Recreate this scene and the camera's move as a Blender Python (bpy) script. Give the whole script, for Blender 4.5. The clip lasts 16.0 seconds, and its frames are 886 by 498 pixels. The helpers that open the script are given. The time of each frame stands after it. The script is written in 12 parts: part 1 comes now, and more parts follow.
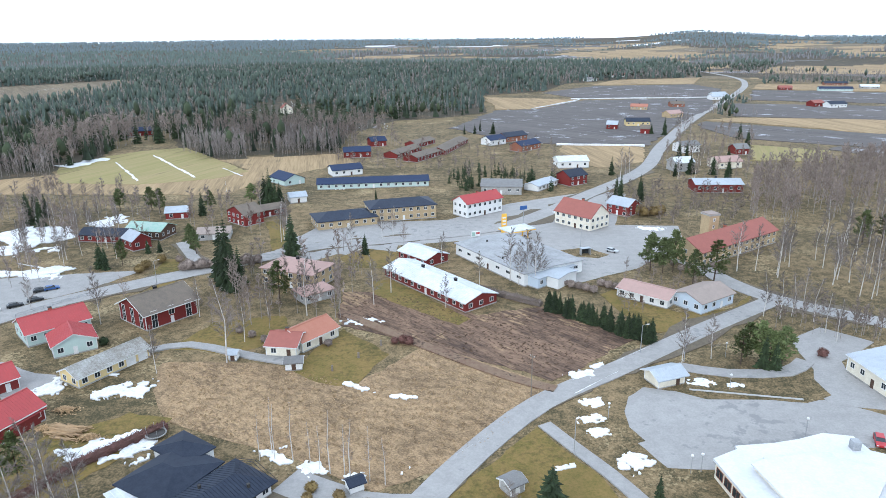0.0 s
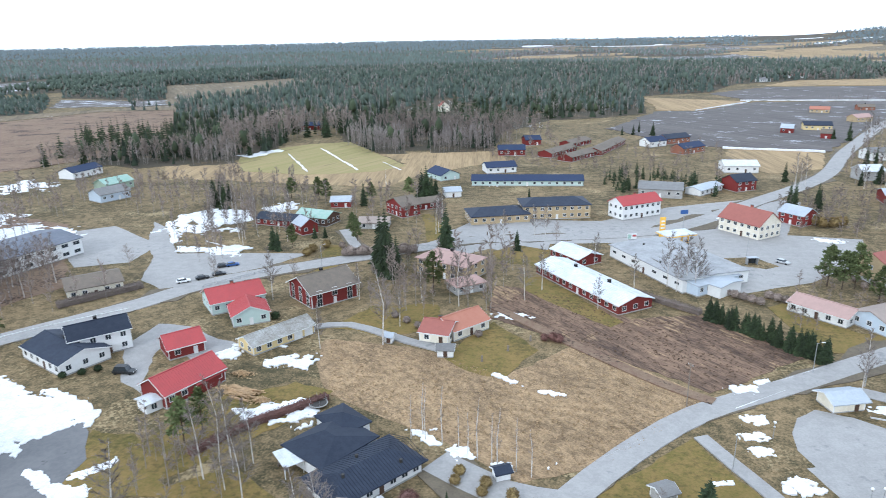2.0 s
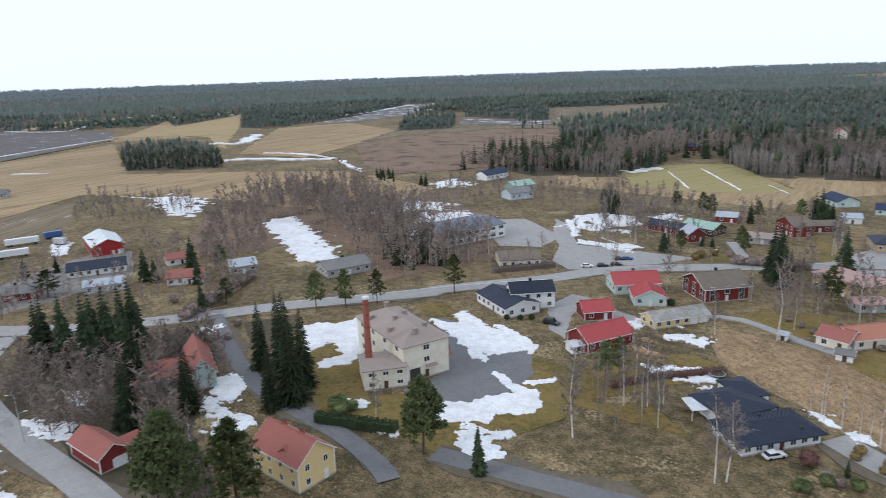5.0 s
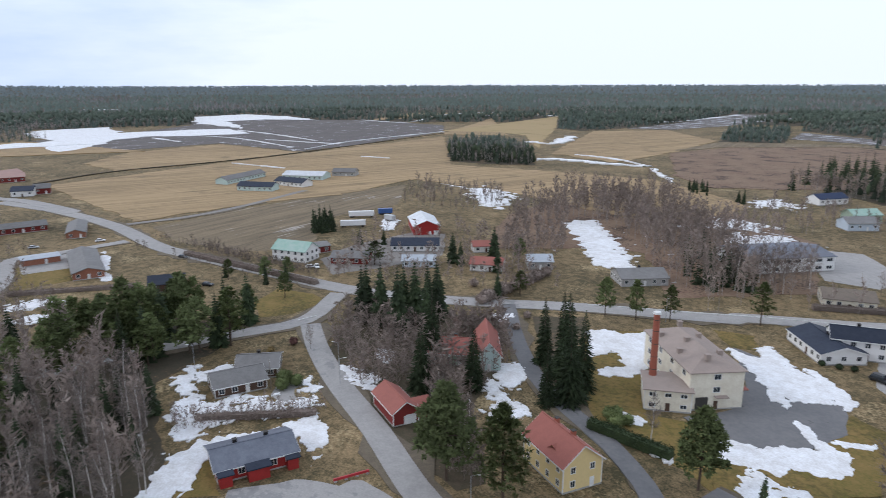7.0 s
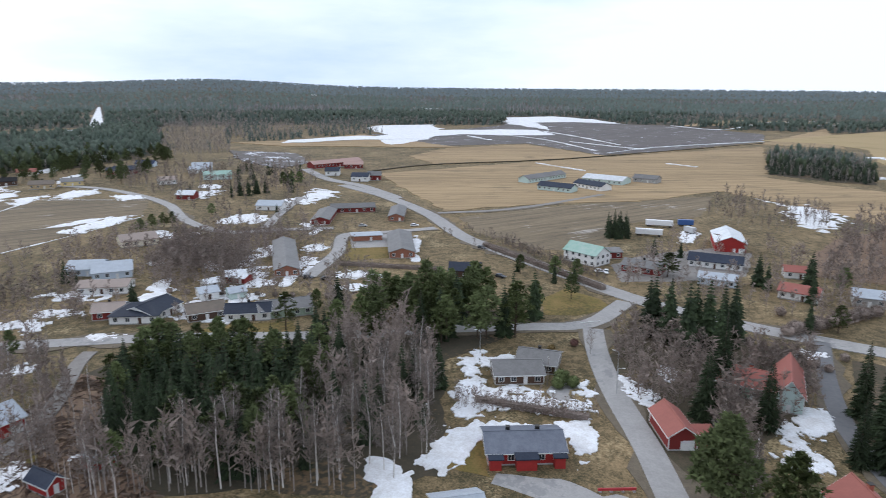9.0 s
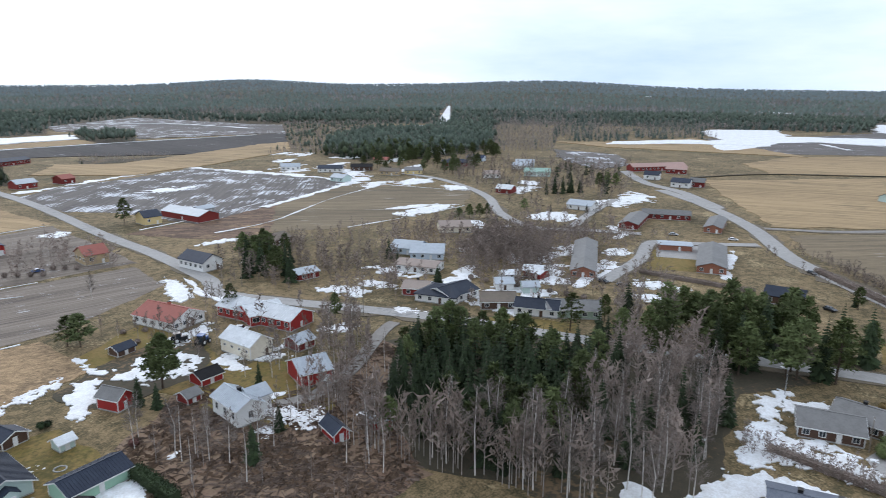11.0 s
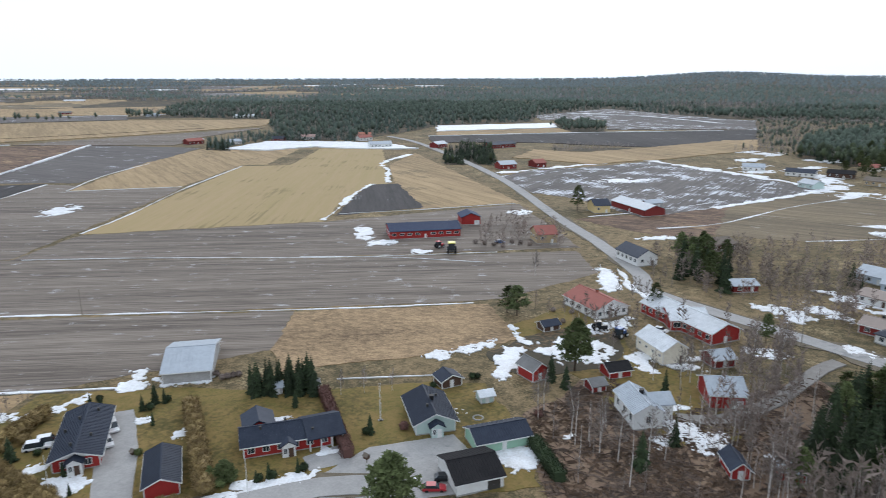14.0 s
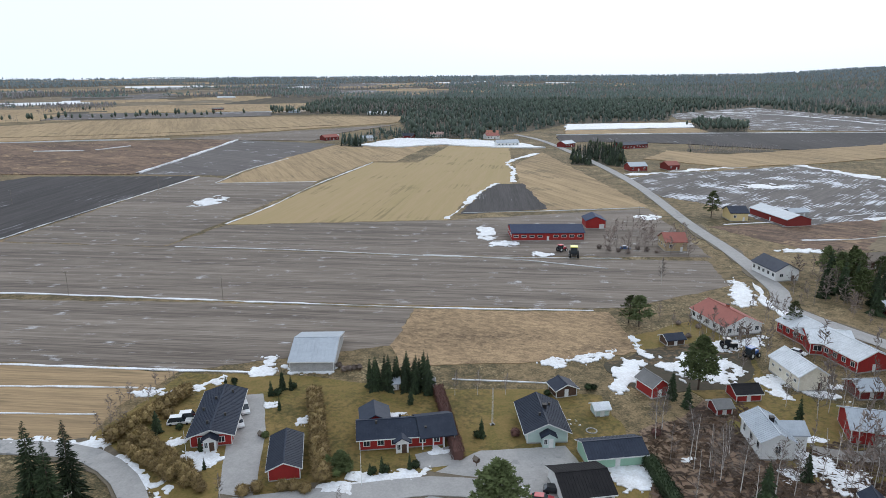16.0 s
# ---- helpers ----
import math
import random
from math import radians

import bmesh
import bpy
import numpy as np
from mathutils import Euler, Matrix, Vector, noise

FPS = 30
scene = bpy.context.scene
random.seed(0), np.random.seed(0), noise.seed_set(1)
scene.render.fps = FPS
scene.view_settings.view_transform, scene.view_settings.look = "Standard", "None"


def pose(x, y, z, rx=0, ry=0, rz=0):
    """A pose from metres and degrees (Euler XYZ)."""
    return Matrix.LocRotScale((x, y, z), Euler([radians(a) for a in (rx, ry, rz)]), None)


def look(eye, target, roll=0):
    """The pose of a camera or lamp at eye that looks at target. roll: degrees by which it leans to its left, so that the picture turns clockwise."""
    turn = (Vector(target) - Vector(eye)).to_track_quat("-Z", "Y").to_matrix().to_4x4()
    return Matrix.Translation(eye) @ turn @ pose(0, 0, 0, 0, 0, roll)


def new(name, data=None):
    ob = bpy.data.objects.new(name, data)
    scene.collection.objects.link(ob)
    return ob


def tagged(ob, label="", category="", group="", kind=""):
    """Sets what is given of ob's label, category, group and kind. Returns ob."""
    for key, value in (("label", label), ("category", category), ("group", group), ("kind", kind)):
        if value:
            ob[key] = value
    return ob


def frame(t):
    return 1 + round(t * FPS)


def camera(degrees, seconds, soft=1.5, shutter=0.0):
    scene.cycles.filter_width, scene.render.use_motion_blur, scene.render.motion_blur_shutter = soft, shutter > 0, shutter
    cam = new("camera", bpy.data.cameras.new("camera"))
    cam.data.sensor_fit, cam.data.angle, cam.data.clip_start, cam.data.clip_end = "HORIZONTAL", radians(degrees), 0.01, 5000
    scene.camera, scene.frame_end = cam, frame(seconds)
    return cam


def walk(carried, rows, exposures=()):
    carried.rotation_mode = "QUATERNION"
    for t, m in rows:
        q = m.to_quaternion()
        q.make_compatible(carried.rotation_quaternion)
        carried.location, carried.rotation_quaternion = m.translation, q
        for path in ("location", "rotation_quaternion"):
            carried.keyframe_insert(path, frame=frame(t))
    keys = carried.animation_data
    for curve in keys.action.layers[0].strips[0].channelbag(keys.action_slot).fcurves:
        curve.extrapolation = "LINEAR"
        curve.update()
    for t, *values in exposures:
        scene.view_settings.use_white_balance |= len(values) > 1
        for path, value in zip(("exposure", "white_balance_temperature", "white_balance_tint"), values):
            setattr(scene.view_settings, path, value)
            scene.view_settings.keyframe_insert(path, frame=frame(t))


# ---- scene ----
EXPOSURES = [(0, 0.60, 5760, 8), (2.5, 0.64, 5780, 8), (3, 0.58, 5850, 8), (3.5, 0.28, 5950, 9), (7, -0.06, 6150, 14), (9, 0.08, 6120, 13), (12.5, 0.12, 6100, 10), (16, -0.04, 6180, 10)]
# eye x, y, z in metres; yaw to the left of +y, pitch up, roll in degrees
PATH = [
    (0, 3.98, 39.47, 74.94, 0.01, -17.68, -0.54),
    (0.5, 3.14, 39.3, 74.26, 0.07, -17.49, -0.25),
    (1, 2.18, 39.08, 74.07, 2.15, -17.45, -0.36),
    (1.5, 1.84, 38.79, 74.11, 8.13, -17.45, -0.83),
    (2, 1.53, 37.76, 74.06, 12.82, -17.49, -1.11),
    (2.5, 1.34, 29.76, 73.96, 16.50, -16.94, -1.20),
    (3, 0.18, 13.28, 73.48, 18.39, -15.40, -1.23),
    (3.5, -0.07, 0.96, 73.24, 21.63, -14.54, -1.17),
    (4, 0, 0, 73.6, 28.73, -14.47, -1.09),
    (4.2, 0, 0, 73.6, 31.63, -14.55, -1.43),
    (6.3, 0, 0, 73.6, 59.02, -14.15, -0.57),
    (6.5, 0, 0, 73.6, 61.69, -13.94, -0.34),
    (7, 0, 0, 73.6, 67.87, -13.96, -0.16),
    (7.5, 0, 0, 73.6, 74.47, -13.83, -0.01),
    (8, 0, 0, 73.6, 80.43, -13.79, -0.03),
    (8.5, 0, 0, 73.6, 86.57, -13.74, 0.25),
    (9, 0, 0, 73.6, 92.91, -13.73, 0.34),
    (9.5, 0, 0, 73.6, 99.64, -13.85, 0.42),
    (9.7, 0, 0, 73.6, 102.43, -13.81, 0.58),
    (11.8, -11.81, 8.03, 71.91, 130.78, -13.99, 0.10),
    (12, -12.21, 7.76, 72.22, 133.43, -14.10, 0.13),
    (12.5, -12.27, 7.75, 72.63, 139.81, -14.21, 0.07),
    (13, -12.48, 7.36, 72.94, 145.56, -14.30, 0.10),
    (13.5, -12.53, 7.19, 73.5, 151.80, -14.43, 0.10),
    (14, -12.55, 7.04, 73.91, 158.11, -14.50, 0.01),
    (14.5, -12.74, 6.96, 74.6, 164.75, -14.62, -0.04),
    (15, -13.19, 7.02, 75.12, 167.02, -14.69, -0.15),
    (15.5, -13.43, 6.94, 75.5, 168.79, -14.73, -0.25),
    (16, -13.47, 7.13, 75.85, 168.88, -14.75, -0.28),
]
SUN_AZ, SUN_POWER, SKY_CLOUD = -150.0, 0.9, 1.12


def row_pose(x, y, z, yaw, pitch, roll):
    a, p = radians(yaw), radians(pitch)
    ahead = Vector((-math.sin(a) * math.cos(p), math.cos(a) * math.cos(p), math.sin(p)))
    return look((x, y, z), Vector((x, y, z)) + ahead, roll)


cam = camera(66.5, 16.0, soft=0.65, shutter=0.3)
walk(cam, [(r[0], row_pose(*r[1:])) for r in PATH], EXPOSURES)

# ---------------- light ----------------
world = bpy.data.worlds.new("sky_world")
world.use_nodes = True
scene.world = world
wn = world.node_tree.nodes
wl = world.node_tree.links
sky = wn.new("ShaderNodeTexSky")
sky.sky_type = "NISHITA"
sky.sun_disc = False
sky.sun_elevation = radians(28)
sky.sun_rotation = radians(SUN_AZ)
sky.air_density, sky.dust_density, sky.ozone_density = 1.0, 4.0, 1.0
# a thin bright overcast with a few blue gaps over the clear sky
tc = wn.new("ShaderNodeTexCoord")
mp = wn.new("ShaderNodeMapping")
mp.inputs["Scale"].default_value = (1.0, 1.0, 4.5)
cn = wn.new("ShaderNodeTexNoise")
cn.inputs["Scale"].default_value = 1.5
cn.inputs["Detail"].default_value = 7
cn.inputs["Roughness"].default_value = 0.55
cr = wn.new("ShaderNodeValToRGB")
cr.color_ramp.elements[0].position, cr.color_ramp.elements[0].color = 0.30, (0.50, 0.66, 0.90, 1)
cr.color_ramp.elements[1].position, cr.color_ramp.elements[1].color = 0.62, (0.915, 1.0, 1.105, 1)
# the overcast thins towards one side of the sky
thin = wn.new("ShaderNodeVectorMath")
thin.operation = "DOT_PRODUCT"
thin.inputs[1].default_value = (-0.955, -0.18, 0.235)
lift = wn.new("ShaderNodeMapRange")
lift.inputs["From Min"].default_value, lift.inputs["From Max"].default_value = 0.86, 0.995
lift.inputs["To Min"].default_value, lift.inputs["To Max"].default_value = 0.34, -0.03
both = wn.new("ShaderNodeMath")
both.operation = "ADD"
cloud = wn.new("ShaderNodeBackground")
cloud.inputs["Strength"].default_value = SKY_CLOUD
clear = wn.new("ShaderNodeBackground")
clear.inputs["Strength"].default_value = 0.10
mixs = wn.new("ShaderNodeMixShader")
mixs.inputs["Fac"].default_value = 0.92
wl.new(tc.outputs["Generated"], mp.inputs["Vector"])
wl.new(mp.outputs["Vector"], cn.inputs["Vector"])
wl.new(tc.outputs["Generated"], thin.inputs[0])
wl.new(thin.outputs["Value"], lift.inputs["Value"])
wl.new(cn.outputs["Fac"], both.inputs[0])
wl.new(lift.outputs["Result"], both.inputs[1])
wl.new(both.outputs["Value"], cr.inputs["Fac"])
wl.new(cr.outputs["Color"], cloud.inputs["Color"])
wl.new(sky.outputs["Color"], clear.inputs["Color"])
wl.new(clear.outputs["Background"], mixs.inputs[1])
wl.new(cloud.outputs["Background"], mixs.inputs[2])
wl.new(mixs.outputs["Shader"], wn["World Output"].inputs["Surface"])

sun_data = bpy.data.lights.new("sun", "SUN")
sun_data.energy, sun_data.angle, sun_data.color = SUN_POWER, radians(14), (1.0, 0.98, 0.95)
sun = new("sun", sun_data)
sun.matrix_world = look((0, 0, 300), Vector((0, 0, 300)) - Vector((math.sin(radians(SUN_AZ)) * math.cos(radians(28)), math.cos(radians(SUN_AZ)) * math.cos(radians(28)), math.sin(radians(28)))))


# ---------------- materials ----------------
MATS = {}
GREYER = 0.1


def muted(c):
    g = 0.3 * c[0] + 0.6 * c[1] + 0.1 * c[2]
    k = GREYER if c[0] < 2.2 * c[1] else 0.08
    return tuple(v + (g - v) * k for v in c)


def mat(name, color, rough=0.85, vary=0.25, scale=1.0, big=0.03, tint=None, bump=0.0, metal=0.0, islands=0.0, obj=0.0, stretch=None, spec=0.3, streak=None):
    """A surface with grain and larger stains in metres: color drifts to tint (or a darker self) by noise at two sizes."""
    m = bpy.data.materials.new(name)
    m.use_nodes = True
    color, tint = muted(color), tint and muted(tint)
    n, l = m.node_tree.nodes, m.node_tree.links
    b = n["Principled BSDF"]
    b.inputs["Roughness"].default_value, b.inputs["Metallic"].default_value = rough, metal
    b.inputs["Specular IOR Level"].default_value = spec
    geo = n.new("ShaderNodeNewGeometry")
    vec = geo.outputs["Position"]
    if stretch:
        mm = n.new("ShaderNodeMapping")
        mm.vector_type = "TEXTURE"
        mm.inputs["Rotation"].default_value = (0, 0, radians(stretch[0]))
        mm.inputs["Scale"].default_value = (stretch[1], 1, 1)
        l.new(vec, mm.inputs["Vector"])
        vec = mm.outputs["Vector"]
    tint = tint or tuple(c * 0.5 for c in color)
    last = None
    for k, (sc, det) in enumerate(((scale * 3.5, 3), (scale * 0.6, 5), (big, 5))):
        t = n.new("ShaderNodeTexNoise")
        t.inputs["Scale"].default_value, t.inputs["Detail"].default_value, t.inputs["Roughness"].default_value = sc, det, 0.68
        l.new(vec, t.inputs["Vector"])
        r = n.new("ShaderNodeMapRange")
        r.inputs["From Min"].default_value, r.inputs["From Max"].default_value = ((0.40, 0.60), (0.41, 0.59), (0.36, 0.64))[k]
        l.new(t.outputs["Fac"], r.inputs["Value"])
        if k == 0:
            grain = t
            last = r.outputs["Result"]
        else:
            a = n.new("ShaderNodeMath")
            a.operation = "ADD"
            l.new(last, a.inputs[0])
            l.new(r.outputs["Result"], a.inputs[1])
            last = a.outputs[0]
            if k == 2:
                s = n.new("ShaderNodeMath")
                s.operation = "MULTIPLY"
                s.inputs[1].default_value = 0.7 * vary
                l.new(last, s.inputs[0])
                last = s.outputs[0]
    mix = n.new("ShaderNodeMix")
    mix.data_type = "RGBA"
    mix.clamp_factor = True
    mix.inputs["A"].default_value, mix.inputs["B"].default_value = (*color, 1), (*tint, 1)
    l.new(last, mix.inputs["Factor"])
    out = mix.outputs["Result"]
    if streak:
        # thin leftovers of snow or pale straw lying in the rows
        scol, sscale, lo, hi, amount = streak
        t = n.new("ShaderNodeTexNoise")
        t.inputs["Scale"].default_value, t.inputs["Detail"].default_value, t.inputs["Roughness"].default_value = sscale, 6, 0.6
        l.new(vec, t.inputs["Vector"])
        w = n.new("ShaderNodeTexNoise")
        w.inputs["Scale"].default_value, w.inputs["Detail"].default_value = sscale * 0.06, 3
        l.new(geo.outputs["Position"], w.inputs["Vector"])
        a = n.new("ShaderNodeMath")
        a.operation = "ADD"
        l.new(t.outputs["Fac"], a.inputs[0])
        l.new(w.outputs["Fac"], a.inputs[1])
        r = n.new("ShaderNodeMapRange")
        r.inputs["From Min"].default_value, r.inputs["From Max"].default_value, r.inputs["To Max"].default_value = lo, hi, amount
        l.new(a.outputs[0], r.inputs["Value"])
        m2 = n.new("ShaderNodeMix")
        m2.data_type = "RGBA"
        m2.inputs["B"].default_value = (*scol, 1)
        l.new(r.outputs["Result"], m2.inputs["Factor"])
        l.new(out, m2.inputs["A"])
        out = m2.outputs["Result"]
    for amount, socket in ((islands, geo.outputs["Random Per Island"]), (obj, None)):
        if amount:
            if socket is None:
                socket = n.new("ShaderNodeObjectInfo").outputs["Random"]
            r = n.new("ShaderNodeMapRange")
            r.inputs["To Min"].default_value, r.inputs["To Max"].default_value = 1 - amount, 1 + amount
            l.new(socket, r.inputs["Value"])
            v = n.new("ShaderNodeVectorMath")
            v.operation = "SCALE"
            l.new(out, v.inputs[0])
            l.new(r.outputs["Result"], v.inputs["Scale"])
            out = v.outputs["Vector"]
    l.new(out, b.inputs["Base Color"])
    if bump:
        bn = n.new("ShaderNodeBump")
        bn.inputs["Strength"].default_value, bn.inputs["Distance"].default_value = min(1, bump * 2), bump
        l.new(grain.outputs["Fac"], bn.inputs["Height"])
        l.new(bn.outputs["Normal"], b.inputs["Normal"])
    MATS[name] = m
    return m


def glass_mat():
    m = mat("window_glass", (0.03, 0.04, 0.05), rough=0.08, vary=0.3, scale=0.3, spec=0.6)
    return m


# ground covers
mat("dry_grass", (0.30, 0.202, 0.096), 0.95, 0.62, 0.55, 0.022, (0.06, 0.05, 0.02), 0.08, streak=((0.37, 0.285, 0.16), 1.1, 1.12, 1.22, 0.7))
mat("meadow", (0.46, 0.305, 0.155), 0.95, 0.55, 0.9, 0.05, (0.14, 0.09, 0.046), 0.1, stretch=(-34, 1.6), streak=((0.07, 0.048, 0.03), 1.2, 1.1, 1.25, 0.55))
mat("lawn", (0.115, 0.1, 0.014), 0.95, 0.62, 0.5, 0.05, (0.22, 0.14, 0.038), 0.06, streak=((0.045, 0.045, 0.012), 0.8, 0.98, 1.28, 0.8))
mat("forest_floor", (0.08, 0.06, 0.038), 0.95, 0.5, 0.5, 0.04, (0.045, 0.042, 0.025), streak=((0.18, 0.12, 0.065), 0.7, 1.08, 1.2, 0.8))
mat("leaf_floor", (0.11, 0.078, 0.05), 0.95, 0.6, 0.6, 0.04, (0.06, 0.052, 0.028), streak=((0.22, 0.15, 0.085), 0.9, 1.1, 1.22, 0.7))
mat("brush", (0.15, 0.083, 0.053), 0.95, 0.6, 0.5, 0.03, (0.225, 0.152, 0.095), 0.1, streak=((0.045, 0.03, 0.023), 0.9, 1.05, 1.18, 0.9))
mat("soil_brown", (0.27, 0.165, 0.1), 0.95, 0.6, 0.5, 0.03, (0.065, 0.04, 0.028), 0.12, stretch=(-47, 5), streak=((0.38, 0.26, 0.145), 0.9, 1.12, 1.22, 0.75))
mat("soil_grey", (0.275, 0.226, 0.18), 0.95, 0.6, 0.4, 0.012, (0.1, 0.078, 0.062), 0.1, stretch=(163, 30), streak=((0.6, 0.6, 0.61), 2.6, 1.19, 1.3, 0.7))
mat("soil_dark", (0.075, 0.065, 0.063), 0.95, 0.58, 0.35, 0.02, (0.14, 0.122, 0.112), 0.1, stretch=(-46, 18), streak=((0.6, 0.62, 0.66), 0.8, 1.18, 1.28, 0.9))
mat("soil_black", (0.026, 0.023, 0.023), 0.95, 0.55, 0.4, 0.02, (0.07, 0.062, 0.06), 0.1, stretch=(-104, 22), streak=((0.3, 0.3, 0.31), 0.4, 1.2, 1.3, 0.7))
mat("straw", (0.43, 0.295, 0.145), 0.95, 0.58, 0.3, 0.012, (0.22, 0.15, 0.072), 0.1, stretch=(100, 22), streak=((0.13, 0.10, 0.058), 0.5, 1.12, 1.24, 0.7))
mat("straw_rows", (0.41, 0.275, 0.135), 0.95, 0.55, 0.5, 0.02, (0.2, 0.135, 0.07), 0.1, stretch=(163, 22), streak=((0.12, 0.09, 0.05), 0.7, 1.12, 1.24, 0.6))
mat("stubble", (0.255, 0.19, 0.11), 0.95, 0.6, 0.45, 0.02, (0.105, 0.08, 0.048), 0.1, stretch=(126, 20), streak=((0.45, 0.42, 0.38), 0.5, 1.18, 1.27, 0.7))
mat("olive_straw", (0.30, 0.225, 0.085), 0.95, 0.55, 0.3, 0.012, (0.36, 0.25, 0.12), 0.1, stretch=(-111, 22), streak=((0.15, 0.12, 0.05), 0.4, 1.1, 1.25, 0.6))
mat("green_field", (0.215, 0.20, 0.05), 0.95, 0.5, 0.3, 0.012, (0.33, 0.245, 0.11), 0.1, stretch=(-111, 22), streak=((0.11, 0.095, 0.04), 0.4, 1.1, 1.25, 0.7))
mat("wet_snow_soil", (0.16, 0.138, 0.125), 0.9, 0.55, 0.3, 0.015, (0.08, 0.07, 0.064), 0.05, stretch=(-147, 18), streak=((0.66, 0.68, 0.72), 0.8, 1.06, 1.18, 0.8))
mat("asphalt", (0.36, 0.345, 0.328), 0.9, 0.36, 0.6, 0.03, (0.225, 0.215, 0.205), 0.02, streak=((0.19, 0.19, 0.192), 0.35, 1.15, 1.2, 0.6))
mat("asphalt_dark", (0.18, 0.176, 0.175), 0.9, 0.5, 0.3, 0.04, (0.13, 0.13, 0.135), 0.02, streak=((0.07, 0.072, 0.075), 0.25, 1.15, 1.2, 0.7))
mat("gravel", (0.27, 0.25, 0.23), 0.95, 0.5, 0.8, 0.06, (0.19, 0.17, 0.15), 0.04)
mat("snow", (0.82, 0.84, 0.87), 0.7, 0.45, 0.6, 0.1, (0.52, 0.5, 0.48), 0.12)
mat("kerb_stone", (0.5, 0.49, 0.47), 0.9)
mat("road_paint", (0.75, 0.75, 0.72), 0.8, 0.4, 2.0, 0.3, (0.45, 0.45, 0.45))
mat("verge", (0.17, 0.135, 0.09), 0.95, 0.55, 0.9, 0.08, (0.105, 0.085, 0.06), 0.06)
# walls
mat("wall_red", (0.20, 0.022, 0.018), 0.8, 0.3, 3.0, 0.2, (0.13, 0.02, 0.016), obj=0.15)
mat("wall_bright_red", (0.36, 0.02, 0.016), 0.8, 0.35, 2.0, 0.2, (0.23, 0.018, 0.014))
mat("wall_white", (0.74, 0.74, 0.72), 0.75, 0.3, 1.5, 0.2, (0.58, 0.57, 0.55))
mat("wall_cream", (0.76, 0.71, 0.58), 0.8, 0.35, 1.0, 0.15, (0.55, 0.48, 0.36))
mat("wall_yellow", (0.68, 0.52, 0.22), 0.8, 0.3, 1.5, 0.2, (0.55, 0.42, 0.2))
mat("wall_brown", (0.10, 0.055, 0.035), 0.8, 0.3, 2.0, 0.3)
mat("wall_brick", (0.33, 0.13, 0.075), 0.9, 0.5, 4.0, 0.3, (0.22, 0.09, 0.055))
mat("wall_grey", (0.42, 0.41, 0.39), 0.85, 0.35, 1.5, 0.2)
mat("wall_teal", (0.48, 0.60, 0.56), 0.8, 0.3, 1.5, 0.2, (0.38, 0.48, 0.45))
mat("wall_blue", (0.50, 0.58, 0.66), 0.8, 0.3, 1.5, 0.2, (0.4, 0.47, 0.54))
mat("wall_mint", (0.30, 0.50, 0.36), 0.8, 0.3, 1.5, 0.2, (0.24, 0.41, 0.3))
mat("wall_green", (0.36, 0.46, 0.35), 0.8, 0.3, 1.5, 0.2)
mat("wall_tan", (0.50, 0.37, 0.20), 0.85, 0.3, 1.5, 0.2)
mat("concrete", (0.40, 0.39, 0.37), 0.9, 0.4, 1.0, 0.2)
# roofs
mat("roof_slate", (0.085, 0.095, 0.125), 0.6, 0.5, 1.6, 0.15, (0.15, 0.165, 0.2), spec=0.3)
mat("roof_pale", (0.36, 0.365, 0.37), 0.7, 0.5, 0.4, 0.06, (0.25, 0.25, 0.25))
mat("roof_weathered", (0.42, 0.42, 0.40), 0.75, 0.6, 0.7, 0.12, (0.22, 0.20, 0.17))
mat("roof_navy", (0.014, 0.02, 0.037), 0.6, 0.45, 1.2, 0.15, (0.03, 0.039, 0.06), obj=0.2, spec=0.2)
mat("roof_blue", (0.020, 0.034, 0.08), 0.7, 0.35, 1.2, 0.15, (0.035, 0.05, 0.095), spec=0.18)
mat("roof_grey", (0.20, 0.195, 0.19), 0.8, 0.45, 1.0, 0.12, (0.13, 0.125, 0.12), obj=0.15)
mat("roof_brown", (0.19, 0.15, 0.115), 0.85, 0.45, 1.0, 0.12, (0.12, 0.10, 0.08))
mat("roof_red", (0.43, 0.06, 0.06), 0.6, 0.4, 1.0, 0.15, (0.33, 0.055, 0.055))
mat("roof_rust", (0.33, 0.11, 0.085), 0.85, 0.4, 1.2, 0.15, (0.26, 0.09, 0.07))
mat("roof_tile_orange", (0.41, 0.175, 0.115), 0.85, 0.4, 1.2, 0.15, (0.36, 0.13, 0.08))
mat("roof_pink", (0.43, 0.27, 0.23), 0.85, 0.4, 1.0, 0.12, (0.33, 0.22, 0.19))
mat("roof_white", (0.66, 0.68, 0.70), 0.6, 0.45, 0.8, 0.12, (0.45, 0.47, 0.49), obj=0.08)
mat("roof_light", (0.42, 0.46, 0.50), 0.55, 0.45, 1.0, 0.12, (0.30, 0.33, 0.37))
mat("roof_green", (0.20, 0.38, 0.29), 0.7, 0.45, 0.8, 0.12, (0.36, 0.44, 0.40))
mat("roof_felt", (0.34, 0.27, 0.23), 0.9, 0.4, 1.0, 0.1, (0.26, 0.21, 0.18))
mat("roof_black", (0.016, 0.015, 0.017), 0.85, 0.4, 1.0, 0.2, (0.03, 0.028, 0.028), spec=0.12)
mat("trim_white", (0.76, 0.76, 0.74), 0.7)
mat("trim_dark", (0.06, 0.055, 0.05), 0.7)
mat("steel", (0.42, 0.43, 0.44), 0.5, 0.3, 2, 0.3, metal=0.4)
mat("sign_yellow", (0.85, 0.47, 0.02), 0.5, 0.15)
mat("brick_red", (0.36, 0.10, 0.06), 0.9, 0.5, 5.0, 0.4, (0.25, 0.08, 0.05))
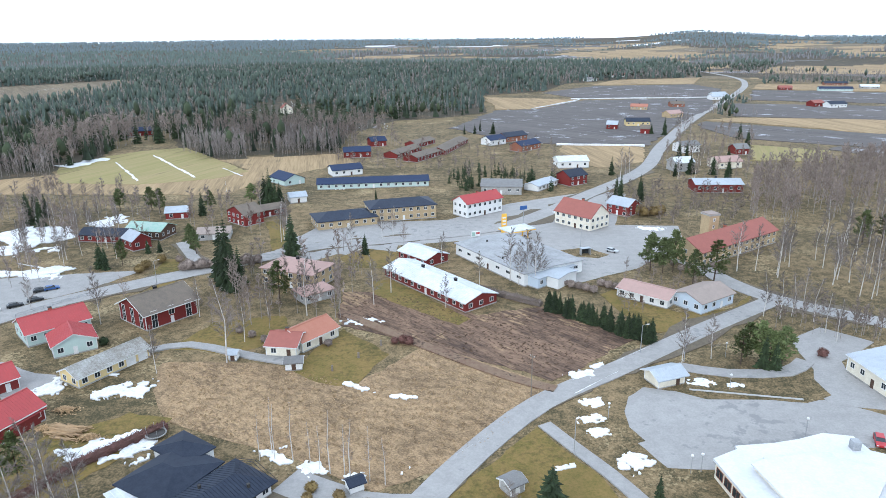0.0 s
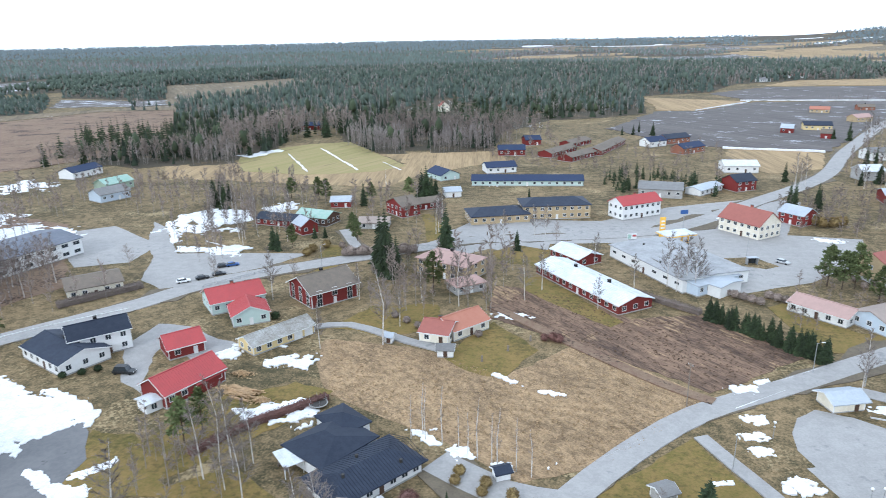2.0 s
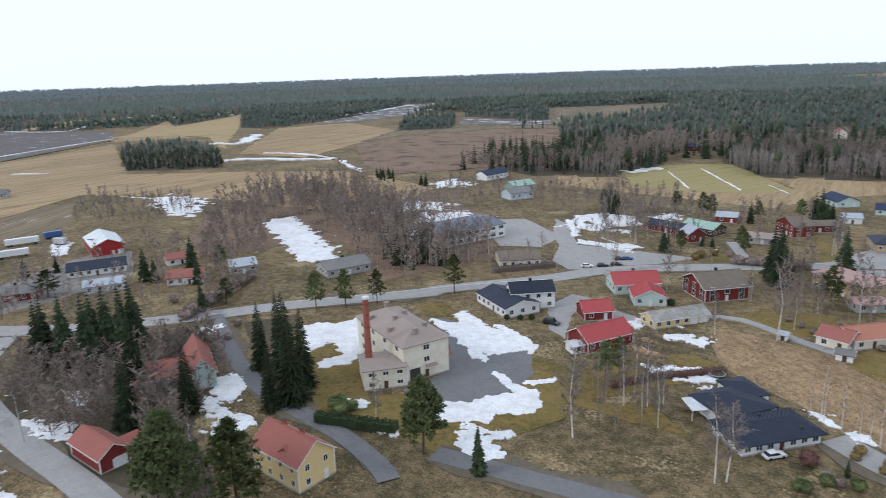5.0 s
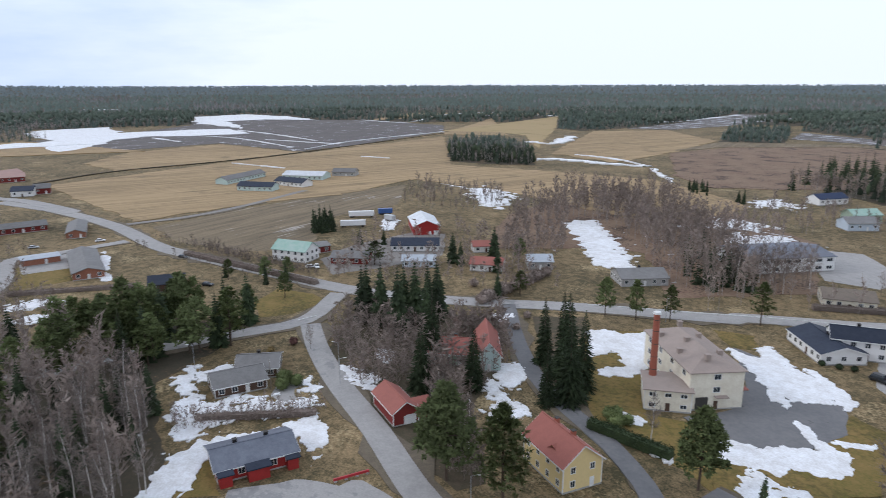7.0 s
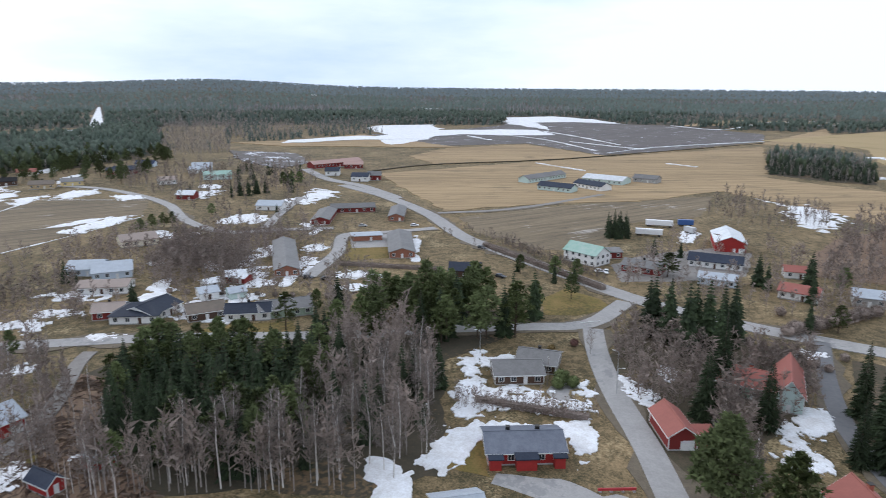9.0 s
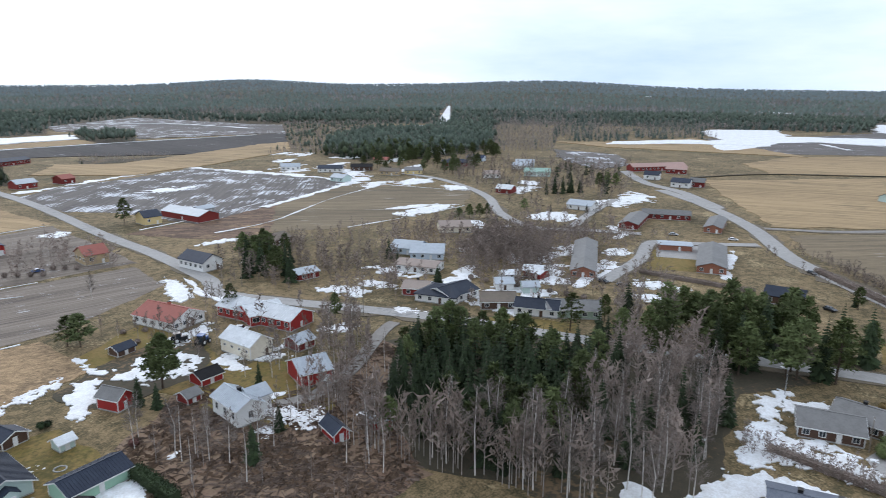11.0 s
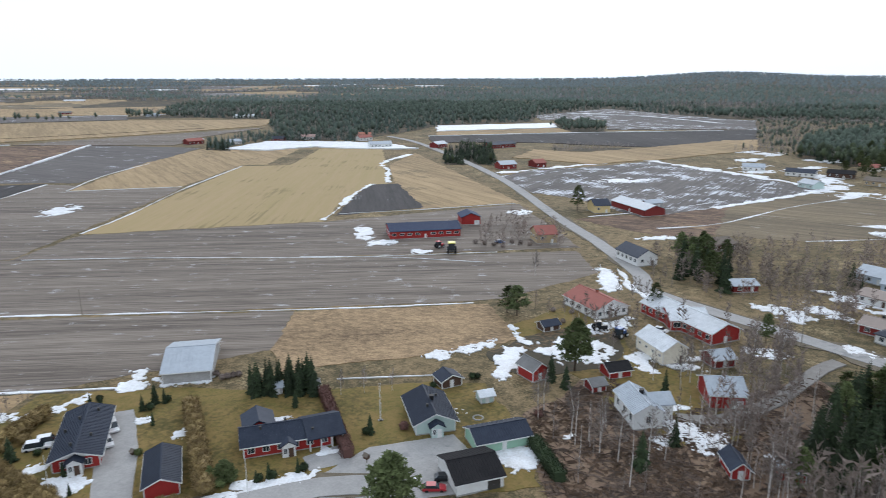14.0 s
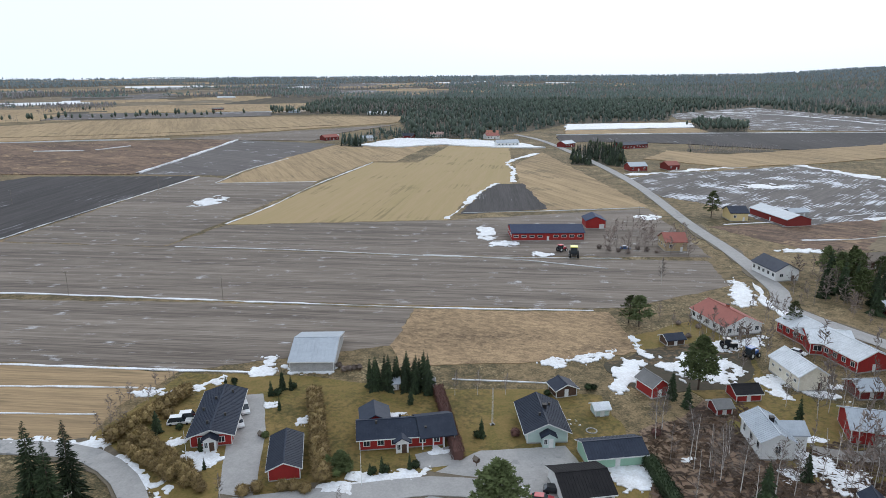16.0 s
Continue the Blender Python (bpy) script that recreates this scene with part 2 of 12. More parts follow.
mat("timber", (0.45, 0.29, 0.14), 0.9, 0.5, 2.0, 0.4, (0.30, 0.2, 0.11), obj=0.2)
mat("pole_wood", (0.24, 0.20, 0.16), 0.9, 0.3, 2.0, 0.4)
mat("tyre", (0.02, 0.02, 0.02), 0.8)
for _n, _c in (("white", (0.75, 0.75, 0.75)), ("red", (0.45, 0.02, 0.03)), ("black", (0.02, 0.022, 0.025)), ("silver", (0.45, 0.46, 0.47)), ("blue", (0.03, 0.10, 0.30)), ("yellow", (0.7, 0.65, 0.08)), ("orange", (0.7, 0.22, 0.03))):
    mat("paint_" + _n, _c, 0.35, 0.1, 1.0, 0.3, spec=0.5)
glass_mat()
# vegetation
mat("spruce_needle", (0.016, 0.027, 0.011), 0.9, 0.5, 0.8, 0.06, (0.034, 0.051, 0.018), islands=0.35, obj=0.3)
mat("pine_needle", (0.075, 0.10, 0.03), 0.9, 0.5, 0.8, 0.06, (0.12, 0.145, 0.048), islands=0.3, obj=0.25)
# aerial haze is put into this colour: paler and bluer than near_conifer
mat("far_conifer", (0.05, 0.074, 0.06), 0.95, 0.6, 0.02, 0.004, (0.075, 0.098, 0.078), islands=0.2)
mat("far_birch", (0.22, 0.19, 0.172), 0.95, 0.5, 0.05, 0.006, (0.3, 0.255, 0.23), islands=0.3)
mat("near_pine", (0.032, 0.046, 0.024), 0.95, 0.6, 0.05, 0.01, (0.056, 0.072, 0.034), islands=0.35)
# far pines and far leafless woods, greyed by haze put into the colour
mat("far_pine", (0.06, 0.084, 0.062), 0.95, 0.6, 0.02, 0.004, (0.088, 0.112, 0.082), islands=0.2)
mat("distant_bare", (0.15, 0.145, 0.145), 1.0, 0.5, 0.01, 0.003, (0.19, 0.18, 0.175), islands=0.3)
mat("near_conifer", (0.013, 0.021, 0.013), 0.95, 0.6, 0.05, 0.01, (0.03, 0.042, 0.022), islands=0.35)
mat("twig", (0.195, 0.152, 0.126), 0.95, 0.4, 0.5, 0.05, (0.26, 0.207, 0.176), islands=0.3, obj=0.25)
mat("birch_twig", (0.15, 0.122, 0.105), 0.95, 0.4, 0.5, 0.05, (0.22, 0.182, 0.158), islands=0.3, obj=0.25)
mat("twig_red", (0.16, 0.075, 0.06), 0.95, 0.4, 0.5, 0.1, (0.11, 0.06, 0.05), islands=0.3)
mat("willow", (0.245, 0.175, 0.055), 0.95, 0.5, 1.5, 0.2, (0.15, 0.10, 0.045), islands=0.35, obj=0.15)
mat("birch_bark", (0.70, 0.66, 0.61), 0.9, 0.4, 1.2, 0.3, (0.32, 0.28, 0.25))
mat("birch_grey", (0.37, 0.325, 0.29), 0.9, 0.5, 1.2, 0.3, (0.2, 0.17, 0.15))
mat("conifer_bark", (0.10, 0.07, 0.05), 0.95, 0.4, 2.0, 0.3)
# woods towards the horizon: haze painted in, bluer with each band
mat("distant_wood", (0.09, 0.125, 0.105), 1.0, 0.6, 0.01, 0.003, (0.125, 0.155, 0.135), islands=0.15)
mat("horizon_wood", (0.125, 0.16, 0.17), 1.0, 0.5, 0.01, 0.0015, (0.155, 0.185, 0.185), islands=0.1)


# ---------------- mesh helpers ----------------
def part(name, bm, material, parent=None, label="", smooth=False):
    me = bpy.data.meshes.new(name)
    bm.normal_update()
    bm.to_mesh(me)
    bm.free()
    if smooth:
        for p in me.polygons:
            p.use_smooth = True
    me.materials.append(MATS[material])
    ob = new(name, me)
    if parent is not None:
        ob.parent = parent
    if label:
        tagged(ob, label)
    return ob


def box(bm, x0, x1, y0, y1, z0, z1):
    v = [bm.verts.new(p) for p in ((x0, y0, z0), (x1, y0, z0), (x1, y1, z0), (x0, y1, z0), (x0, y0, z1), (x1, y0, z1), (x1, y1, z1), (x0, y1, z1))]
    for f in ((3, 2, 1, 0), (4, 5, 6, 7), (0, 1, 5, 4), (1, 2, 6, 5), (2, 3, 7, 6), (3, 0, 4, 7)):
        bm.faces.new([v[i] for i in f])
    return bm


def boxed(*b):
    return box(bmesh.new(), *b)


def prism(bm, ring, z0, z1):
    """An upright solid over a ring of plan points, anticlockwise."""
    lo = [bm.verts.new((x, y, z0)) for x, y in ring]
    hi = [bm.verts.new((x, y, z1)) for x, y in ring]
    n = len(ring)
    bm.faces.new(hi)
    bm.faces.new(lo[::-1])
    for i in range(n):
        bm.faces.new((lo[i], lo[(i + 1) % n], hi[(i + 1) % n], hi[i]))
    return bm


def tube(bm, a, b, r0, r1, n=6):
    a, b = Vector(a), Vector(b)
    q = (b - a).to_track_quat("Z", "Y")
    ra = [bm.verts.new(a + q @ Vector((r0 * math.cos(2 * math.pi * i / n), r0 * math.sin(2 * math.pi * i / n), 0))) for i in range(n)]
    rb = [bm.verts.new(b + q @ Vector((r1 * math.cos(2 * math.pi * i / n), r1 * math.sin(2 * math.pi * i / n), 0))) for i in range(n)]
    for i in range(n):
        bm.faces.new((ra[i], ra[(i + 1) % n], rb[(i + 1) % n], rb[i]))
    bm.faces.new(rb)
    bm.faces.new(ra[::-1])
    return bm


def slab(bm, pts, th):
    """A thick plate: a polygon in space with its underside th lower."""
    up = [bm.verts.new(p) for p in pts]
    dn = [bm.verts.new((p[0], p[1], p[2] - th)) for p in pts]
    n = len(pts)
    bm.faces.new(up)
    bm.faces.new(dn[::-1])
    for i in range(n):
        bm.faces.new((up[(i + 1) % n], up[i], dn[i], dn[(i + 1) % n]))
    return bm


def root(name, x, y, rot=0.0, z=0.0):
    ob = new(name)
    ob.matrix_world = pose(x, y, z, 0, 0, rot)
    return ob


from mathutils import geometry


# ---------------- surfaces on the ground ----------------
def patch(name, label, pts, z, material, category="ground", wobble=0.0, kind="structure"):
    """A thin sheet of ground cover over a ring of plan points, its edge roughened by wobble metres."""
    ring = []
    n = len(pts)
    for i in range(n):
        a, b = Vector(pts[i]), Vector(pts[(i + 1) % n])
        d = (b - a).length
        k = max(1, min(60, int(d / max(2.5, wobble * 1.6)))) if wobble else 1
        for j in range(k):
            p = a + (b - a) * j / k
            if wobble:
                s = noise.noise_vector((p.x * 0.09, p.y * 0.09, z)) * wobble + noise.noise_vector((p.x * 0.4, p.y * 0.4, z)) * wobble * 0.7
                p = Vector((p.x + s.x, p.y + s.y))
            ring.append(p)
    area = sum(ring[i].x * ring[(i + 1) % len(ring)].y - ring[(i + 1) % len(ring)].x * ring[i].y for i in range(len(ring)))
    if area < 0:
        ring.reverse()
    bm = bmesh.new()
    n = len(ring)
    tv, _, tf, *_ = geometry.delaunay_2d_cdt(ring, [], [list(range(n))], 1, 1e-4)
    hi = [bm.verts.new((p.x, p.y, z)) for p in tv]
    for f in tf:
        bm.faces.new([hi[i] for i in f])
    bm.normal_update()
    rim = [e for e in bm.edges if len(e.link_faces) == 1]
    skirt = {}
    for e in rim:
        for v in e.verts:
            if v not in skirt:
                skirt[v] = bm.verts.new((v.co.x, v.co.y, -0.3))
    for e in rim:
        a, b = e.verts
        bm.faces.new((a, b, skirt[b], skirt[a]))
    return tagged(part(name, bm, material), label, category, kind=kind)


FOOT = []
WAYS = []


def free(x, y):
    """True where neither a building nor a road takes up the ground."""
    for fx, fy, c, s, hl, w in FOOT:
        u, v = (x - fx) * c + (y - fy) * s, -(x - fx) * s + (y - fy) * c
        if -hl - 1 < u < hl + 1 and -1 < v < w + 1:
            return False
    return not any((x - a) ** 2 + (y - b) ** 2 < d for a, b, d in WAYS)


def smooth_line(pts, step=6.0):
    """Catmull-Rom through plan points."""
    p = [Vector(q) for q in pts]
    p = [p[0] * 2 - p[1]] + p + [p[-1] * 2 - p[-2]]
    out = []
    for i in range(1, len(p) - 2):
        k = max(2, min(70 if step < 4 else 30, int((p[i + 1] - p[i]).length / step)))
        for j in range(k):
            t = j / k
            a, b, c, d = p[i - 1], p[i], p[i + 1], p[i + 2]
            out.append(0.5 * (2 * b + (c - a) * t + (2 * a - 5 * b + 4 * c - d) * t * t + (3 * b - a - 3 * c + d) * t ** 3))
    out.append(p[-2])
    return out


def ribbon(name, label, pts, width, z, material, category="road", ragged=0.0, kind="structure", rise=0.0, step=6.0):
    """A strip along a smooth line; ragged lets its edges wander, rise swells its middle."""
    line = smooth_line(pts, step)
    if category == "road" and width < 12:
        WAYS.extend((p.x, p.y, (width / 2 + 2.0) ** 2) for p in line)
    bm = bmesh.new()
    rows = []
    for i, p in enumerate(line):
        d = (line[min(i + 1, len(line) - 1)] - line[max(i - 1, 0)]).normalized()
        nrm = Vector((-d.y, d.x))
        wa, wb = width / 2, width / 2
        if ragged:
            big = noise.noise((p.x * 0.035, p.y * 0.035, 5.5)) * 1.3
            wa *= min(1.9, max(0.02, 0.75 + ragged * (noise.noise((p.x * 0.16, p.y * 0.16, 1.7)) * 1.5 + big)))
            wb *= min(1.9, max(0.02, 0.75 + ragged * (noise.noise((p.x * 0.16, p.y * 0.16, 9.1)) * 1.5 + big)))
        a, b = p + nrm * wa, p - nrm * wb
        zi = z + 0.003 * (i % 3)
        rows.append([bm.verts.new((a.x, a.y, -0.2)), bm.verts.new((a.x, a.y, zi)), bm.verts.new((p.x, p.y, zi + rise)), bm.verts.new((b.x, b.y, zi)), bm.verts.new((b.x, b.y, -0.2))])
    for r, s in zip(rows, rows[1:]):
        for k in range(4):
            bm.faces.new((r[k], r[k + 1], s[k + 1], s[k]))
    return tagged(part(name, bm, material), label, category, kind=kind)


def inside(p, ring):
    x, y = p
    c = False
    for i in range(len(ring)):
        (x0, y0), (x1, y1) = ring[i], ring[i - 1]
        if (y0 > y) != (y1 > y) and x < (x1 - x0) * (y - y0) / (y1 - y0) + x0:
            c = not c
    return c


def snow_sheet(x, y, rot, lim_a, lim_b, cell, depth, h, lift, label):
    """Old snow where depth(u, v) is above zero, on a grid turned by rot; it thins out to its broken edge."""
    nx, ny = max(6, int(2 * lim_a / cell)), max(6, int(min(80, 2 * lim_b / cell)))
    cx, cy = 2 * lim_a / nx, 2 * lim_b / ny
    f = [[depth(-lim_a + i * cx, -lim_b + j * cy) if 0 < i < nx and 0 < j < ny else -1.0 for j in range(ny + 1)] for i in range(nx + 1)]
    bm = bmesh.new()
    seen = {}

    def corner(i, j):
        if (i, j) not in seen:
            seen[(i, j)] = bm.verts.new((-lim_a + i * cx, -lim_b + j * cy, h * min(1.0, 0.15 + f[i][j] * 1.6)))
        return seen[(i, j)]

    def cut(p, q):
        key = (min(p, q), max(p, q))
        if key not in seen:
            (i0, j0), (i1, j1) = key
            t = f[i0][j0] / (f[i0][j0] - f[i1][j1])
            seen[key] = bm.verts.new((-lim_a + (i0 + (i1 - i0) * t) * cx, -lim_b + (j0 + (j1 - j0) * t) * cy, h * 0.12))
        return seen[key]

    for i in range(nx):
        for j in range(ny):
            sq = [(i, j), (i + 1, j), (i + 1, j + 1), (i, j + 1)]
            ring = []
            for k in range(4):
                p, q = sq[k], sq[(k + 1) % 4]
                if f[p[0]][p[1]] > 0:
                    ring.append(corner(*p))
                if (f[p[0]][p[1]] > 0) != (f[q[0]][q[1]] > 0):
                    ring.append(cut(p, q))
            if len(ring) > 2:
                bm.faces.new(ring)
    rim = [e for e in bm.edges if len(e.link_faces) == 1]
    low = {}
    for e in rim:
        for v in e.verts:
            if v not in low:
                low[v] = bm.verts.new((v.co.x, v.co.y, -0.5))
    for e in rim:
        bm.faces.new((e.verts[0], e.verts[1], low[e.verts[1]], low[e.verts[0]]))
    ob = part("snow_patch", bm, "snow")
    ob.matrix_world = pose(x, y, lift, 0, 0, rot)
    return tagged(ob, label, "snow", "snow patches", "stuff")


def snow_patch(x, y, a, b, rot, h=0.25, seed=0, label="melting patch of old white snow on brown grass"):
    """Leftover snow about a by b metres in half axes, melted through and broken up at its edge."""
    ph = seed * 7.31
    ca, sa = math.cos(radians(rot)), math.sin(radians(rot))
    grain = max(1.2, min(7.0, b * 0.8))

    def depth(px, py):
        u, v = px / a, py / b
        wx, wy = x + px * ca - py * sa, y + px * sa + py * ca
        n = 0.85 * noise.noise((wx / grain, wy / grain, ph)) + 0.5 * noise.noise((wx * 2.6 / grain, wy * 2.6 / grain, ph)) + 0.32 * noise.noise((wx * 6 / grain, wy * 6 / grain, ph))
        return 0.85 - 0.75 * math.sqrt(u * u + v * v) - 0.12 * (u * u + v * v) + n * 1.1

    return snow_sheet(x, y, rot, a * 1.55, b * 1.55, max(0.36, min(1.1, b / 8), a / 30), depth, h, 0.16 + 0.016 * (seed % 8), label)


def snow_area(ring, seed, rough=1.0, label="drift of old melting snow on wet grass"):
    """Old snow over a stretch of ground with a known outline, frayed by the thaw."""
    cx, cy = sum(p[0] for p in ring) / len(ring), sum(p[1] for p in ring) / len(ring)
    la = max(abs(p[0] - cx) for p in ring) + 2.5
    lb = max(abs(p[1] - cy) for p in ring) + 2.5

    def depth(px, py):
        wx, wy = cx + px, cy + py
        d = 1e9
        for (x0, y0), (x1, y1) in zip(ring, ring[1:] + ring[:1]):
            t = max(0.0, min(1.0, ((wx - x0) * (x1 - x0) + (wy - y0) * (y1 - y0)) / max(1e-6, (x1 - x0) ** 2 + (y1 - y0) ** 2)))
            d = min(d, math.hypot(wx - x0 - t * (x1 - x0), wy - y0 - t * (y1 - y0)))
        d = d if inside((wx, wy), ring) else -d
        n = 0.7 * noise.noise((wx * 0.22, wy * 0.22, seed)) + 0.5 * noise.noise((wx * 0.6, wy * 0.6, seed)) + 0.35 * noise.noise((wx * 1.5, wy * 1.5, seed))
        return max(-1.0, min(0.55, d / 4.0)) + 0.1 + n * (0.35 + 1.2 * rough)

    return snow_sheet(cx, cy, 0, la, lb, max(0.4, max(la, lb) / 42), depth, 0.16, 0.2 + 0.014 * (seed % 8), label)


# ---------------- buildings ----------------
WIN = {}


def window_data(w, h):
    key = (round(w, 2), round(h, 2))
    if key not in WIN:
        bm = bmesh.new()
        t = 0.12
        box(bm, -w / 2 - t, w / 2 + t, -0.06, 0.05, -h / 2 - t, -h / 2)
        box(bm, -w / 2 - t, w / 2 + t, -0.06, 0.05, h / 2, h / 2 + t)
        box(bm, -w / 2 - t, -w / 2, -0.06, 0.05, -h / 2, h / 2)
        box(bm, w / 2, w / 2 + t, -0.06, 0.05, -h / 2, h / 2)
        box(bm, -0.035, 0.035, -0.05, 0.05, -h / 2, h / 2)
        fr = bpy.data.meshes.new("window")
        bm.to_mesh(fr)
        bm.free()
        bm = boxed(-w / 2, w / 2, -0.03, 0.04, -h / 2, h / 2)
        pa = bpy.data.meshes.new("pane")
        bm.to_mesh(pa)
        bm.free()
        pa.materials.append(MATS["window_glass"])
        WIN[key] = (fr, pa)
    return WIN[key]


FRAMES = {}


def window(parent, m, w=1.2, h=1.2, trim="trim_white"):
    fr, pa = window_data(w, h)
    if (fr.name, trim) not in FRAMES:
        c = fr.copy()
        c.materials.append(MATS[trim])
        FRAMES[(fr.name, trim)] = c
    o = new("window", FRAMES[(fr.name, trim)])
    o.parent = parent
    o.matrix_basis = m
    p = new("pane", pa)
    p.parent = o
    return o


def gable_roof(bm, L, W, h, rise, over, ridge, th=0.22, hip=0.0):
    """Roof plates over the plan x -L/2..L/2, y 0..W."""
    if ridge == "y":
        a, b = L, W
        tr = lambda u, v, z: (v - L / 2, u, z)
    else:
        a, b = W, L
        tr = lambda u, v, z: (u - L / 2, v, z)
    # u runs along the ridge (0..b), v across it (0..a)
    drop = rise * over / (a / 2)
    e = h - drop
    up = th
    for s in (0, 1):
        v0 = -over if s == 0 else a + over
        pts = [tr(-over, v0, e + up), tr(b + over, v0, e + up), tr(b + over - hip, a / 2, h + rise + up), tr(-over + hip, a / 2, h + rise + up)]
        if (s == 0) == (ridge == "y"):
            pts.reverse()
        slab(bm, pts, th)
    if hip:
        for u0, u1 in ((-over, -over + hip), (b + over, b + over - hip)):
            pts = [tr(u0, -over, e + up), tr(u0, a + over, e + up), tr(u1, a / 2, h + rise + up)]
            if (u0 > 0) != (ridge == "y"):
                pts.reverse()
            pts.reverse()
            slab(bm, pts, th)
    return bm


def walls(L, W, h, rise, ridge, hip=0.0):
    bm = bmesh.new()
    if hip or rise < 0.05:
        return prism(bm, [(-L / 2, 0), (L / 2, 0), (L / 2, W), (-L / 2, W)], 0, h + 0.02)
    if ridge == "x":
        sec = [(0, 0), (W, 0), (W, h), (W / 2, h + rise), (0, h)]
        a = [bm.verts.new((-L / 2, y, z)) for y, z in sec]
        b = [bm.verts.new((L / 2, y, z)) for y, z in sec]
    else:
        sec = [(-L / 2, 0), (L / 2, 0), (L / 2, h), (0, h + rise), (-L / 2, h)]
        a = [bm.verts.new((x, W, z)) for x, z in sec]
        b = [bm.verts.new((x, 0, z)) for x, z in sec]
    bm.faces.new(a[::-1])
    bm.faces.new(b)
    for i in range(5):
        bm.faces.new((a[i], a[(i + 1) % 5], b[(i + 1) % 5], b[i]))
    bmesh.ops.recalc_face_normals(bm, faces=bm.faces)
    return bm


def house(name, label, x, y, rot, L, W, h, rise, wall="wall_white", roof="roof_grey", ridge="x", hip=0.0, over=0.5, win="flr", ww=1.2, wh=1.2, gap=2.8, chim=0, door=1, trim="trim_white", ribs=0.0, garage=0, porch=0, plinth=True, category="house", pediment=0, vents=0, corner=True):
    o = root(name, x, y, rot)
    FOOT.append((x, y, math.cos(radians(rot)), math.sin(radians(rot)), L / 2, W))
    part("wall", walls(L, W, h, rise, ridge, hip), wall, o)
    if plinth:
        part("plinth", boxed(-L / 2 - 0.04, L / 2 + 0.04, -0.04, W + 0.04, -0.3, 0.35), "concrete", o)
    rp = part("roof", gable_roof(bmesh.new(), L, W, h, max(rise, 0.02), over, ridge, hip=hip), roof, o)
    if trim == "trim_white" and corner and not hip:
        for cx in (-L / 2, L / 2):
            for cy in (0, W):
                part("corner_board", boxed(cx - 0.09, cx + 0.09, cy - 0.09, cy + 0.09, 0.35, h - 0.02), trim, o)
        # barge boards on the gables
        if rise > 0.3:
            for end in (0, 1):
                bm = bmesh.new()
                dz = rise * over / ((W if ridge == "x" else L) / 2)
                for s in (0, 1):
                    if ridge == "x":
                        ux = (-L / 2 - over - 0.04) if end == 0 else (L / 2 + over)
                        v0, v1 = (-over, W / 2) if s == 0 else (W + over, W / 2)
                        pts = [(ux, v0, h - dz - 0.06), (ux, v1, h + rise - 0.06), (ux, v1, h + rise + 0.2), (ux, v0, h - dz + 0.2)]
                        off = Vector((0.04, 0, 0))
                    else:
                        uy = (-over - 0.04) if end == 0 else (W + over)
                        v0, v1 = (-L / 2 - over, 0) if s == 0 else (L / 2 + over, 0)
                        pts = [(v0, uy, h - dz - 0.06), (v1, uy, h + rise - 0.06), (v1, uy, h + rise + 0.2), (v0, uy, h - dz + 0.2)]
                        off = Vector((0, 0.04, 0))
                    a = [bm.verts.new(p) for p in pts]
                    b = [bm.verts.new(Vector(p) + off) for p in pts]
                    bm.faces.new(a)
                    bm.faces.new(b[::-1])
                    for i in range(4):
                        bm.faces.new((a[(i + 1) % 4], a[i], b[i], b[(i + 1) % 4]))
                part("barge_board", bm, trim, o)
    if trim == "trim_white" and corner and not hip and rise > 1.0:
        e = h - rise * over / ((W if ridge == "x" else L) / 2)
        for s in (0, 1):
            if ridge == "x":
                y0 = -over - 0.05 if s == 0 else W + over
                part("fascia", boxed(-L / 2 - over, L / 2 + over, y0, y0 + 0.05, e - 0.04, e + 0.2), trim, o)
            else:
                x0 = -L / 2 - over - 0.05 if s == 0 else L / 2 + over
                part("fascia", boxed(x0, x0 + 0.05, -over, W + over, e - 0.04, e + 0.2), trim, o)
    if ribs:
        bm = bmesh.new()
        b_len, a_len = (L, W) if ridge == "x" else (W, L)
        dz = rise * over / (a_len / 2)
        k = int((b_len + 2 * over) / ribs)
        for i in range(k + 1):
            u = -over + (b_len + 2 * over) * i / k
            for s in (0, 1):
                v0, v1 = (-over, a_len / 2) if s == 0 else (a_len + over, a_len / 2)
                q = []
                for (v, z) in ((v0, h - dz + 0.22), (v1, h + rise + 0.22)):
                    for du in (-0.03, 0.03):
                        for zz in (0.0, 0.06):
                            q.append((u + du - L / 2, v, z + zz) if ridge == "x" else (v - L / 2, u + du, z + zz))
                vv = [bm.verts.new(p) for p in q]
                for f in ((1, 3, 7, 5), (0, 1, 5, 4), (3, 2, 6, 7)):
                    bm.faces.new([vv[j] for j in f])
        bmesh.ops.recalc_face_normals(bm, faces=bm.faces)
        part("roof_seam", bm, roof, rp)
    st = max(1, int(round(h / 3.0)))
    sh = h / st
    for side in win:
        length = L if side in "fb" else W
        n = max(1, int((length - 1.0) / gap))
        for s in range(st):
            for i in range(n):
                u = (i + 0.5) / n * length
                if side == "f" and s == 0 and door and i == n // 2:
                    continue
                z = s * sh + sh * 0.58
                if side == "f":
                    m = pose(u - L / 2, 0, z)
                elif side == "b":
                    m = pose(u - L / 2, W, z, 0, 0, 180)
                elif side == "l":
                    m = pose(-L / 2, u, z, 0, 0, -90)
                else:
                    m = pose(L / 2, u, z, 0, 0, 90)
                window(o, m, ww, wh, trim)
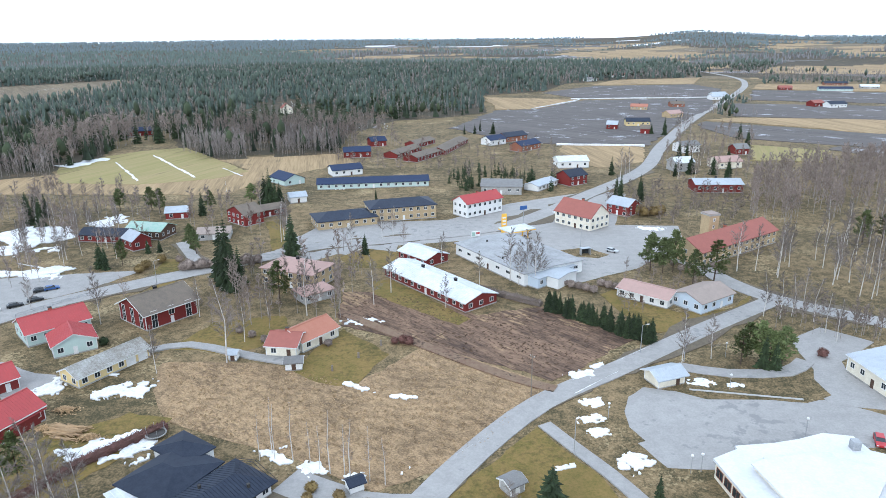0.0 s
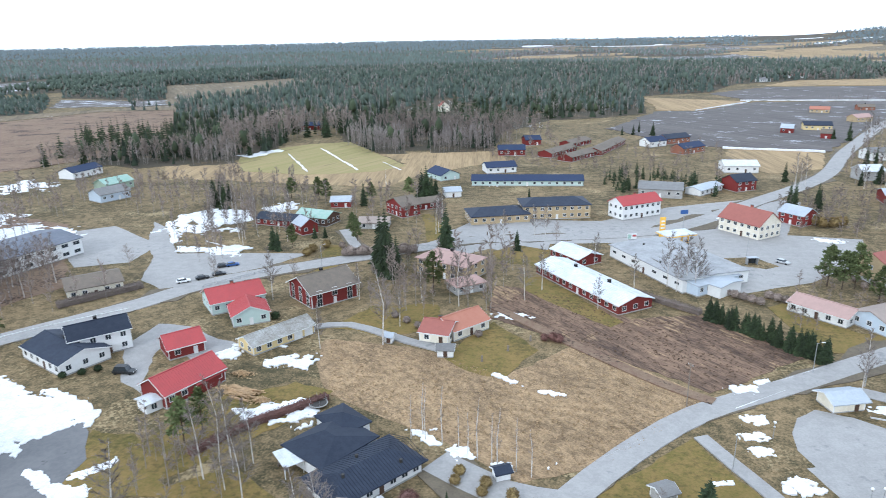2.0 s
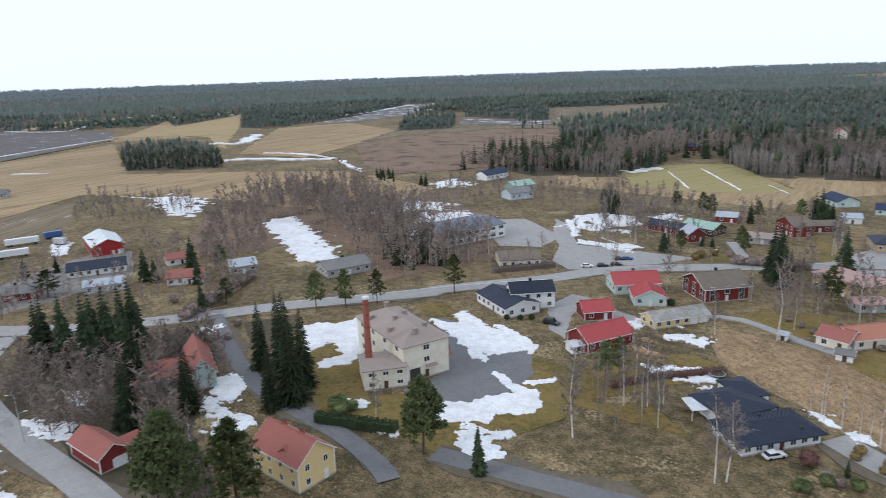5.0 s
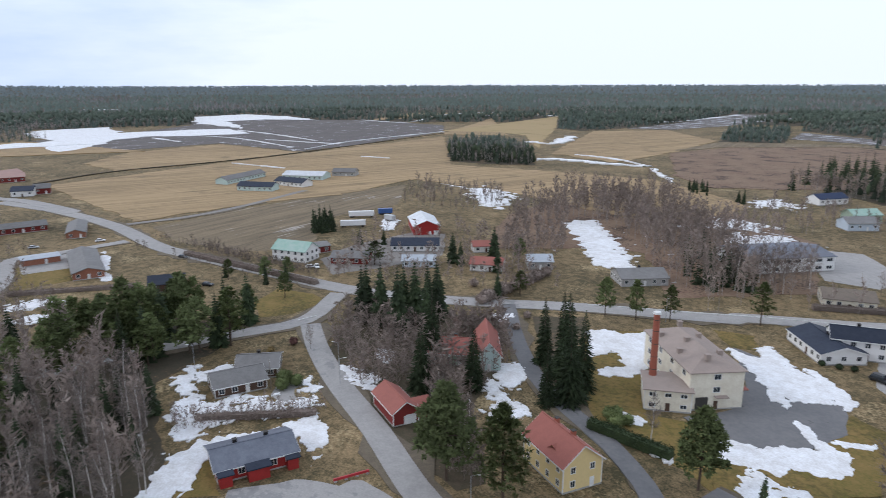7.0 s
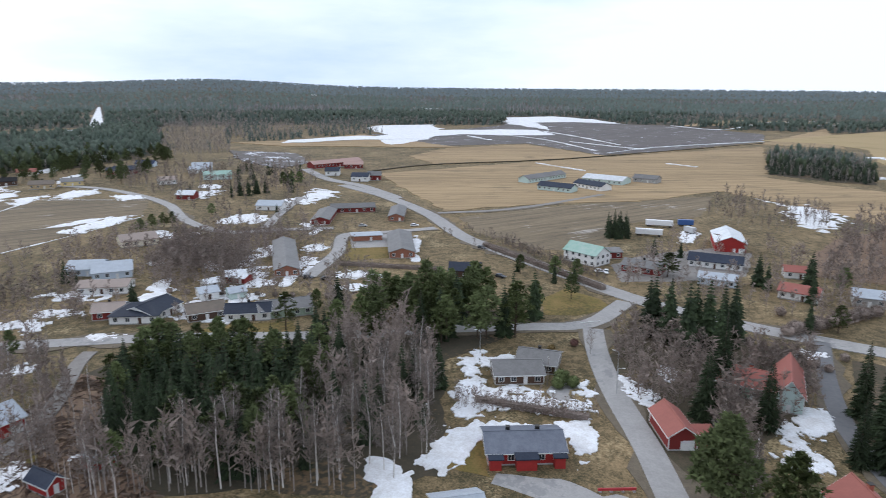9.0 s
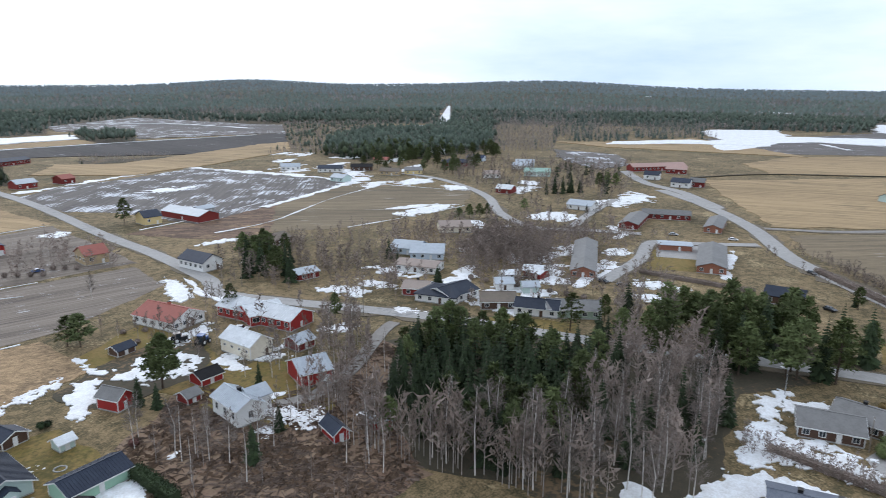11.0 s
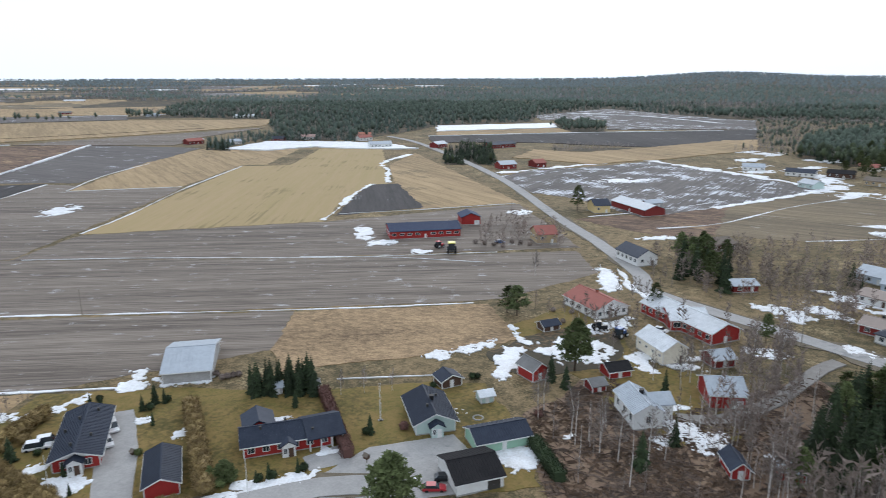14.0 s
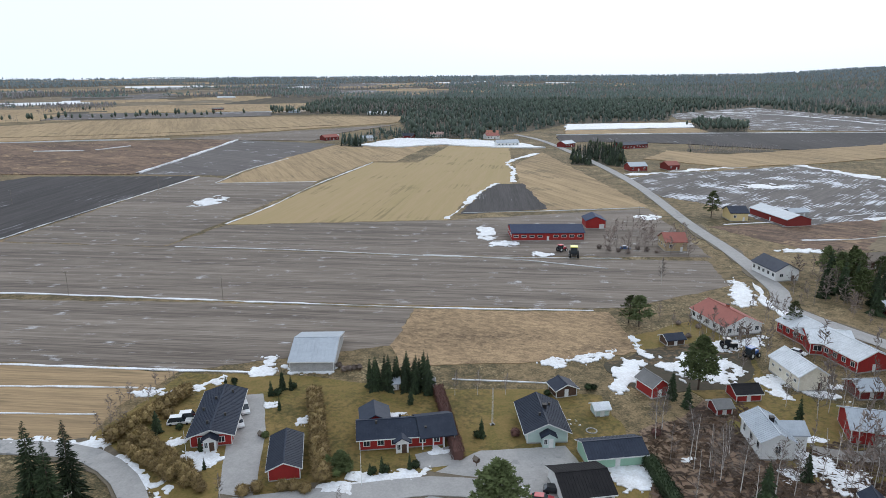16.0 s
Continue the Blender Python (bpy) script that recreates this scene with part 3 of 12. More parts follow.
    if door:
        n = max(1, int((L - 1.0) / gap))
        dx = (n // 2 + 0.5) / n * L - L / 2
        d = part("door", boxed(-0.5, 0.5, -0.05, 0.04, 0.12, 2.15), "trim_white" if wall not in ("wall_white", "wall_cream") else "wall_brown", o)
        d.matrix_basis = pose(dx, 0, 0)
        part("handle", boxed(0.32, 0.42, -0.12, -0.05, 1.05, 1.1), "steel", d)
    for g in range(garage):
        gx = L / 2 - 1.8 - g * 3.2
        gd = part("garage_door", boxed(-1.25, 1.25, -0.06, 0.04, 0.05, 2.3), "trim_white" if wall != "wall_white" else "trim_dark", o)
        gd.matrix_basis = pose(gx, 0, 0)
    for c in range(chim):
        along = (L if ridge == "x" else W) * (0.5 if chim == 1 else (0.3 + 0.4 * c))
        px, py = (along - L / 2, W / 2 + 0.5) if ridge == "x" else (0.5, along)
        ch = part("chimney", boxed(px - 0.4, px + 0.4, py - 0.4, py + 0.4, h + rise * 0.6, h + rise + 0.9), "brick_red" if roof in ("roof_red", "roof_rust") else "roof_black", o)
        part("chimney_cap", boxed(px - 0.48, px + 0.48, py - 0.48, py + 0.48, h + rise + 0.9, h + rise + 1.0), "trim_dark", ch)
    if porch:
        pr = part("porch", gable_roof(bmesh.new(), 3.0, 1.9, 2.5, 0.9, 0.25, "y"), roof, o)
        pr.matrix_basis = pose(0, -1.9, 0)
        pw = part("porch_wall", walls(2.6, 1.9, 2.5, 0.78, "y"), wall if porch > 1 else "trim_white", o)
        pw.matrix_basis = pose(0, -1.9, 0)
        window(o, pose(-0.7, -1.9, 1.5), 0.6, 1.1, trim)
        pd = part("door", boxed(-0.1, 0.9, -0.05, 0.04, 0.1, 2.1), "wall_brown" if porch == 1 else "trim_white", o)
        pd.matrix_basis = pose(0, -1.9, 0)
    if pediment:
        bm = bmesh.new()
        tri = [(-L / 2 + 0.1, h - 0.05), (L / 2 - 0.1, h - 0.05), (0, h + rise - 0.08)]
        lo = [bm.verts.new((px, -0.03, pz)) for px, pz in tri]
        hi = [bm.verts.new((px, 0.02, pz)) for px, pz in tri]
        bm.faces.new(lo)
        bm.faces.new(hi[::-1])
        for i in range(3):
            bm.faces.new((lo[(i + 1) % 3], lo[i], hi[i], hi[(i + 1) % 3]))
        part("gable_boards", bm, trim, o)
    for k in range(vents):
        f = (k + 0.7) / (vents + 0.4)
        side = (-1, 1, -1, -1, 1)[k % 5]
        run, across = (L, W) if ridge == "x" else (W, L)
        off = across * (0.12 + 0.13 * (k % 3))
        zz = h + rise * (1 - off / (across / 2))
        vx, vy = ((f - 0.5) * run, W / 2 + side * off) if ridge == "x" else (side * off, f * run)
        big = 0.55 if name == "dairy" else 0.2
        v = part("roof_vent", boxed(vx - big, vx + big, vy - big, vy + big, zz - 0.1, zz + 0.55 + big * 1.2), roof if name == "dairy" else "trim_dark", o)
        part("vent_cap", boxed(vx - big * 1.25, vx + big * 1.25, vy - big * 1.25, vy + big * 1.25, zz + 0.55 + big * 1.2, zz + 0.63 + big * 1.2), "trim_dark" if name != "dairy" else roof, v)
    if corner and not hip and rise > 1.0:
        run, mid = (L / 2 + over, W / 2) if ridge == "x" else (W / 2 + over, 0.0)
        bm = boxed(-run, run, mid - 0.16, mid + 0.16, h + rise + 0.16, h + rise + 0.29) if ridge == "x" else boxed(-0.16, 0.16, W / 2 - run, W / 2 + run, h + rise + 0.16, h + rise + 0.29)
        part("ridge_cap", bm, roof, rp)
    return tagged(o, label, category)


def wing(parent, L, W, h, rise, m, wall, roof, ridge="x", hip=0.0, over=0.4, win="", **kw):
    """A lower wing that belongs to a house: its wall and roof hang under the house."""
    w = part("wall", walls(L, W, h, rise, ridge, hip), wall, parent)
    w.matrix_basis = m
    r = part("roof", gable_roof(bmesh.new(), L, W, h, max(rise, 0.02), over, ridge, hip=hip), roof, parent)
    r.matrix_basis = m
    for side in win:
        length = L if side == "f" else W
        n = max(1, int((length - 1.0) / 2.8))
        st = max(1, int(round(h / 3.0)))
        for s in range(st):
            for i in range(n):
                u = (i + 0.5) / n * length
                z = s * h / st + h / st * 0.58
                q = {"f": pose(u - L / 2, 0, z), "l": pose(-L / 2, u, z, 0, 0, -90), "r": pose(L / 2, u, z, 0, 0, 90)}[side]
                window(parent, m @ q, kw.get("ww", 1.1), kw.get("wh", 1.2), kw.get("trim", "trim_white"))


# ---------------- trees ----------------
def spruce_meshes(seed, whorls=20, per=12, slim=0.17):
    """Trunk and crown of a spruce one metre high, base at the origin."""
    rng = random.Random(seed)
    t = bmesh.new()
    tube(t, (0, 0, -0.02), (0, 0, 0.97), 0.013, 0.002, 6)
    c = bmesh.new()
    for k in range(whorls):
        f = k / (whorls - 1)
        z = 0.07 + 0.91 * f ** 0.92
        r = slim * (1 - f) ** 0.85 * (0.85 + 0.3 * rng.random()) + 0.006
        n = max(4, int(per * (1 - 0.45 * f)))
        for i in range(n):
            a = 2 * math.pi * (i + rng.random() * 0.7) / n + k * 0.7
            rr = r * (0.6 + 0.55 * rng.random())
            d, s = Vector((math.cos(a), math.sin(a), 0)), Vector((-math.sin(a), math.cos(a), 0))
            droop = (0.35 + 0.25 * rng.random()) * rr
            w = 0.55 * rr * (0.7 + 0.5 * rng.random()) + 0.004
            p0 = Vector((0, 0, z + 0.012))
            mid = d * rr * 0.55 + Vector((0, 0, z - droop * 0.4))
            tip = d * rr + Vector((0, 0, z - droop * (0.9 if f < 0.7 else 0.4)))
            v = [c.verts.new(q) for q in (p0, mid + s * w * 0.5 - Vector((0, 0, w * 0.4)), tip, mid - s * w * 0.5 - Vector((0, 0, w * 0.4)), mid + Vector((0, 0, w * 0.12)))]
            for fc in ((0, 1, 4), (1, 2, 4), (2, 3, 4), (3, 0, 4)):
                c.faces.new([v[j] for j in fc])
    return t, c


def fine_spruce(seed, slim=0.2, whorls=56, per=26):
    """A close-up spruce: every bough carries several narrow hanging sprays."""
    rng = random.Random(seed)
    t = bmesh.new()
    tube(t, (0, 0, -0.02), (0, 0, 0.97), 0.012, 0.002, 6)
    c = bmesh.new()
    for k in range(whorls):
        f = k / (whorls - 1)
        z = 0.05 + 0.93 * f ** 0.95
        r = slim * (1 - f) ** 0.8 * (0.8 + 0.35 * rng.random()) + 0.005
        for i in range(max(4, int(per * (1 - 0.6 * f)))):
            a = rng.random() * 6.283
            rr = r * (0.55 + 0.6 * rng.random())
            d, s = Vector((math.cos(a), math.sin(a), 0)), Vector((-math.sin(a), math.cos(a), 0))
            droop = (0.2 + 0.35 * rng.random()) * rr
            for m in range(3):
                g0 = 0.2 + 0.25 * m + 0.1 * rng.random()
                p = d * rr * g0 + Vector((0, 0, z - droop * g0))
                e = (d * (0.8 + 0.5 * rng.random()) + s * (rng.random() - 0.5) * 1.5 + Vector((0, 0, -0.25 - 0.5 * rng.random() + 0.5 * f))).normalized()
                w = e.orthogonal().normalized()
                w = (Matrix.Rotation(rng.random() * 3.14, 3, e) @ w) * (0.075 * rr + 0.0013)
                ln = rr * (0.35 + 0.25 * rng.random()) + 0.006
                c.faces.new([c.verts.new(v) for v in (p - w, p + w, p + e * ln)])
    return t, c


def pine_meshes(seed, clumps=64, leaves=13, size=1.0):
    rng = random.Random(seed)
    t = bmesh.new()
    bend = (rng.random() - 0.5) * 0.06
    tube(t, (0, 0, -0.02), (bend, 0, 0.5), 0.017, 0.012, 6)
    tube(t, (bend, 0, 0.5), (bend * 0.6, bend, 0.95), 0.012, 0.003, 5)
    c = bmesh.new()
    for k in range(clumps):
        f = rng.random()
        z = 0.27 + 0.7 * f
        a = rng.random() * 6.283
        r = 0.27 * math.sin(min(1, (1.06 - f) * 1.35) * math.pi / 2) * (0.35 + 0.65 * rng.random())
        p = Vector((bend + r * math.cos(a), r * math.sin(a), z + 0.02 * rng.random()))
        if k % (clumps // 16) == 0:
            tube(t, (bend, 0, z - 0.05), p, 0.005, 0.002, 4)
        s = (0.062 + 0.05 * rng.random()) * size
        for j in range(leaves):
            d = Vector((rng.gauss(0, 1), rng.gauss(0, 1), rng.gauss(0.25, 0.6))).normalized()
            e = d.orthogonal().normalized() * s * (0.42 if size == 1.0 else 0.3)
            q = p + d * s * 0.25
            c.faces.new([c.verts.new(v) for v in (q + e, q - e, q + d * s * (0.7 + 0.6 * rng.random()))])
    return t, c


def birch_meshes(seed, limbs=27, twigs=19, wide=0.15, low=0.24, fat=1.0):
    """A leafless birch one metre high: pale trunk, ascending limbs and a haze of fine twigs."""
    rng = random.Random(seed)
    t = bmesh.new()
    c = bmesh.new()
    k1 = Vector(((rng.random() - 0.5) * 0.05, (rng.random() - 0.5) * 0.05, 0.5))
    k2 = Vector(((rng.random() - 0.5) * 0.09, (rng.random() - 0.5) * 0.09, 0.97))
    tube(t, (0, 0, -0.02), k1, 0.0085, 0.006, 6)
    tube(t, k1, k2, 0.006, 0.0012, 5)
    for i in range(limbs):
        f = low + (0.95 - low) * (i + rng.random()) / limbs
        p = k1 * (f / 0.5) if f < 0.5 else k1 + (k2 - k1) * ((f - 0.5) / 0.47)
        a = rng.random() * 6.283
        ln = wide * (1.15 - f) * 1.5 * (0.6 + 0.7 * rng.random())
        d = Vector((math.cos(a), math.sin(a), 0.9 + 0.7 * rng.random())).normalized()
        q = p + d * ln
        if fat > 1:
            e = d.orthogonal().normalized() * 0.004
            c.faces.new([c.verts.new(v) for v in (p - e, p + e, q)])
        else:
            tube(c, p, q, 0.0022, 0.0009, 3)
        for j in range(twigs):
            g = 0.25 + 0.75 * rng.random()
            o = p + (q - p) * g
            e = (d + Vector((rng.gauss(0, 0.75), rng.gauss(0, 0.75), rng.gauss(-0.1, 0.5)))).normalized()
            tl = ln * (0.25 + 0.4 * rng.random())
            s = e.orthogonal().normalized()
            s = (Matrix.Rotation(rng.random() * 6.28, 3, e) @ s) * (0.0025 if fat == 1.0 else 0.0036 * fat)
            c.faces.new([c.verts.new(v) for v in (o - s, o + s, o + e * tl)])
    return t, c


def mesh_of(bm, name, material):
    me = bpy.data.meshes.new(name)
    bm.to_mesh(me)
    bm.free()
    me.materials.append(MATS[material])
    return me


TREES = {
    "fine_spruce": [[mesh_of(a, "trunk", "conifer_bark"), mesh_of(b, "crown", "spruce_needle")] for a, b in (fine_spruce(s, w) for s, w in ((91, 0.15), (92, 0.13), (93, 0.17)))],
    "fine_pine": [[mesh_of(a, "trunk", "conifer_bark"), mesh_of(b, "crown", "pine_needle")] for a, b in (pine_meshes(s, 300, 22, 0.5) for s in (95, 96))],
    "spruce": [[mesh_of(a, "trunk", "conifer_bark"), mesh_of(b, "crown", "spruce_needle")] for a, b in (spruce_meshes(s, slim=w) for s, w in ((1, 0.22), (2, 0.19), (3, 0.25), (4, 0.16)))],
    "spruce_thin": [[mesh_of(a, "trunk", "conifer_bark"), mesh_of(b, "crown", "spruce_needle")] for a, b in (spruce_meshes(s, 12, 8, w) for s, w in ((5, 0.19), (6, 0.22), (7, 0.16)))],
    "pine": [[mesh_of(a, "trunk", "conifer_bark"), mesh_of(b, "crown", "pine_needle")] for a, b in (pine_meshes(s, 96, 14, 0.75) for s in (11, 12, 13, 14))],
    "birch": [[mesh_of(a, "trunk", "birch_bark"), mesh_of(b, "crown", "birch_twig")] for a, b in (birch_meshes(s, 30, 26, 0.18) for s in (21, 22, 23, 24))],
    "birch_thin": [[mesh_of(a, "trunk", "birch_grey"), mesh_of(b, "crown", "twig")] for a, b in (birch_meshes(s, 17, 13, 0.15, 0.22, 1.5) for s in (61, 62, 63))],
    "bare_thin": [[mesh_of(a, "trunk", "twig"), mesh_of(b, "crown", "twig")] for a, b in (birch_meshes(s, 18, 13, 0.27, 0.12, 1.6) for s in (71, 72, 73))],
    "young_birch": [[mesh_of(a, "trunk", "birch_bark"), mesh_of(b, "crown", "twig")] for a, b in (birch_meshes(s, 22, 8, 0.085, 0.3) for s in (81, 82, 83))],
    "bare_tree": [[mesh_of(a, "trunk", "twig"), mesh_of(b, "crown", "twig")] for a, b in (birch_meshes(s, 30, 18, 0.24, 0.16) for s in (31, 32))],
}
TREE_LABEL = {
    "spruce": ("dark green spruce with drooping boughs", "spruce tree"),
    "pine": ("green pine with clumped needles and bare lower trunk", "pine tree"),
    "birch": ("leafless birch with pale trunk and fine brown twigs", "birch tree"),
    "young_birch": ("slender young leafless birch with pale stem", "birch tree"),
    "bare_tree": ("leafless broad tree with fine grey-brown twigs", "bare tree"),
}
tree_rng = random.Random(5)


def tree(kind, x, y, h, group="", z=0.0, broad=1.0):
    near = math.hypot(x, y)
    fine = (kind == "spruce" and h >= 16 and near < 190) or (kind == "spruce" and near < 110 and broad > 1.2) or (kind == "pine" and (h >= 15 or broad > 1.15) and near < 170)
    tr, cr = tree_rng.choice(TREES["fine_" + kind if fine else kind])
    o = root({"bare_tree": "bare_tree", "young_birch": "birch_tree"}.get(kind, kind + "_tree"), x, y, tree_rng.random() * 360, z)
    wide = h * broad * (0.85 + 0.3 * tree_rng.random())
    for me in (tr, cr):
        p = new(me.name.split(".")[0], me)
        p.parent = o
        p.scale = (wide, wide, h)
    return tagged(o, *TREE_LABEL[kind], group)


def scatter(ring, n, seed, apart=1.5):
    rng = random.Random(seed)
    xs, ys = [p[0] for p in ring], [p[1] for p in ring]
    out = []
    for _ in range(n * 40):
        p = (rng.uniform(min(xs), max(xs)), rng.uniform(min(ys), max(ys)))
        if inside(p, ring) and free(*p) and all((p[0] - q[0]) ** 2 + (p[1] - q[1]) ** 2 > apart * apart for q in out[-60:]):
            out.append(p)
            if len(out) >= n:
                break
    return out


def grove(kinds, ring, n, lo, hi, seed, group, apart=2.0):
    rng = random.Random(seed + 100)
    for p in scatter(ring, n, seed, apart):
        tree(rng.choice(kinds), *p, rng.uniform(lo, hi), group)


def mesh_arrays(me):
    v = np.empty(len(me.vertices) * 3, np.float32)
    me.vertices.foreach_get("co", v)
    f = [tuple(p.vertices) for p in me.polygons]
    return v.reshape(-1, 3), f


def wood(name, label, spots, kind, lo, hi, seed, category, which=1, material=None):
    """Many trees as one object: all the trunks (which 0) or crowns (1) of a wood."""
    rng = random.Random(seed)
    src = [mesh_arrays(m[which]) for m in TREES[kind]]
    vs, fs, base = [], [], 0
    for x, y in spots:
        v, f = rng.choice(src)
        h = rng.uniform(lo, hi)
        a = rng.random() * 6.283
        w = h * rng.uniform(0.8, 1.2)
        q = np.stack([(v[:, 0] * math.cos(a) - v[:, 1] * math.sin(a)) * w + x, (v[:, 0] * math.sin(a) + v[:, 1] * math.cos(a)) * w + y, v[:, 2] * h], 1)
        vs.append(q)
        fs += [tuple(i + base for i in t) for t in f]
        base += len(v)
    me = bpy.data.meshes.new(name)
    me.from_pydata(np.concatenate(vs).tolist(), [], fs)
    me.materials.append(MATS[material] if material else TREES[kind][0][which].materials[0])
    return tagged(new(name, me), label, category, kind="stuff")


def tiers(*rings):
    """Template of stacked ragged cones: rings of (sides, radius, foot, tip) on a tree of unit radius and height."""
    vs, fs = [], []
    for n, rad, foot, tip in rings:
        b = len(vs)
        vs.append((0, 0, tip))
        for j in range(n):
            u = 6.2832 * j / n
            g = rad * (1.2 if j % 2 else 0.72)
            vs.append((g * math.cos(u), g * math.sin(u), foot))
        fs += [(b, b + 1 + j, b + 1 + (j + 1) % n) for j in range(n)]
    return vs, fs


def dome(n, trunk=True):
    """Template of a pine: a rounded crown on a bare stem."""
    vs, fs = [(0, 0, 0.36), (0, 0, 1.0)], []
    for rad, z in ((1.0, 0.58), (0.72, 0.84)):
        for j in range(n):
            u = 6.2832 * (j + 0.5 * (z > 0.7)) / n
            vs.append((rad * math.cos(u), rad * math.sin(u), z + (0.05 if j % 2 else -0.04)))
    for j in range(n):
        k = (j + 1) % n
        fs += [(0, 2 + k, 2 + j), (2 + j, 2 + k, 2 + n + j), (2 + k, 2 + n + k, 2 + n + j), (2 + n + j, 2 + n + k, 1)]
    if trunk:
        b = len(vs)
        vs += [(-0.07, 0, 0), (0.07, 0, 0), (0, 0, 0.6)]
        fs.append((b, b + 1, b + 2))
    return vs, fs


def spray(n, wide, seed):
    """Template of a leafless tree: a thin stem and steep fine limbs."""
    rng = random.Random(seed)
    vs, fs = [(-0.05, 0, 0), (0.05, 0, 0), (0, 0, 1.0)], [(0, 1, 2)]
    for j in range(n):
        u, z, g = rng.random() * 6.283, rng.uniform(0.18, 0.78), rng.uniform(0.45, 1.0)
        b = len(vs)
        vs += [(-wide * math.sin(u), wide * math.cos(u), z), (wide * math.sin(u), -wide * math.cos(u), z + 0.01), (g * math.cos(u), g * math.sin(u), min(1.0, z + rng.uniform(0.14, 0.3)))]
        fs.append((b, b + 1, b + 2))
    return vs, fs


def sow(label, category, material, spots, templates, seed, name="far_forest"):
    """Many far trees as one object; spots are rows of x, y, z, height, radius."""
    if not spots:
        return
    rng = np.random.default_rng(seed)
    spots = np.array(spots, np.float64)
    which = rng.integers(0, len(templates), len(spots))
    vs, fs, base = [], [], 0
    for k, (tv, tf) in enumerate(templates):
        s = spots[which == k]
        n, tv, tf = len(s), np.array(tv), np.array(tf)
        a = rng.uniform(0, 6.283, (n, 1))
        j = rng.uniform(0.72, 1.28, (n, len(tv))) * s[:, 4:5]
        x = (tv[:, 0] * np.cos(a) - tv[:, 1] * np.sin(a)) * j + s[:, 0:1]
        y = (tv[:, 0] * np.sin(a) + tv[:, 1] * np.cos(a)) * j + s[:, 1:2]
        z = tv[:, 2] * s[:, 3:4] * rng.uniform(0.96, 1.04, (n, len(tv))) + s[:, 2:3]
        vs.append(np.stack([x, y, z], 2).reshape(-1, 3))
        fs.append((tf[None] + (np.arange(n) * len(tv))[:, None, None] + base).reshape(-1, 3))
        base += n * len(tv)
    vs, fs = np.concatenate(vs).astype(np.float32), np.concatenate(fs).astype(np.int32)
    me = bpy.data.meshes.new(name)
    me.vertices.add(len(vs))
    me.vertices.foreach_set("co", vs.ravel())
    me.loops.add(fs.size)
    me.loops.foreach_set("vertex_index", fs.ravel())
    me.polygons.add(len(fs))
    me.polygons.foreach_set("loop_start", np.arange(0, fs.size, 3, dtype=np.int32))
    me.update(calc_edges=True)
    me.materials.append(MATS[material])
    tagged(new(name, me), label, category, kind="stuff")


def haze(limbs, twigs, low, seed):
    """Template of a leafless crown: steep limbs that break up into fine twigs."""
    rng = random.Random(seed)
    vs, fs = [], []

    def sliver(p, q, w):
        e = (q - p).orthogonal().normalized()
        e = (Matrix.Rotation(rng.random() * 6.283, 3, (q - p).normalized()) @ e) * w
        b = len(vs)
        vs.extend((tuple(p - e), tuple(p + e), tuple(q)))
        fs.append((b, b + 1, b + 2))

    for i in range(limbs):
        z = low + (0.86 - low) * (i + rng.random()) / limbs
        u, g = rng.random() * 6.283, rng.uniform(0.45, 1.0) * min(1.0, 1.5 * (1.1 - z))
        p = Vector((0, 0, z))
        q = Vector((g * math.cos(u), g * math.sin(u), min(1.0, z + rng.uniform(0.1, 0.24))))
        sliver(p, q, 0.022)
        for k in range(twigs):
            o = p + (q - p) * rng.uniform(0.25, 1.0)
            d = Vector((rng.gauss(0, 0.28), rng.gauss(0, 0.28), rng.uniform(0.0, 0.1)))
            sliver(o, o + d + (q - p) * 0.15, 0.018)
    return vs, fs


STEM = ([(0.05, 0, -0.01), (-0.03, 0.045, -0.01), (-0.03, -0.045, -0.01), (0.012, 0, 0.96)], [(0, 1, 3), (1, 2, 3), (2, 0, 3)])
HAZE = {"birch": [haze(14, 5, 0.28, k) for k in (1, 2, 3, 4)], "bare_tree": [haze(14, 5, 0.08, k) for k in (5, 6, 7, 8)]}


# open ground in front of the depot, where no thicket grows
DEPOT_VIEW = [(-169.5, 192.1), (-237.0, 279.3), (-188.5, 297.7), (-148.3, 251.0), (-139.0, 209.4)]


def thicket(label, ring, n, kind, lo, hi, seed, apart=1.6):
    if kind in HAZE and math.hypot(ring[0][0], ring[0][1]) > 130:
        rng = random.Random(seed)
        rows = []
        for x, y in scatter(ring, int(n * 1.6), seed, apart * 0.8):
            if inside((x, y), DEPOT_VIEW):
                continue
            h = rng.uniform(lo, hi) * rng.uniform(0.8, 1.05)
            rows.append((x, y, 0.0, h, h * (0.17 if kind == "birch" else 0.27) * rng.uniform(0.8, 1.2)))
        sow(label, "thicket", "twig", rows, HAZE[kind], seed, "thicket")
        sow("pale and grey stems of leafless trees in a thicket", "thicket", "birch_grey" if kind == "birch" else "twig", rows, [STEM], seed, "thicket_stems")
        return
    spots = scatter(ring, n, seed, apart)
    kind = {"birch": "birch_thin", "bare_tree": "bare_thin", "spruce": "spruce_thin"}.get(kind, kind)
    wood("thicket", label, spots, kind, lo, hi, seed, "thicket", 1)
    wood("thicket_stems", "pale and grey stems of leafless trees in a thicket" if kind in ("birch_thin", "bare_thin") else "brown trunks of a conifer stand", spots, kind, lo, hi, seed, "thicket", 0)


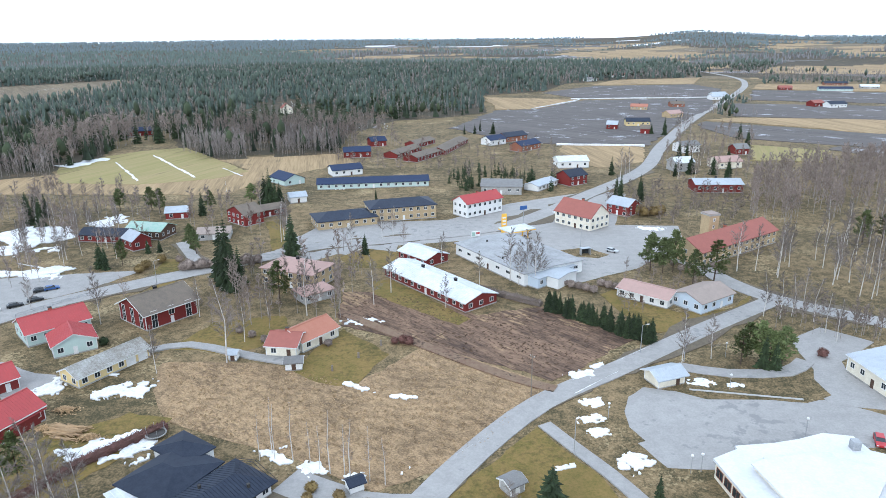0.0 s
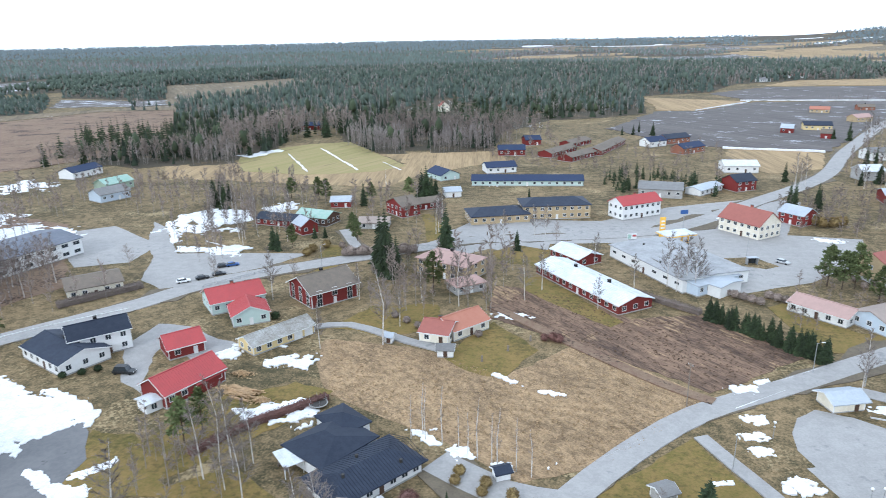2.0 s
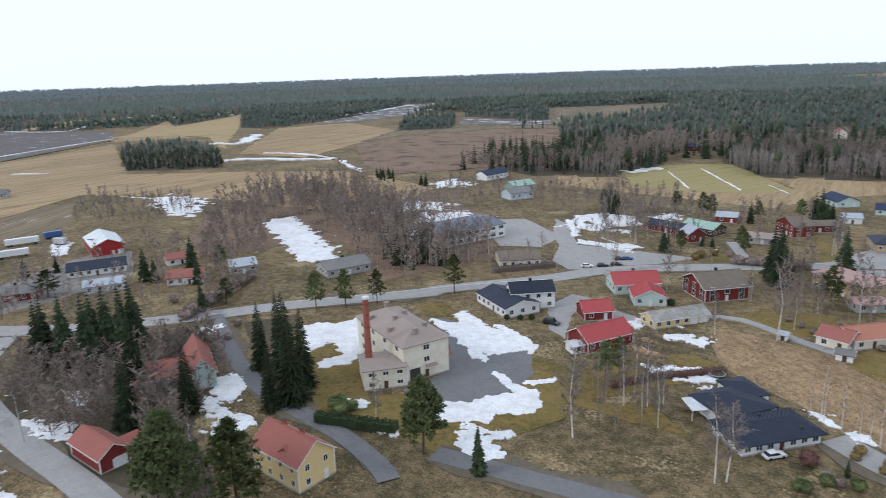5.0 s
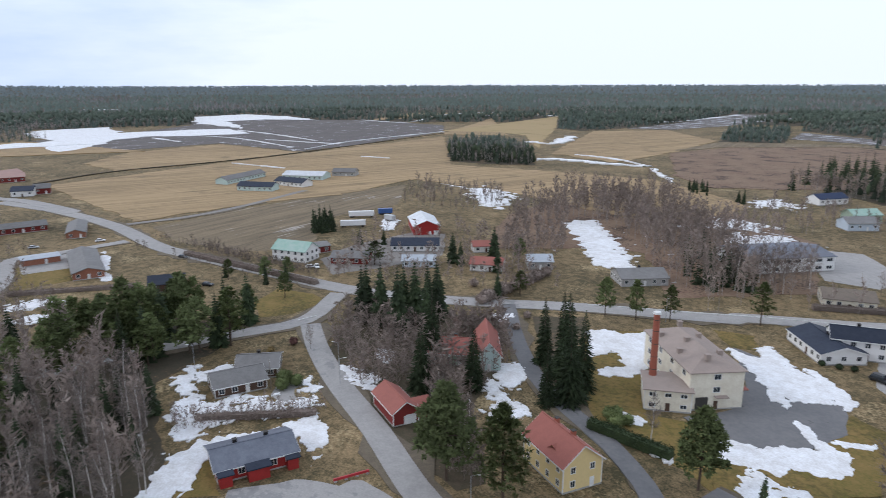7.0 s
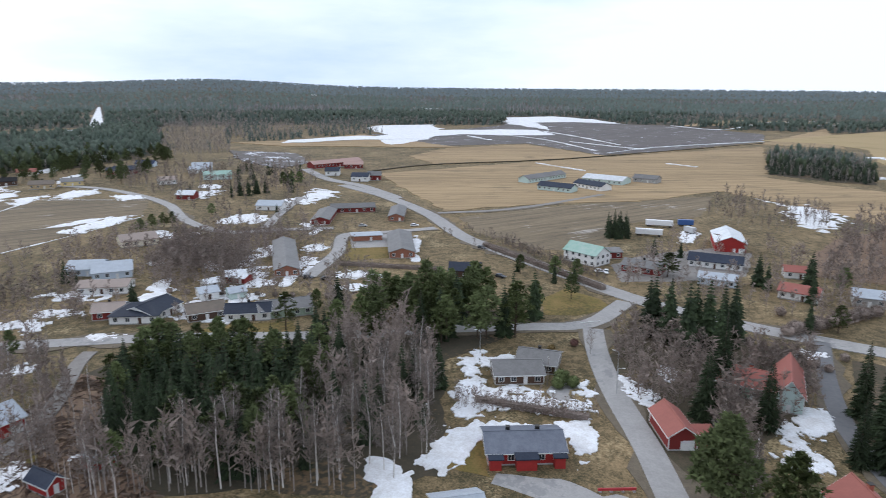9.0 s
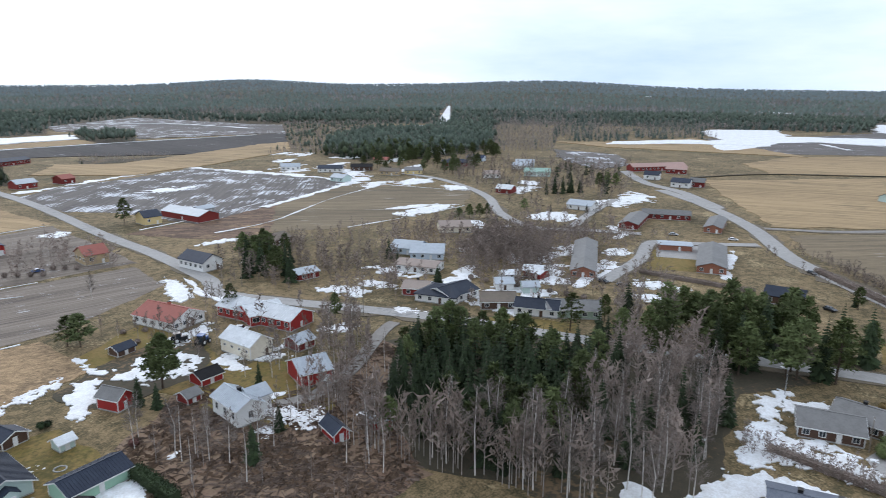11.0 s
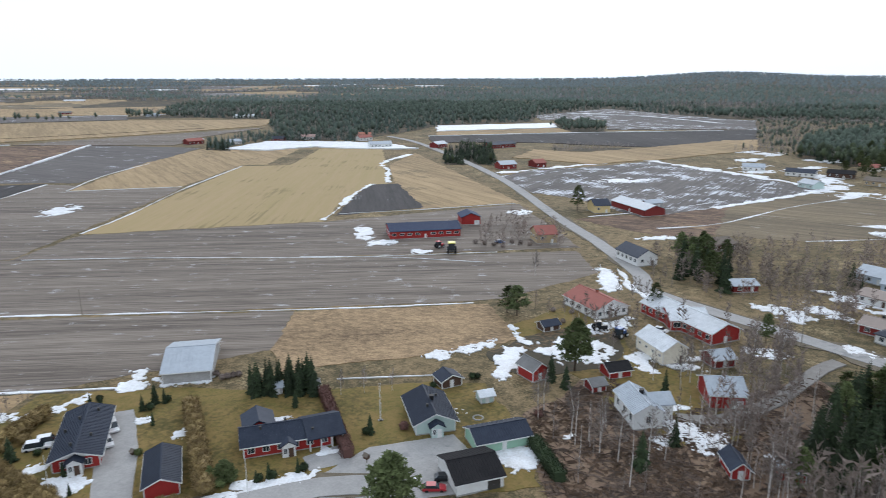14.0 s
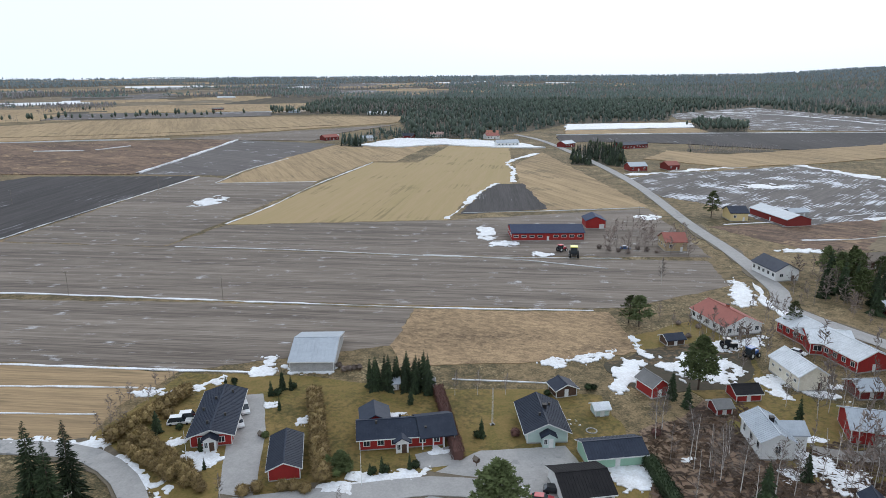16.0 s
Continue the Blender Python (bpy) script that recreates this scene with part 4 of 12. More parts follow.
def shrub_mesh(seed, n=520):
    """A dense round shrub about one metre across and high: short sprigs all over a lumpy ball, and a dark core."""
    rng = random.Random(seed)
    bm = bmesh.new()
    bmesh.ops.create_icosphere(bm, subdivisions=2, radius=0.36, matrix=Matrix.Translation((0, 0, 0.42)))
    for v in bm.verts:
        v.co *= 1 + 0.25 * noise.noise(v.co * 5 + Vector((seed, 0, 0)))
    for i in range(n):
        d = Vector((rng.gauss(0, 1), rng.gauss(0, 1), rng.gauss(0.35, 0.9))).normalized()
        lump = 1 + 0.35 * noise.noise(d * 2.2 + Vector((seed, 3, 1)))
        o = Vector((0, 0, 0.42)) + Vector((d.x, d.y, d.z * 0.95)) * 0.34 * lump
        e = (d + Vector((rng.gauss(0, 0.45), rng.gauss(0, 0.45), rng.gauss(0.2, 0.4)))).normalized()
        s = e.orthogonal().normalized()
        s = (Matrix.Rotation(rng.random() * 6.28, 3, e) @ s) * 0.022
        bm.faces.new([bm.verts.new(v) for v in (o - s, o + s, o + e * rng.uniform(0.1, 0.22))])
    return bm


SHRUB = {k: [mesh_of(shrub_mesh(s), "shrub", k) for s in (41, 42, 43)] for k in ("willow", "twig", "twig_red", "spruce_needle", "pine_needle")}
SHRUB_LABEL = {"willow": "clipped round willow shrub with golden brown twigs", "twig": "leafless grey-brown garden shrub", "twig_red": "leafless dark red garden shrub", "spruce_needle": "small dark evergreen shrub", "pine_needle": "small green juniper shrub"}


def shrub(x, y, d, kind="willow", h=None, group="garden shrubs"):
    o = new("shrub", tree_rng.choice(SHRUB[kind]))
    o.matrix_world = pose(x, y, -0.05, 0, 0, tree_rng.random() * 360) @ Matrix.Diagonal((d, d, (h or d * 0.9), 1))
    return tagged(o, SHRUB_LABEL[kind], "shrub", group)


def hedge(label, a, b, w, h, material, seed=1, category="hedge"):
    """A dense hedge along a straight line, made of many small sprigs."""
    rng = random.Random(seed)
    a, b = Vector(a), Vector(b)
    ln = (b - a).length
    d = (b - a) / ln
    nrm = Vector((-d.y, d.x))
    vs, fs = [], []
    core = bmesh.new()
    n = int(min(9000, ln * (w + 2 * h) * 16))
    for i in range(n):
        u = rng.random() * ln
        side = rng.random() * (w + 2 * h)
        if side < h:
            p, o = Vector((0, -w / 2, side)), Vector((0, -1, 0.4))
        elif side < h + w:
            p, o = Vector((0, side - h - w / 2, h)), Vector((0, 0, 1))
        else:
            p, o = Vector((0, w / 2, side - h - w)), Vector((0, 1, 0.4))
        p = p + o * rng.gauss(0, 0.12)
        e = (o + Vector((rng.gauss(0, 0.8), rng.gauss(0, 0.8), rng.gauss(0.2, 0.6)))).normalized()
        s = e.orthogonal().normalized() * 0.1
        for q in (p - s, p + s, p + e * rng.uniform(0.25, 0.6)):
            g = a + d * (u + q.x) + nrm * q.y
            vs.append((g.x, g.y, q.z))
        fs.append((3 * i, 3 * i + 1, 3 * i + 2))
    k = len(vs)
    for u in (0, ln):
        for yy, zz in ((-w * 0.42, -0.1), (w * 0.42, -0.1), (w * 0.4, h * 0.94), (-w * 0.4, h * 0.94)):
            g = a + d * u + nrm * yy
            vs.append((g.x, g.y, zz))
    fs += [(k, k + 1, k + 2, k + 3), (k + 4, k + 7, k + 6, k + 5), (k, k + 3, k + 7, k + 4), (k + 1, k + 5, k + 6, k + 2), (k + 3, k + 2, k + 6, k + 7)]
    me = bpy.data.meshes.new("hedge")
    me.from_pydata(vs, [], fs)
    me.materials.append(MATS[material])
    return tagged(new("hedge", me), label, category)


# ---------------- small things ----------------
def car(x, y, rot, paint="paint_white", label="parked white car on the asphalt", van=False):
    o = root("car", x, y, rot)
    L, W = (4.4, 1.75) if not van else (5.2, 1.95)
    bm = bmesh.new()
    sec = [(-L / 2, 0.35), (L / 2, 0.35), (L / 2, 0.75), (L / 2 - 0.9, 0.92), (-L / 2 + 0.1, 0.98), (-L / 2, 0.8)]
    for s in (0, 1):
        pass
    a = [bm.verts.new((px, -W / 2, pz)) for px, pz in sec]
    b = [bm.verts.new((px, W / 2, pz)) for px, pz in sec]
    bm.faces.new(a)
    bm.faces.new(b[::-1])
    for i in range(6):
        bm.faces.new((a[(i + 1) % 6], a[i], b[i], b[(i + 1) % 6]))
    bmesh.ops.bevel(bm, geom=list(bm.edges), offset=0.07, segments=2, affect="EDGES")
    body = part("body", bm, paint, o, smooth=False)
    top = 1.45 if not van else 2.0
    bm = bmesh.new()
    lo, hi = [(L / 2 - 1.25, 0.92), (-L / 2 + 0.2, 0.95)], [(L / 2 - 1.95, top - 0.04), (-L / 2 + 0.75, top - 0.04)]
    v = [bm.verts.new(p) for p in ((lo[0][0], -W / 2 + 0.06, lo[0][1]), (lo[0][0], W / 2 - 0.06, lo[0][1]), (lo[1][0], W / 2 - 0.06, lo[1][1]), (lo[1][0], -W / 2 + 0.06, lo[1][1]), (hi[0][0], -W / 2 + 0.2, hi[0][1]), (hi[0][0], W / 2 - 0.2, hi[0][1]), (hi[1][0], W / 2 - 0.2, hi[1][1]), (hi[1][0], -W / 2 + 0.2, hi[1][1]))]
    for f in ((0, 1, 5, 4), (1, 2, 6, 5), (2, 3, 7, 6), (3, 0, 4, 7), (4, 5, 6, 7)):
        bm.faces.new([v[i] for i in f])
    part("cabin_glass", bm, "window_glass", o)
    part("cabin_roof", boxed(hi[1][0] - 0.03, hi[0][0] + 0.03, -W / 2 + 0.18, W / 2 - 0.18, top - 0.05, top + 0.02), paint, o)
    for wx in (-L / 2 + 0.8, L / 2 - 0.85):
        for wy in (-W / 2 + 0.1, W / 2 - 0.1):
            bm = bmesh.new()
            tube(bm, (wx, wy - 0.11, 0.32), (wx, wy + 0.11, 0.32), 0.32, 0.32, 14)
            part("wheel", bm, "tyre", o)
    for wy in (-0.6, 0.6):
        part("headlight", boxed(L / 2 - 0.05, L / 2 + 0.02, wy - 0.18, wy + 0.18, 0.6, 0.74), "trim_white", body)
    return tagged(o, label, "car", "parked cars")


def pole(x, y, h, r=0.09, material="pole_wood", name="utility_pole", label="grey wooden utility pole with a crossarm", arm=1.4, rot=0.0):
    o = root(name, x, y, rot)
    bm = bmesh.new()
    tube(bm, (0, 0, -0.3), (0, 0, h), r * 1.25, r * 0.8, 8)
    part("post", bm, material, o)
    if arm:
        part("crossarm", boxed(-arm / 2, arm / 2, -0.05, 0.05, h - 0.55, h - 0.43), material, o)
        for s in (-1, 1):
            bm = bmesh.new()
            tube(bm, (s * arm * 0.42, 0, h - 0.43), (s * arm * 0.42, 0, h - 0.2), 0.05, 0.04, 6)
            part("insulator", bm, "trim_white", o)
    return tagged(o, label, "pole")


def street_lamp(x, y, rot, h=7.0):
    o = root("street_lamp", x, y, rot)
    bm = bmesh.new()
    tube(bm, (0, 0, -0.2), (0, 0, h), 0.09, 0.06, 8)
    tube(bm, (0, 0, h - 0.05), (1.2, 0, h + 0.15), 0.05, 0.04, 6)
    part("post", bm, "steel", o)
    bm = boxed(1.0, 1.75, -0.16, 0.16, h + 0.08, h + 0.24)
    bmesh.ops.bevel(bm, geom=list(bm.edges), offset=0.05, segments=2, affect="EDGES")
    part("lamp_head", bm, "trim_white", o)
    return tagged(o, "grey steel street lamp beside the road", "street lamp", "street lamps")


def park_lamp(x, y, h=3.6):
    o = root("park_lamp", x, y)
    bm = bmesh.new()
    tube(bm, (0, 0, -0.2), (0, 0, h), 0.06, 0.05, 8)
    part("post", bm, "steel", o)
    bm = bmesh.new()
    bmesh.ops.create_icosphere(bm, subdivisions=2, radius=0.28, matrix=Matrix.Translation((0, 0, h + 0.15)))
    part("globe", bm, "trim_white", o, smooth=True)
    return tagged(o, "low park lamp with a white globe", "street lamp", "park lamps")


def flagpole(x, y, h=9.0):
    o = root("flagpole", x, y)
    bm = bmesh.new()
    tube(bm, (0, 0, 0), (0, 0, h), 0.07, 0.03, 8)
    part("post", bm, "trim_white", o)
    part("base", boxed(-0.4, 0.4, -0.4, 0.4, -0.1, 0.25), "concrete", o)
    return tagged(o, "white flagpole standing on a lawn", "flagpole")


# ---------------- ground sheet and distance ----------------
bm = bmesh.new()
bmesh.ops.create_circle(bm, cap_ends=True, segments=96, radius=4950)
ground = tagged(part("ground", bm, "dry_grass"), "flat brown ground of dry grass and bare soil", "ground", kind="structure")


# ---------------- ground, fields and roads ----------------
patch("plaza", "wide grey asphalt yard of the village centre", [(-51.66, 293.4), (-45.62, 309.9), (6.21, 315), (33.97, 342.1), (80.74, 368.2), (93, 359.6), (73.96, 304.5), (99.19, 302.6), (93.57, 279.5), (68.85, 251.6), (43.13, 236.2), (34.43, 243.5), (9.83, 284.2), (-12.67, 279.5), (-13.56, 259.2), (-33.8, 270.3), (-42.06, 261), (-55.46, 261.8), (-59.45, 290)], 0.03, "asphalt", "pavement", 0.3)
patch("grass_island", "brown grass island in the asphalt yard", [(-33.19, 265.6), (-24.59, 276.6), (-12.26, 271), (-13.22, 253.1), (-26.29, 255.1)], 0.071, "lawn", "grass", 0.5)
patch("grass_island", "narrow brown grass island beside the road", [(46.43, 271.9), (56.22, 274.7), (62.59, 266), (57.74, 262.4), (48.26, 265)], 0.077, "dry_grass", "grass", 0.4)
patch("meadow", "tall dry brown meadow in the middle of the village", [(-63.21, 186.9), (-37.43, 185.4), (-15.05, 175.2), (0.03, 196.7), (28.46, 171.6), (7.83, 145.8), (-7.44, 137.4), (-20.55, 145.4), (-52.48, 159.7), (-60.55, 172.4)], 0.048, "meadow", "field", 1.5)
patch("plowed_field", "dark brown ploughed plot", [(-27.17, 232.1), (-6.92, 230.9), (12.35, 213.7), (32, 219.6), (53.73, 197), (28.32, 174.8), (2.86, 192.3), (-24.13, 207.5)], 0.089, "soil_brown", "field", 1.5)
patch("lawn", "mossy green lawn beside the bungalow", [(-31.46, 182), (-23.89, 205.5), (-9.59, 190.3), (-15.05, 175.2), (-25.17, 175.2)], 0.065, "lawn", "grass", 1.5)
patch("lawn", "mossy lawn round the hall", [(-59.15, 209.6), (-40.52, 214.6), (-34.52, 198.6), (-49.58, 190.9), (-65.54, 193.6)], 0.036, "lawn", "grass", 1.5)
patch("lawn", "lawn beside the grassy roundabout path", [(3.39, 130.1), (4.47, 136.8), (15.6, 149.5), (22.63, 156.7), (31.25, 141.2), (34.56, 131.1), (22.35, 124.8)], 0.042, "lawn", "grass", 0.8)
patch("parking_lot", "grey asphalt parking lot", [(41.76, 166.9), (49.86, 173.9), (59.85, 166.9), (86.11, 166.4), (94.02, 160.2), (89.57, 149.4), (72.76, 147.9), (54.64, 142.2), (43.96, 143.5), (40.26, 152.3)], 0.048, "asphalt", "pavement", 0.3)
patch("parking_lot", "grey asphalt drive and forecourt", [(91.48, 195.8), (103.3, 203.1), (112.4, 194), (98.37, 183.8), (96.52, 178.3), (98.36, 161.2), (85.11, 164.6), (84.78, 170.7), (89.53, 179.8)], 0.089, "asphalt", "pavement", 0.3)
patch("grass_island", "grass island with old snow in the parking lot", [(29.3, 165.4), (40.72, 172.8), (43.33, 168.3), (39.78, 159), (42.28, 151.8), (35.03, 148.7), (29.48, 153.4)], 0.065, "dry_grass", "grass", 0.6)
patch("grass_island", "dry grass island beside the parking lot", [(48.33, 177.5), (58.99, 182.3), (71.36, 180.1), (87.16, 175.2), (87.14, 168.3), (80.87, 165.6), (60.55, 168.8), (48.19, 172.5)], 0.106, "dry_grass", "grass", 0.6)
patch("lawn", "brown lawn under birches", [(84.44, 228.1), (107.4, 253.3), (141.1, 278), (181.6, 299.7), (125.3, 210.1), (107.9, 227.5)], 0.042, "dry_grass", "grass", 2)
patch("straw_field", "straw plot behind the houses", [(91.23, 530.9), (140.9, 497.1), (125.4, 442.9), (96.81, 427), (74.45, 451.6)], 0.036, "straw", "field", 2)
patch("green_field", "winter-green field with pale tracks", [(-227, 442), (-203, 398), (-158, 391), (-121, 405), (-108, 425), (-176, 514), (-202, 502), (-217, 480)], 0.142, "green_field", "field", 1.5)
patch("straw_field", "tan stubble beside the green field", [(-261, 410), (-217, 424), (-176, 403), (-110, 432), (-141, 468), (-64, 485), (-45, 447), (-70, 430), (-92, 402), (-103, 366), (-189, 370), (-235, 372)], 0.083, "straw", "field", 2)
patch("cemetery", "cemetery ground with melting snow among woods", [(-155.5, 600.4), (-198.5, 759.1), (-175.7, 816), (-126.3, 752.8), (-68.69, 707.1), (-49.01, 610.2), (-88.06, 606.5)], 0.054, "wet_snow_soil", "ground", 3)
patch("yard", "grey asphalt yard between red barns and houses", [(-102, 156.5), (-113.3, 174.2), (-113.2, 187.8), (-102.9, 187.4), (-86.23, 179.9), (-81.07, 171.8), (-91.03, 169), (-104.5, 178.7), (-102.4, 168.8), (-93.8, 152.9)], 0.03, "asphalt", "pavement", 1)
patch("lawn", "mossy lawn with rusty patches beside the log pile", [(-81.3, 137), (-74.25, 156), (-62.34, 163.3), (-51.53, 161.6), (-54.79, 150.5), (-66.25, 131.7), (-71.05, 123.9)], 0.071, "lawn", "grass", 1.5)
patch("lawn", "mossy lawn under birches below the hedge", [(-85.28, 119.7), (-96.35, 135.9), (-84.64, 138.7), (-68.17, 124.1), (-59.56, 133.1), (-45.96, 122.9)], 0.112, "lawn", "grass", 1.5)
patch("lawn", "green lawn beside the semi-detached house", [(-119.7, -5.38), (-128.4, -2.18), (-130.5, 2.37), (-116.1, 3.41)], 0.048, "lawn", "grass", 1)
patch("yard", "asphalt drive before the semi-detached house", [(-114, 4.02), (-117.8, 4.85), (-116.5, 16.6), (-111.6, 28.53), (-103.6, 32.69), (-100.4, 30.57)], 0.054, "asphalt", "pavement", 0.6)
patch("yard", "asphalt drive of the brown bungalow", [(-154.7, 17.69), (-163.3, 22.04), (-158.3, 29.7), (-151.3, 33.83), (-147.4, 31.49), (-149.1, 19.74)], 0.03, "asphalt", "pavement", 0.6)
patch("lawn", "mossy garden lawn beside the red barns", [(-92.08, 246.7), (-93.13, 264.4), (-88.71, 265.3), (-80.2, 235.4), (-86.73, 234.9)], 0.036, "lawn", "grass", 1)
patch("lawn", "mossy lawn beside the farm drive", [(-70.86, 314.3), (-65.17, 317.6), (-53.3, 282.1), (-58.06, 273.9)], 0.077, "lawn", "grass", 1)
patch("lawn", "narrow lawn along the red row house", [(-18.65, 240.9), (-12.63, 242.7), (10.98, 210.8), (7.76, 206.1), (-16.95, 230.5)], 0.118, "lawn", "grass", 1)
patch("lawn", "brown lawn round two low houses", [(50.37, 228.6), (58.71, 234.3), (69.38, 213.4), (86.66, 217.1), (96.5, 227.8), (84.11, 206.5), (57.52, 199.9)], 0.089, "lawn", "grass", 1)
patch("lawn", "green lawn inside the road bend", [(-228, 22.65), (-242.3, 33.26), (-230.8, 43.77), (-221.6, 46.02), (-212.1, 33.25), (-212.4, 22.23)], 0.03, "lawn", "grass", 0.8)
patch("lawn", "green lawn before the brick row house", [(-317.5, -64.46), (-324.8, -34.33), (-284.8, -29.64), (-277, -56.01)], 0.036, "lawn", "grass", 0.8)
patch("yard", "grey asphalt yard beside the carport", [(-327.7, -63.62), (-333.2, -43.84), (-303, -39.41), (-299.4, -57.24)], 0.077, "asphalt", "pavement", 0.4)
patch("lawn", "mossy garden with old snow below the street", [(-182.1, -111.6), (-187.2, -91.71), (-196.7, -74.32), (-200.5, -57.39), (-190.6, -54.73), (-179.4, -84.85)], 0.048, "lawn", "grass", 1)
patch("yard", "grey gravel yard among farm buildings", [(-277.8, 56.48), (-298.9, 77.98), (-312, 109.7), (-302.3, 124.1), (-264.3, 107.3), (-254.3, 77.94), (-252.7, 56.11)], 0.054, "gravel", "pavement", 1)
patch("thicket_floor", "dark leaf-strewn ground under roadside trees", [(-169.6, 34.85), (-191.9, 42.31), (-207.6, 55.18), (-195.3, 74.57), (-183.6, 95.45), (-150.7, 80.34), (-130.7, 60.3), (-100.9, 49.58), (-101.6, 43.01), (-123, 39.07), (-150.2, 36.66)], 0.03, "leaf_floor", "ground", 1.5)
patch("thicket_floor", "dark needle-strewn ground under tall spruces", [(-178.8, 104.2), (-172.6, 119.2), (-115.4, 83.05), (-116.4, 77.3), (-138.7, 83.01)], 0.036, "leaf_floor", "ground", 1)
patch("yard", "dark gravel factory yard with puddles", [(-107.1, 101.9), (-106.1, 115.4), (-113.3, 125.8), (-125.4, 136.6), (-134.9, 143.3), (-128.6, 143.8), (-118.9, 147.5), (-106.9, 145.3), (-94.5, 137.1), (-88.2, 129.3), (-86.5, 120.2), (-88.0, 110.9), (-93.5, 104.4), (-98.9, 102.3)], 0.147, "asphalt_dark", "pavement", 1)
patch("lawn", "mossy green lawn round the factory", [(-162.4, 113.4), (-154.0, 129.8), (-129.7, 112.1), (-112.1, 94.7), (-105.7, 101.2), (-98.9, 102.3), (-91.5, 95.3), (-82.6, 86.9), (-93.4, 86.8), (-102.9, 84.6), (-115.2, 82.4), (-140.0, 96.6)], 0.083, "lawn", "grass", 1.5)
patch("yard", "dark wet farm yard of mud and meltwater", [(-88.5, -149.6), (-103.7, -153.4), (-123.2, -156.8), (-130.6, -146.6), (-121.7, -132.8), (-112.6, -127.6), (-100.1, -129.5), (-89.6, -132.3), (-86.0, -138.9)], 0.125, "forest_floor", "ground", 1.5)
patch("lawn", "small mossy lawn between the factory and the street", [(-148.2, 148.8), (-139.1, 155.9), (-130.1, 148.5), (-134.9, 143.3)], 0.095, "lawn", "grass", 0.8)
patch("yard", "wide asphalt frontage between the depot and the street", [(-182.3, 285.6), (-170.2, 276.2), (-145.3, 245.9), (-120.7, 250.5), (-96.5, 254.1), (-105.2, 238.8), (-119.9, 223.3), (-127.6, 210.7), (-140.6, 218.4), (-151.3, 240.1), (-164.1, 254.7)], 0.054, "asphalt", "pavement", 0.6)
patch("lawn", "mossy lawn below the factory yard", [(-94.0, 97.6), (-84.8, 108.8), (-83.5, 122.9), (-94.3, 137.7), (-91.5, 137.6), (-82.2, 126.1), (-80.9, 129.3), (-73.7, 120.4), (-69.8, 114.9), (-80.2, 89.6), (-82.6, 86.9)], 0.159, "lawn", "grass", 1.5)
patch("lawn", "grass verge beside the village road", [(-155.6, 23.55), (-159.9, 30.05), (-114.5, 31.62), (-111.4, 24.11), (-115.7, 18.59)], 0.065, "dry_grass", "grass", 1)
patch("yard", "asphalt yard of the depot", [(-211.9, 260.7), (-194.6, 276.6), (-158.9, 254.9), (-156.8, 233.8), (-172.4, 225.6)], 0.036, "asphalt", "pavement", 0.5)
patch("stubble_field", "brown stubble field with rows", [(-377.4, -10.42), (-409.9, 35.55), (-442, 89.3), (-466, 161), (-390.5, 129.2), (-364.1, 74.51), (-298.1, 57.78), (-305.1, 27.51), (-336.9, -0.17)], 0.048, "stubble", "field", 2)
patch("thicket_floor", "brown floor of a birch thicket", [(-268.7, 127.5), (-335, 176.5), (-379.9, 246.3), (-384.7, 329.7), (-269.5, 290.1), (-218.5, 275.3), (-161.7, 209.9), (-177.3, 155.8), (-231.7, 189.1), (-246, 181.6)], 0.083, "brush", "ground", 2)
patch("forest_floor", "dark needle-strewn forest floor", [(-107.3, -75.71), (-108.8, -21.13), (-117.1, -6.02), (-172.2, -7.52), (-205.8, 21.64), (-226.6, -16.07), (-191.1, -47.91), (-174.4, -95.73), (-151.7, -103.1)], 0.054, "forest_floor", "ground", 2)
patch("brush_land", "reddish brown cleared ground with twigs", [(-67.88, -81.34), (-80.67, -113.7), (-111.9, -126.2), (-113.5, -101.6), (-159.2, -103.1), (-151.8, -88.03), (-121.9, -74.17), (-104.6, -55.43), (-90.75, -57.19)], 0.065, "brush", "ground", 2)
patch("lawn", "lawn of the farmhouse", [(-100, -163.4), (-134.6, -175.3), (-128.5, -141.2), (-113.2, -108.1), (-104.2, -115), (-100.4, -147.1)], 0.106, "lawn", "grass", 1.5)
patch("lawn", "yellow-green lawn round the white house", [(-108.1, -125.4), (-126.7, -121.5), (-137.4, -108.1), (-116.6, -86.21), (-102.5, -90.96), (-100, -110.8)], 0.147, "lawn", "grass", 1.5)
patch("plowed_field", "wide grey ploughed field with fine snow streaks", [(141.5, -233.6), (155.4, -257.5), (94.56, -240.8), (30.4, -224.2), (-44.2, -202), (-33.12, -172.3), (21.37, -167), (72.17, -183.1), (121.7, -199.3)], 0.048, "soil_grey", "field", 1.5)
patch("plowed_field", "grey-brown ploughed field", [(147.1, -258.3), (210.9, -353.4), (129.2, -330), (53.01, -306), (-67.89, -262.3), (-171, -233.8), (-161.7, -202.5), (-112.3, -187), (-44.62, -204.8), (97.22, -247.7)], 0.054, "soil_grey", "field", 1.5)
patch("straw_field", "pale brown grass plot", [(-44.04, -200.9), (-106.4, -185), (-100.1, -152.9), (-72.13, -153), (-32.76, -156.8), (-33.12, -172.3)], 0.135, "meadow", "field", 1.5)
patch("plowed_field", "grey field between ditches", [(130.1, -332.4), (68.85, -523.7), (-17.29, -474.1), (33.69, -350.7), (53.21, -307.1)], 0.036, "soil_grey", "field", 1.5)
patch("plowed_field", "nearly black ploughed field", [(151.9, -305.2), (262.3, -468.4), (192.1, -552.2), (70.12, -526.9), (131.5, -336.1)], 0.077, "soil_black", "field", 1.5)
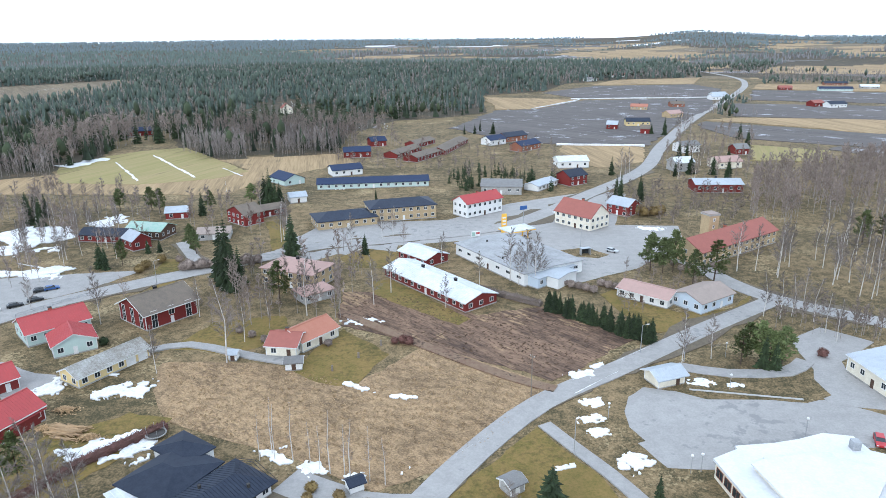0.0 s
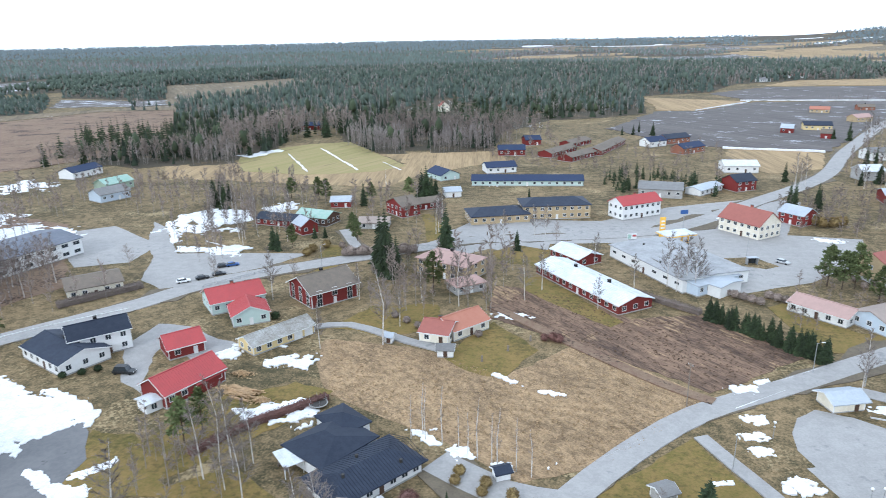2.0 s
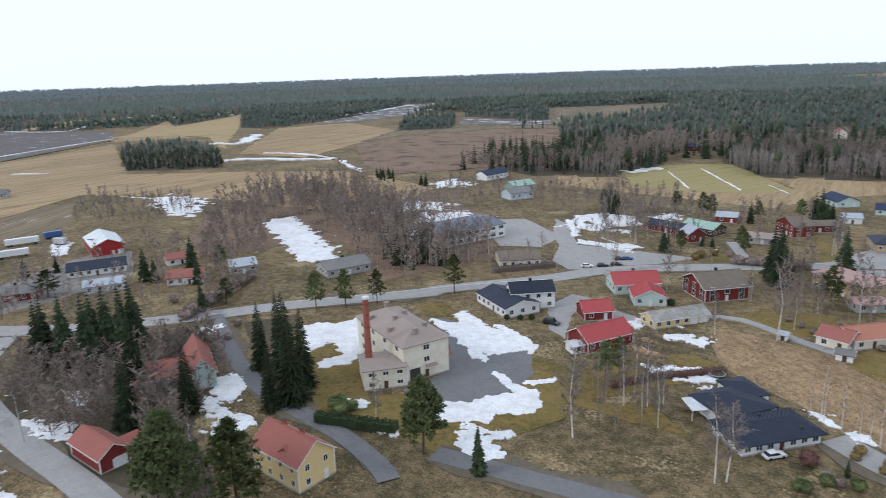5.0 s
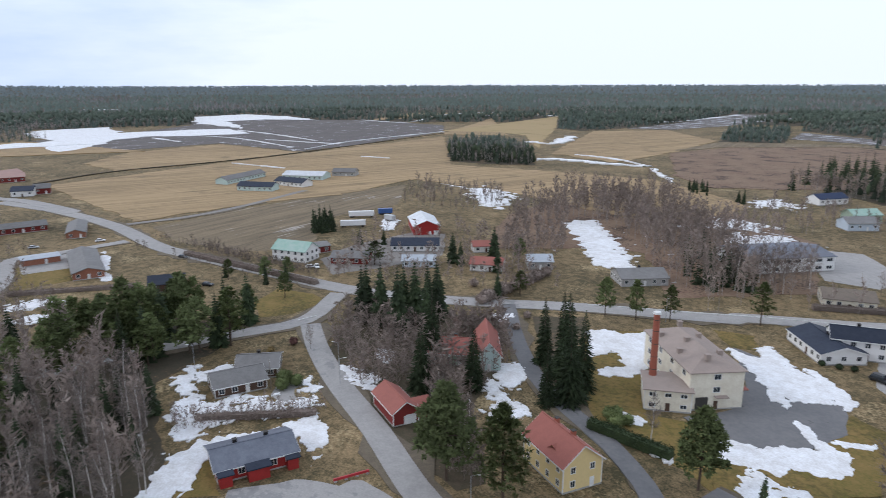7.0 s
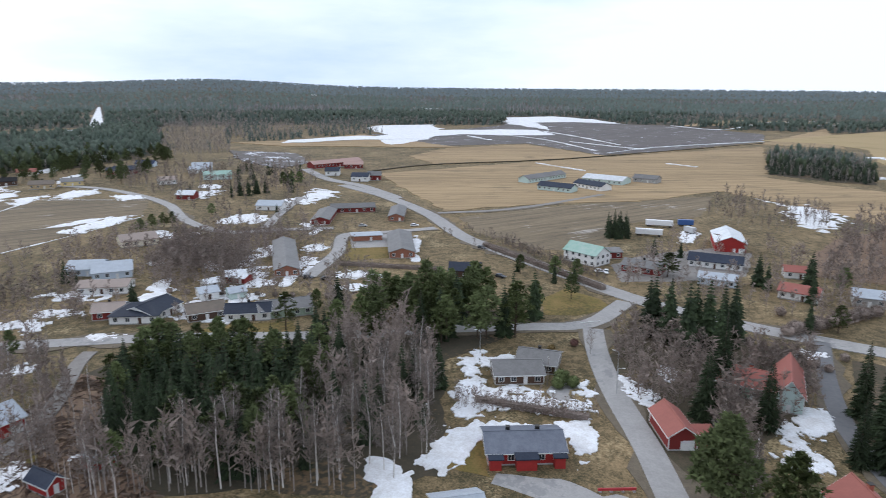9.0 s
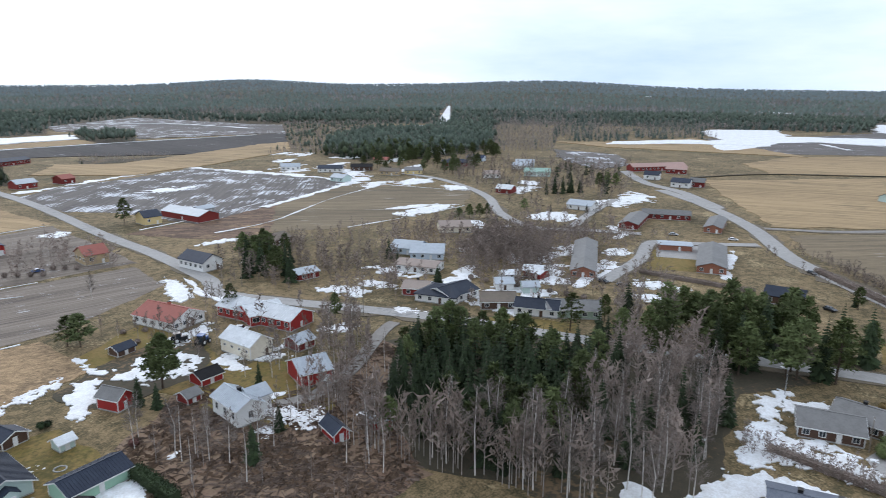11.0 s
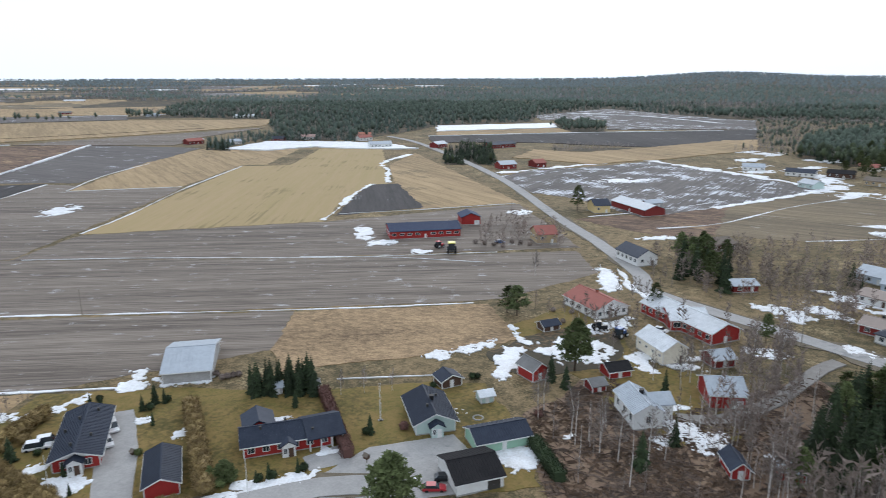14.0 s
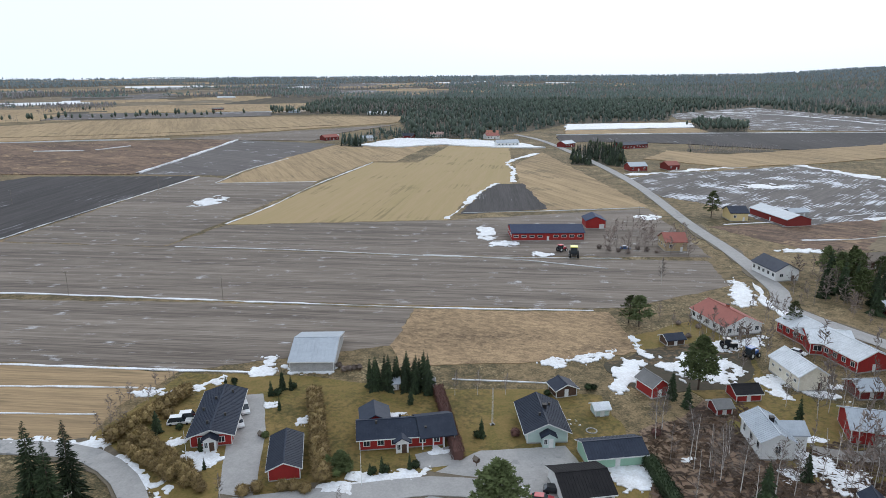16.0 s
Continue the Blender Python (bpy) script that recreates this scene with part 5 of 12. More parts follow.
patch("plowed_field", "dark ploughed field far off", [(118.7, -547.1), (67.32, -811.7), (-42.69, -739.4), (49.41, -525.1)], 0.048, "soil_dark", "field", 2)
patch("straw_field", "tan field", [(52.31, -487.5), (10.53, -621.3), (-45.41, -732.7), (-143.1, -708.7), (-86.77, -578), (-67.53, -582.5), (-17.38, -479.2)], 0.089, "straw", "field", 2)
patch("green_field", "green-tan field with rows", [(30.51, -347.3), (-66.81, -575), (-104.8, -566), (-163.6, -703.7), (-222, -689.3), (-180.4, -540.7), (-150.3, -441.1), (-109.1, -394.8), (-82.61, -334.9)], 0.03, "olive_straw", "field", 1.5)
patch("straw_field", "tan field beside the road with furrows", [(-183.6, -539.9), (-232.9, -612.3), (-220.6, -496.5), (-202.5, -344.4), (-140.5, -346.5), (-155.3, -437.5)], 0.036, "straw", "field", 1.5)
patch("soil_heap_field", "plot of black soil", [(-91.85, -346.2), (-136.3, -441.8), (-158, -439.4), (-144, -350.6)], 0.077, "soil_black", "field", 1.5)
patch("plowed_field", "grey-brown ploughed strip beside the cattle barn", [(52.5, -305.9), (30.36, -345.9), (-82.33, -333.5), (-200.1, -339.8), (-176.2, -238), (-68.24, -264.1)], 0.048, "soil_grey", "field", 1.5)
patch("wet_field", "grey field streaked with melting snow", [(-231.6, -439.8), (-278.9, -462.7), (-321.6, -463.1), (-402.6, -473.7), (-410.3, -380.3), (-412.0, -308.2), (-295.7, -287.0), (-241.9, -280.7), (-240.6, -340.7), (-226.5, -371.5)], 0.123, "wet_snow_soil", "field", 2)
patch("stubble_field", "brown stubble field beside the road", [(-205.9, -290), (-248.3, -287.2), (-361.8, -294.1), (-289.8, -228.6), (-224.5, -237.9)], 0.042, "soil_brown", "field", 2)
patch("straw_field", "tan field with snow lines", [(100.4, -185.3), (71.38, -181.1), (22.42, -166.5), (34.31, -149.1), (36.68, -133.8), (55.03, -139), (79.82, -145.5)], 0.03, "straw_rows", "field", 1.5)
patch("stubble_field", "brown field beside the curving road", [(-376.6, -348.7), (-404.5, -299.3), (-424.9, -212.9), (-368.3, -190.4), (-277.4, -208.8), (-247.8, -234.4)], 0.071, "stubble", "field", 2)
patch("lawn", "lawns between the wooden houses", [(38.9, -130.2), (21.08, -165.2), (-12.16, -154.9), (-39.36, -142.7), (-66.56, -137.1), (-78.9, -131.5), (-75.84, -100.3), (-69.83, -88.84), (14.65, -106.1)], 0.112, "lawn", "grass", 1.5)
patch("driveway", "grey asphalt drive between the houses", [(6.52, -107.5), (6.97, -125.8), (5.21, -148.9), (0.42, -148.8), (-0.79, -131.3), (-0.24, -111.9), (0.67, -103.3)], 0.153, "asphalt", "pavement", 0.3)
patch("yard", "asphalt yard and street by the houses", [(-16.22, -99), (-17.7, -106.5), (-33.03, -107.1), (-44.7, -113), (-62.56, -111.5), (-63.12, -100.9), (-54.99, -91.88)], 0.159, "asphalt", "pavement", 0.4)
patch("driveway", "drive in front of the red house", [(-31.73, -109.4), (-31.42, -114.6), (-39.45, -116.3), (-39.72, -109.3)], 0.17, "asphalt", "pavement", 0.3)
ribbon("road_verge", "worn gravelly verge of brown grass along a road", [(-494.7, -100.2), (-447.9, -63.16), (-388.7, -29.77), (-329.1, -7.61), (-302.3, 8.29), (-272.3, 28.4), (-234.1, 53.98), (-214.4, 73.44), (-196.8, 97.89), (-180.9, 123.7), (-152.2, 161.3), (-153.5, 163.5), (-130, 196.1), (-112.2, 224), (-58.54, 267.2), (-41.12, 279.8), (-13.04, 287.1), (30.45, 305.4), (72.75, 356.8), (119.4, 421.8), (159.4, 512.4), (238.1, 668.3), (365.3, 890.2), (448.2, 1054.3), (496.5, 1206.9), (514.3, 1442.1)], 13.5, 0.19, "verge", "ground", 0.5)
ribbon("road", "main asphalt road through the village", [(-494.7, -100.2), (-447.9, -63.16), (-388.7, -29.77), (-329.1, -7.61), (-302.3, 8.29), (-272.3, 28.4), (-234.1, 53.98), (-214.4, 73.44), (-196.8, 97.89), (-180.9, 123.7), (-152.2, 161.3), (-153.5, 163.5), (-130, 196.1), (-112.2, 224), (-58.54, 267.2), (-41.12, 279.8), (-13.04, 287.1), (30.45, 305.4), (72.75, 356.8), (119.4, 421.8), (159.4, 512.4), (238.1, 668.3), (365.3, 890.2), (448.2, 1054.3), (496.5, 1206.9), (514.3, 1442.1)], 8.5, 0.23, "asphalt", "road")
ribbon("road_verge", "worn gravelly verge of brown grass along a road", [(-0.89, 132.2), (1.01, 135.6), (10.15, 149.3), (24.53, 166.2), (45.5, 181.8), (73.4, 203.1), (100.3, 222.3)], 10.8, 0.192, "verge", "ground", 0.5)
ribbon("road", "side road past the parking lot", [(-0.89, 132.2), (1.01, 135.6), (10.15, 149.3), (24.53, 166.2), (45.5, 181.8), (73.4, 203.1), (100.3, 222.3)], 5.8, 0.238, "asphalt", "road")
ribbon("road_verge", "worn gravelly verge of brown grass along a road", [(81.07, 272.9), (88.6, 253.9), (94.08, 235), (104, 219.6), (135.1, 195.5)], 12, 0.194, "verge", "ground", 0.5)
ribbon("road", "cross street past the fire station", [(81.07, 272.9), (88.6, 253.9), (94.08, 235), (104, 219.6), (135.1, 195.5)], 7, 0.246, "asphalt", "road")
ribbon("road_verge", "worn gravelly verge of brown grass along a road", [(-24.17, 140.7), (-10.87, 134), (-0.77, 133)], 12, 0.196, "verge", "ground", 0.5)
ribbon("road", "narrow road past the dark-roofed house", [(-24.17, 140.7), (-10.87, 134), (-0.77, 133)], 7, 0.254, "asphalt", "road")
ribbon("road_verge", "worn gravelly verge of brown grass along a road", [(-83, 86.5), (-61.3, 91.8), (-40.8, 96.9), (-20, 101.5), (-6, 107), (-1.1, 116), (-0.6, 124), (-0.77, 133)], 10, 0.198, "verge", "ground", 0.5)
ribbon("road", "narrow road below the factory lawn", [(-83, 86.5), (-61.3, 91.8), (-40.8, 96.9), (-20, 101.5), (-6, 107), (-1.1, 116), (-0.6, 124), (-0.77, 133)], 5, 0.262, "asphalt_dark", "road")
ribbon("footpath", "pale asphalt footpath across the lawn", [(23.96, 157.9), (28.74, 149.4), (33.37, 141.6), (37.12, 133.8)], 3, 0.27, "asphalt", "path")
ribbon("footpath", "loop path beside the parking lot", [(58.8, 181.8), (69.29, 178.2), (82.39, 178.5), (89.75, 184)], 4, 0.278, "asphalt", "path")
ribbon("road_verge", "worn gravelly verge of brown grass along a road", [(-199.7, 36.5), (-182.7, 34.8), (-166, 34.3), (-150, 34.8), (-129, 36.4), (-106, 36.8), (-90, 38.5)], 11.2, 0.204, "verge", "ground", 0.5)
ribbon("road", "village street to the junction", [(-199.7, 36.5), (-182.7, 34.8), (-166, 34.3), (-150, 34.8), (-129, 36.4), (-106, 36.8), (-90, 38.5)], 6.2, 0.286, "asphalt", "road")
ribbon("road_verge", "worn gravelly verge of brown grass along a road", [(-227.5, 52.36), (-203.9, 35.69), (-199.9, 14.57), (-196, -10.39), (-189.2, -40.6), (-183.6, -90.07), (-177.1, -120.5), (-164.5, -174.8), (-173.5, -192.5), (-188.9, -244.2), (-200.2, -295.6), (-238.9, -454.8), (-268.2, -694.3), (-263.4, -795.8)], 11.5, 0.206, "verge", "ground", 0.5)
ribbon("road", "street along the pine row", [(-227.5, 52.36), (-203.9, 35.69), (-199.9, 14.57), (-196, -10.39), (-189.2, -40.6), (-183.6, -90.07), (-177.1, -120.5), (-164.5, -174.8), (-173.5, -192.5), (-188.9, -244.2), (-200.2, -295.6), (-238.9, -454.8), (-268.2, -694.3), (-263.4, -795.8)], 6.5, 0.294, "asphalt", "road")
ribbon("road_verge", "worn gravelly verge of brown grass along a road", [(-193, 102.4), (-164.5, 90.3), (-138.4, 82), (-119.6, 80.05), (-103.8, 79.54), (-89.59, 76.94), (-83.21, 74.35)], 9.5, 0.208, "verge", "ground", 0.5)
ribbon("road", "drive beside the factory trees", [(-193, 102.4), (-164.5, 90.3), (-138.4, 82), (-119.6, 80.05), (-103.8, 79.54), (-89.59, 76.94), (-83.21, 74.35)], 4.5, 0.302, "asphalt_dark", "road")
ribbon("road_verge", "worn gravelly verge of brown grass along a road", [(-388.9, -22.99), (-397.9, 6.92), (-417.5, 36.31), (-466.4, 86.55)], 9.5, 0.21, "verge", "ground", 0.5)
ribbon("road", "field road to the farm", [(-388.9, -22.99), (-397.9, 6.92), (-417.5, 36.31), (-466.4, 86.55)], 4.5, 0.31, "gravel", "road")
ribbon("road_verge", "worn gravelly verge of brown grass along a road", [(-250.5, -65.18), (-290.5, -62.1), (-326, -65.37), (-333.1, -47.11), (-345.8, -21.3)], 11, 0.212, "verge", "ground", 0.5)
ribbon("road", "residential street between row houses", [(-250.5, -65.18), (-290.5, -62.1), (-326, -65.37), (-333.1, -47.11), (-345.8, -21.3)], 6, 0.318, "asphalt", "road")
ribbon("road_verge", "worn gravelly verge of brown grass along a road", [(-341.8, -74.61), (-335.7, -99.73), (-328.1, -126.5), (-354.6, -158.3), (-399.6, -188.3), (-433.2, -222.7), (-461.7, -265.5), (-471.7, -304.8)], 11, 0.214, "verge", "ground", 0.5)
ribbon("road", "curving street in the residential area", [(-341.8, -74.61), (-335.7, -99.73), (-328.1, -126.5), (-354.6, -158.3), (-399.6, -188.3), (-433.2, -222.7), (-461.7, -265.5), (-471.7, -304.8)], 6, 0.326, "asphalt", "road")
ribbon("road_verge", "worn gravelly verge of brown grass along a road", [(-494.7, -100.2), (-438.7, -53.7), (-491.7, -85.25), (-525.2, -117.9), (-587.4, -151.6)], 13.5, 0.216, "verge", "ground", 0.5)
ribbon("road", "main road leading to the far farms", [(-494.7, -100.2), (-438.7, -53.7), (-491.7, -85.25), (-525.2, -117.9), (-587.4, -151.6)], 8.5, 0.334, "asphalt", "road")
ribbon("road_verge", "worn gravelly verge of brown grass along a road", [(-339.1, -109.7), (-386.8, -114.4), (-437.9, -115.7)], 10, 0.218, "verge", "ground", 0.5)
ribbon("road", "small street between gardens", [(-339.1, -109.7), (-386.8, -114.4), (-437.9, -115.7)], 5, 0.342, "asphalt", "road")
ribbon("track", "dark dirt track past the barn", [(-111.4, -99.41), (-120.3, -95.02), (-137.2, -97.03), (-162.7, -105.9), (-171.4, -107.3)], 4, 0.35, "gravel", "track")
ribbon("road_verge", "worn gravelly verge of brown grass along a road", [(67.73, -138.4), (46.23, -132.8), (33.78, -127.4), (24.85, -117.1), (20.64, -107.4)], 10, 0.222, "verge", "ground", 0.5)
ribbon("road", "curved drive at the field corner", [(67.73, -138.4), (46.23, -132.8), (33.78, -127.4), (24.85, -117.1), (20.64, -107.4)], 5, 0.358, "asphalt", "road")
ribbon("track", "dark field track across the ploughed plot", [(-25.16, 215.8), (0.05, 193.1), (18.28, 177.8), (28.46, 171.6)], 3, 0.366, "brush", "track")
ribbon("road_verge", "worn gravelly verge of brown grass along a road", [(6.55, -103.7), (-15.43, -103.4), (-32.32, -103.1), (-43.43, -99.41)], 11, 0.226, "verge", "ground", 0.5)
ribbon("road", "street below the wooden houses", [(6.55, -103.7), (-15.43, -103.4), (-32.32, -103.1), (-43.43, -99.41)], 6, 0.374, "asphalt", "road")
ribbon("footpath", "path past the hall", [(-70.55, 192.2), (-60.79, 196), (-42.24, 188.8), (-30.69, 185)], 3, 0.382, "asphalt", "path")
ribbon("road_verge", "worn gravelly verge of brown grass along a road", [(-95.39, 285), (-82.45, 263.6), (-76.67, 257.1)], 9, 0.23, "verge", "ground", 0.5)
ribbon("road", "drive past the red farm", [(-95.39, 285), (-82.45, 263.6), (-76.67, 257.1)], 4, 0.39, "asphalt", "road")
ribbon("kerb_line", "pale kerb line along the edge of a parking lot", [(57.6, 171.0), (69.0, 168.6), (80.2, 166.3)], 0.3, 0.35, "kerb_stone", "kerb", 0, "structure", 0.02)
ribbon("lane_marking", "worn white stop line at the junction", [(-204.3, 33.4), (-206.2, 39.8)], 0.35, 0.5, "road_paint", "road marking", 0.2, "structure", 0.0)
ribbon("lane_marking", "worn white edge line on the main road", [(-182.2, 126.7), (-165.0, 150.0), (-145.0, 177.3), (-128.3, 195.4)], 0.3, 0.52, "road_paint", "road marking", 0.3, "structure", 0.0)
# ---------------- far fields ----------------
FAR_FIELDS = []


def far_field(name, label, material, ring, z, wobble=4, category="field", clear=True):
    """A field past the village; woods keep off it."""
    patch(name, label, ring, z, material, category, wobble)
    if clear:
        FAR_FIELDS.append(ring)


far_field("plowed_field", "far dark ploughed field with snow lying in its furrows", "soil_dark", [(-880, -115), (-825, -54), (-879, 62), (-742, 134), (-785, 202), (-942, 384), (-1089, 444), (-1300, 358), (-1337, 277), (-1523, 242), (-1578, 70), (-1271, 46), (-1074, -68), (-1012, -157)], 0.200, 4, "field")
far_field("snow_field", "snow lying along the far edge of a ploughed field", "snow", [(-1556, 61), (-1636, 183), (-1492, 251), (-1337, 277), (-1401, 189), (-1370, 116), (-1128, 121), (-1219, 89), (-1339, 54)], 0.712, 12, "snow")
far_field("snow_field", "melting snow over the corner of a far field", "snow", [(-1128, -188), (-1212, -186), (-1267, -87), (-1118, -61), (-1140, 32), (-1141, 91), (-1026, 116), (-1016, 35), (-1024, -30), (-979, -63), (-873, -85), (-835, -108), (-950, -154), (-1001, -133)], 0.724, 10, "snow")
far_field("straw_field", "wide pale straw field beyond the ditch", "straw", [(-707, -71), (-632, -39), (-671, 46), (-724, 130), (-901, 367), (-845, 442), (-1248, 614), (-921, 375), (-764, 196), (-730, 132), (-863, 61), (-804, -36)], 0.236, 4, "field")
far_field("straw_field", "wide straw field round the pale farm", "straw", [(-562, -84), (-662, 46), (-713, 128), (-864, 352), (-564, 238), (-477, 303), (-417, 341), (-366, 339), (-295, 316), (-275, 238), (-406, 214), (-489, 174), (-440, 104), (-427, 44), (-397, -19), (-445, -39)], 0.248, 4, "field")
far_field("straw_field", "far straw field before the woods", "straw", [(-1276, 363), (-1373, 559), (-1334, 818), (-1510, 934), (-1578, 643), (-1490, 490)], 0.260, 4, "field")
far_field("straw_field", "straw field behind the copse", "olive_straw", [(-964, 392), (-1267, 784), (-959, 589), (-672, 388), (-835, 464), (-909, 457)], 0.272, 4, "field")
far_field("straw_field", "straw field between woods and brush", "straw", [(-613, 371), (-860, 592), (-834, 707), (-659, 637), (-571, 494), (-519, 384)], 0.284, 4, "field")
far_field("brush_land", "brown cut-over brush land with stumps", "brush", [(-564, 483), (-586, 585), (-533, 704), (-458, 723), (-304, 486), (-335, 394), (-369, 352), (-425, 372)], 0.296, 4, "field")
far_field("straw_field", "straw strip behind the brush land", "stubble", [(-581, 502), (-645, 629), (-595, 685), (-498, 784), (-462, 729), (-537, 710), (-591, 590)], 0.308, 4, "field")
far_field("wet_field", "far wet clearing with melting snow", "wet_snow_soil", [(-890, 676), (-951, 817), (-1166, 1171), (-1119, 1270), (-968, 1115), (-863, 833), (-841, 723)], 0.320, 4, "field")
far_field("wet_field", "far snowy strip between the woods", "wet_snow_soil", [(-640, 741), (-534, 769), (-498, 784), (-544, 855), (-580, 834), (-710, 843)], 0.332, 4, "field")
far_field("plowed_field", "far dark ploughed field beside the main road", "soil_dark", [(12, 602), (52, 532), (86, 514), (145, 505), (215, 636), (284, 749), (325, 854), (165, 828), (101, 743), (60, 736)], 0.344, 4, "field")
far_field("straw_field", "pale straw plot before the wood", "straw", [(56, 890), (163, 835), (96, 743), (61, 741)], 0.356, 4, "field")
far_field("plowed_field", "upper dark ploughed field by the wood", "soil_dark", [(135, 940), (168, 849), (333, 861), (382, 976), (374, 1062), (225, 1047)], 0.368, 4, "field")
far_field("straw_field", "tan field at the foot of the wood", "straw", [(229, 1069), (378, 1073), (441, 1212), (289, 1176)], 0.380, 4, "field")
far_field("plowed_field", "dark ploughed field across the road", "soil_dark", [(297, 747), (272, 665), (389, 630), (417, 620), (492, 730), (320, 781)], 0.392, 4, "field")
far_field("straw_field", "long pale straw strip across the plain", "straw", [(236, 642), (290, 596), (335, 545), (357, 532), (420, 624), (268, 656)], 0.404, 4, "field")
far_field("plowed_field", "long dark ploughed strip", "soil_dark", [(214, 602), (218, 535), (296, 482), (316, 472), (357, 532), (335, 545), (232, 630)], 0.416, 4, "field")
far_field("wet_field", "wet field with lines of melting snow", "wet_snow_soil", [(258, 480), (287, 430), (316, 472), (269, 493)], 0.428, 4, "field")
far_field("green_field", "winter-green plot beside the farm houses", "green_field", [(216, 501), (256, 476), (232, 433), (192, 444)], 0.440, 4, "field")
far_field("straw_field", "far pale straw field on the plain", "straw", [(587, 1325), (782, 1256), (825, 1216), (1227, 1802), (889, 1811)], 0.452, 4, "field")
far_field("plowed_field", "far dark field on the plain", "soil_dark", [(354, 816), (507, 751), (595, 880), (414, 953)], 0.464, 4, "field")
far_field("straw_field", "far straw strip by the farms", "straw", [(422, 971), (606, 895), (691, 1020), (464, 1050)], 0.476, 4, "field")
far_field("straw_field", "pale straw field in a gap of the forest", "stubble", [(-512.4, 785.4), (-467.5, 883.5), (-472.8, 1027.1), (-516.3, 1232.7), (-575.9, 1300.6), (-636.1, 1194.4), (-729.6, 1109.6)], 0.488, 4, "field")
far_field("straw_field", "very far pale field beyond the forest", "straw", [(666, 3491), (877, 3155), (1372, 4111), (1314, 5167), (780, 4458)], 0.500, 4, "field")
far_field("snow_field", "far snowy field in front of the pine woods", "snow", [(-381, -931), (-565, -916), (-529, -840), (-463, -838), (-344, -841)], 1.012, 8, "snow")
far_field("straw_field", "far straw field below the snow", "straw", [(-341, -833), (-458, -830), (-525, -832), (-505, -765), (-318, -773)], 0.524, 4, "field")
far_field("plowed_field", "black ploughed field before the pine copse", "soil_black", [(-308, -776), (-504, -758), (-712, -713), (-752, -694), (-606, -552), (-473, -574), (-400, -646), (-348, -683), (-283, -699)], 0.536, 4, "field")
far_field("straw_field", "long tan strip beside the bare trees", "straw", [(-352, -594), (-391, -552), (-602, -596), (-646, -591), (-563, -510), (-426, -480), (-343, -478), (-303, -543)], 0.548, 4, "field")
far_field("wet_field", "far fields streaked with snow at the foot of the hill", "wet_snow_soil", [(-640, -1104), (-911, -1261), (-892, -902), (-910, -848), (-752, -694), (-725, -726), (-575, -782), (-688, -957), (-588, -985)], 0.560, 4, "field")
far_field("plowed_field", "far dark field at the foot of the hill", "soil_dark", [(-814, -1106), (-854, -863), (-882, -821), (-793, -734), (-716, -832), (-717, -977)], 0.572, 4, "field")
far_field("stubble_field", "brown field with old snow in its furrows", "soil_brown", [(248, -574), (119, -547), (67, -812), (144, -824), (358, -832)], 0.584, 4, "field")
far_field("straw_field", "wide pale straw field on the plain", "straw", [(364, -846), (184, -869), (34, -920), (-144, -1028), (-182, -1167), (48, -1230), (331, -1192), (463, -1078)], 0.596, 4, "field")
far_field("plowed_field", "grey field edge beyond the black field", "soil_grey", [(146, -838), (-22, -776), (-52, -872), (-139, -984), (33, -902)], 0.608, 4, "field")
far_field("plowed_field", "dark strip on the far plain", "soil_dark", [(419, -1230), (49, -1246), (55, -1371), (436, -1422)], 0.620, 4, "field")
far_field("straw_field", "pale strips on the far plain", "straw", [(365, -1421), (57, -1412), (-167, -1954), (387, -2179), (415, -1818)], 0.632, 4, "field")
far_field("plowed_field", "narrow dark strip on the far plain", "soil_dark", [(400, -1754), (281, -1808), (297, -1912), (424, -1918)], 0.644, 4, "field", clear=False)
far_field("snow_field", "snow below the farm houses at the field end", "snow", [(-68, -716), (-100, -685), (-153, -701), (-202, -661), (-246, -650), (-229, -712), (-165, -761), (-113, -781)], 1.156, 8, "snow")
far_field("straw_field", "far straw field with snow beyond the ridge road", "straw", [(-844, -311), (-803, -238), (-805, -138), (-805, -20), (-1006, -172), (-916, -223), (-876, -260)], 0.668, 4, "field")
far_field("snow_field", "snow strip along the far gardens", "snow", [(-834, -247), (-904, -155), (-923, -83), (-973, -167), (-880, -245)], 1.180, 8, "snow")
far_field("wet_field", "half-thawed field among the far gardens", "wet_snow_soil", [(-740, -276), (-720, -195), (-633, -160), (-584, -174), (-642, -228)], 0.692, 4, "field")
ribbon("ditch", "dark ditch between two fields", [(-575, -93), (-630, -43), (-671, 46), (-724, 130), (-911, 371)], 2.5, 0.85, "forest_floor", "ditch", 0.4)
ribbon("ditch", "dark ditch between two fields", [(386, -898), (162, -927), (-58, -1005)], 2.0, 0.87, "forest_floor", "ditch", 0.4)
ribbon("snow_strip", "ragged strip of old snow on a far field", [(-1107, 105), (-1003, 142), (-863, 178)], 4, 0.900, "snow", "snow", 1.0, "stuff", 0.03, 5.0)
ribbon("snow_strip", "ragged strip of old snow on a far field", [(-1031, 28), (-941, 89), (-784, 135)], 3, 0.912, "snow", "snow", 1.0, "stuff", 0.03, 5.0)
ribbon("snow_strip", "ragged strip of old snow on a far field", [(-997, -16), (-916, 18)], 5, 0.924, "snow", "snow", 1.0, "stuff", 0.03, 5.0)
ribbon("snow_strip", "ragged strip of old snow on a far field", [(-907, 121), (-805, 193)], 3, 0.936, "snow", "snow", 1.0, "stuff", 0.03, 5.0)
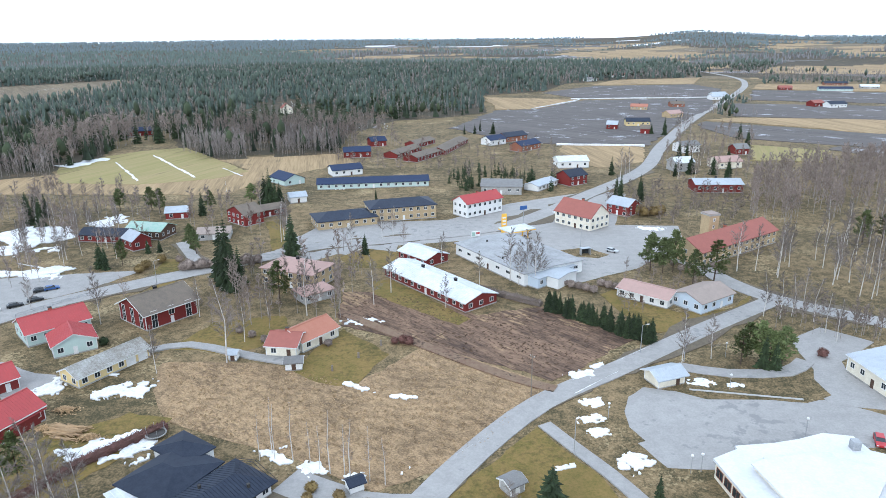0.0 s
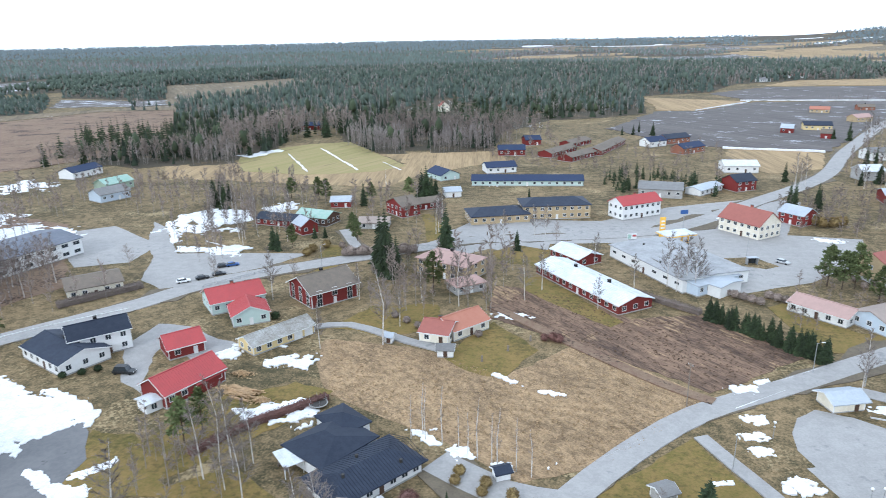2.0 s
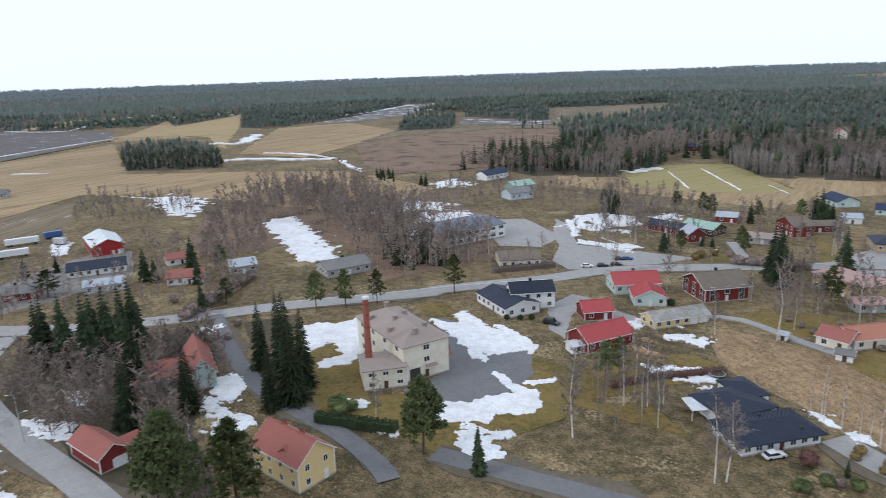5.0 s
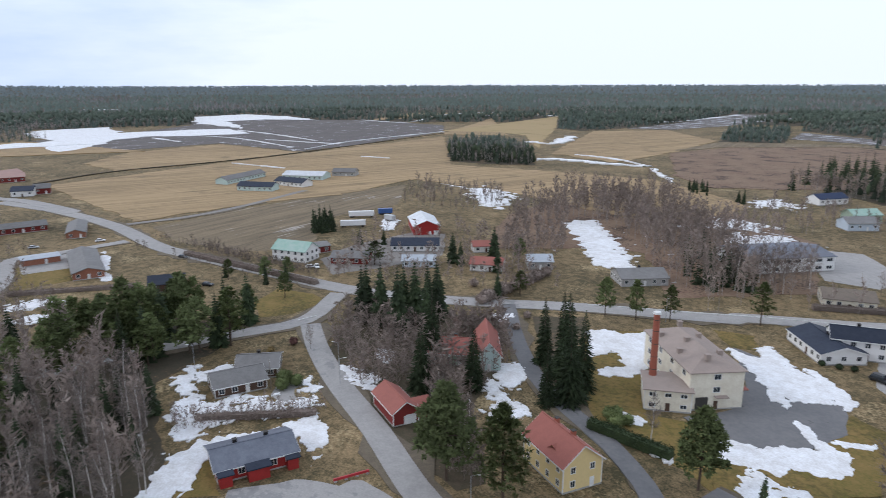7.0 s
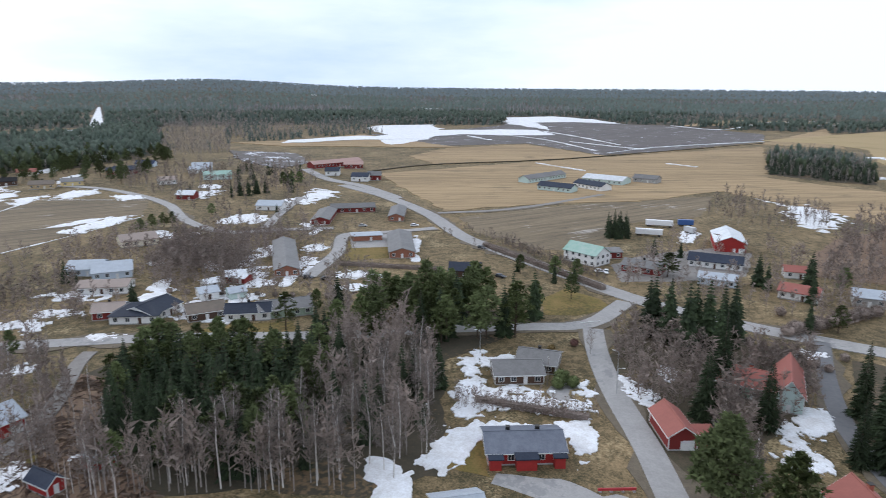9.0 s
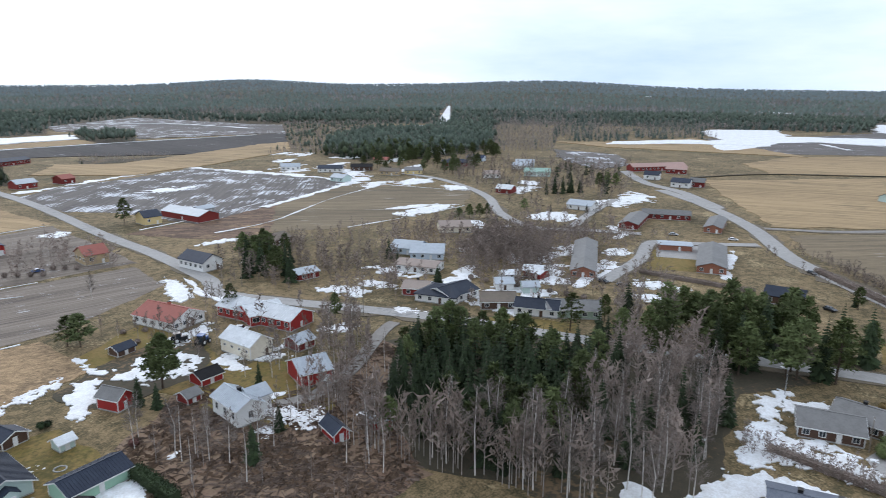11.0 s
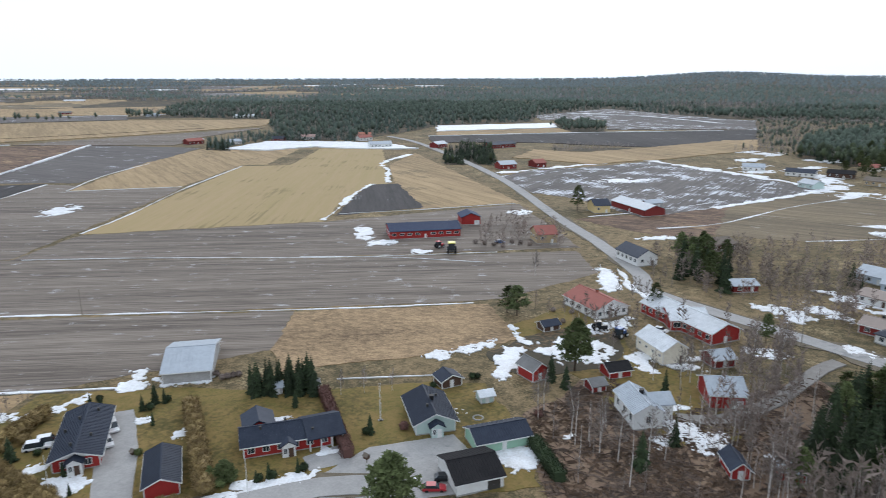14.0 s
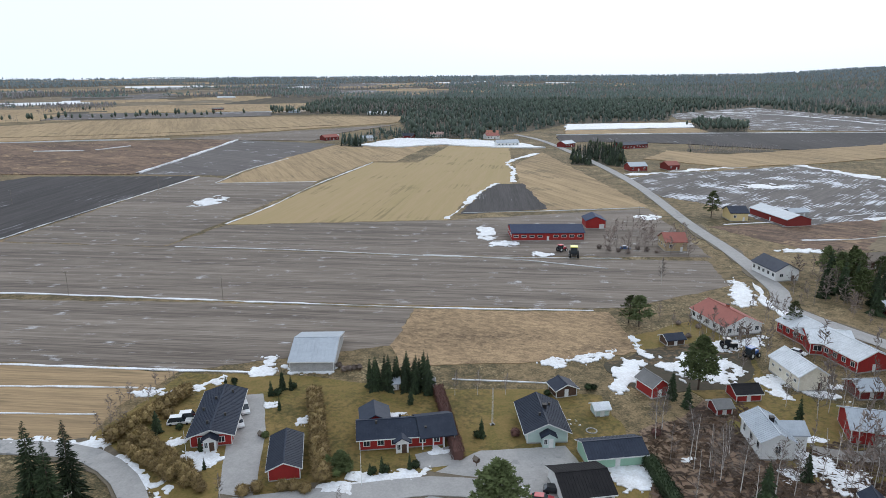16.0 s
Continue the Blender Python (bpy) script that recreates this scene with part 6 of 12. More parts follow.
ribbon("snow_strip", "ragged strip of old snow on a far field", [(-1300, 358), (-1192, 414), (-1373, 559), (-1335, 698)], 7, 0.948, "snow", "snow", 1.0, "stuff", 0.03, 5.0)
ribbon("snow_strip", "ragged strip of old snow on a far field", [(-653, 55), (-595, 94)], 2.5, 0.960, "snow", "snow", 1.0, "stuff", 0.03, 5.0)
ribbon("snow_strip", "ragged strip of old snow on a far field", [(-660, 181), (-634, 202)], 3, 0.972, "snow", "snow", 1.0, "stuff", 0.03, 5.0)
ribbon("snow_strip", "ragged strip of old snow on a far field", [(-759, 143), (-842, 224), (-942, 384)], 2.5, 0.984, "snow", "snow", 1.0, "stuff", 0.03, 5.0)
ribbon("snow_strip", "ragged strip of old snow on a far field", [(-1419, 578), (-1483, 700), (-1364, 756), (-1244, 777)], 9, 0.996, "snow", "snow", 1.0, "stuff", 0.03, 5.0)
ribbon("snow_strip", "ragged strip of old snow on a far field", [(-994, 803), (-1020, 915), (-1128, 1133)], 12, 1.008, "snow", "snow", 1.0, "stuff", 0.03, 5.0)
ribbon("snow_strip", "ragged strip of old snow on a far field", [(-588, 386), (-538, 398), (-480, 391)], 5, 1.020, "snow", "snow", 1.0, "stuff", 0.03, 5.0)
ribbon("snow_strip", "ragged strip of old snow on a far field", [(-466, 382), (-394, 343)], 7, 1.032, "snow", "snow", 1.0, "stuff", 0.03, 5.0)
ribbon("snow_strip", "ragged strip of old snow on a far field", [(-740, 415), (-706, 434), (-793, 510)], 16, 1.044, "snow", "snow", 1.0, "stuff", 0.03, 5.0)
ribbon("snow_strip", "ragged strip of old snow on a far field", [(-569, 329), (-554, 351), (-518, 365), (-482, 386)], 9, 1.056, "snow", "snow", 1.0, "stuff", 0.03, 5.0)
ribbon("snow_strip", "ragged strip of old snow on a far field", [(163, 835), (96, 743)], 3, 1.068, "snow", "snow", 1.0, "stuff", 0.03, 5.0)
ribbon("snow_strip", "ragged strip of old snow on a far field", [(84, 512), (143, 503)], 3, 1.080, "snow", "snow", 1.0, "stuff", 0.03, 5.0)
ribbon("snow_strip", "ragged strip of old snow on a far field", [(156, 850), (325, 854)], 2, 1.092, "snow", "snow", 1.0, "stuff", 0.03, 5.0)
ribbon("snow_strip", "ragged strip of old snow on a far field", [(118, -550), (97, -646), (67, -805)], 2.5, 1.104, "snow", "snow", 1.0, "stuff", 0.03, 5.0)
ribbon("snow_strip", "ragged strip of old snow on a far field", [(358, -832), (239, -841), (146, -838)], 2, 1.116, "snow", "snow", 1.0, "stuff", 0.03, 5.0)
ribbon("snow_strip", "ragged strip of old snow on a far field", [(-308, -776), (-499, -750), (-706, -706)], 3, 1.128, "snow", "snow", 1.0, "stuff", 0.03, 5.0)
ribbon("snow_strip", "ragged strip of old snow on a far field", [(197, -731), (172, -763)], 4, 1.140, "snow", "snow", 1.0, "stuff", 0.03, 5.0)
ribbon("snow_strip", "ragged strip of old snow on a far field", [(254, -730), (207, -728)], 3, 1.152, "snow", "snow", 1.0, "stuff", 0.03, 5.0)
ribbon("snow_strip", "ragged strip of old snow on a far field", [(-737, -1146), (-809, -1009), (-804, -809)], 10, 1.164, "snow", "snow", 1.0, "stuff", 0.03, 5.0)
ribbon("snow_strip", "ragged strip of old snow on a far field", [(-92, -2570), (-349, -2621)], 20, 1.176, "snow", "snow", 1.0, "stuff", 0.03, 5.0)
ribbon("snow_strip", "ragged strip of old snow on a far field", [(232, -2618), (-54, -2731)], 20, 1.188, "snow", "snow", 1.0, "stuff", 0.03, 5.0)
ribbon("snow_strip", "ragged strip of old snow on a far field", [(162, -1382), (-77, -1394)], 5, 1.200, "snow", "snow", 1.0, "stuff", 0.03, 5.0)
ribbon("snow_strip", "ragged strip of old snow on a far field", [(623, -1946), (484, -1936)], 14, 1.212, "snow", "snow", 1.0, "stuff", 0.03, 5.0)
# snow left in ditches and on shaded ground
ribbon("snow_strip", "ragged strip of old snow along a ditch", [(136.3, -254.7), (97.5, -248.4), (30.89, -227.3), (-5.59, -215.4), (-44.37, -203.1), (-74.94, -194.4), (-101.7, -187.6)], 1, 0.2, "snow", "snow", 1.0, "stuff", 0.03, 2.5)
ribbon("snow_strip", "ragged strip of old snow along a ditch", [(71.38, -181.1), (22.77, -167), (-0.65, -160.7)], 0.9, 0.212, "snow", "snow", 1.0, "stuff", 0.03, 2.5)
ribbon("snow_strip", "ragged strip of old snow along a ditch", [(65.7, -166.5), (31.36, -158.4)], 0.8, 0.224, "snow", "snow", 1.0, "stuff", 0.03, 2.5)
ribbon("snow_strip", "ragged strip of old snow along a ditch", [(59.73, -151.1), (37.69, -145.7)], 0.8, 0.236, "snow", "snow", 1.0, "stuff", 0.03, 2.5)
ribbon("snow_strip", "ragged strip of old snow along a ditch", [(132, -337.3), (117.1, -384.9), (93.79, -450.7), (68.85, -523.7)], 1.3, 0.248, "snow", "snow", 1.0, "stuff", 0.03, 2.5)
ribbon("snow_strip", "ragged strip of old snow along a ditch", [(30.66, -348.6), (10.03, -393.5), (-17.17, -466.6), (-66.81, -575)], 1.1, 0.26, "snow", "snow", 1.0, "stuff", 0.03, 2.5)
ribbon("snow_strip", "ragged strip of old snow along a ditch", [(52.62, -490.1), (35.21, -556.2), (5.51, -620.1)], 1, 0.272, "snow", "snow", 1.0, "stuff", 0.03, 2.5)
ribbon("snow_strip", "ragged strip of old snow along a ditch", [(52.31, -487.5), (-17.38, -479.2)], 0.8, 0.296, "snow", "snow", 1.0, "stuff", 0.03, 2.5)
ribbon("snow_strip", "ragged strip of old snow along a ditch", [(-82.89, -336.3), (-96.17, -361.3), (-120.9, -412.8), (-140.8, -443.3)], 3.825, 0.212, "snow", "snow", 1.0, "stuff", 0.03, 2.5)
ribbon("snow_strip", "ragged strip of old snow along a ditch", [(-151.8, -445.9), (-171.9, -507.9), (-181.2, -551.8), (-224.7, -604.8)], 4.25, 0.224, "snow", "snow", 1.0, "stuff", 0.03, 2.5)
ribbon("snow_strip", "ragged strip of old snow along a ditch", [(48, -304.9), (0.41, -289.5), (-68.06, -263.2), (-138.7, -244.3)], 0.5, 0.236, "snow", "snow", 1.0, "stuff", 0.03, 2.5)
ribbon("snow_strip", "ragged strip of old snow along a ditch", [(-95.27, -350.1), (-139.4, -345.1), (-199, -341.7)], 0.5, 0.248, "snow", "snow", 1.0, "stuff", 0.03, 2.5)
ribbon("snow_strip", "ragged strip of old snow along a ditch", [(-45.98, -147.1), (-59.66, -143), (-69, -140.2)], 0.25, 0.26, "snow", "snow", 1.0, "stuff", 0.03, 2.5)
ribbon("snow_strip", "ragged strip of old snow along a ditch", [(-15.59, -106.6), (-30.87, -107.6)], 1.1, 0.272, "snow", "snow", 1.0, "stuff", 0.03, 2.5)
ribbon("snow_strip", "ragged strip of old snow along a ditch", [(36.12, -131.8), (27.45, -123.6), (19.77, -112.4)], 0.7, 0.284, "snow", "snow", 1.0, "stuff", 0.03, 2.5)
ribbon("snow_strip", "ragged strip of old snow along a ditch", [(-246, -459.7), (-319.7, -473.4), (-399.3, -485.5), (-406.4, -437.4), (-411.6, -381.4)], 7.65, 0.2, "snow", "snow", 1.0, "stuff", 0.03, 2.5)
ribbon("snow_strip", "ragged strip of old snow along a ditch", [(-217.1, -292.8), (-252.8, -293.1), (-321.3, -301.5)], 1.25, 0.212, "snow", "snow", 1.0, "stuff", 0.03, 2.5)
ribbon("snow_strip", "ragged strip of old snow along a ditch", [(-301.1, 196), (-269.2, 185.2), (-233.8, 171.5), (-216.5, 165.9)], 9.35, 0.224, "snow", "snow", 1.0, "stuff", 0.03, 2.5)
ribbon("snow_strip", "ragged strip of old snow along a ditch", [(-461.4, 186), (-428.6, 194.1), (-390.4, 193)], 7.65, 0.236, "snow", "snow", 1.0, "stuff", 0.03, 2.5)
ribbon("snow_strip", "ragged strip of old snow along a ditch", [(-274.3, 240.8), (-256.5, 265.2), (-231.1, 275.5)], 5.1, 0.248, "snow", "snow", 1.0, "stuff", 0.03, 2.5)
ribbon("snow_strip", "ragged strip of old snow along a ditch", [(-277.4, -208.8), (-312, -199.2), (-363.4, -188)], 0.8, 0.212, "snow", "snow", 1.0, "stuff", 0.03, 2.5)
ribbon("snow_strip", "ragged strip of old snow along a ditch", [(-410.5, -303.6), (-418.4, -211.6)], 1, 0.224, "snow", "snow", 1.0, "stuff", 0.03, 2.5)
ribbon("snow_strip", "ragged strip of old snow along a ditch", [(-330.2, -222.3), (-362.2, -203.6)], 5.95, 0.236, "snow", "snow", 1.0, "stuff", 0.03, 2.5)
ribbon("snow_strip", "ragged strip of old snow along a ditch", [(-58.71, -268.1), (-92.35, -253.7), (-126.7, -231.6)], 0.65, 0.272, "snow", "snow", 1.0, "stuff", 0.03, 2.5)
ribbon("snow_strip", "ragged strip of old snow along a ditch", [(-232.2, -255.3), (-271.5, -253.4), (-341.7, -272.5), (-414.8, -281.4)], 1.1, 0.284, "snow", "snow", 1.0, "stuff", 0.03, 2.5)
ribbon("snow_strip", "ragged strip of old snow along a ditch", [(-170.7, -203.3), (-160, -179.1), (-160, -169.5)], 5.1, 0.296, "snow", "snow", 1.0, "stuff", 0.03, 2.5)
ribbon("snow_strip", "ragged strip of old snow along a ditch", [(35.3, 177.6), (44.01, 183.9), (53.56, 191.3)], 0.35, 0.212, "snow", "snow", 1.0, "stuff", 0.03, 2.5)
ribbon("snow_strip", "ragged strip of old snow along a ditch", [(5.76, 147.5), (9.14, 150.8), (12.69, 154.3)], 0.225, 0.224, "snow", "snow", 1.0, "stuff", 0.03, 2.5)
ribbon("snow_strip", "ragged strip of old snow along a ditch", [(-143.5, 262), (-125.4, 253.6)], 1.5, 0.248, "snow", "snow", 1.0, "stuff", 0.03, 2.5)
ribbon("snow_strip", "ragged strip of old snow along a ditch", [(-81.85, 181.6), (-71.56, 180.3)], 0.75, 0.26, "snow", "snow", 1.0, "stuff", 0.03, 2.5)
ribbon("snow_strip", "ragged strip of old snow along a ditch", [(32.18, 169.7), (44.03, 179.4)], 0.5, 0.272, "snow", "snow", 1.0, "stuff", 0.03, 2.5)
ribbon("snow_strip", "pale worn track with old snow across a green field", [(-200, 459), (-161, 400)], 1.6, 0.300, "snow", "snow", 1.0, "stuff", 0.03, 2.5)
ribbon("snow_strip", "pale worn track with old snow across a green field", [(-186, 483), (-133, 409)], 1.6, 0.312, "snow", "snow", 1.0, "stuff", 0.03, 2.5)
ribbon("snow_strip", "pale worn track with old snow across a green field", [(-126, 436), (-108, 412)], 1.6, 0.324, "snow", "snow", 1.0, "stuff", 0.03, 2.5)
ribbon("snow_strip", "melting snow drift along a field edge", [(-228, 445), (-220, 460), (-212, 473)], 11, 0.34, "snow", "snow", 1.0, "stuff", 0.03, 2.5)
snow_area([(-305, 199), (-300, 211), (-259, 193), (-226, 179), (-215, 168), (-224, 158), (-260, 177)], 60, 1.0, "snow lying in an open lane through bare trees")
snow_area([(-120.5, -11.8), (-133.0, -5.2), (-138.4, 0.4), (-137.9, 15.5), (-139.2, 25.7), (-127.4, 25.4), (-121.5, 20.9), (-132.1, 20.0), (-132.6, 5.6), (-126.5, -0.2), (-118.0, -5.8)], 0, 0.5)
snow_area([(-149.1, -5.0), (-158.6, -3.4), (-164.9, 1.0), (-157.0, 2.8), (-154.0, 17.9), (-144.1, 17.3), (-145.4, 9.1), (-140.9, 0.5), (-141.6, -3.1)], 1, 0.9)
snow_area([(-174.4, 2.4), (-177.8, 10.2), (-174.8, 10.6), (-168.6, 2.1)], 2, 0.4)
snow_area([(-174.4, -3.1), (-179.3, 1.7), (-170.9, 2.0), (-166.0, -1.6)], 3, 0.7)
snow_area([(-149.1, 15.9), (-149.7, 25.9), (-145.3, 26.7), (-144.4, 16.5)], 4, 0.7)
snow_area([(-158.3, 25.4), (-159.8, 28.6), (-153.8, 29.6), (-152.7, 26.5)], 5, 0.8)
snow_area([(-134.8, 141.5), (-128.0, 143.2), (-122.2, 145.2), (-118.3, 146.9), (-111.0, 146.4), (-103.0, 144.2), (-99.3, 137.8), (-102.1, 133.9), (-104.5, 131.2), (-110.2, 131.6), (-116.2, 133.9), (-126.1, 137.7)], 6, 0.12)
snow_area([(-119.1, 135.9), (-117.9, 136.9), (-102.0, 128.3), (-101.1, 126.2), (-108.7, 128.9)], 7, 0.12)
snow_area([(-115.9, 149.8), (-113.7, 150.6), (-104.9, 147.6), (-97.8, 143.6), (-95.9, 138.9), (-100.1, 140.3), (-108.6, 145.4)], 8, 0.2)
snow_area([(-131.9, 148.5), (-131.2, 152.4), (-124.8, 150.9), (-118.7, 147.8), (-120.5, 145.4), (-126.2, 145.5)], 90, 0.25)
snow_area([(-98.8, 102.5), (-93.9, 104.7), (-89.7, 109.6), (-87.7, 115.1), (-84.8, 118.8), (-82.5, 120.9), (-77.4, 115.3), (-77.9, 111.1), (-81.2, 109.1), (-83.8, 106.9), (-82.4, 102.8), (-85.6, 100.7), (-89.5, 97.4), (-93.6, 97.3)], 91, 0.15)
snow_area([(-96.5, 123.4), (-94.3, 123.6), (-90.6, 122.2), (-85.6, 120.1), (-86.5, 117.9), (-91.3, 120.7)], 92, 0.1)
snow_area([(-161.1, 112.9), (-160.4, 118.1), (-155.7, 120.8), (-153.2, 129.2), (-136.1, 115.5), (-130.4, 108.4), (-129.6, 103.2), (-133.8, 98.6), (-136.6, 99.9), (-134.7, 107.4), (-141.7, 110.1), (-146.1, 109.9), (-144.0, 104.7), (-144.3, 101.9)], 93, 0.2)
snow_area([(-116.0, 89.4), (-115.2, 90.8), (-109.2, 92.7), (-109.9, 90.5)], 94, 0.1)
snow_area([(-99.2, 86.0), (-98.2, 87.4), (-92.8, 88.2), (-93.4, 85.9)], 95, 0.35)
snow_area([(-84.4, 95.4), (-81.7, 97.1), (-80.2, 95.9), (-82.0, 94.4)], 96, 0.3)
snow_area([(-80.2, 96.9), (-77.7, 101.2), (-77.0, 100.1), (-78.4, 95.8)], 97, 0.3)
snow_area([(-86.7, 123.3), (-85.7, 125.7), (-83.2, 128.4), (-82.5, 126.5), (-84.7, 123.4)], 98, 0.25)
snow_area([(-81.6, 92.0), (-79.6, 96.0), (-74.5, 97.0), (-71.4, 93.6), (-74.6, 91.0), (-79.1, 90.5)], 99, 0.3)
snow_area([(-85.3, 99.9), (-81.8, 100.0), (-76.4, 102.8), (-75.4, 100.5), (-79.6, 98.1), (-83.1, 97.7)], 100, 0.3)
snow_area([(-150.3, 253.5), (-138.2, 253.1), (-127.2, 258.5), (-121.7, 256.1), (-124.2, 252.3), (-141.1, 248.2), (-146.8, 248.4)], 101, 0.1)
snow_area([(-177.0, 295.4), (-168.1, 309.4), (-150.6, 308.6), (-141.6, 294.9), (-146.9, 286.9), (-162.7, 287.3)], 102, 0.3)
snow_area([(-175.4, 284.9), (-172.5, 284.5), (-153.5, 260.1), (-154.9, 257.5)], 103, 0.15)
snow_area([(-115.9, 89.0), (-109.3, 92.5), (-108.3, 90.2), (-114.1, 87.7)], 9, 0.3)
snow_area([(-149.9, 77.4), (-148.6, 82.6), (-140.5, 81.5), (-136.3, 73.6), (-139.0, 71.9)], 10, 0.7)
snow_area([(-142.5, 70.5), (-136.2, 70.4), (-123.8, 69.9), (-120.5, 67.4), (-123.1, 63.1), (-134.6, 66.1)], 11, 0.9)
snow_area([(-165.1, 37.9), (-157.2, 41.2), (-153.3, 44.3), (-149.4, 41.9), (-151.7, 37.9)], 12, 0.5)
snow_area([(-186.5, 92.8), (-182.6, 98.0), (-177.7, 93.4), (-181.3, 89.9)], 13, 0.6)
snow_area([(-84.2, -133.5), (-93.0, -148.7), (-99.2, -148.1), (-92.5, -136.5), (-86.9, -132.3)], 14, 0.7)
snow_area([(-102.7, -143.0), (-113.5, -148.2), (-117.5, -150.5), (-109.8, -135.3), (-103.4, -135.2)], 15, 0.7)
snow_area([(-117.6, -146.6), (-120.9, -139.9), (-113.5, -131.2), (-109.0, -131.5)], 16, 0.9)
snow_area([(-123.7, -156.3), (-140.7, -155.8), (-136.9, -150.6), (-120.9, -149.8)], 17, 0.6)
snow_area([(-71.9, -152.3), (-93.3, -154.8), (-92.0, -151.9), (-73.4, -149.8)], 18, 0.7)
snow_area([(-121.8, -131.4), (-124.4, -130.9), (-123.9, -121.6), (-121.4, -120.3), (-120.0, -126.0)], 19, 0.4)
snow_area([(-128.4, -123.7), (-136.0, -119.7), (-134.0, -117.7), (-127.0, -120.9)], 20, 0.4)
snow_area([(-106.4, -99.2), (-111.6, -99.2), (-112.3, -90.9), (-110.3, -86.1), (-107.1, -86.4), (-105.9, -92.2)], 21, 1.0)
snow_area([(-166.5, -208.6), (-165.7, -198.4), (-156.2, -181.8), (-150.3, -180.2), (-154.1, -191.2)], 22, 0.5)
snow_area([(-103.6, -163.6), (-101.6, -152.7), (-103.5, -148.4), (-100.4, -147.1), (-100.7, -154.9)], 23, 0.3)
snow_area([(5.1, -161.9), (-1.7, -171.6), (0.0, -160.2), (2.8, -158.7)], 24, 0.6)
snow_area([(20.1, -155.1), (11.3, -160.5), (16.6, -153.8)], 25, 0.5)
snow_area([(-4.2, -163.5), (-16.6, -159.1), (-15.8, -156.9), (-5.0, -159.8)], 26, 0.3)
snow_area([(-17.3, -109.4), (-22.7, -108.1), (-22.2, -106.7), (-17.6, -107.7)], 27, 0.3)
snow_area([(-24.4, -108.6), (-30.6, -109.6), (-32.0, -106.4), (-30.6, -105.8), (-25.3, -106.8)], 28, 0.5)
snow_area([(-11.9, -106.3), (-18.8, -106.7), (-17.5, -103.9), (-12.4, -104.0)], 29, 0.4)
snow_area([(14.4, -124.1), (11.3, -124.5), (8.6, -120.8), (10.4, -118.1), (13.3, -120.3)], 30, 0.6)
snow_area([(-69.1, -102.5), (-75.4, -100.0), (-72.5, -93.5), (-68.3, -94.7)], 31, 0.5)
snow_area([(28.8, -127.1), (26.2, -125.0), (16.5, -110.8), (17.8, -109.9), (24.9, -119.5)], 32, 0.4)
snow_area([(54.7, -138.2), (32.1, -133.3), (31.4, -130.9), (54.1, -136.7)], 33, 0.4)
snow_area([(-36.0, -117.0), (-37.6, -114.5), (-34.8, -114.0)], 34, 0.3)
snow_area([(-68.9, 150.1), (-57.5, 156.6), (-56.2, 155.2), (-63.0, 147.3), (-66.4, 146.9)], 35, 0.25)
snow_area([(-59.0, 147.8), (-53.8, 153.6), (-52.5, 151.3), (-57.1, 146.0)], 36, 0.9)
snow_area([(-87.4, 173.9), (-84.8, 177.5), (-82.3, 173.8), (-84.8, 171.4)], 37, 0.8)
snow_area([(-73.7, 171.2), (-69.5, 174.1), (-67.2, 176.1), (-62.8, 175.5), (-65.6, 171.1)], 38, 0.9)
ribbon("snow_strip", "bright strip of old snow along a field edge", [(-409.8, -306.4), (-343.9, -294.1), (-296.2, -286.6)], 7, 0.31, "snow", "snow", 0.5, "stuff", 0.03, 3.0)
ribbon("snow_strip", "ragged strip of old snow along a field edge", [(-402.6, -473.7), (-415.5, -385.3), (-413.7, -310.6)], 9, 0.325, "snow", "snow", 1.0, "stuff", 0.03, 3.0)
snow_area([(-320.0, -209.4), (-359.3, -202.6), (-363.7, -194.4), (-346.7, -191.2), (-316.9, -199.9)], 70, 1.0)
snow_area([(-427.3, -277.2), (-456.1, -267.9), (-439.6, -256.5), (-419.0, -266.8)], 71, 0.9)
snow_patch(-541, -427, 5.6, 9.5, 88, 0.12, 200)
snow_patch(-411, -287, 7.2, 15.7, 94, 0.12, 201)
snow_patch(-522, -323, 4.7, 9.1, 94, 0.12, 202)
snow_patch(-448, -183, 7.2, 16.0, 93, 0.12, 203)
snow_patch(-448, -336, 6.9, 16.5, 120, 0.12, 204)
snow_patch(-440, -388, 6.7, 13.1, 92, 0.12, 205)
snow_patch(-560, -365, 7.7, 16.7, 107, 0.12, 206)
snow_patch(-408, -309, 6.3, 16.8, 119, 0.12, 207)
snow_patch(-494, -314, 6.4, 12.3, 91, 0.12, 208)
snow_patch(-421, -317, 4.2, 8.5, 110, 0.12, 209)
snow_patch(-461, -353, 5.9, 11.4, 125, 0.12, 210)
snow_patch(-477, -389, 4.8, 14.3, 96, 0.12, 211)
snow_patch(-432, -313, 5.3, 13.6, 121, 0.12, 212)
snow_patch(-542, -471, 4.9, 15.7, 110, 0.12, 213)
snow_patch(-495, -391, 4.7, 12.6, 87, 0.12, 214)
snow_patch(-427, -228, 7.8, 15.3, 123, 0.12, 215)
snow_patch(-490, -451, 7.9, 15.8, 101, 0.12, 216)
snow_patch(-481, -193, 7.3, 10.9, 93, 0.12, 217)
snow_patch(-547, -366, 5.5, 17.6, 98, 0.12, 218)
snow_patch(-540, -499, 4.7, 15.8, 100, 0.12, 219)
snow_patch(-546, -414, 7.9, 12.2, 93, 0.12, 220)
snow_patch(-541, -483, 4.7, 14.8, 91, 0.12, 221)
snow_patch(-456, -414, 5.0, 18.0, 90, 0.12, 222)
snow_patch(-437, -273, 5.6, 17.9, 104, 0.12, 223)
snow_patch(-480, -378, 4.1, 12.2, 95, 0.12, 224)
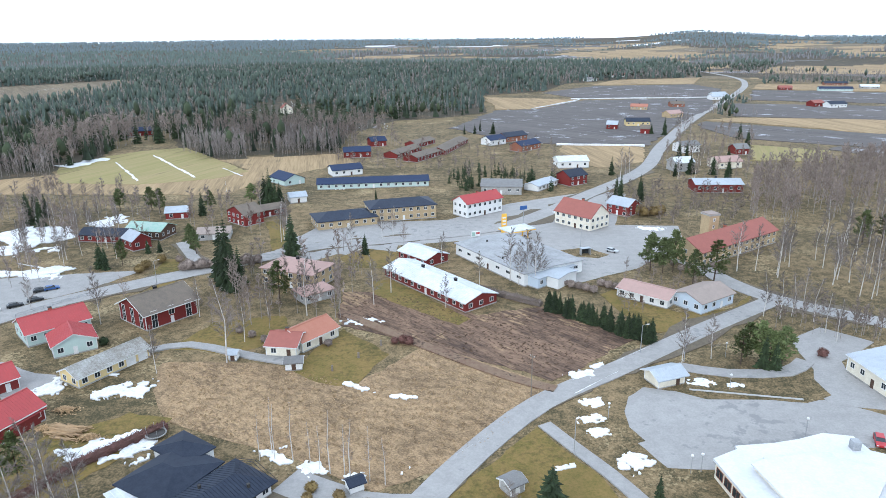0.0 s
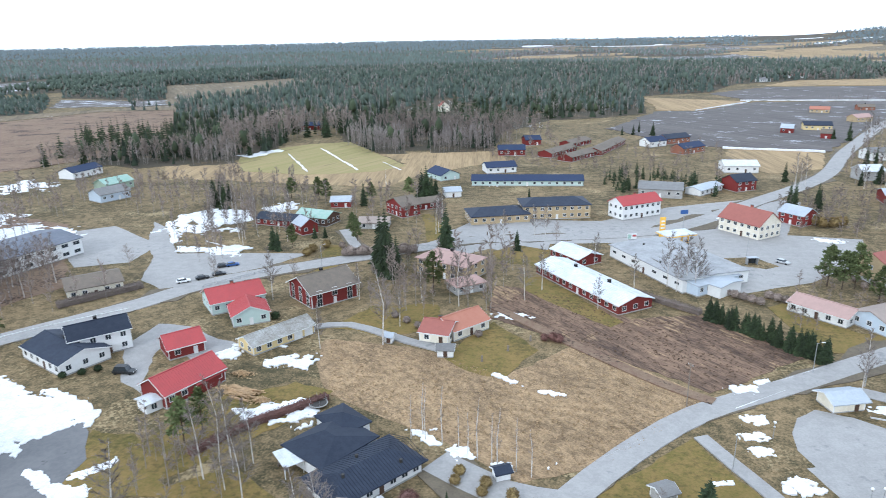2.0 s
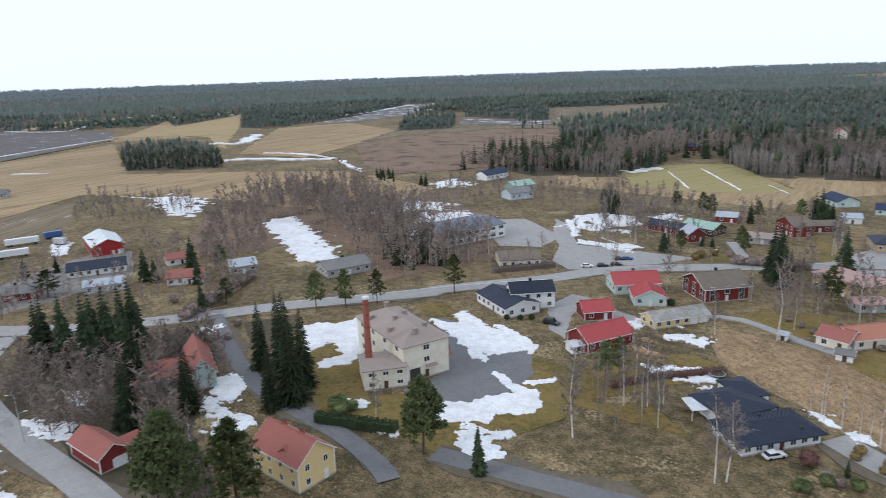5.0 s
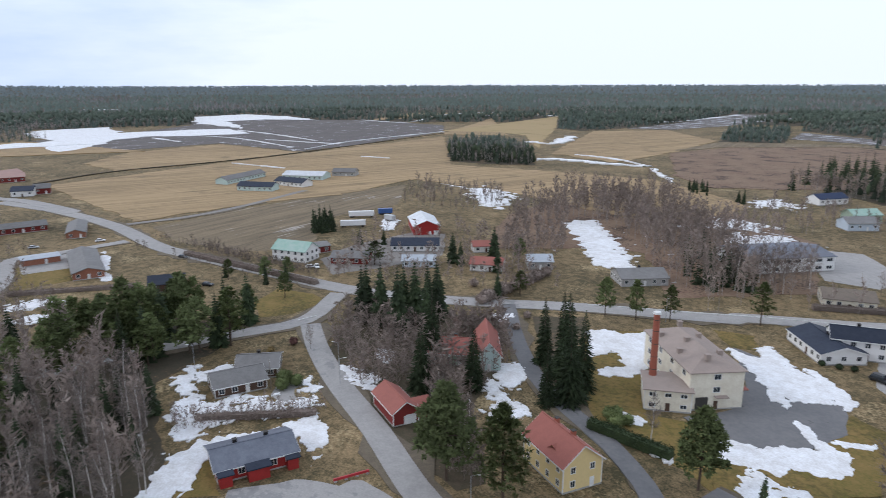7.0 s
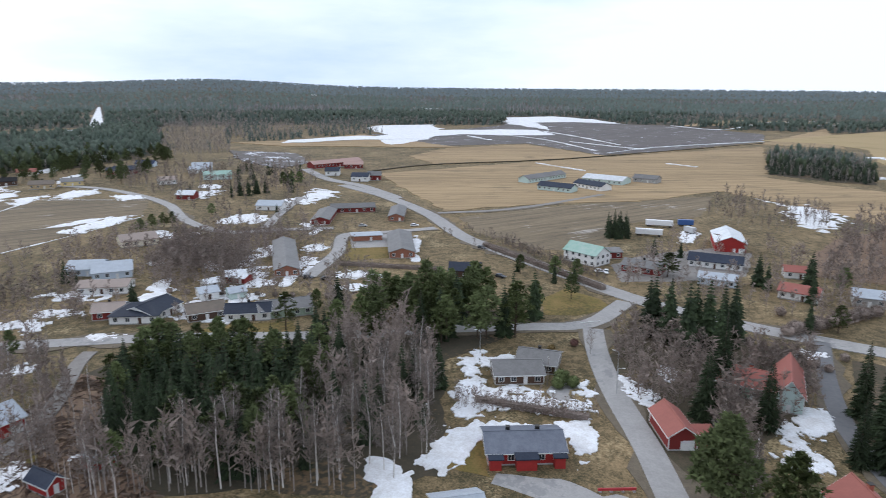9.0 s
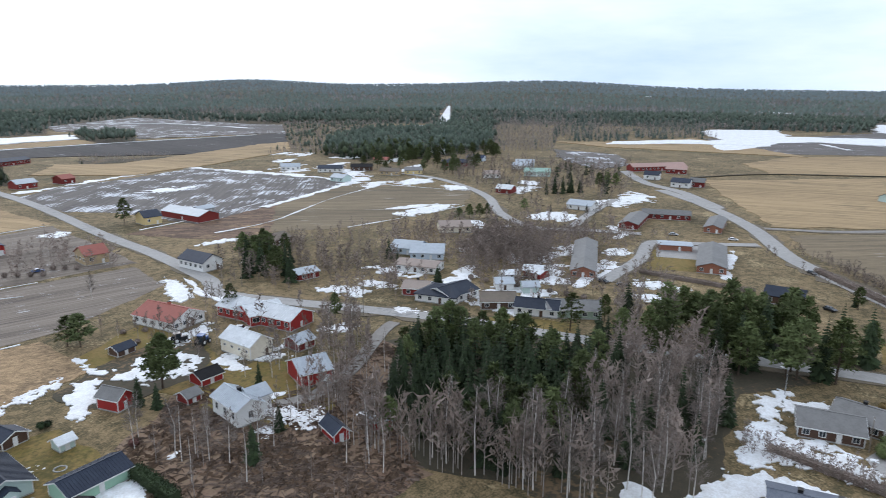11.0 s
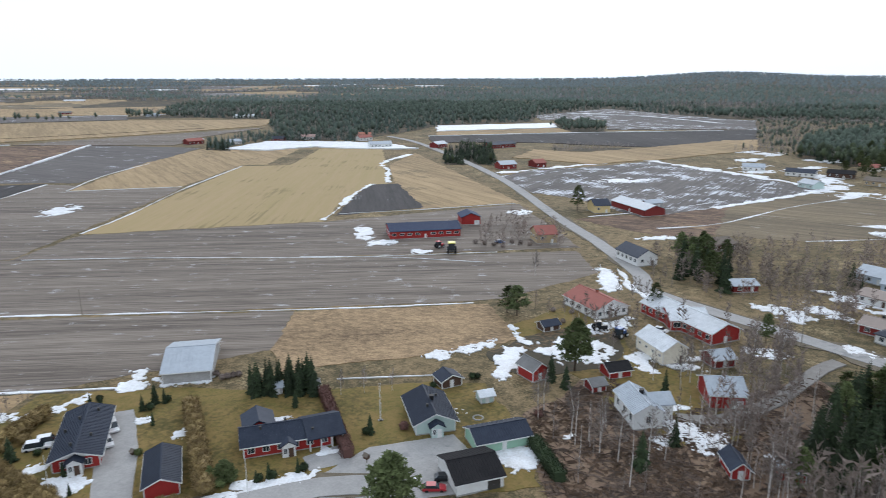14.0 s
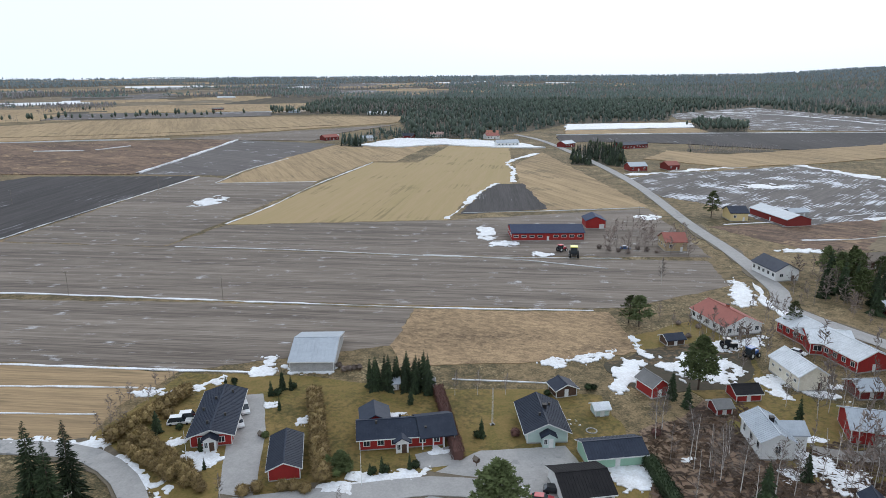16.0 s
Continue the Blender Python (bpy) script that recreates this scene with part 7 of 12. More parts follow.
snow_patch(-446, -191, 6.0, 8.3, 95, 0.12, 225)
snow_patch(-321, -140, 2.5, 7.5, 91, 0.12, 230)
snow_patch(-234, -117, 3.1, 8.0, 101, 0.12, 231)
snow_patch(-272, -69, 3.6, 7.0, 105, 0.12, 232)
snow_patch(-318, -153, 3.7, 7.6, 122, 0.12, 233)
snow_patch(-264, -109, 3.6, 6.6, 118, 0.12, 234)
snow_patch(-267, -96, 3.4, 5.1, 122, 0.12, 235)
snow_patch(-356, -85, 3.9, 7.8, 112, 0.12, 236)
snow_patch(-237, -118, 2.3, 7.9, 112, 0.12, 237)
snow_patch(-324, -159, 3.3, 6.3, 115, 0.12, 238)
snow_patch(-331, -82, 2.0, 7.7, 86, 0.12, 239)
snow_patch(-347, -90, 3.6, 7.1, 120, 0.12, 240)
snow_patch(-245, -86, 2.4, 6.7, 98, 0.12, 241)
snow_patch(-260, -67, 2.9, 6.1, 86, 0.12, 242)
snow_patch(-267, -134, 3.0, 7.5, 109, 0.12, 243)
snow_area([(-31.0, 149.5), (-28.9, 149.8), (-25.0, 146.8), (-26.5, 146.3)], 80, 0.5)
snow_area([(-22.2, 145.5), (-19.5, 144.8), (-18.2, 143.4), (-20.8, 143.8)], 81, 0.6)
snow_area([(-15.1, 142.7), (-10.9, 141.4), (-10.8, 140.7), (-14.4, 141.6)], 82, 0.5)
snow_area([(-17.1, 174.6), (-6.7, 170.5), (-1.7, 168.5), (-6.6, 169.0)], 83, 0.4)
snow_area([(-4.5, 143.6), (-1.5, 145.2), (-1.1, 144.2), (-3.7, 142.6)], 84, 0.4)
snow_area([(32.8, 177.3), (40.4, 182.7), (40.3, 181.0), (33.5, 175.8)], 85, 0.5)
snow_patch(-202.1, -136.1, 7.3, 3.8, 94, 0.12, 0)
snow_patch(-223.2, -139, 12.0, 5.9, 94, 0.12, 1)
snow_patch(-189.1, -135.1, 3.4, 4.5, 94, 0.12, 2)
snow_patch(-218.6, -112, 4.9, 13.6, 94, 0.12, 3)
snow_patch(-256.7, -88.61, 6.8, 6.9, 94, 0.12, 4)
snow_patch(-289.1, -94.1, 6.3, 8.6, 94, 0.12, 5)
snow_patch(-259.6, -72.63, 2.3, 26.1, 94, 0.10, 6)
snow_patch(-298.2, -73.23, 5.2, 6.7, 94, 0.12, 7)
snow_patch(-358.8, -125.3, 12.3, 9.8, 95, 0.12, 8)
snow_patch(-422.5, -113.6, 10.8, 13.0, 95, 0.12, 9)
snow_patch(-254.1, -44.82, 8.9, 4.0, 94, 0.12, 10)
snow_patch(-301.6, -27.98, 2.1, 24.4, 94, 0.10, 11)
snow_patch(-28.29, -132, 3.2, 1.1, 168, 0.12, 20)
snow_patch(-34.82, -128.1, 2.0, 1.5, 168, 0.10, 21)
snow_patch(-1.49, -142.3, 1.9, 1.4, 168, 0.10, 22)
snow_patch(-9.31, -133.3, 1.5, 2.1, 168, 0.10, 23)
snow_patch(12.08, -122.1, 3.5, 2.6, 168, 0.12, 24)
snow_patch(17.66, -129.2, 1.9, 1.9, 168, 0.10, 25)
snow_patch(-5.08, -109.6, 1.7, 0.7, 168, 0.10, 26)
snow_patch(-26.33, -106.6, 4.3, 1.1, 168, 0.12, 27)
snow_patch(-17.61, -105.1, 2.3, 0.9, 168, 0.10, 28)
snow_patch(-156.2, 286.9, 15.7, 12.5, 26, 0.12, 30)
snow_patch(-262.6, 273.5, 15.2, 13.1, 17, 0.12, 32)
snow_patch(-300, 340.3, 12.1, 14.1, 25, 0.12, 33)
snow_patch(-126.5, -129.4, 4.2, 2.5, 168, 0.12, 47)
snow_patch(-133.9, -124.6, 6.2, 1.7, 168, 0.12, 48)
snow_patch(-111.6, -92.95, 3.1, 4.5, 168, 0.12, 49)
snow_patch(-110.2, -88.44, 3.2, 2.9, 168, 0.12, 50)
snow_patch(-114.7, -103, 2.6, 1.3, 168, 0.10, 52)
snow_patch(11.99, -121.4, 2.9, 2.2, 168, 0.10, 56)
snow_patch(28.06, -155.2, 4.2, 2.0, 168, 0.12, 57)
snow_patch(-19.98, -108.3, 3.3, 0.9, 168, 0.12, 59)
snow_patch(-49.89, -98.98, 0.8, 0.5, 168, 0.10, 60)
snow_patch(-69.13, -98.75, 3.8, 1.9, 168, 0.12, 61)
snow_patch(-94.56, -298.3, 3.8, 11.6, 168, 0.12, 62)
snow_patch(-97.32, -278.6, 6.4, 4.1, 168, 0.12, 63)
snow_patch(-108.9, -258.1, 3.6, 3.7, 168, 0.12, 64)
snow_patch(-64.13, -120.7, 3.8, 1.3, 168, 0.12, 66)
snow_patch(-36.72, -114.6, 1.7, 0.9, 168, 0.10, 67)
snow_patch(47.75, -416.5, 7.6, 13.7, 167, 0.12, 68)
snow_patch(-311.2, -392.3, 15.0, 10.0, 167, 0.12, 69)
snow_patch(-219.7, -238.9, 8.4, 3.2, 168, 0.12, 70)
snow_patch(-188.1, -317.4, 6.0, 6.0, 168, 0.12, 71)
snow_patch(-85.05, -101.5, 1.4, 0.9, 168, 0.10, 72)
snow_patch(-154.3, 41.87, 3.2, 2.7, 67, 0.12, 91)
snow_patch(-167.3, 50.44, 2.2, 4.8, 67, 0.10, 92)
snow_patch(-165.7, -0.92, 2.0, 3.4, 68, 0.10, 93)
snow_patch(-331.8, 104.9, 4.2, 14.3, 67, 0.12, 95)
snow_patch(-400.5, 198, 13.2, 41.9, 67, 0.12, 96)
snow_patch(-255.2, -46.69, 6.8, 4.2, 67, 0.12, 97)
snow_patch(-225.8, 256, 20.0, 13.1, 15, 0.12, 106)
snow_patch(7.72, 132, 3.3, 2.2, -3, 0.12, 107)
snow_patch(35.41, 165.7, 2.8, 2.0, 7, 0.10, 108)
snow_patch(33.5, 159.4, 2.7, 1.4, 8, 0.10, 109)
snow_patch(34.23, 154.8, 2.3, 1.5, 9, 0.10, 110)
snow_patch(38.75, 144.8, 3.3, 2.5, 11, 0.12, 111)
snow_patch(61.32, 174.2, 2.3, 1.6, -1, 0.10, 112)
snow_patch(68.32, 172.8, 1.7, 1.1, -1, 0.10, 113)
snow_patch(25.6, 143.8, 2.0, 0.7, 10, 0.10, 114)
snow_patch(-64.32, 172.7, 2.8, 2.9, -4, 0.10, 117)
snow_patch(-71.05, 171.2, 2.0, 1.4, -4, 0.10, 118)
snow_patch(-83.23, 173.9, 1.8, 2.4, -4, 0.10, 119)
snow_patch(-137.9, 316.6, 7.1, 10.2, -5, 0.12, 122)
snow_patch(-18.36, 209.9, 4.3, 2.1, -3, 0.12, 123)
snow_patch(-129.5, 249.4, 6.4, 2.6, -4, 0.12, 124)
snow_patch(-90.74, 200.4, 2.2, 2.4, -4, 0.10, 125)
snow_patch(-47.93, 381.8, 5.6, 5.6, -4, 0.12, 126)
snow_patch(86.65, 298.8, 4.5, 2.5, -4, 0.12, 128)
snow_patch(56.57, 325.7, 4.4, 3.0, -8, 0.12, 129)
snow_patch(-114.6, -15.63, 4.3, 6.7, 93, 0.12, 130)
snow_patch(-215, -92.55, 5.7, 12.8, 94, 0.12, 131)
snow_patch(-242.7, -84.02, 7.5, 9.3, 94, 0.12, 132)
snow_patch(-238.2, -44.22, 7.3, 3.6, 94, 0.12, 133)
snow_patch(-189.7, -140.9, 4.3, 4.6, 94, 0.12, 134)
snow_patch(-275.8, -97.34, 4.8, 8.9, 94, 0.12, 135)
snow_patch(-268.1, -75.63, 4.7, 9.2, 94, 0.12, 136)
snow_patch(-450.6, -105.4, 9.6, 19.5, 95, 0.12, 137)
snow_patch(-182.2, -109.9, 5.0, 3.0, 94, 0.12, 138)
snow_patch(-368, -131.6, 6.3, 8.6, 95, 0.12, 139)
snow_patch(-212, -93.26, 4.2, 7.5, 94, 0.12, 140)
snow_patch(-114, -90.1, 2.7, 1.9, 94, 0.10, 141)
snow_patch(-204.1, -82.94, 5.3, 8.7, 136, 0.12, 142)
snow_patch(-222.2, -80.42, 6.5, 6.1, 136, 0.12, 143)
snow_patch(-158.4, -119.7, 5.1, 2.9, 136, 0.12, 144)
snow_patch(-102.2, -93.11, 2.5, 3.1, 136, 0.10, 145)
snow_patch(-118.9, -78.87, 2.3, 1.0, 136, 0.10, 146)
snow_patch(-71.42, -100.5, 3.9, 2.5, 136, 0.12, 147)
snow_patch(-212.6, -114.7, 8.0, 3.4, 136, 0.12, 148)
snow_patch(-188.8, -146.7, 5.1, 3.5, 136, 0.12, 149)
snow_patch(-110.4, -92.59, 1.8, 1.1, 136, 0.10, 150)

# ---------------- buildings ----------------
house("house", "teal wooden house with a red metal roof", -87.21, 191.6, 35.3, 9.7, 9, 3.2, 2.2, "wall_teal", "roof_red", ridge="y", ribs=0.6, chim=0)
house("house", "teal wooden house with a red metal roof and wide porch", -95.83, 200.6, 44.0, 15.2, 11, 3.6, 2.6, "wall_teal", "roof_red", ribs=0.6, chim=1)
house("outbuilding", "long yellow outbuilding with a pale patched metal roof", -72.85, 181.8, 58.7, 18.1, 7, 2.6, 1.6, "wall_yellow", "roof_weathered", ribs=0.8, garage=2, category="outbuilding", door=0)
red_barn = house("barn", "red barn with a bright red metal roof", -80.88, 154.5, 67.6, 15.0, 9, 3.4, 2.6, "wall_red", "roof_red", ribs=0.6, win="f", category="barn")
house("barn", "small red shed with a bright red metal roof", -93.88, 171.2, 48.4, 8.6, 8, 3, 2.2, "wall_red", "roof_red", ribs=0.6, win="f", category="barn")
house("house", "white plastered house with a dark metal roof", -125.2, 159.2, -23.3, 18.5, 12, 3.2, 1.8, "wall_white", "roof_navy", chim=1)
house("house", "white two-storey house with a dark metal roof", -115.1, 167.9, 46.9, 13.7, 9, 5.6, 2.2, "wall_white", "roof_navy", chim=1)
house("assembly_hall", "red wooden assembly hall with a brown roof and tall white windows", -70.4, 210.5, 51.6, 15.1, 13.6, 4.85, 3.2, "wall_red", "roof_brown", ww=1.5, wh=2.3, gap=3.6, chim=1, over=0.9)
house("house", "two-storey house with a weathered pink roof behind trees", -44.7, 236.5, -24.0, 19.1, 12, 5.4, 1.8, "wall_tan", "roof_pink", hip=5, chim=1, corner=False)
house("house", "low annex with a pale pink roof", -32.54, 225.2, 38.2, 9.8, 7, 2.8, 1.2, "wall_grey", "roof_pink", hip=2.5)
house("house", "cream bungalow with an orange tiled roof", -27.2, 195.5, 51.8, 11.9, 9, 2.9, 2.1, "wall_cream", "roof_tile_orange", chim=0)
house("house", "cream bungalow wing with a faded red roof", -35.72, 188.8, -8.2, 7.6, 9, 2.9, 1.8, "wall_cream", "roof_rust", chim=1)
house("shed", "small white hut beside the field", -47.06, 186.9, -3.5, 1.8, 2, 2, 0.6, "wall_white", "roof_light", win="", door=1, category="shed")
house("shed", "white garden shed with a grey roof", -31.2, 181.7, 6.7, 3.7, 3, 2.2, 0.8, "wall_white", "roof_grey", win="", category="shed")
house("kiosk", "white waste shelter with a dark roof beside the road", -11.1, 137.1, 30.5, 2.4, 2, 2, 0.5, "wall_white", "roof_navy", win="", door=0, category="kiosk")
house("row_house", "long red row house with a snowy white metal roof", -2.45, 230.7, -51.2, 39.9, 12, 2.9, 1.7, "wall_red", "roof_white", chim=2, gap=3.2, ribs=1.0, corner=False)
house("row_house", "red row house with a snowy white metal roof", -6.68, 258.9, -47.5, 14.4, 10, 2.9, 1.5, "wall_red", "roof_white", gap=3.2, ribs=1.0, corner=False)
market = house("market_hall", "white market hall with a flat grey roof", 18.74, 251.5, -58.0, 38.5, 24, 4.2, 0.5, "wall_white", "roof_pale", gap=5, wh=0.8, ww=2, category="shop", vents=4, corner=False)
house("storage_building", "blue-grey store building with a flat roof", 39.6, 239, 42.8, 18.0, 9, 3.4, 0.3, "wall_blue", "roof_light", win="f", category="shop", corner=False)
house("house", "white two-storey shop house with a bright red roof", 22.16, 322.4, 37.3, 19.8, 9.5, 6.4, 2.6, "wall_white", "roof_red", gap=2.5, chim=1, ribs=0.7, corner=False)
house("service_building", "low building with a wide grey roof", 32.5, 360.7, -5.7, 19.6, 18, 4, 1.6, "wall_grey", "roof_grey", corner=False, win="f", gap=3.6)
house("town_house", "cream house with a steep rust-red roof", 55.98, 301.5, -49.0, 17.9, 12, 5.6, 4.4, "wall_cream", "roof_rust", gap=2.6, chim=1, corner=False)
house("fire_station", "long plastered building with a rust-red roof", 108.5, 265.3, 35.2, 45.6, 13, 5, 3.4, "wall_tan", "roof_rust", gap=3.2, chim=1, category="public building", corner=False)
house("house", "low white house with a pale pink-grey roof", 61.37, 221.5, -42.0, 15.5, 9, 2.7, 1.5, "wall_white", "roof_pink")
house("house", "pale blue house with a grey-brown roof", 81.21, 216, 33.4, 14.4, 10.5, 3.4, 1.8, "wall_blue", "roof_felt", corner=False)
house("kiosk", "cream kiosk on short legs with a pale metal roof", 54.18, 172.6, 20.5, 6.8, 5, 2.5, 1, "wall_cream", "roof_light", win="", over=0.8, category="kiosk")
house("service_building", "cream service building with a pale blue metal roof", 97.47, 171, -83.8, 16.2, 22, 4, 1.8, "wall_cream", "roof_light", category="public building")
house("shop_building", "tan brick shop with a dark hipped roof", -34.42, 304, 21.3, 24.5, 15, 3.6, 2, "wall_tan", "roof_navy", hip=6, gap=3, category="shop", corner=False)
house("shop_building", "tan two-storey shop building with a dark hipped roof", -12.38, 315.2, 15.8, 28.2, 15, 5.8, 2, "wall_tan", "roof_navy", hip=6, gap=3, category="shop", corner=False)
house("row_house", "long pale green row house with a blue metal roof", -31.17, 378.1, 7.1, 56.6, 11, 2.9, 2, "wall_teal", "roof_blue", gap=3.6, corner=False, win="f")
house("row_house", "pale green row house with a blue metal roof seen end on", -73.35, 387.8, 41.8, 11.6, 16, 3, 2.6, "wall_teal", "roof_blue", ridge="y", corner=False, win="f", gap=3.6)
house("house", "pale house with a blue metal roof", -48.59, 410.6, 23.6, 17.0, 11, 3.5, 2.2, "wall_white", "roof_blue", corner=False, win="f", gap=3.6)
house("shed", "white shed with a pale roof", -63.29, 347.6, 22.2, 7.6, 8, 3, 1.5, "wall_white", "roof_light", category="shed", corner=False, win="f", gap=3.6)
house("farmhouse", "red farmhouse with white corner boards and brown roof", -81.98, 311.1, -41.8, 13.0, 9, 5, 2.8, "wall_red", "roof_brown", ridge="y", corner=False)
house("barn", "long red outbuilding with a grey-brown roof", -71.99, 322, 35.9, 17.8, 8, 3.2, 1.6, "wall_red", "roof_brown", category="barn", corner=False)
house("house", "low red house with a dark roof behind birches", -126.3, 286.6, -8.7, 19.5, 10, 2.8, 1.6, "wall_red", "roof_navy", corner=False)
house("barn", "old barn with a faded green metal roof", -112, 290.3, -12.7, 15.4, 10, 3.6, 2, "wall_brown", "roof_green", category="barn", corner=False)
house("barn", "small red barn with a blue-grey roof", -106.8, 277.3, 49.0, 6.9, 8, 4, 2.4, "wall_red", "roof_light", ridge="y", category="barn", corner=False)
house("house", "grey outbuilding with a felt roof", -84.15, 288.7, 10.5, 12.0, 9, 2.6, 1.4, "wall_grey", "roof_felt", corner=False)
house("shed", "red shed with a pale blue roof", -110.2, 320.4, 13.7, 9.0, 9, 3, 1.6, "wall_red", "roof_light", category="shed", corner=False, win="f", gap=3.6)
house("row_house", "red row house with a brown roof", -17.11, 476.1, 63.6, 32.5, 10, 3, 1.8, "wall_red", "roof_brown", corner=False, win="f", gap=3.6)
house("row_house", "red row house with a brown roof", -1.69, 465.8, 60.2, 39.0, 10, 3, 1.8, "wall_red", "roof_brown", corner=False, win="f", gap=3.6)
house("row_house", "red row house with a brown roof", 14.08, 499.8, 72.2, 54.0, 10, 3, 1.8, "wall_red", "roof_brown", corner=False, win="f", gap=3.6)
house("row_house", "red row house with a brown roof", -7.18, 513.5, 60.5, 25.0, 10, 3, 1.8, "wall_red", "roof_brown", corner=False, win="f", gap=3.6)
house("house", "red farmhouse with a pale grey metal roof", 138.1, 360, -2.4, 22.7, 12, 4.2, 1.8, "wall_red", "roof_light", gap=3.6, chim=1, corner=False, win="f")
house("house", "red house with a pale roof and low annex", 78.72, 320.2, -47.6, 10.5, 9, 4.6, 2.4, "wall_red", "roof_light", corner=False)
house("house", "white house with a snowy roof", 80.02, 426.4, 4.3, 17.6, 14, 4, 2, "wall_white", "roof_white", corner=False, win="f", gap=3.6)
house("house", "red house with a dark roof at a lot corner", 73.75, 380.5, 33.3, 12.0, 10, 5, 2.6, "wall_red", "roof_navy", corner=False, win="f", gap=3.6)
house("shed", "white row of garages with a blue-grey roof", 57.06, 373.5, 51.9, 19.5, 8, 2.8, 1.2, "wall_white", "roof_light", category="garage", corner=False, win="f", gap=3.6)
house("house", "white villa with a grey roof", 164.9, 474.4, 16.1, 13.1, 11, 5, 2, "wall_white", "roof_grey", corner=False, win="f", gap=3.6)
house("house", "tan house with a pale pink roof", 168, 420.5, 10.3, 14.9, 11, 4, 2.4, "wall_cream", "roof_pink", corner=False, win="f", gap=3.6)
house("house", "red cottage with a grey roof", 194.3, 465.3, 10.2, 9.1, 9, 4, 2.4, "wall_red", "roof_grey", corner=False, win="f", gap=3.6)
house("house", "grey house with a white roof behind trees", 140.1, 413.5, 13.8, 11.4, 10, 5, 2.5, "wall_grey", "roof_white", corner=False, win="f", gap=3.6)
house("house", "white house far off at the village edge", 43.41, 513.8, 39.6, 14.9, 10, 4, 2.4, "wall_white", "roof_blue", win="f", corner=False, gap=3.6)
house("house", "brick house far off at the village edge", 58.08, 529.8, 36.7, 20.2, 10, 4, 2.4, "wall_brick", "roof_navy", win="f", corner=False, gap=3.6)
house("house", "brick house far off at the village edge", 63.43, 489.8, 46.0, 20.8, 10, 4, 2.4, "wall_brick", "roof_blue", win="f", corner=False, gap=3.6)
house("house", "red house far off at the village edge", -49.96, 467.5, 9.9, 16.9, 10, 4, 2.4, "wall_red", "roof_blue", win="f", corner=False, gap=3.6)
house("house", "red house far off at the village edge", -40.11, 511.9, 22.8, 10.9, 10, 4, 2.4, "wall_red", "roof_blue", win="f", corner=False, gap=3.6)
house("house", "red house far off at the village edge", -233.9, 575, 21.4, 21.8, 10, 4, 2.4, "wall_red", "roof_blue", win="f", corner=False, gap=3.6)
house("house", "red house far off at the village edge", 140.9, 588.1, -19.6, 8.4, 10, 4, 2.4, "wall_red", "roof_light", win="f", corner=False, gap=3.6)
house("house", "yellow house far off at the village edge", 167.1, 605.7, -4.1, 19.4, 10, 4, 2.4, "wall_yellow", "roof_navy", win="f", corner=False, gap=3.6)
house("house", "red house far off at the village edge", 160, 560.8, -19.0, 7.3, 10, 4, 2.4, "wall_red", "roof_brown", win="f", corner=False, gap=3.6)
house("house", "tan house far off at the village edge", 217.3, 661.2, 27.7, 16.2, 10, 4, 2.4, "wall_tan", "roof_pink", win="f", corner=False, gap=3.6)
house("house", "white house far off at the village edge", 403.5, 730.4, 11.0, 19.5, 10, 4, 2.4, "wall_white", "roof_navy", win="f", corner=False, gap=3.6)
house("house", "red house far off at the village edge", 390.6, 742.6, 19.2, 13.6, 10, 4, 2.4, "wall_red", "roof_rust", win="f", corner=False, gap=3.6)
house("house", "white house far off at the village edge", 245.2, 1150.4, 33.4, 20.2, 10, 4, 2.4, "wall_white", "roof_grey", win="f", corner=False, gap=3.6)
house("house", "white house far off at the village edge", 314.2, 1242.4, 21.2, 31.4, 10, 4, 2.4, "wall_white", "roof_rust", win="f", corner=False, gap=3.6)
house("house", "white house far off at the village edge", 321.8, 823.8, 12.6, 21.7, 10, 4, 2.4, "wall_white", "roof_light", win="f", corner=False, gap=3.6)
house("house", "white bungalow with a dark blue roof among snowy gardens", -445, -358, 122, 20, 10, 3.4, 2.2, "wall_white", "roof_navy", win="f", corner=False, gap=3.6)
house("house", "white house with a pale roof among snowy gardens", -437, -394, 136, 16, 10, 3.4, 2.2, "wall_white", "roof_light", win="f", corner=False, gap=3.6, chim=1)
house("house", "pale green house with a light roof in a far garden", -404, -318, 89, 12, 10, 3.4, 2.2, "wall_teal", "roof_light", win="f", corner=False, gap=3.6, chim=1)
house("house", "long dark house with a black roof in a far garden", -467, -342, 123, 18, 10, 3.4, 2.2, "wall_brown", "roof_black", win="f", corner=False, gap=3.6, chim=1)
house("house", "tan house with a brown roof in a far garden", -456, -306, 112, 16, 10, 3.4, 2.2, "wall_tan", "roof_brown", win="f", corner=False, gap=3.6, chim=1)
house("house", "yellow house with a grey roof in a far garden", -472, -293, 126, 14, 10, 3.4, 2.2, "wall_yellow", "roof_grey", win="f", corner=False, gap=3.6, chim=1)
house("house", "red house with a dark roof in a far garden", -536, -292, 114, 20, 10, 3.4, 2.2, "wall_red", "roof_navy", win="f", corner=False, gap=3.6)
house("house", "pale blue house with a blue roof in a far garden", -586, -296, 98, 16, 10, 3.4, 2.2, "wall_blue", "roof_blue", win="f", corner=False, gap=3.6, chim=1)
house("house", "white house with a felt roof in a far garden", -486, -228, 127, 12, 10, 3.4, 2.2, "wall_white", "roof_felt", win="f", corner=False, gap=3.6, chim=1)
house("house", "white house with a light roof in a far garden", -550, -232, 106, 16, 10, 3.4, 2.2, "wall_white", "roof_light", win="f", corner=False, gap=3.6, chim=1)
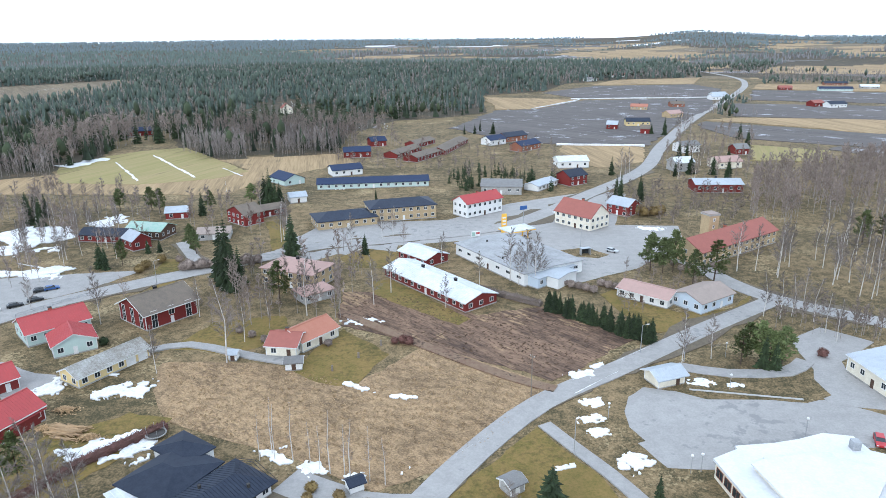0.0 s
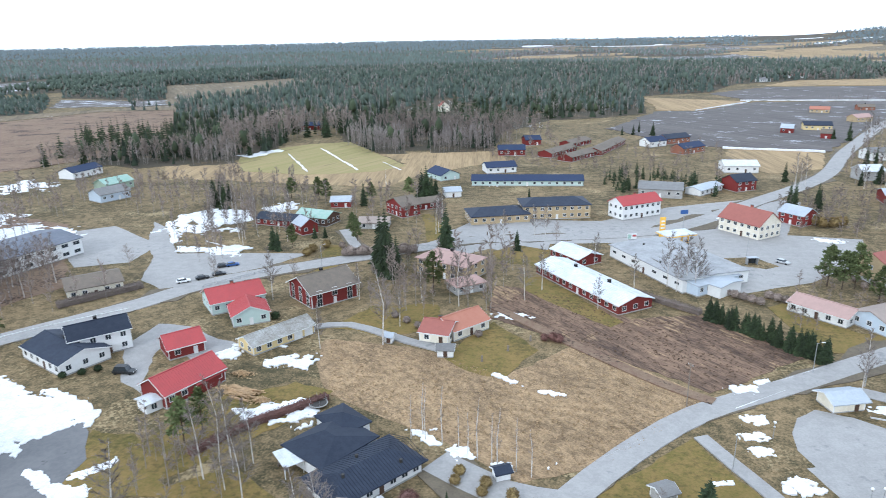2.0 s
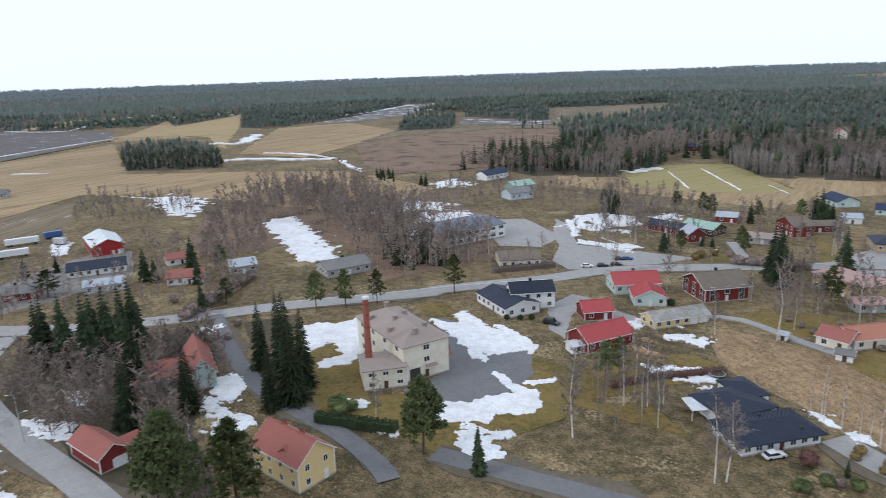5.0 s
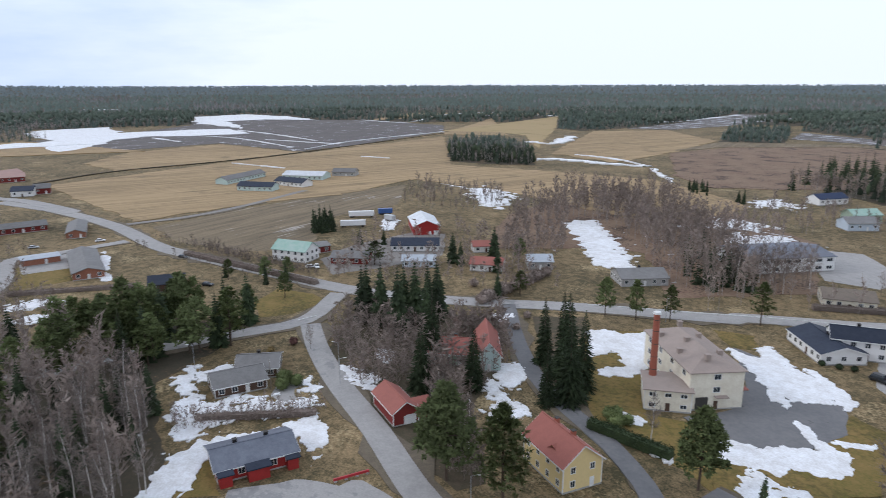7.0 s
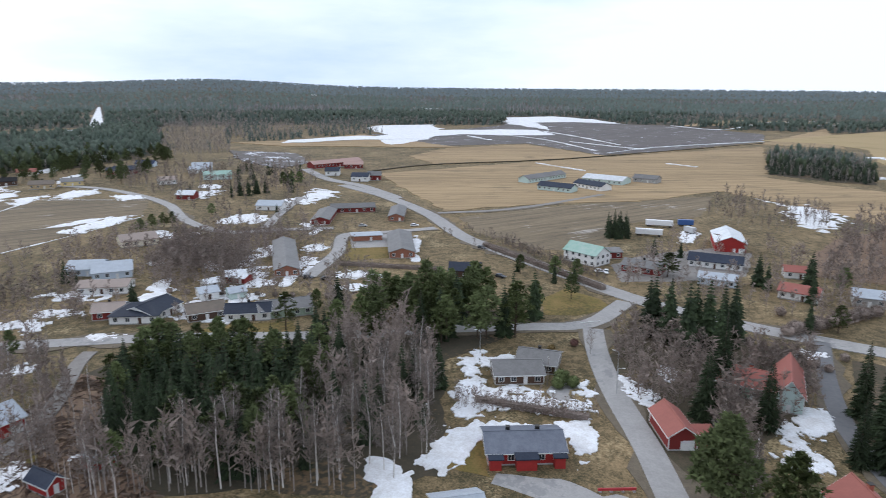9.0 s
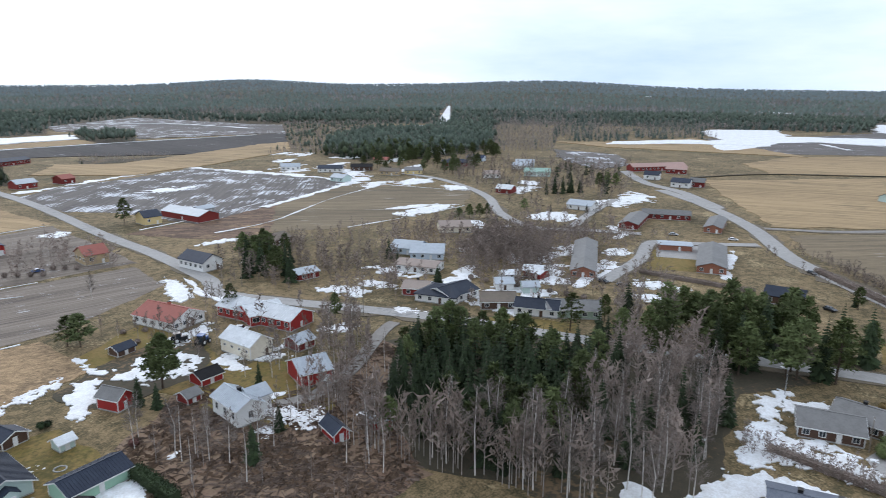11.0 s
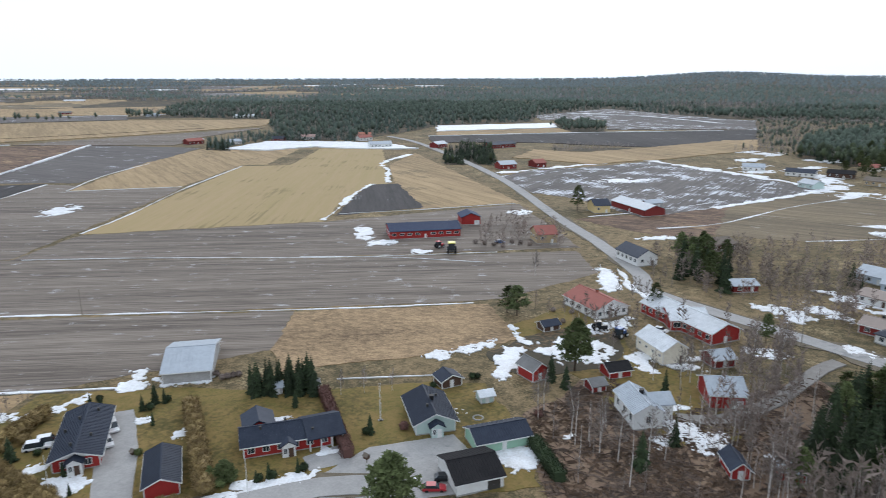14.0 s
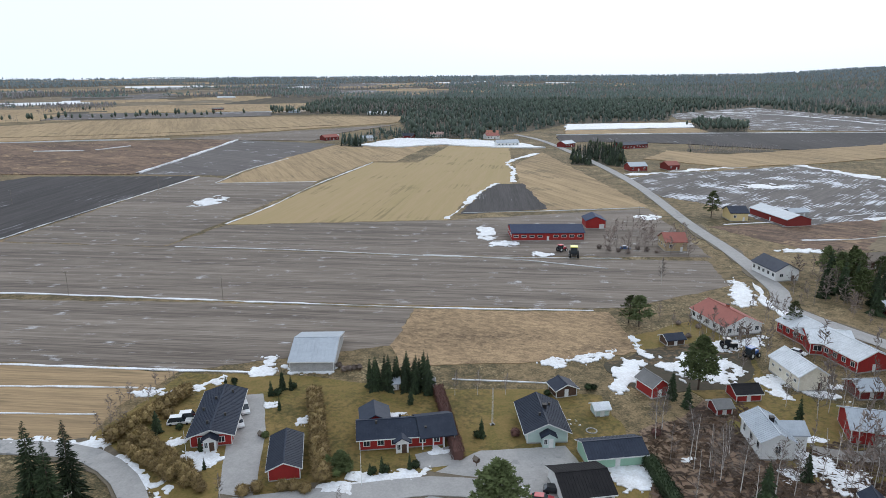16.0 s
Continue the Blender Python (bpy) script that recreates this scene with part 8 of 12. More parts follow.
house("house", "white house with a snowy roof in a far garden", -622, -359, 120, 16, 10, 3.4, 2.2, "wall_white", "roof_white", win="f", corner=False, gap=3.6, chim=1)
house("house", "small red house with a snowy roof in a far garden", -421, -188, 92, 11, 10, 3.4, 2.2, "wall_red", "roof_white", win="f", corner=False, gap=3.6, chim=1)
house("house", "cream house with a rust roof in a far garden", -520, -359, 124, 14, 10, 3.4, 2.2, "wall_cream", "roof_rust", win="f", corner=False, gap=3.6, chim=1)
house("house", "brick house with a brown roof by far fields", 249, 752, 0, 14, 10, 3.4, 2.2, "wall_brick", "roof_brown", win="f", corner=False, gap=3.6, chim=1)
house("house", "tan house with an orange roof by far fields", 202, 729, -18, 16, 10, 3.4, 2.2, "wall_tan", "roof_tile_orange", win="f", corner=False, gap=3.6, chim=1)
house("house", "white house with a light roof by the far road", 336, 861, 14, 18, 10, 3.4, 2.2, "wall_white", "roof_light", win="f", corner=False, gap=3.6, chim=1)
house("house", "long white farm building far off on the plain", 785, 2042, -6, 30, 10, 5.0, 3.0, "wall_white", "roof_grey", win="f", corner=False, gap=3.6)
house("house", "red farm house far off on the plain", 456, 948, -13, 16, 10, 3.4, 2.2, "wall_red", "roof_rust", win="f", corner=False, gap=3.6, chim=1)
house("house", "long pale farm building far off on the plain", 509, 924, -11, 40, 10, 3.4, 2.2, "wall_teal", "roof_blue", win="f", corner=False, gap=3.6)
house("house", "brick farm building far off on the plain", 560, 1016, -11, 30, 10, 3.4, 2.2, "wall_brick", "roof_navy", win="f", corner=False, gap=3.6)
house("house", "grey farm building with a snowy roof far off", 570, 953, -16, 22, 10, 3.4, 2.2, "wall_grey", "roof_white", win="f", corner=False, gap=3.6)
house("house", "cream house at the edge of the far wood", 325, 1279, 1, 20, 10, 3.4, 2.2, "wall_cream", "roof_felt", win="f", corner=False, gap=3.6)
house("house", "pale green house at the edge of the far wood", 261, 1240, -14, 16, 10, 3.4, 2.2, "wall_teal", "roof_green", win="f", corner=False, gap=3.6, chim=1)
house("house", "white farm building very far off", 2365, 4688, -14, 40, 10, 5.0, 3.0, "wall_white", "roof_light", win="f", corner=False, gap=3.6)
house("house", "pale blue farm building far off on the plain", 11, -1340, 180, 24, 10, 3.4, 2.2, "wall_blue", "roof_light", win="f", corner=False, gap=3.6)
house("house", "long white farm building far off on the plain", -141, -1243, 180, 40, 10, 3.4, 2.2, "wall_white", "roof_white", win="f", corner=False, gap=3.6)
house("house", "red house far off on the plain", -183, -1285, 171, 16, 10, 3.4, 2.2, "wall_red", "roof_rust", win="f", corner=False, gap=3.6, chim=1)
house("house", "red farm building far off on the plain", 166, -1464, 178, 22, 10, 3.4, 2.2, "wall_red", "roof_grey", win="f", corner=False, gap=3.6)
house("house", "white farm building very far off on the plain", 214, -2079, 178, 50, 10, 5.0, 3.0, "wall_white", "roof_white", win="f", corner=False, gap=3.6)
house("house", "white house beside the field end", -78, -762, 182, 14, 10, 3.4, 2.2, "wall_white", "roof_light", win="f", corner=False, gap=3.6, chim=1)
house("house", "red house beside the field end", -126, -778, 160, 14, 10, 3.4, 2.2, "wall_red", "roof_navy", win="f", corner=False, gap=3.6, chim=1)
house("house", "white house with a pink roof at the field end", -164, -789, 174, 16, 10, 3.4, 2.2, "wall_white", "roof_pink", win="f", corner=False, gap=3.6, chim=1)
house("house", "white house with an orange roof at the road end", -232, -795, 167, 16, 10, 3.4, 2.2, "wall_white", "roof_tile_orange", win="f", corner=False, gap=3.6, chim=1)
house("house", "small red house beside dark spruces", -41, -785, 173, 12, 10, 3.4, 2.2, "wall_red", "roof_white", win="f", corner=False, gap=3.6, chim=1)
dark_house = house("house", "white plastered bungalow with a dark seamed metal roof", -30.9, 129.9, 54.4, 17.6, 9.5, 2.7, 1.5, "wall_white", "roof_navy", hip=4.5, vents=3, ribs=0.6, gap=2.2, chim=0, over=0.9)
factory = house("dairy", "cream plastered factory with a felt hipped roof", -108.1, 111.4, 73.0, 12.8, 27, 9.4, 2.6, "wall_cream", "roof_felt", ridge="y", hip=6, gap=6.5, vents=7, ww=1.5, wh=1.2, win="flr", chim=0, door=1, category="factory")
house("dairy_annex", "low cream boiler house beside the factory", -111.4, 100.5, 55.3, 10.3, 10, 5.2, 0.5, "wall_cream", "roof_felt", gap=2.6, ww=1.3, wh=0.8, win="f", category="factory")
yellow_house = house("house", "yellow two-storey house with a red tiled roof", -93.14, 65.55, 92.2, 8.6, 13.6, 5.6, 3.4, "wall_yellow", "roof_rust", ridge="y", ww=0.9, wh=1.2, chim=2, ribs=0)
small_barn = house("barn", "red barn with a faded red roof", -128.6, 43.4, 94.3, 6.0, 12, 3.4, 2.05, "wall_red", "roof_rust", ridge="y", win="", garage=1, category="barn")
house("house", "pale teal house with a dark red roof", -146.8, 72.58, 67.5, 6.0, 18, 4.4, 3.6, "wall_teal", "roof_rust", ridge="y")
house("house", "long low house wing with a red tiled roof", -153.9, 65.45, 59.3, 12.9, 10, 3.4, 2.6, "wall_green", "roof_rust", chim=1)
house("house", "dark brown bungalow with red window panels and grey roof", -158.2, 11.45, 96.5, 12.3, 9.9, 2.7, 1.9, "wall_brown", "roof_grey", gap=2.4)
house("house", "dark brown bungalow wing with a grey roof", -165.8, 16.05, 74.9, 10.4, 10, 2.7, 1.8, "wall_brown", "roof_grey", chim=1)
semi = house("row_house", "bright red semi-detached house with a dark slate roof", -121.2, 10.66, 96.0, 15.2, 9.9, 3, 1.7, "wall_bright_red", "roof_slate", gap=2.4, over=0.7, chim=2)
house("house", "grey house with a pale blue metal roof", -97.97, -1.15, 105.6, 8.2, 9, 3, 2, "wall_grey", "roof_light", ribs=0.6)
house("house", "white house with a pale green metal roof", -278.9, 43.48, 44.5, 16.6, 10, 5, 3, "wall_white", "roof_green", corner=False)
house("shed", "grey and red outbuilding", -287.8, 58.21, 101.5, 10.7, 9, 3, 1, "wall_red", "roof_grey", category="shed", corner=False)
house("house", "low red house with a grey roof", -264.2, 65.56, 60.6, 15.3, 9, 3, 1.8, "wall_red", "roof_grey", chim=1, corner=False)
house("farm_hall", "large red farm hall with a pale roof", -303, 114.7, 76.2, 13.0, 26, 4.6, 2.8, "wall_bright_red", "roof_white", ridge="y", win="", garage=1, category="barn", corner=False)
house("house", "low house with a dark blue roof", -274.3, 98.13, 67.2, 20.9, 10, 3, 2.2, "wall_white", "roof_navy", corner=False)
house("shed", "low building with a blue-grey roof", -249, 90.58, 67.3, 13.3, 9, 2.8, 1.4, "wall_blue", "roof_light", category="shed", corner=False)
house("house", "white cottage with a rust roof", -261.4, 124.9, 74.9, 7.6, 7, 3, 1.6, "wall_white", "roof_rust", corner=False)
house("house", "white house with a faded red roof", -232.8, 113, 56.1, 12.7, 10, 3, 1.8, "wall_white", "roof_rust", corner=False)
house("house", "grey house with a pale metal roof", -227, 134.5, 67.3, 9.7, 10, 3.4, 1.8, "wall_grey", "roof_light", corner=False)
house("house", "grey house with a wide dark roof", -192.7, 158.6, 72.0, 17.5, 13, 3, 2.2, "wall_grey", "roof_grey", chim=1, corner=False)
house("depot", "long low depot with a blue-grey roof", -185, 223.1, 76.2, 36.4, 24, 6, 1.8, "wall_white", "roof_slate", gap=4, ww=2.4, category="depot", corner=False)
house("shop_building", "cream low building with a brown roof", -144.8, 202.9, 46.4, 15.4, 14, 3.4, 1.8, "wall_cream", "roof_brown", gap=2.6, category="shop", corner=False)
house("farm_building", "pale farm building with a low roof among fields", -533, 55.12, 137.4, 47.9, 10, 3.4, 2.4, "wall_teal", "roof_grey", win="f", category="farm building", corner=False, gap=3.6)
house("farm_building", "pale farm building with a low roof among fields", -477.7, 53.93, 56.0, 26.2, 11, 3.4, 2.4, "wall_teal", "roof_navy", win="f", category="farm building", corner=False, gap=3.6)
house("farm_building", "pale farm building with a low roof among fields", -490.8, 79.11, 36.8, 26.9, 11, 3.4, 2.4, "wall_white", "roof_navy", win="f", category="farm building", corner=False, gap=3.6)
house("farm_building", "pale farm building with a low roof among fields", -520, 94.65, 55.9, 32.5, 18, 3.4, 2.4, "wall_teal", "roof_white", win="f", category="farm building", corner=False, gap=3.6)
house("farm_building", "pale farm building with a low roof among fields", -527.6, 129, 56.7, 18.9, 10, 3.4, 2.4, "wall_grey", "roof_grey", win="f", category="farm building", corner=False, gap=3.6)
house("row_house", "brick row house with a grey roof seen end on", -282.4, -32.01, 98.6, 11.0, 40, 2.8, 1.7, "wall_brick", "roof_grey", ridge="y", win="flr", corner=False)
house("carport", "long open carport with a flat white roof", -313.7, -52.24, 106.7, 14.0, 8, 2.7, 0.3, "wall_brick", "roof_light", win="", category="carport", corner=False)
house("house", "brown house with a dark blue roof", -253.4, -4.52, 87.1, 12.0, 11, 3, 2, "wall_brown", "roof_navy", corner=False)
house("row_house", "brick row house with a grey roof", -362.7, -44.42, 93.3, 8.3, 30, 2.8, 1.5, "wall_brick", "roof_grey", ridge="y", corner=False, win="f", gap=3.6)
house("row_house", "long red and white row house with a grey roof", -386.1, -72.26, 104.5, 25.5, 10, 3, 1.8, "wall_red", "roof_grey", corner=False, win="f", gap=3.6)
house("row_house", "red row house with a grey roof seen end on", -349.9, -83.46, 94.6, 9.5, 32, 2.8, 1.5, "wall_red", "roof_grey", ridge="y", corner=False, win="f", gap=3.6)
house("row_house", "brick row house with a snowy grey roof", -250.8, -73.75, 107.2, 9.5, 52, 2.8, 1.7, "wall_brick", "roof_grey", ridge="y", corner=False)
house("shed", "small red shed with a white roof", -240.8, -90.52, 106.4, 7.0, 8, 2.8, 1.2, "wall_red", "roof_white", category="shed", corner=False)
house("house", "pale blue house with a blue-grey roof", -244.8, -152.2, 101.2, 12.8, 12, 3, 2.2, "wall_blue", "roof_light", corner=False)
house("house", "pale blue bungalow with a blue-grey roof", -242.2, -139.1, 116.9, 13.9, 15, 3, 2.4, "wall_blue", "roof_light", corner=False)
house("house", "cream house with a brown-grey roof", -295.4, -154.6, 129.0, 15.7, 12, 3, 2.2, "wall_cream", "roof_felt", corner=False, win="f", gap=3.6)
house("house", "white house with a pale roof among snow", -388.8, -123.5, 87.8, 15.1, 12, 3, 2.2, "wall_white", "roof_light", corner=False, win="f", gap=3.6)
house("row_house", "long low white house with a brown roof", -223, -132.7, 100.3, 16.9, 10, 2.8, 1.2, "wall_white", "roof_felt", corner=False)
house("house", "white bungalow with a dark blue hipped roof", -194.2, -106.4, 98.2, 14.7, 14, 2.8, 2, "wall_white", "roof_navy", hip=5)
house("house", "white bungalow wing with a dark blue roof", -202, -99.08, 165.6, 14.1, 12, 2.8, 2, "wall_white", "roof_navy")
house("house", "brown bungalow with a brown roof", -199.6, -85.06, 120.9, 11.6, 10, 2.8, 1.8, "wall_brown", "roof_brown")
house("house", "long grey-green house with a dark grey roof", -203.9, -60.67, 113.3, 16.8, 10, 3, 1.8, "wall_green", "roof_grey", chim=1)
house("shed", "small pale teal garden shed", -220.9, -82.47, 124.7, 5.6, 6, 2.8, 1.2, "wall_teal", "roof_light", category="shed", corner=False)
house("garage", "low garage with a grey-blue roof", -194.5, -162.1, 162.2, 8.9, 8, 2.6, 1.2, "wall_red", "roof_light", category="garage", corner=False)
house("shed", "white shed with a snowy roof", -232.8, -95.44, 136.3, 6.0, 6, 2.5, 1, "wall_white", "roof_white", category="shed", corner=False)
house("shed", "small red shed with a snowy roof in a garden", -239.7, -90.16, 76.4, 7.3, 6, 2.4, 0.9, "wall_red", "roof_white", win="", category="shed", corner=False)
house("house", "low pale house with a light metal roof", -219.7, -92.12, 124.0, 6.3, 8, 2.8, 1.2, "wall_white", "roof_light", corner=False)
house("house", "red bungalow with a brown-grey roof", -197.5, -116.6, 107.6, 8.9, 9, 2.8, 1.6, "wall_red", "roof_felt", chim=1)
house("house", "long white bungalow with a dark blue roof", -199.5, -71.98, 102.6, 13.9, 9, 2.8, 1.8, "wall_white", "roof_navy", chim=1)
house("shed", "white storage shed in a spruce shade", -31.05, -144, 177.9, 1.8, 3, 2, 0.7, "wall_grey", "roof_light", win="", category="shed")
house("shed", "small grey hut under spruces", -39.28, -142.3, 176.1, 2.2, 3, 2, 0.7, "wall_grey", "roof_grey", win="", category="shed")
house("shed", "small grey storage hut on the lawn", 16.28, 136.4, 33.6, 2.9, 3, 2.1, 0.6, "wall_grey", "roof_grey", win="", category="shed")
house("chapel", "small cream chapel with a rust roof in the cemetery", -149.4, 721.1, 24.4, 10.1, 9, 6, 4, "wall_cream", "roof_rust", ridge="y", win="f", category="chapel", corner=False, gap=3.6)
house("house", "red wooden house with a long dark seamed roof", 9.85, -126.2, -182.7, 8.3, 19.9, 2.84, 1.35, "wall_bright_red", "roof_navy", ridge="y", ribs=0.6, porch=1, door=0, win="flr", gap=3.5, over=0.8, pediment=1, vents=5)
house("garage", "red garage with a dark seamed roof", -5.46, -110.7, 178.6, 5.9, 12.2, 2.68, 1.3, "wall_bright_red", "roof_navy", ridge="y", ribs=0.6, win="", door=0, category="garage")
red_house = house("house", "red wooden house with white corners and a dark seamed roof", -29.05, -117.5, 175.8, 17.3, 7.6, 3.0, 1.8, "wall_bright_red", "roof_navy", ribs=0.6, gap=2.4, vents=3, over=0.7, porch=1, door=0)
house("house", "pale teal house with a dark seamed roof", -59.25, -113.3, -188.4, 8.5, 12.8, 2.9, 1.95, "wall_teal", "roof_navy", ridge="y", ribs=0.6, porch=2, door=0, win="flr", gap=4.5, over=0.8, vents=2, chim=1)
house("garage", "long green garage with a dark roof", -69.75, -101.9, 177.2, 11.6, 7, 2.6, 1.5, "wall_mint", "roof_navy", ribs=0.6, win="", category="garage")
house("garage", "white garage with a black roof", -59.24, -90.93, 177.6, 9.1, 10, 2.6, 1.8, "wall_white", "roof_black", ribs=0.6, win="", garage=1, category="garage")
white_farm = house("house", "white two-storey wooden house with a pale metal roof", -102.0, -97.8, 165.9, 6.4, 10.7, 4.25, 1.7, "wall_white", "roof_light", ridge="y", ribs=0.6, ww=1.0, wh=1.5, chim=1, door=0)
house("barn", "red barn with a pale blue metal roof and open bay", -124.6, -98.48, 152.2, 7.9, 10, 3.6, 2.2, "wall_bright_red", "roof_light", ribs=0.7, win="", garage=1, category="barn", door=0)
house("stable", "cream stone stable with a snowy white roof", -130.4, -122.9, 174.7, 7.4, 12.3, 4.2, 2.2, "wall_cream", "roof_white", ridge="y", ribs=0.8, win="lr", ww=0.8, wh=0.6, category="barn")
house("barn", "red barn wing with a white metal roof", -150.3, -140.1, 156.3, 11.0, 11, 3.6, 2, "wall_bright_red", "roof_white", ribs=0.8, win="f", ww=2, wh=1.4, category="barn")
house("barn", "long red barn with a white metal roof", -153.6, -129.3, -178.6, 10.4, 30, 3.6, 2.2, "wall_bright_red", "roof_white", ridge="y", ribs=0.8, win="l", category="barn")
house("house", "white house with a rust-red roof", -136.1, -158.7, -177.3, 12.3, 17, 3.2, 2.6, "wall_white", "roof_rust", ridge="y", chim=1)
house("shed", "small dark shed with a blue roof", -112.6, -155.4, -178.6, 5.3, 4, 2, 1, "wall_brown", "roof_navy", win="", category="shed")
house("shed", "tall narrow red shed with a grey roof", -92.57, -127.4, -169.7, 4.6, 6, 3.2, 1.6, "wall_bright_red", "roof_grey", ridge="y", win="", category="shed")
house("shed", "old red log shed with a black roof", -111.9, -121.1, 173.7, 6.0, 5, 2.2, 1.2, "wall_bright_red", "roof_black", win="", category="shed")
house("shed", "small red shed with a grey roof", -102.5, -116.4, 176.7, 3.6, 4, 2, 1, "wall_red", "roof_grey", win="", category="shed")
house("shed", "red shed with a pale metal roof", -140.8, -116.1, 171.1, 5.8, 6, 2.6, 1.4, "wall_red", "roof_light", win="", category="shed")
house("shed", "red shed with a blue-grey roof at the forest edge", -106, -76.02, 155.4, 3.4, 6, 2.4, 1.4, "wall_bright_red", "roof_navy", ridge="y", win="", category="shed")
house("shed", "red lean-to shed with a pale blue roof", -114.3, -71.71, 142.2, 4.5, 5, 2.4, 0.9, "wall_bright_red", "roof_light", win="", category="shed")
house("playhouse", "dark garden pavilion with white trim", -70.8, -132.1, -175.9, 5.3, 4.5, 2.2, 1.2, "wall_brown", "roof_navy", ridge="y", win="f", category="shed")
house("shed", "small white garden hut on grass", -75.27, -121.5, 177.9, 3.1, 3, 2, 0.8, "wall_teal", "roof_white", win="f", ww=0.7, wh=0.8, category="shed")
house("barn", "old grey barn with a pale blue metal roof", -11.1, -158.9, 170.1, 11.3, 20.2, 3, 2.5, "wall_grey", "roof_light", ribs=1, win="", door=0, category="barn")
house("barn", "long red cattle barn with a blue metal roof", -119.1, -279.8, 169.6, 33.1, 16, 3.8, 2.2, "wall_bright_red", "roof_blue", ribs=1, gap=3.4, ww=2, wh=0.9, category="barn", corner=False)
house("garage", "red garage with an open bay and blue roof", -150.6, -298.3, 167.6, 9.5, 11, 4, 2, "wall_bright_red", "roof_blue", ridge="y", win="", garage=1, category="garage", corner=False, gap=3.6)
house("house", "old tan house with a rust roof behind bare trees", -166.2, -249.5, 167.8, 9.2, 11, 4.4, 2.8, "wall_tan", "roof_rust", corner=False)
house("house", "yellow house with a dark roof", -229.5, -298.2, 167.6, 9.0, 11, 4.4, 2.6, "wall_yellow", "roof_navy", corner=False, win="f", gap=3.6)
house("barn", "long shed with a pale metal roof and red end", -245.4, -297.5, 87.1, 32.1, 13, 3.6, 2.2, "wall_red", "roof_light", win="", category="barn", corner=False, gap=3.6)
house("shed", "small grey shed in a yard", -266.5, -300, -176.9, 10.6, 7, 2.8, 1.4, "wall_grey", "roof_light", category="shed", win="", corner=False, gap=3.6)
house("house", "white house with a dark blue roof beside the road", -184.2, -202.6, 176.6, 9.3, 15, 4, 2.6, "wall_white", "roof_navy", ridge="y", corner=False)
house("barn", "old weathered brown barn by trees", -227.4, -209.6, 175.5, 17.8, 11, 3, 2, "wall_brown", "roof_brown", category="barn", corner=False)
house("house", "white house far off among trees and fields", -221.8, -749.8, -169.2, 15.9, 11, 4, 2.4, "wall_white", "roof_rust", win="f", corner=False, gap=3.6)
house("house", "white house far off among trees and fields", -216, -670.7, 179.8, 23.1, 11, 4, 2.4, "wall_white", "roof_light", win="f", corner=False, gap=3.6)
house("house", "red house far off among trees and fields", -331.7, -621, -167.4, 34.4, 11, 4, 2.4, "wall_red", "roof_navy", win="f", corner=False, gap=3.6)
house("house", "red house far off among trees and fields", -263.1, -475.4, 179.4, 14.1, 11, 4, 2.4, "wall_red", "roof_light", win="f", corner=False, gap=3.6)
house("house", "red house far off among trees and fields", -292.5, -474.9, -175.2, 10.2, 11, 4, 2.4, "wall_red", "roof_rust", win="f", corner=False, gap=3.6)
house("house", "red house far off among trees and fields", -39.67, -778.3, -150.3, 18.7, 11, 4, 2.4, "wall_red", "roof_rust", win="f", corner=False, gap=3.6)
house("house", "red house far off among trees and fields", -275.1, -648, -151.8, 15.8, 11, 4, 2.4, "wall_red", "roof_light", win="f", corner=False, gap=3.6)
house("house", "red house far off among trees and fields", -607.1, -126.2, 136.5, 52.5, 11, 4, 2.4, "wall_red", "roof_pink", win="f", corner=False, gap=3.6)
house("house", "white house far off among trees and fields", -545.3, -118.8, 95.4, 11.5, 11, 4, 2.4, "wall_white", "roof_navy", win="f", corner=False, gap=3.6)
house("house", "red house far off among trees and fields", -947.9, -577.6, 143.1, 30.8, 11, 4, 2.4, "wall_red", "roof_white", win="f", corner=False, gap=3.6)
house("house", "pale blue house far off among trees and fields", -569, -236.7, 109.6, 16.1, 11, 4, 2.4, "wall_blue", "roof_light", win="f", corner=False, gap=3.6)
house("house", "red house far off among trees and fields", -537.9, -288.9, 107.4, 17.1, 11, 4, 2.4, "wall_red", "roof_navy", win="f", corner=False, gap=3.6)
house("house", "pale green house far off among trees and fields", -514.1, -202, 113.0, 20.9, 11, 4, 2.4, "wall_teal", "roof_green", win="f", corner=False, gap=3.6)
house("house", "red house far off among trees and fields", -593.2, -109.8, 99.3, 16.4, 11, 4, 2.4, "wall_red", "roof_pink", win="f", corner=False, gap=3.6)
house("house", "white house far off among trees and fields", -513.9, -90.85, 87.0, 13.1, 11, 4, 2.4, "wall_white", "roof_navy", win="f", corner=False, gap=3.6)
house("house", "red house far off among trees and fields", -522, -80.52, 95.1, 10.0, 11, 4, 2.4, "wall_red", "roof_grey", win="f", corner=False, gap=3.6)
house("house", "white house far off among trees and fields", -284.5, 371.1, 83.0, 20.9, 11, 4, 2.4, "wall_white", "roof_blue", win="f", corner=False, gap=3.6)
house("house", "pale blue house far off among trees and fields", -226.5, 319.1, 67.1, 15.4, 11, 4, 2.4, "wall_blue", "roof_grey", win="f", corner=False, gap=3.6)
house("house", "green house far off among trees and fields", -240.5, 341.1, 72.4, 15.8, 11, 4, 2.4, "wall_green", "roof_green", win="f", corner=False, gap=3.6)
wing(dark_house, 11.2, 13, 2.7, 1.5, pose(-6.18, 15.27, 0, 0, 0, -83.5), "wall_white", "roof_navy", "x", 4.5, win="")
wing(dark_house, 6.3, 9, 3, 1.3, pose(6.00, 15.91, 0, 0, 0, 0.6), "wall_white", "roof_navy", "x", 3.5, win="")
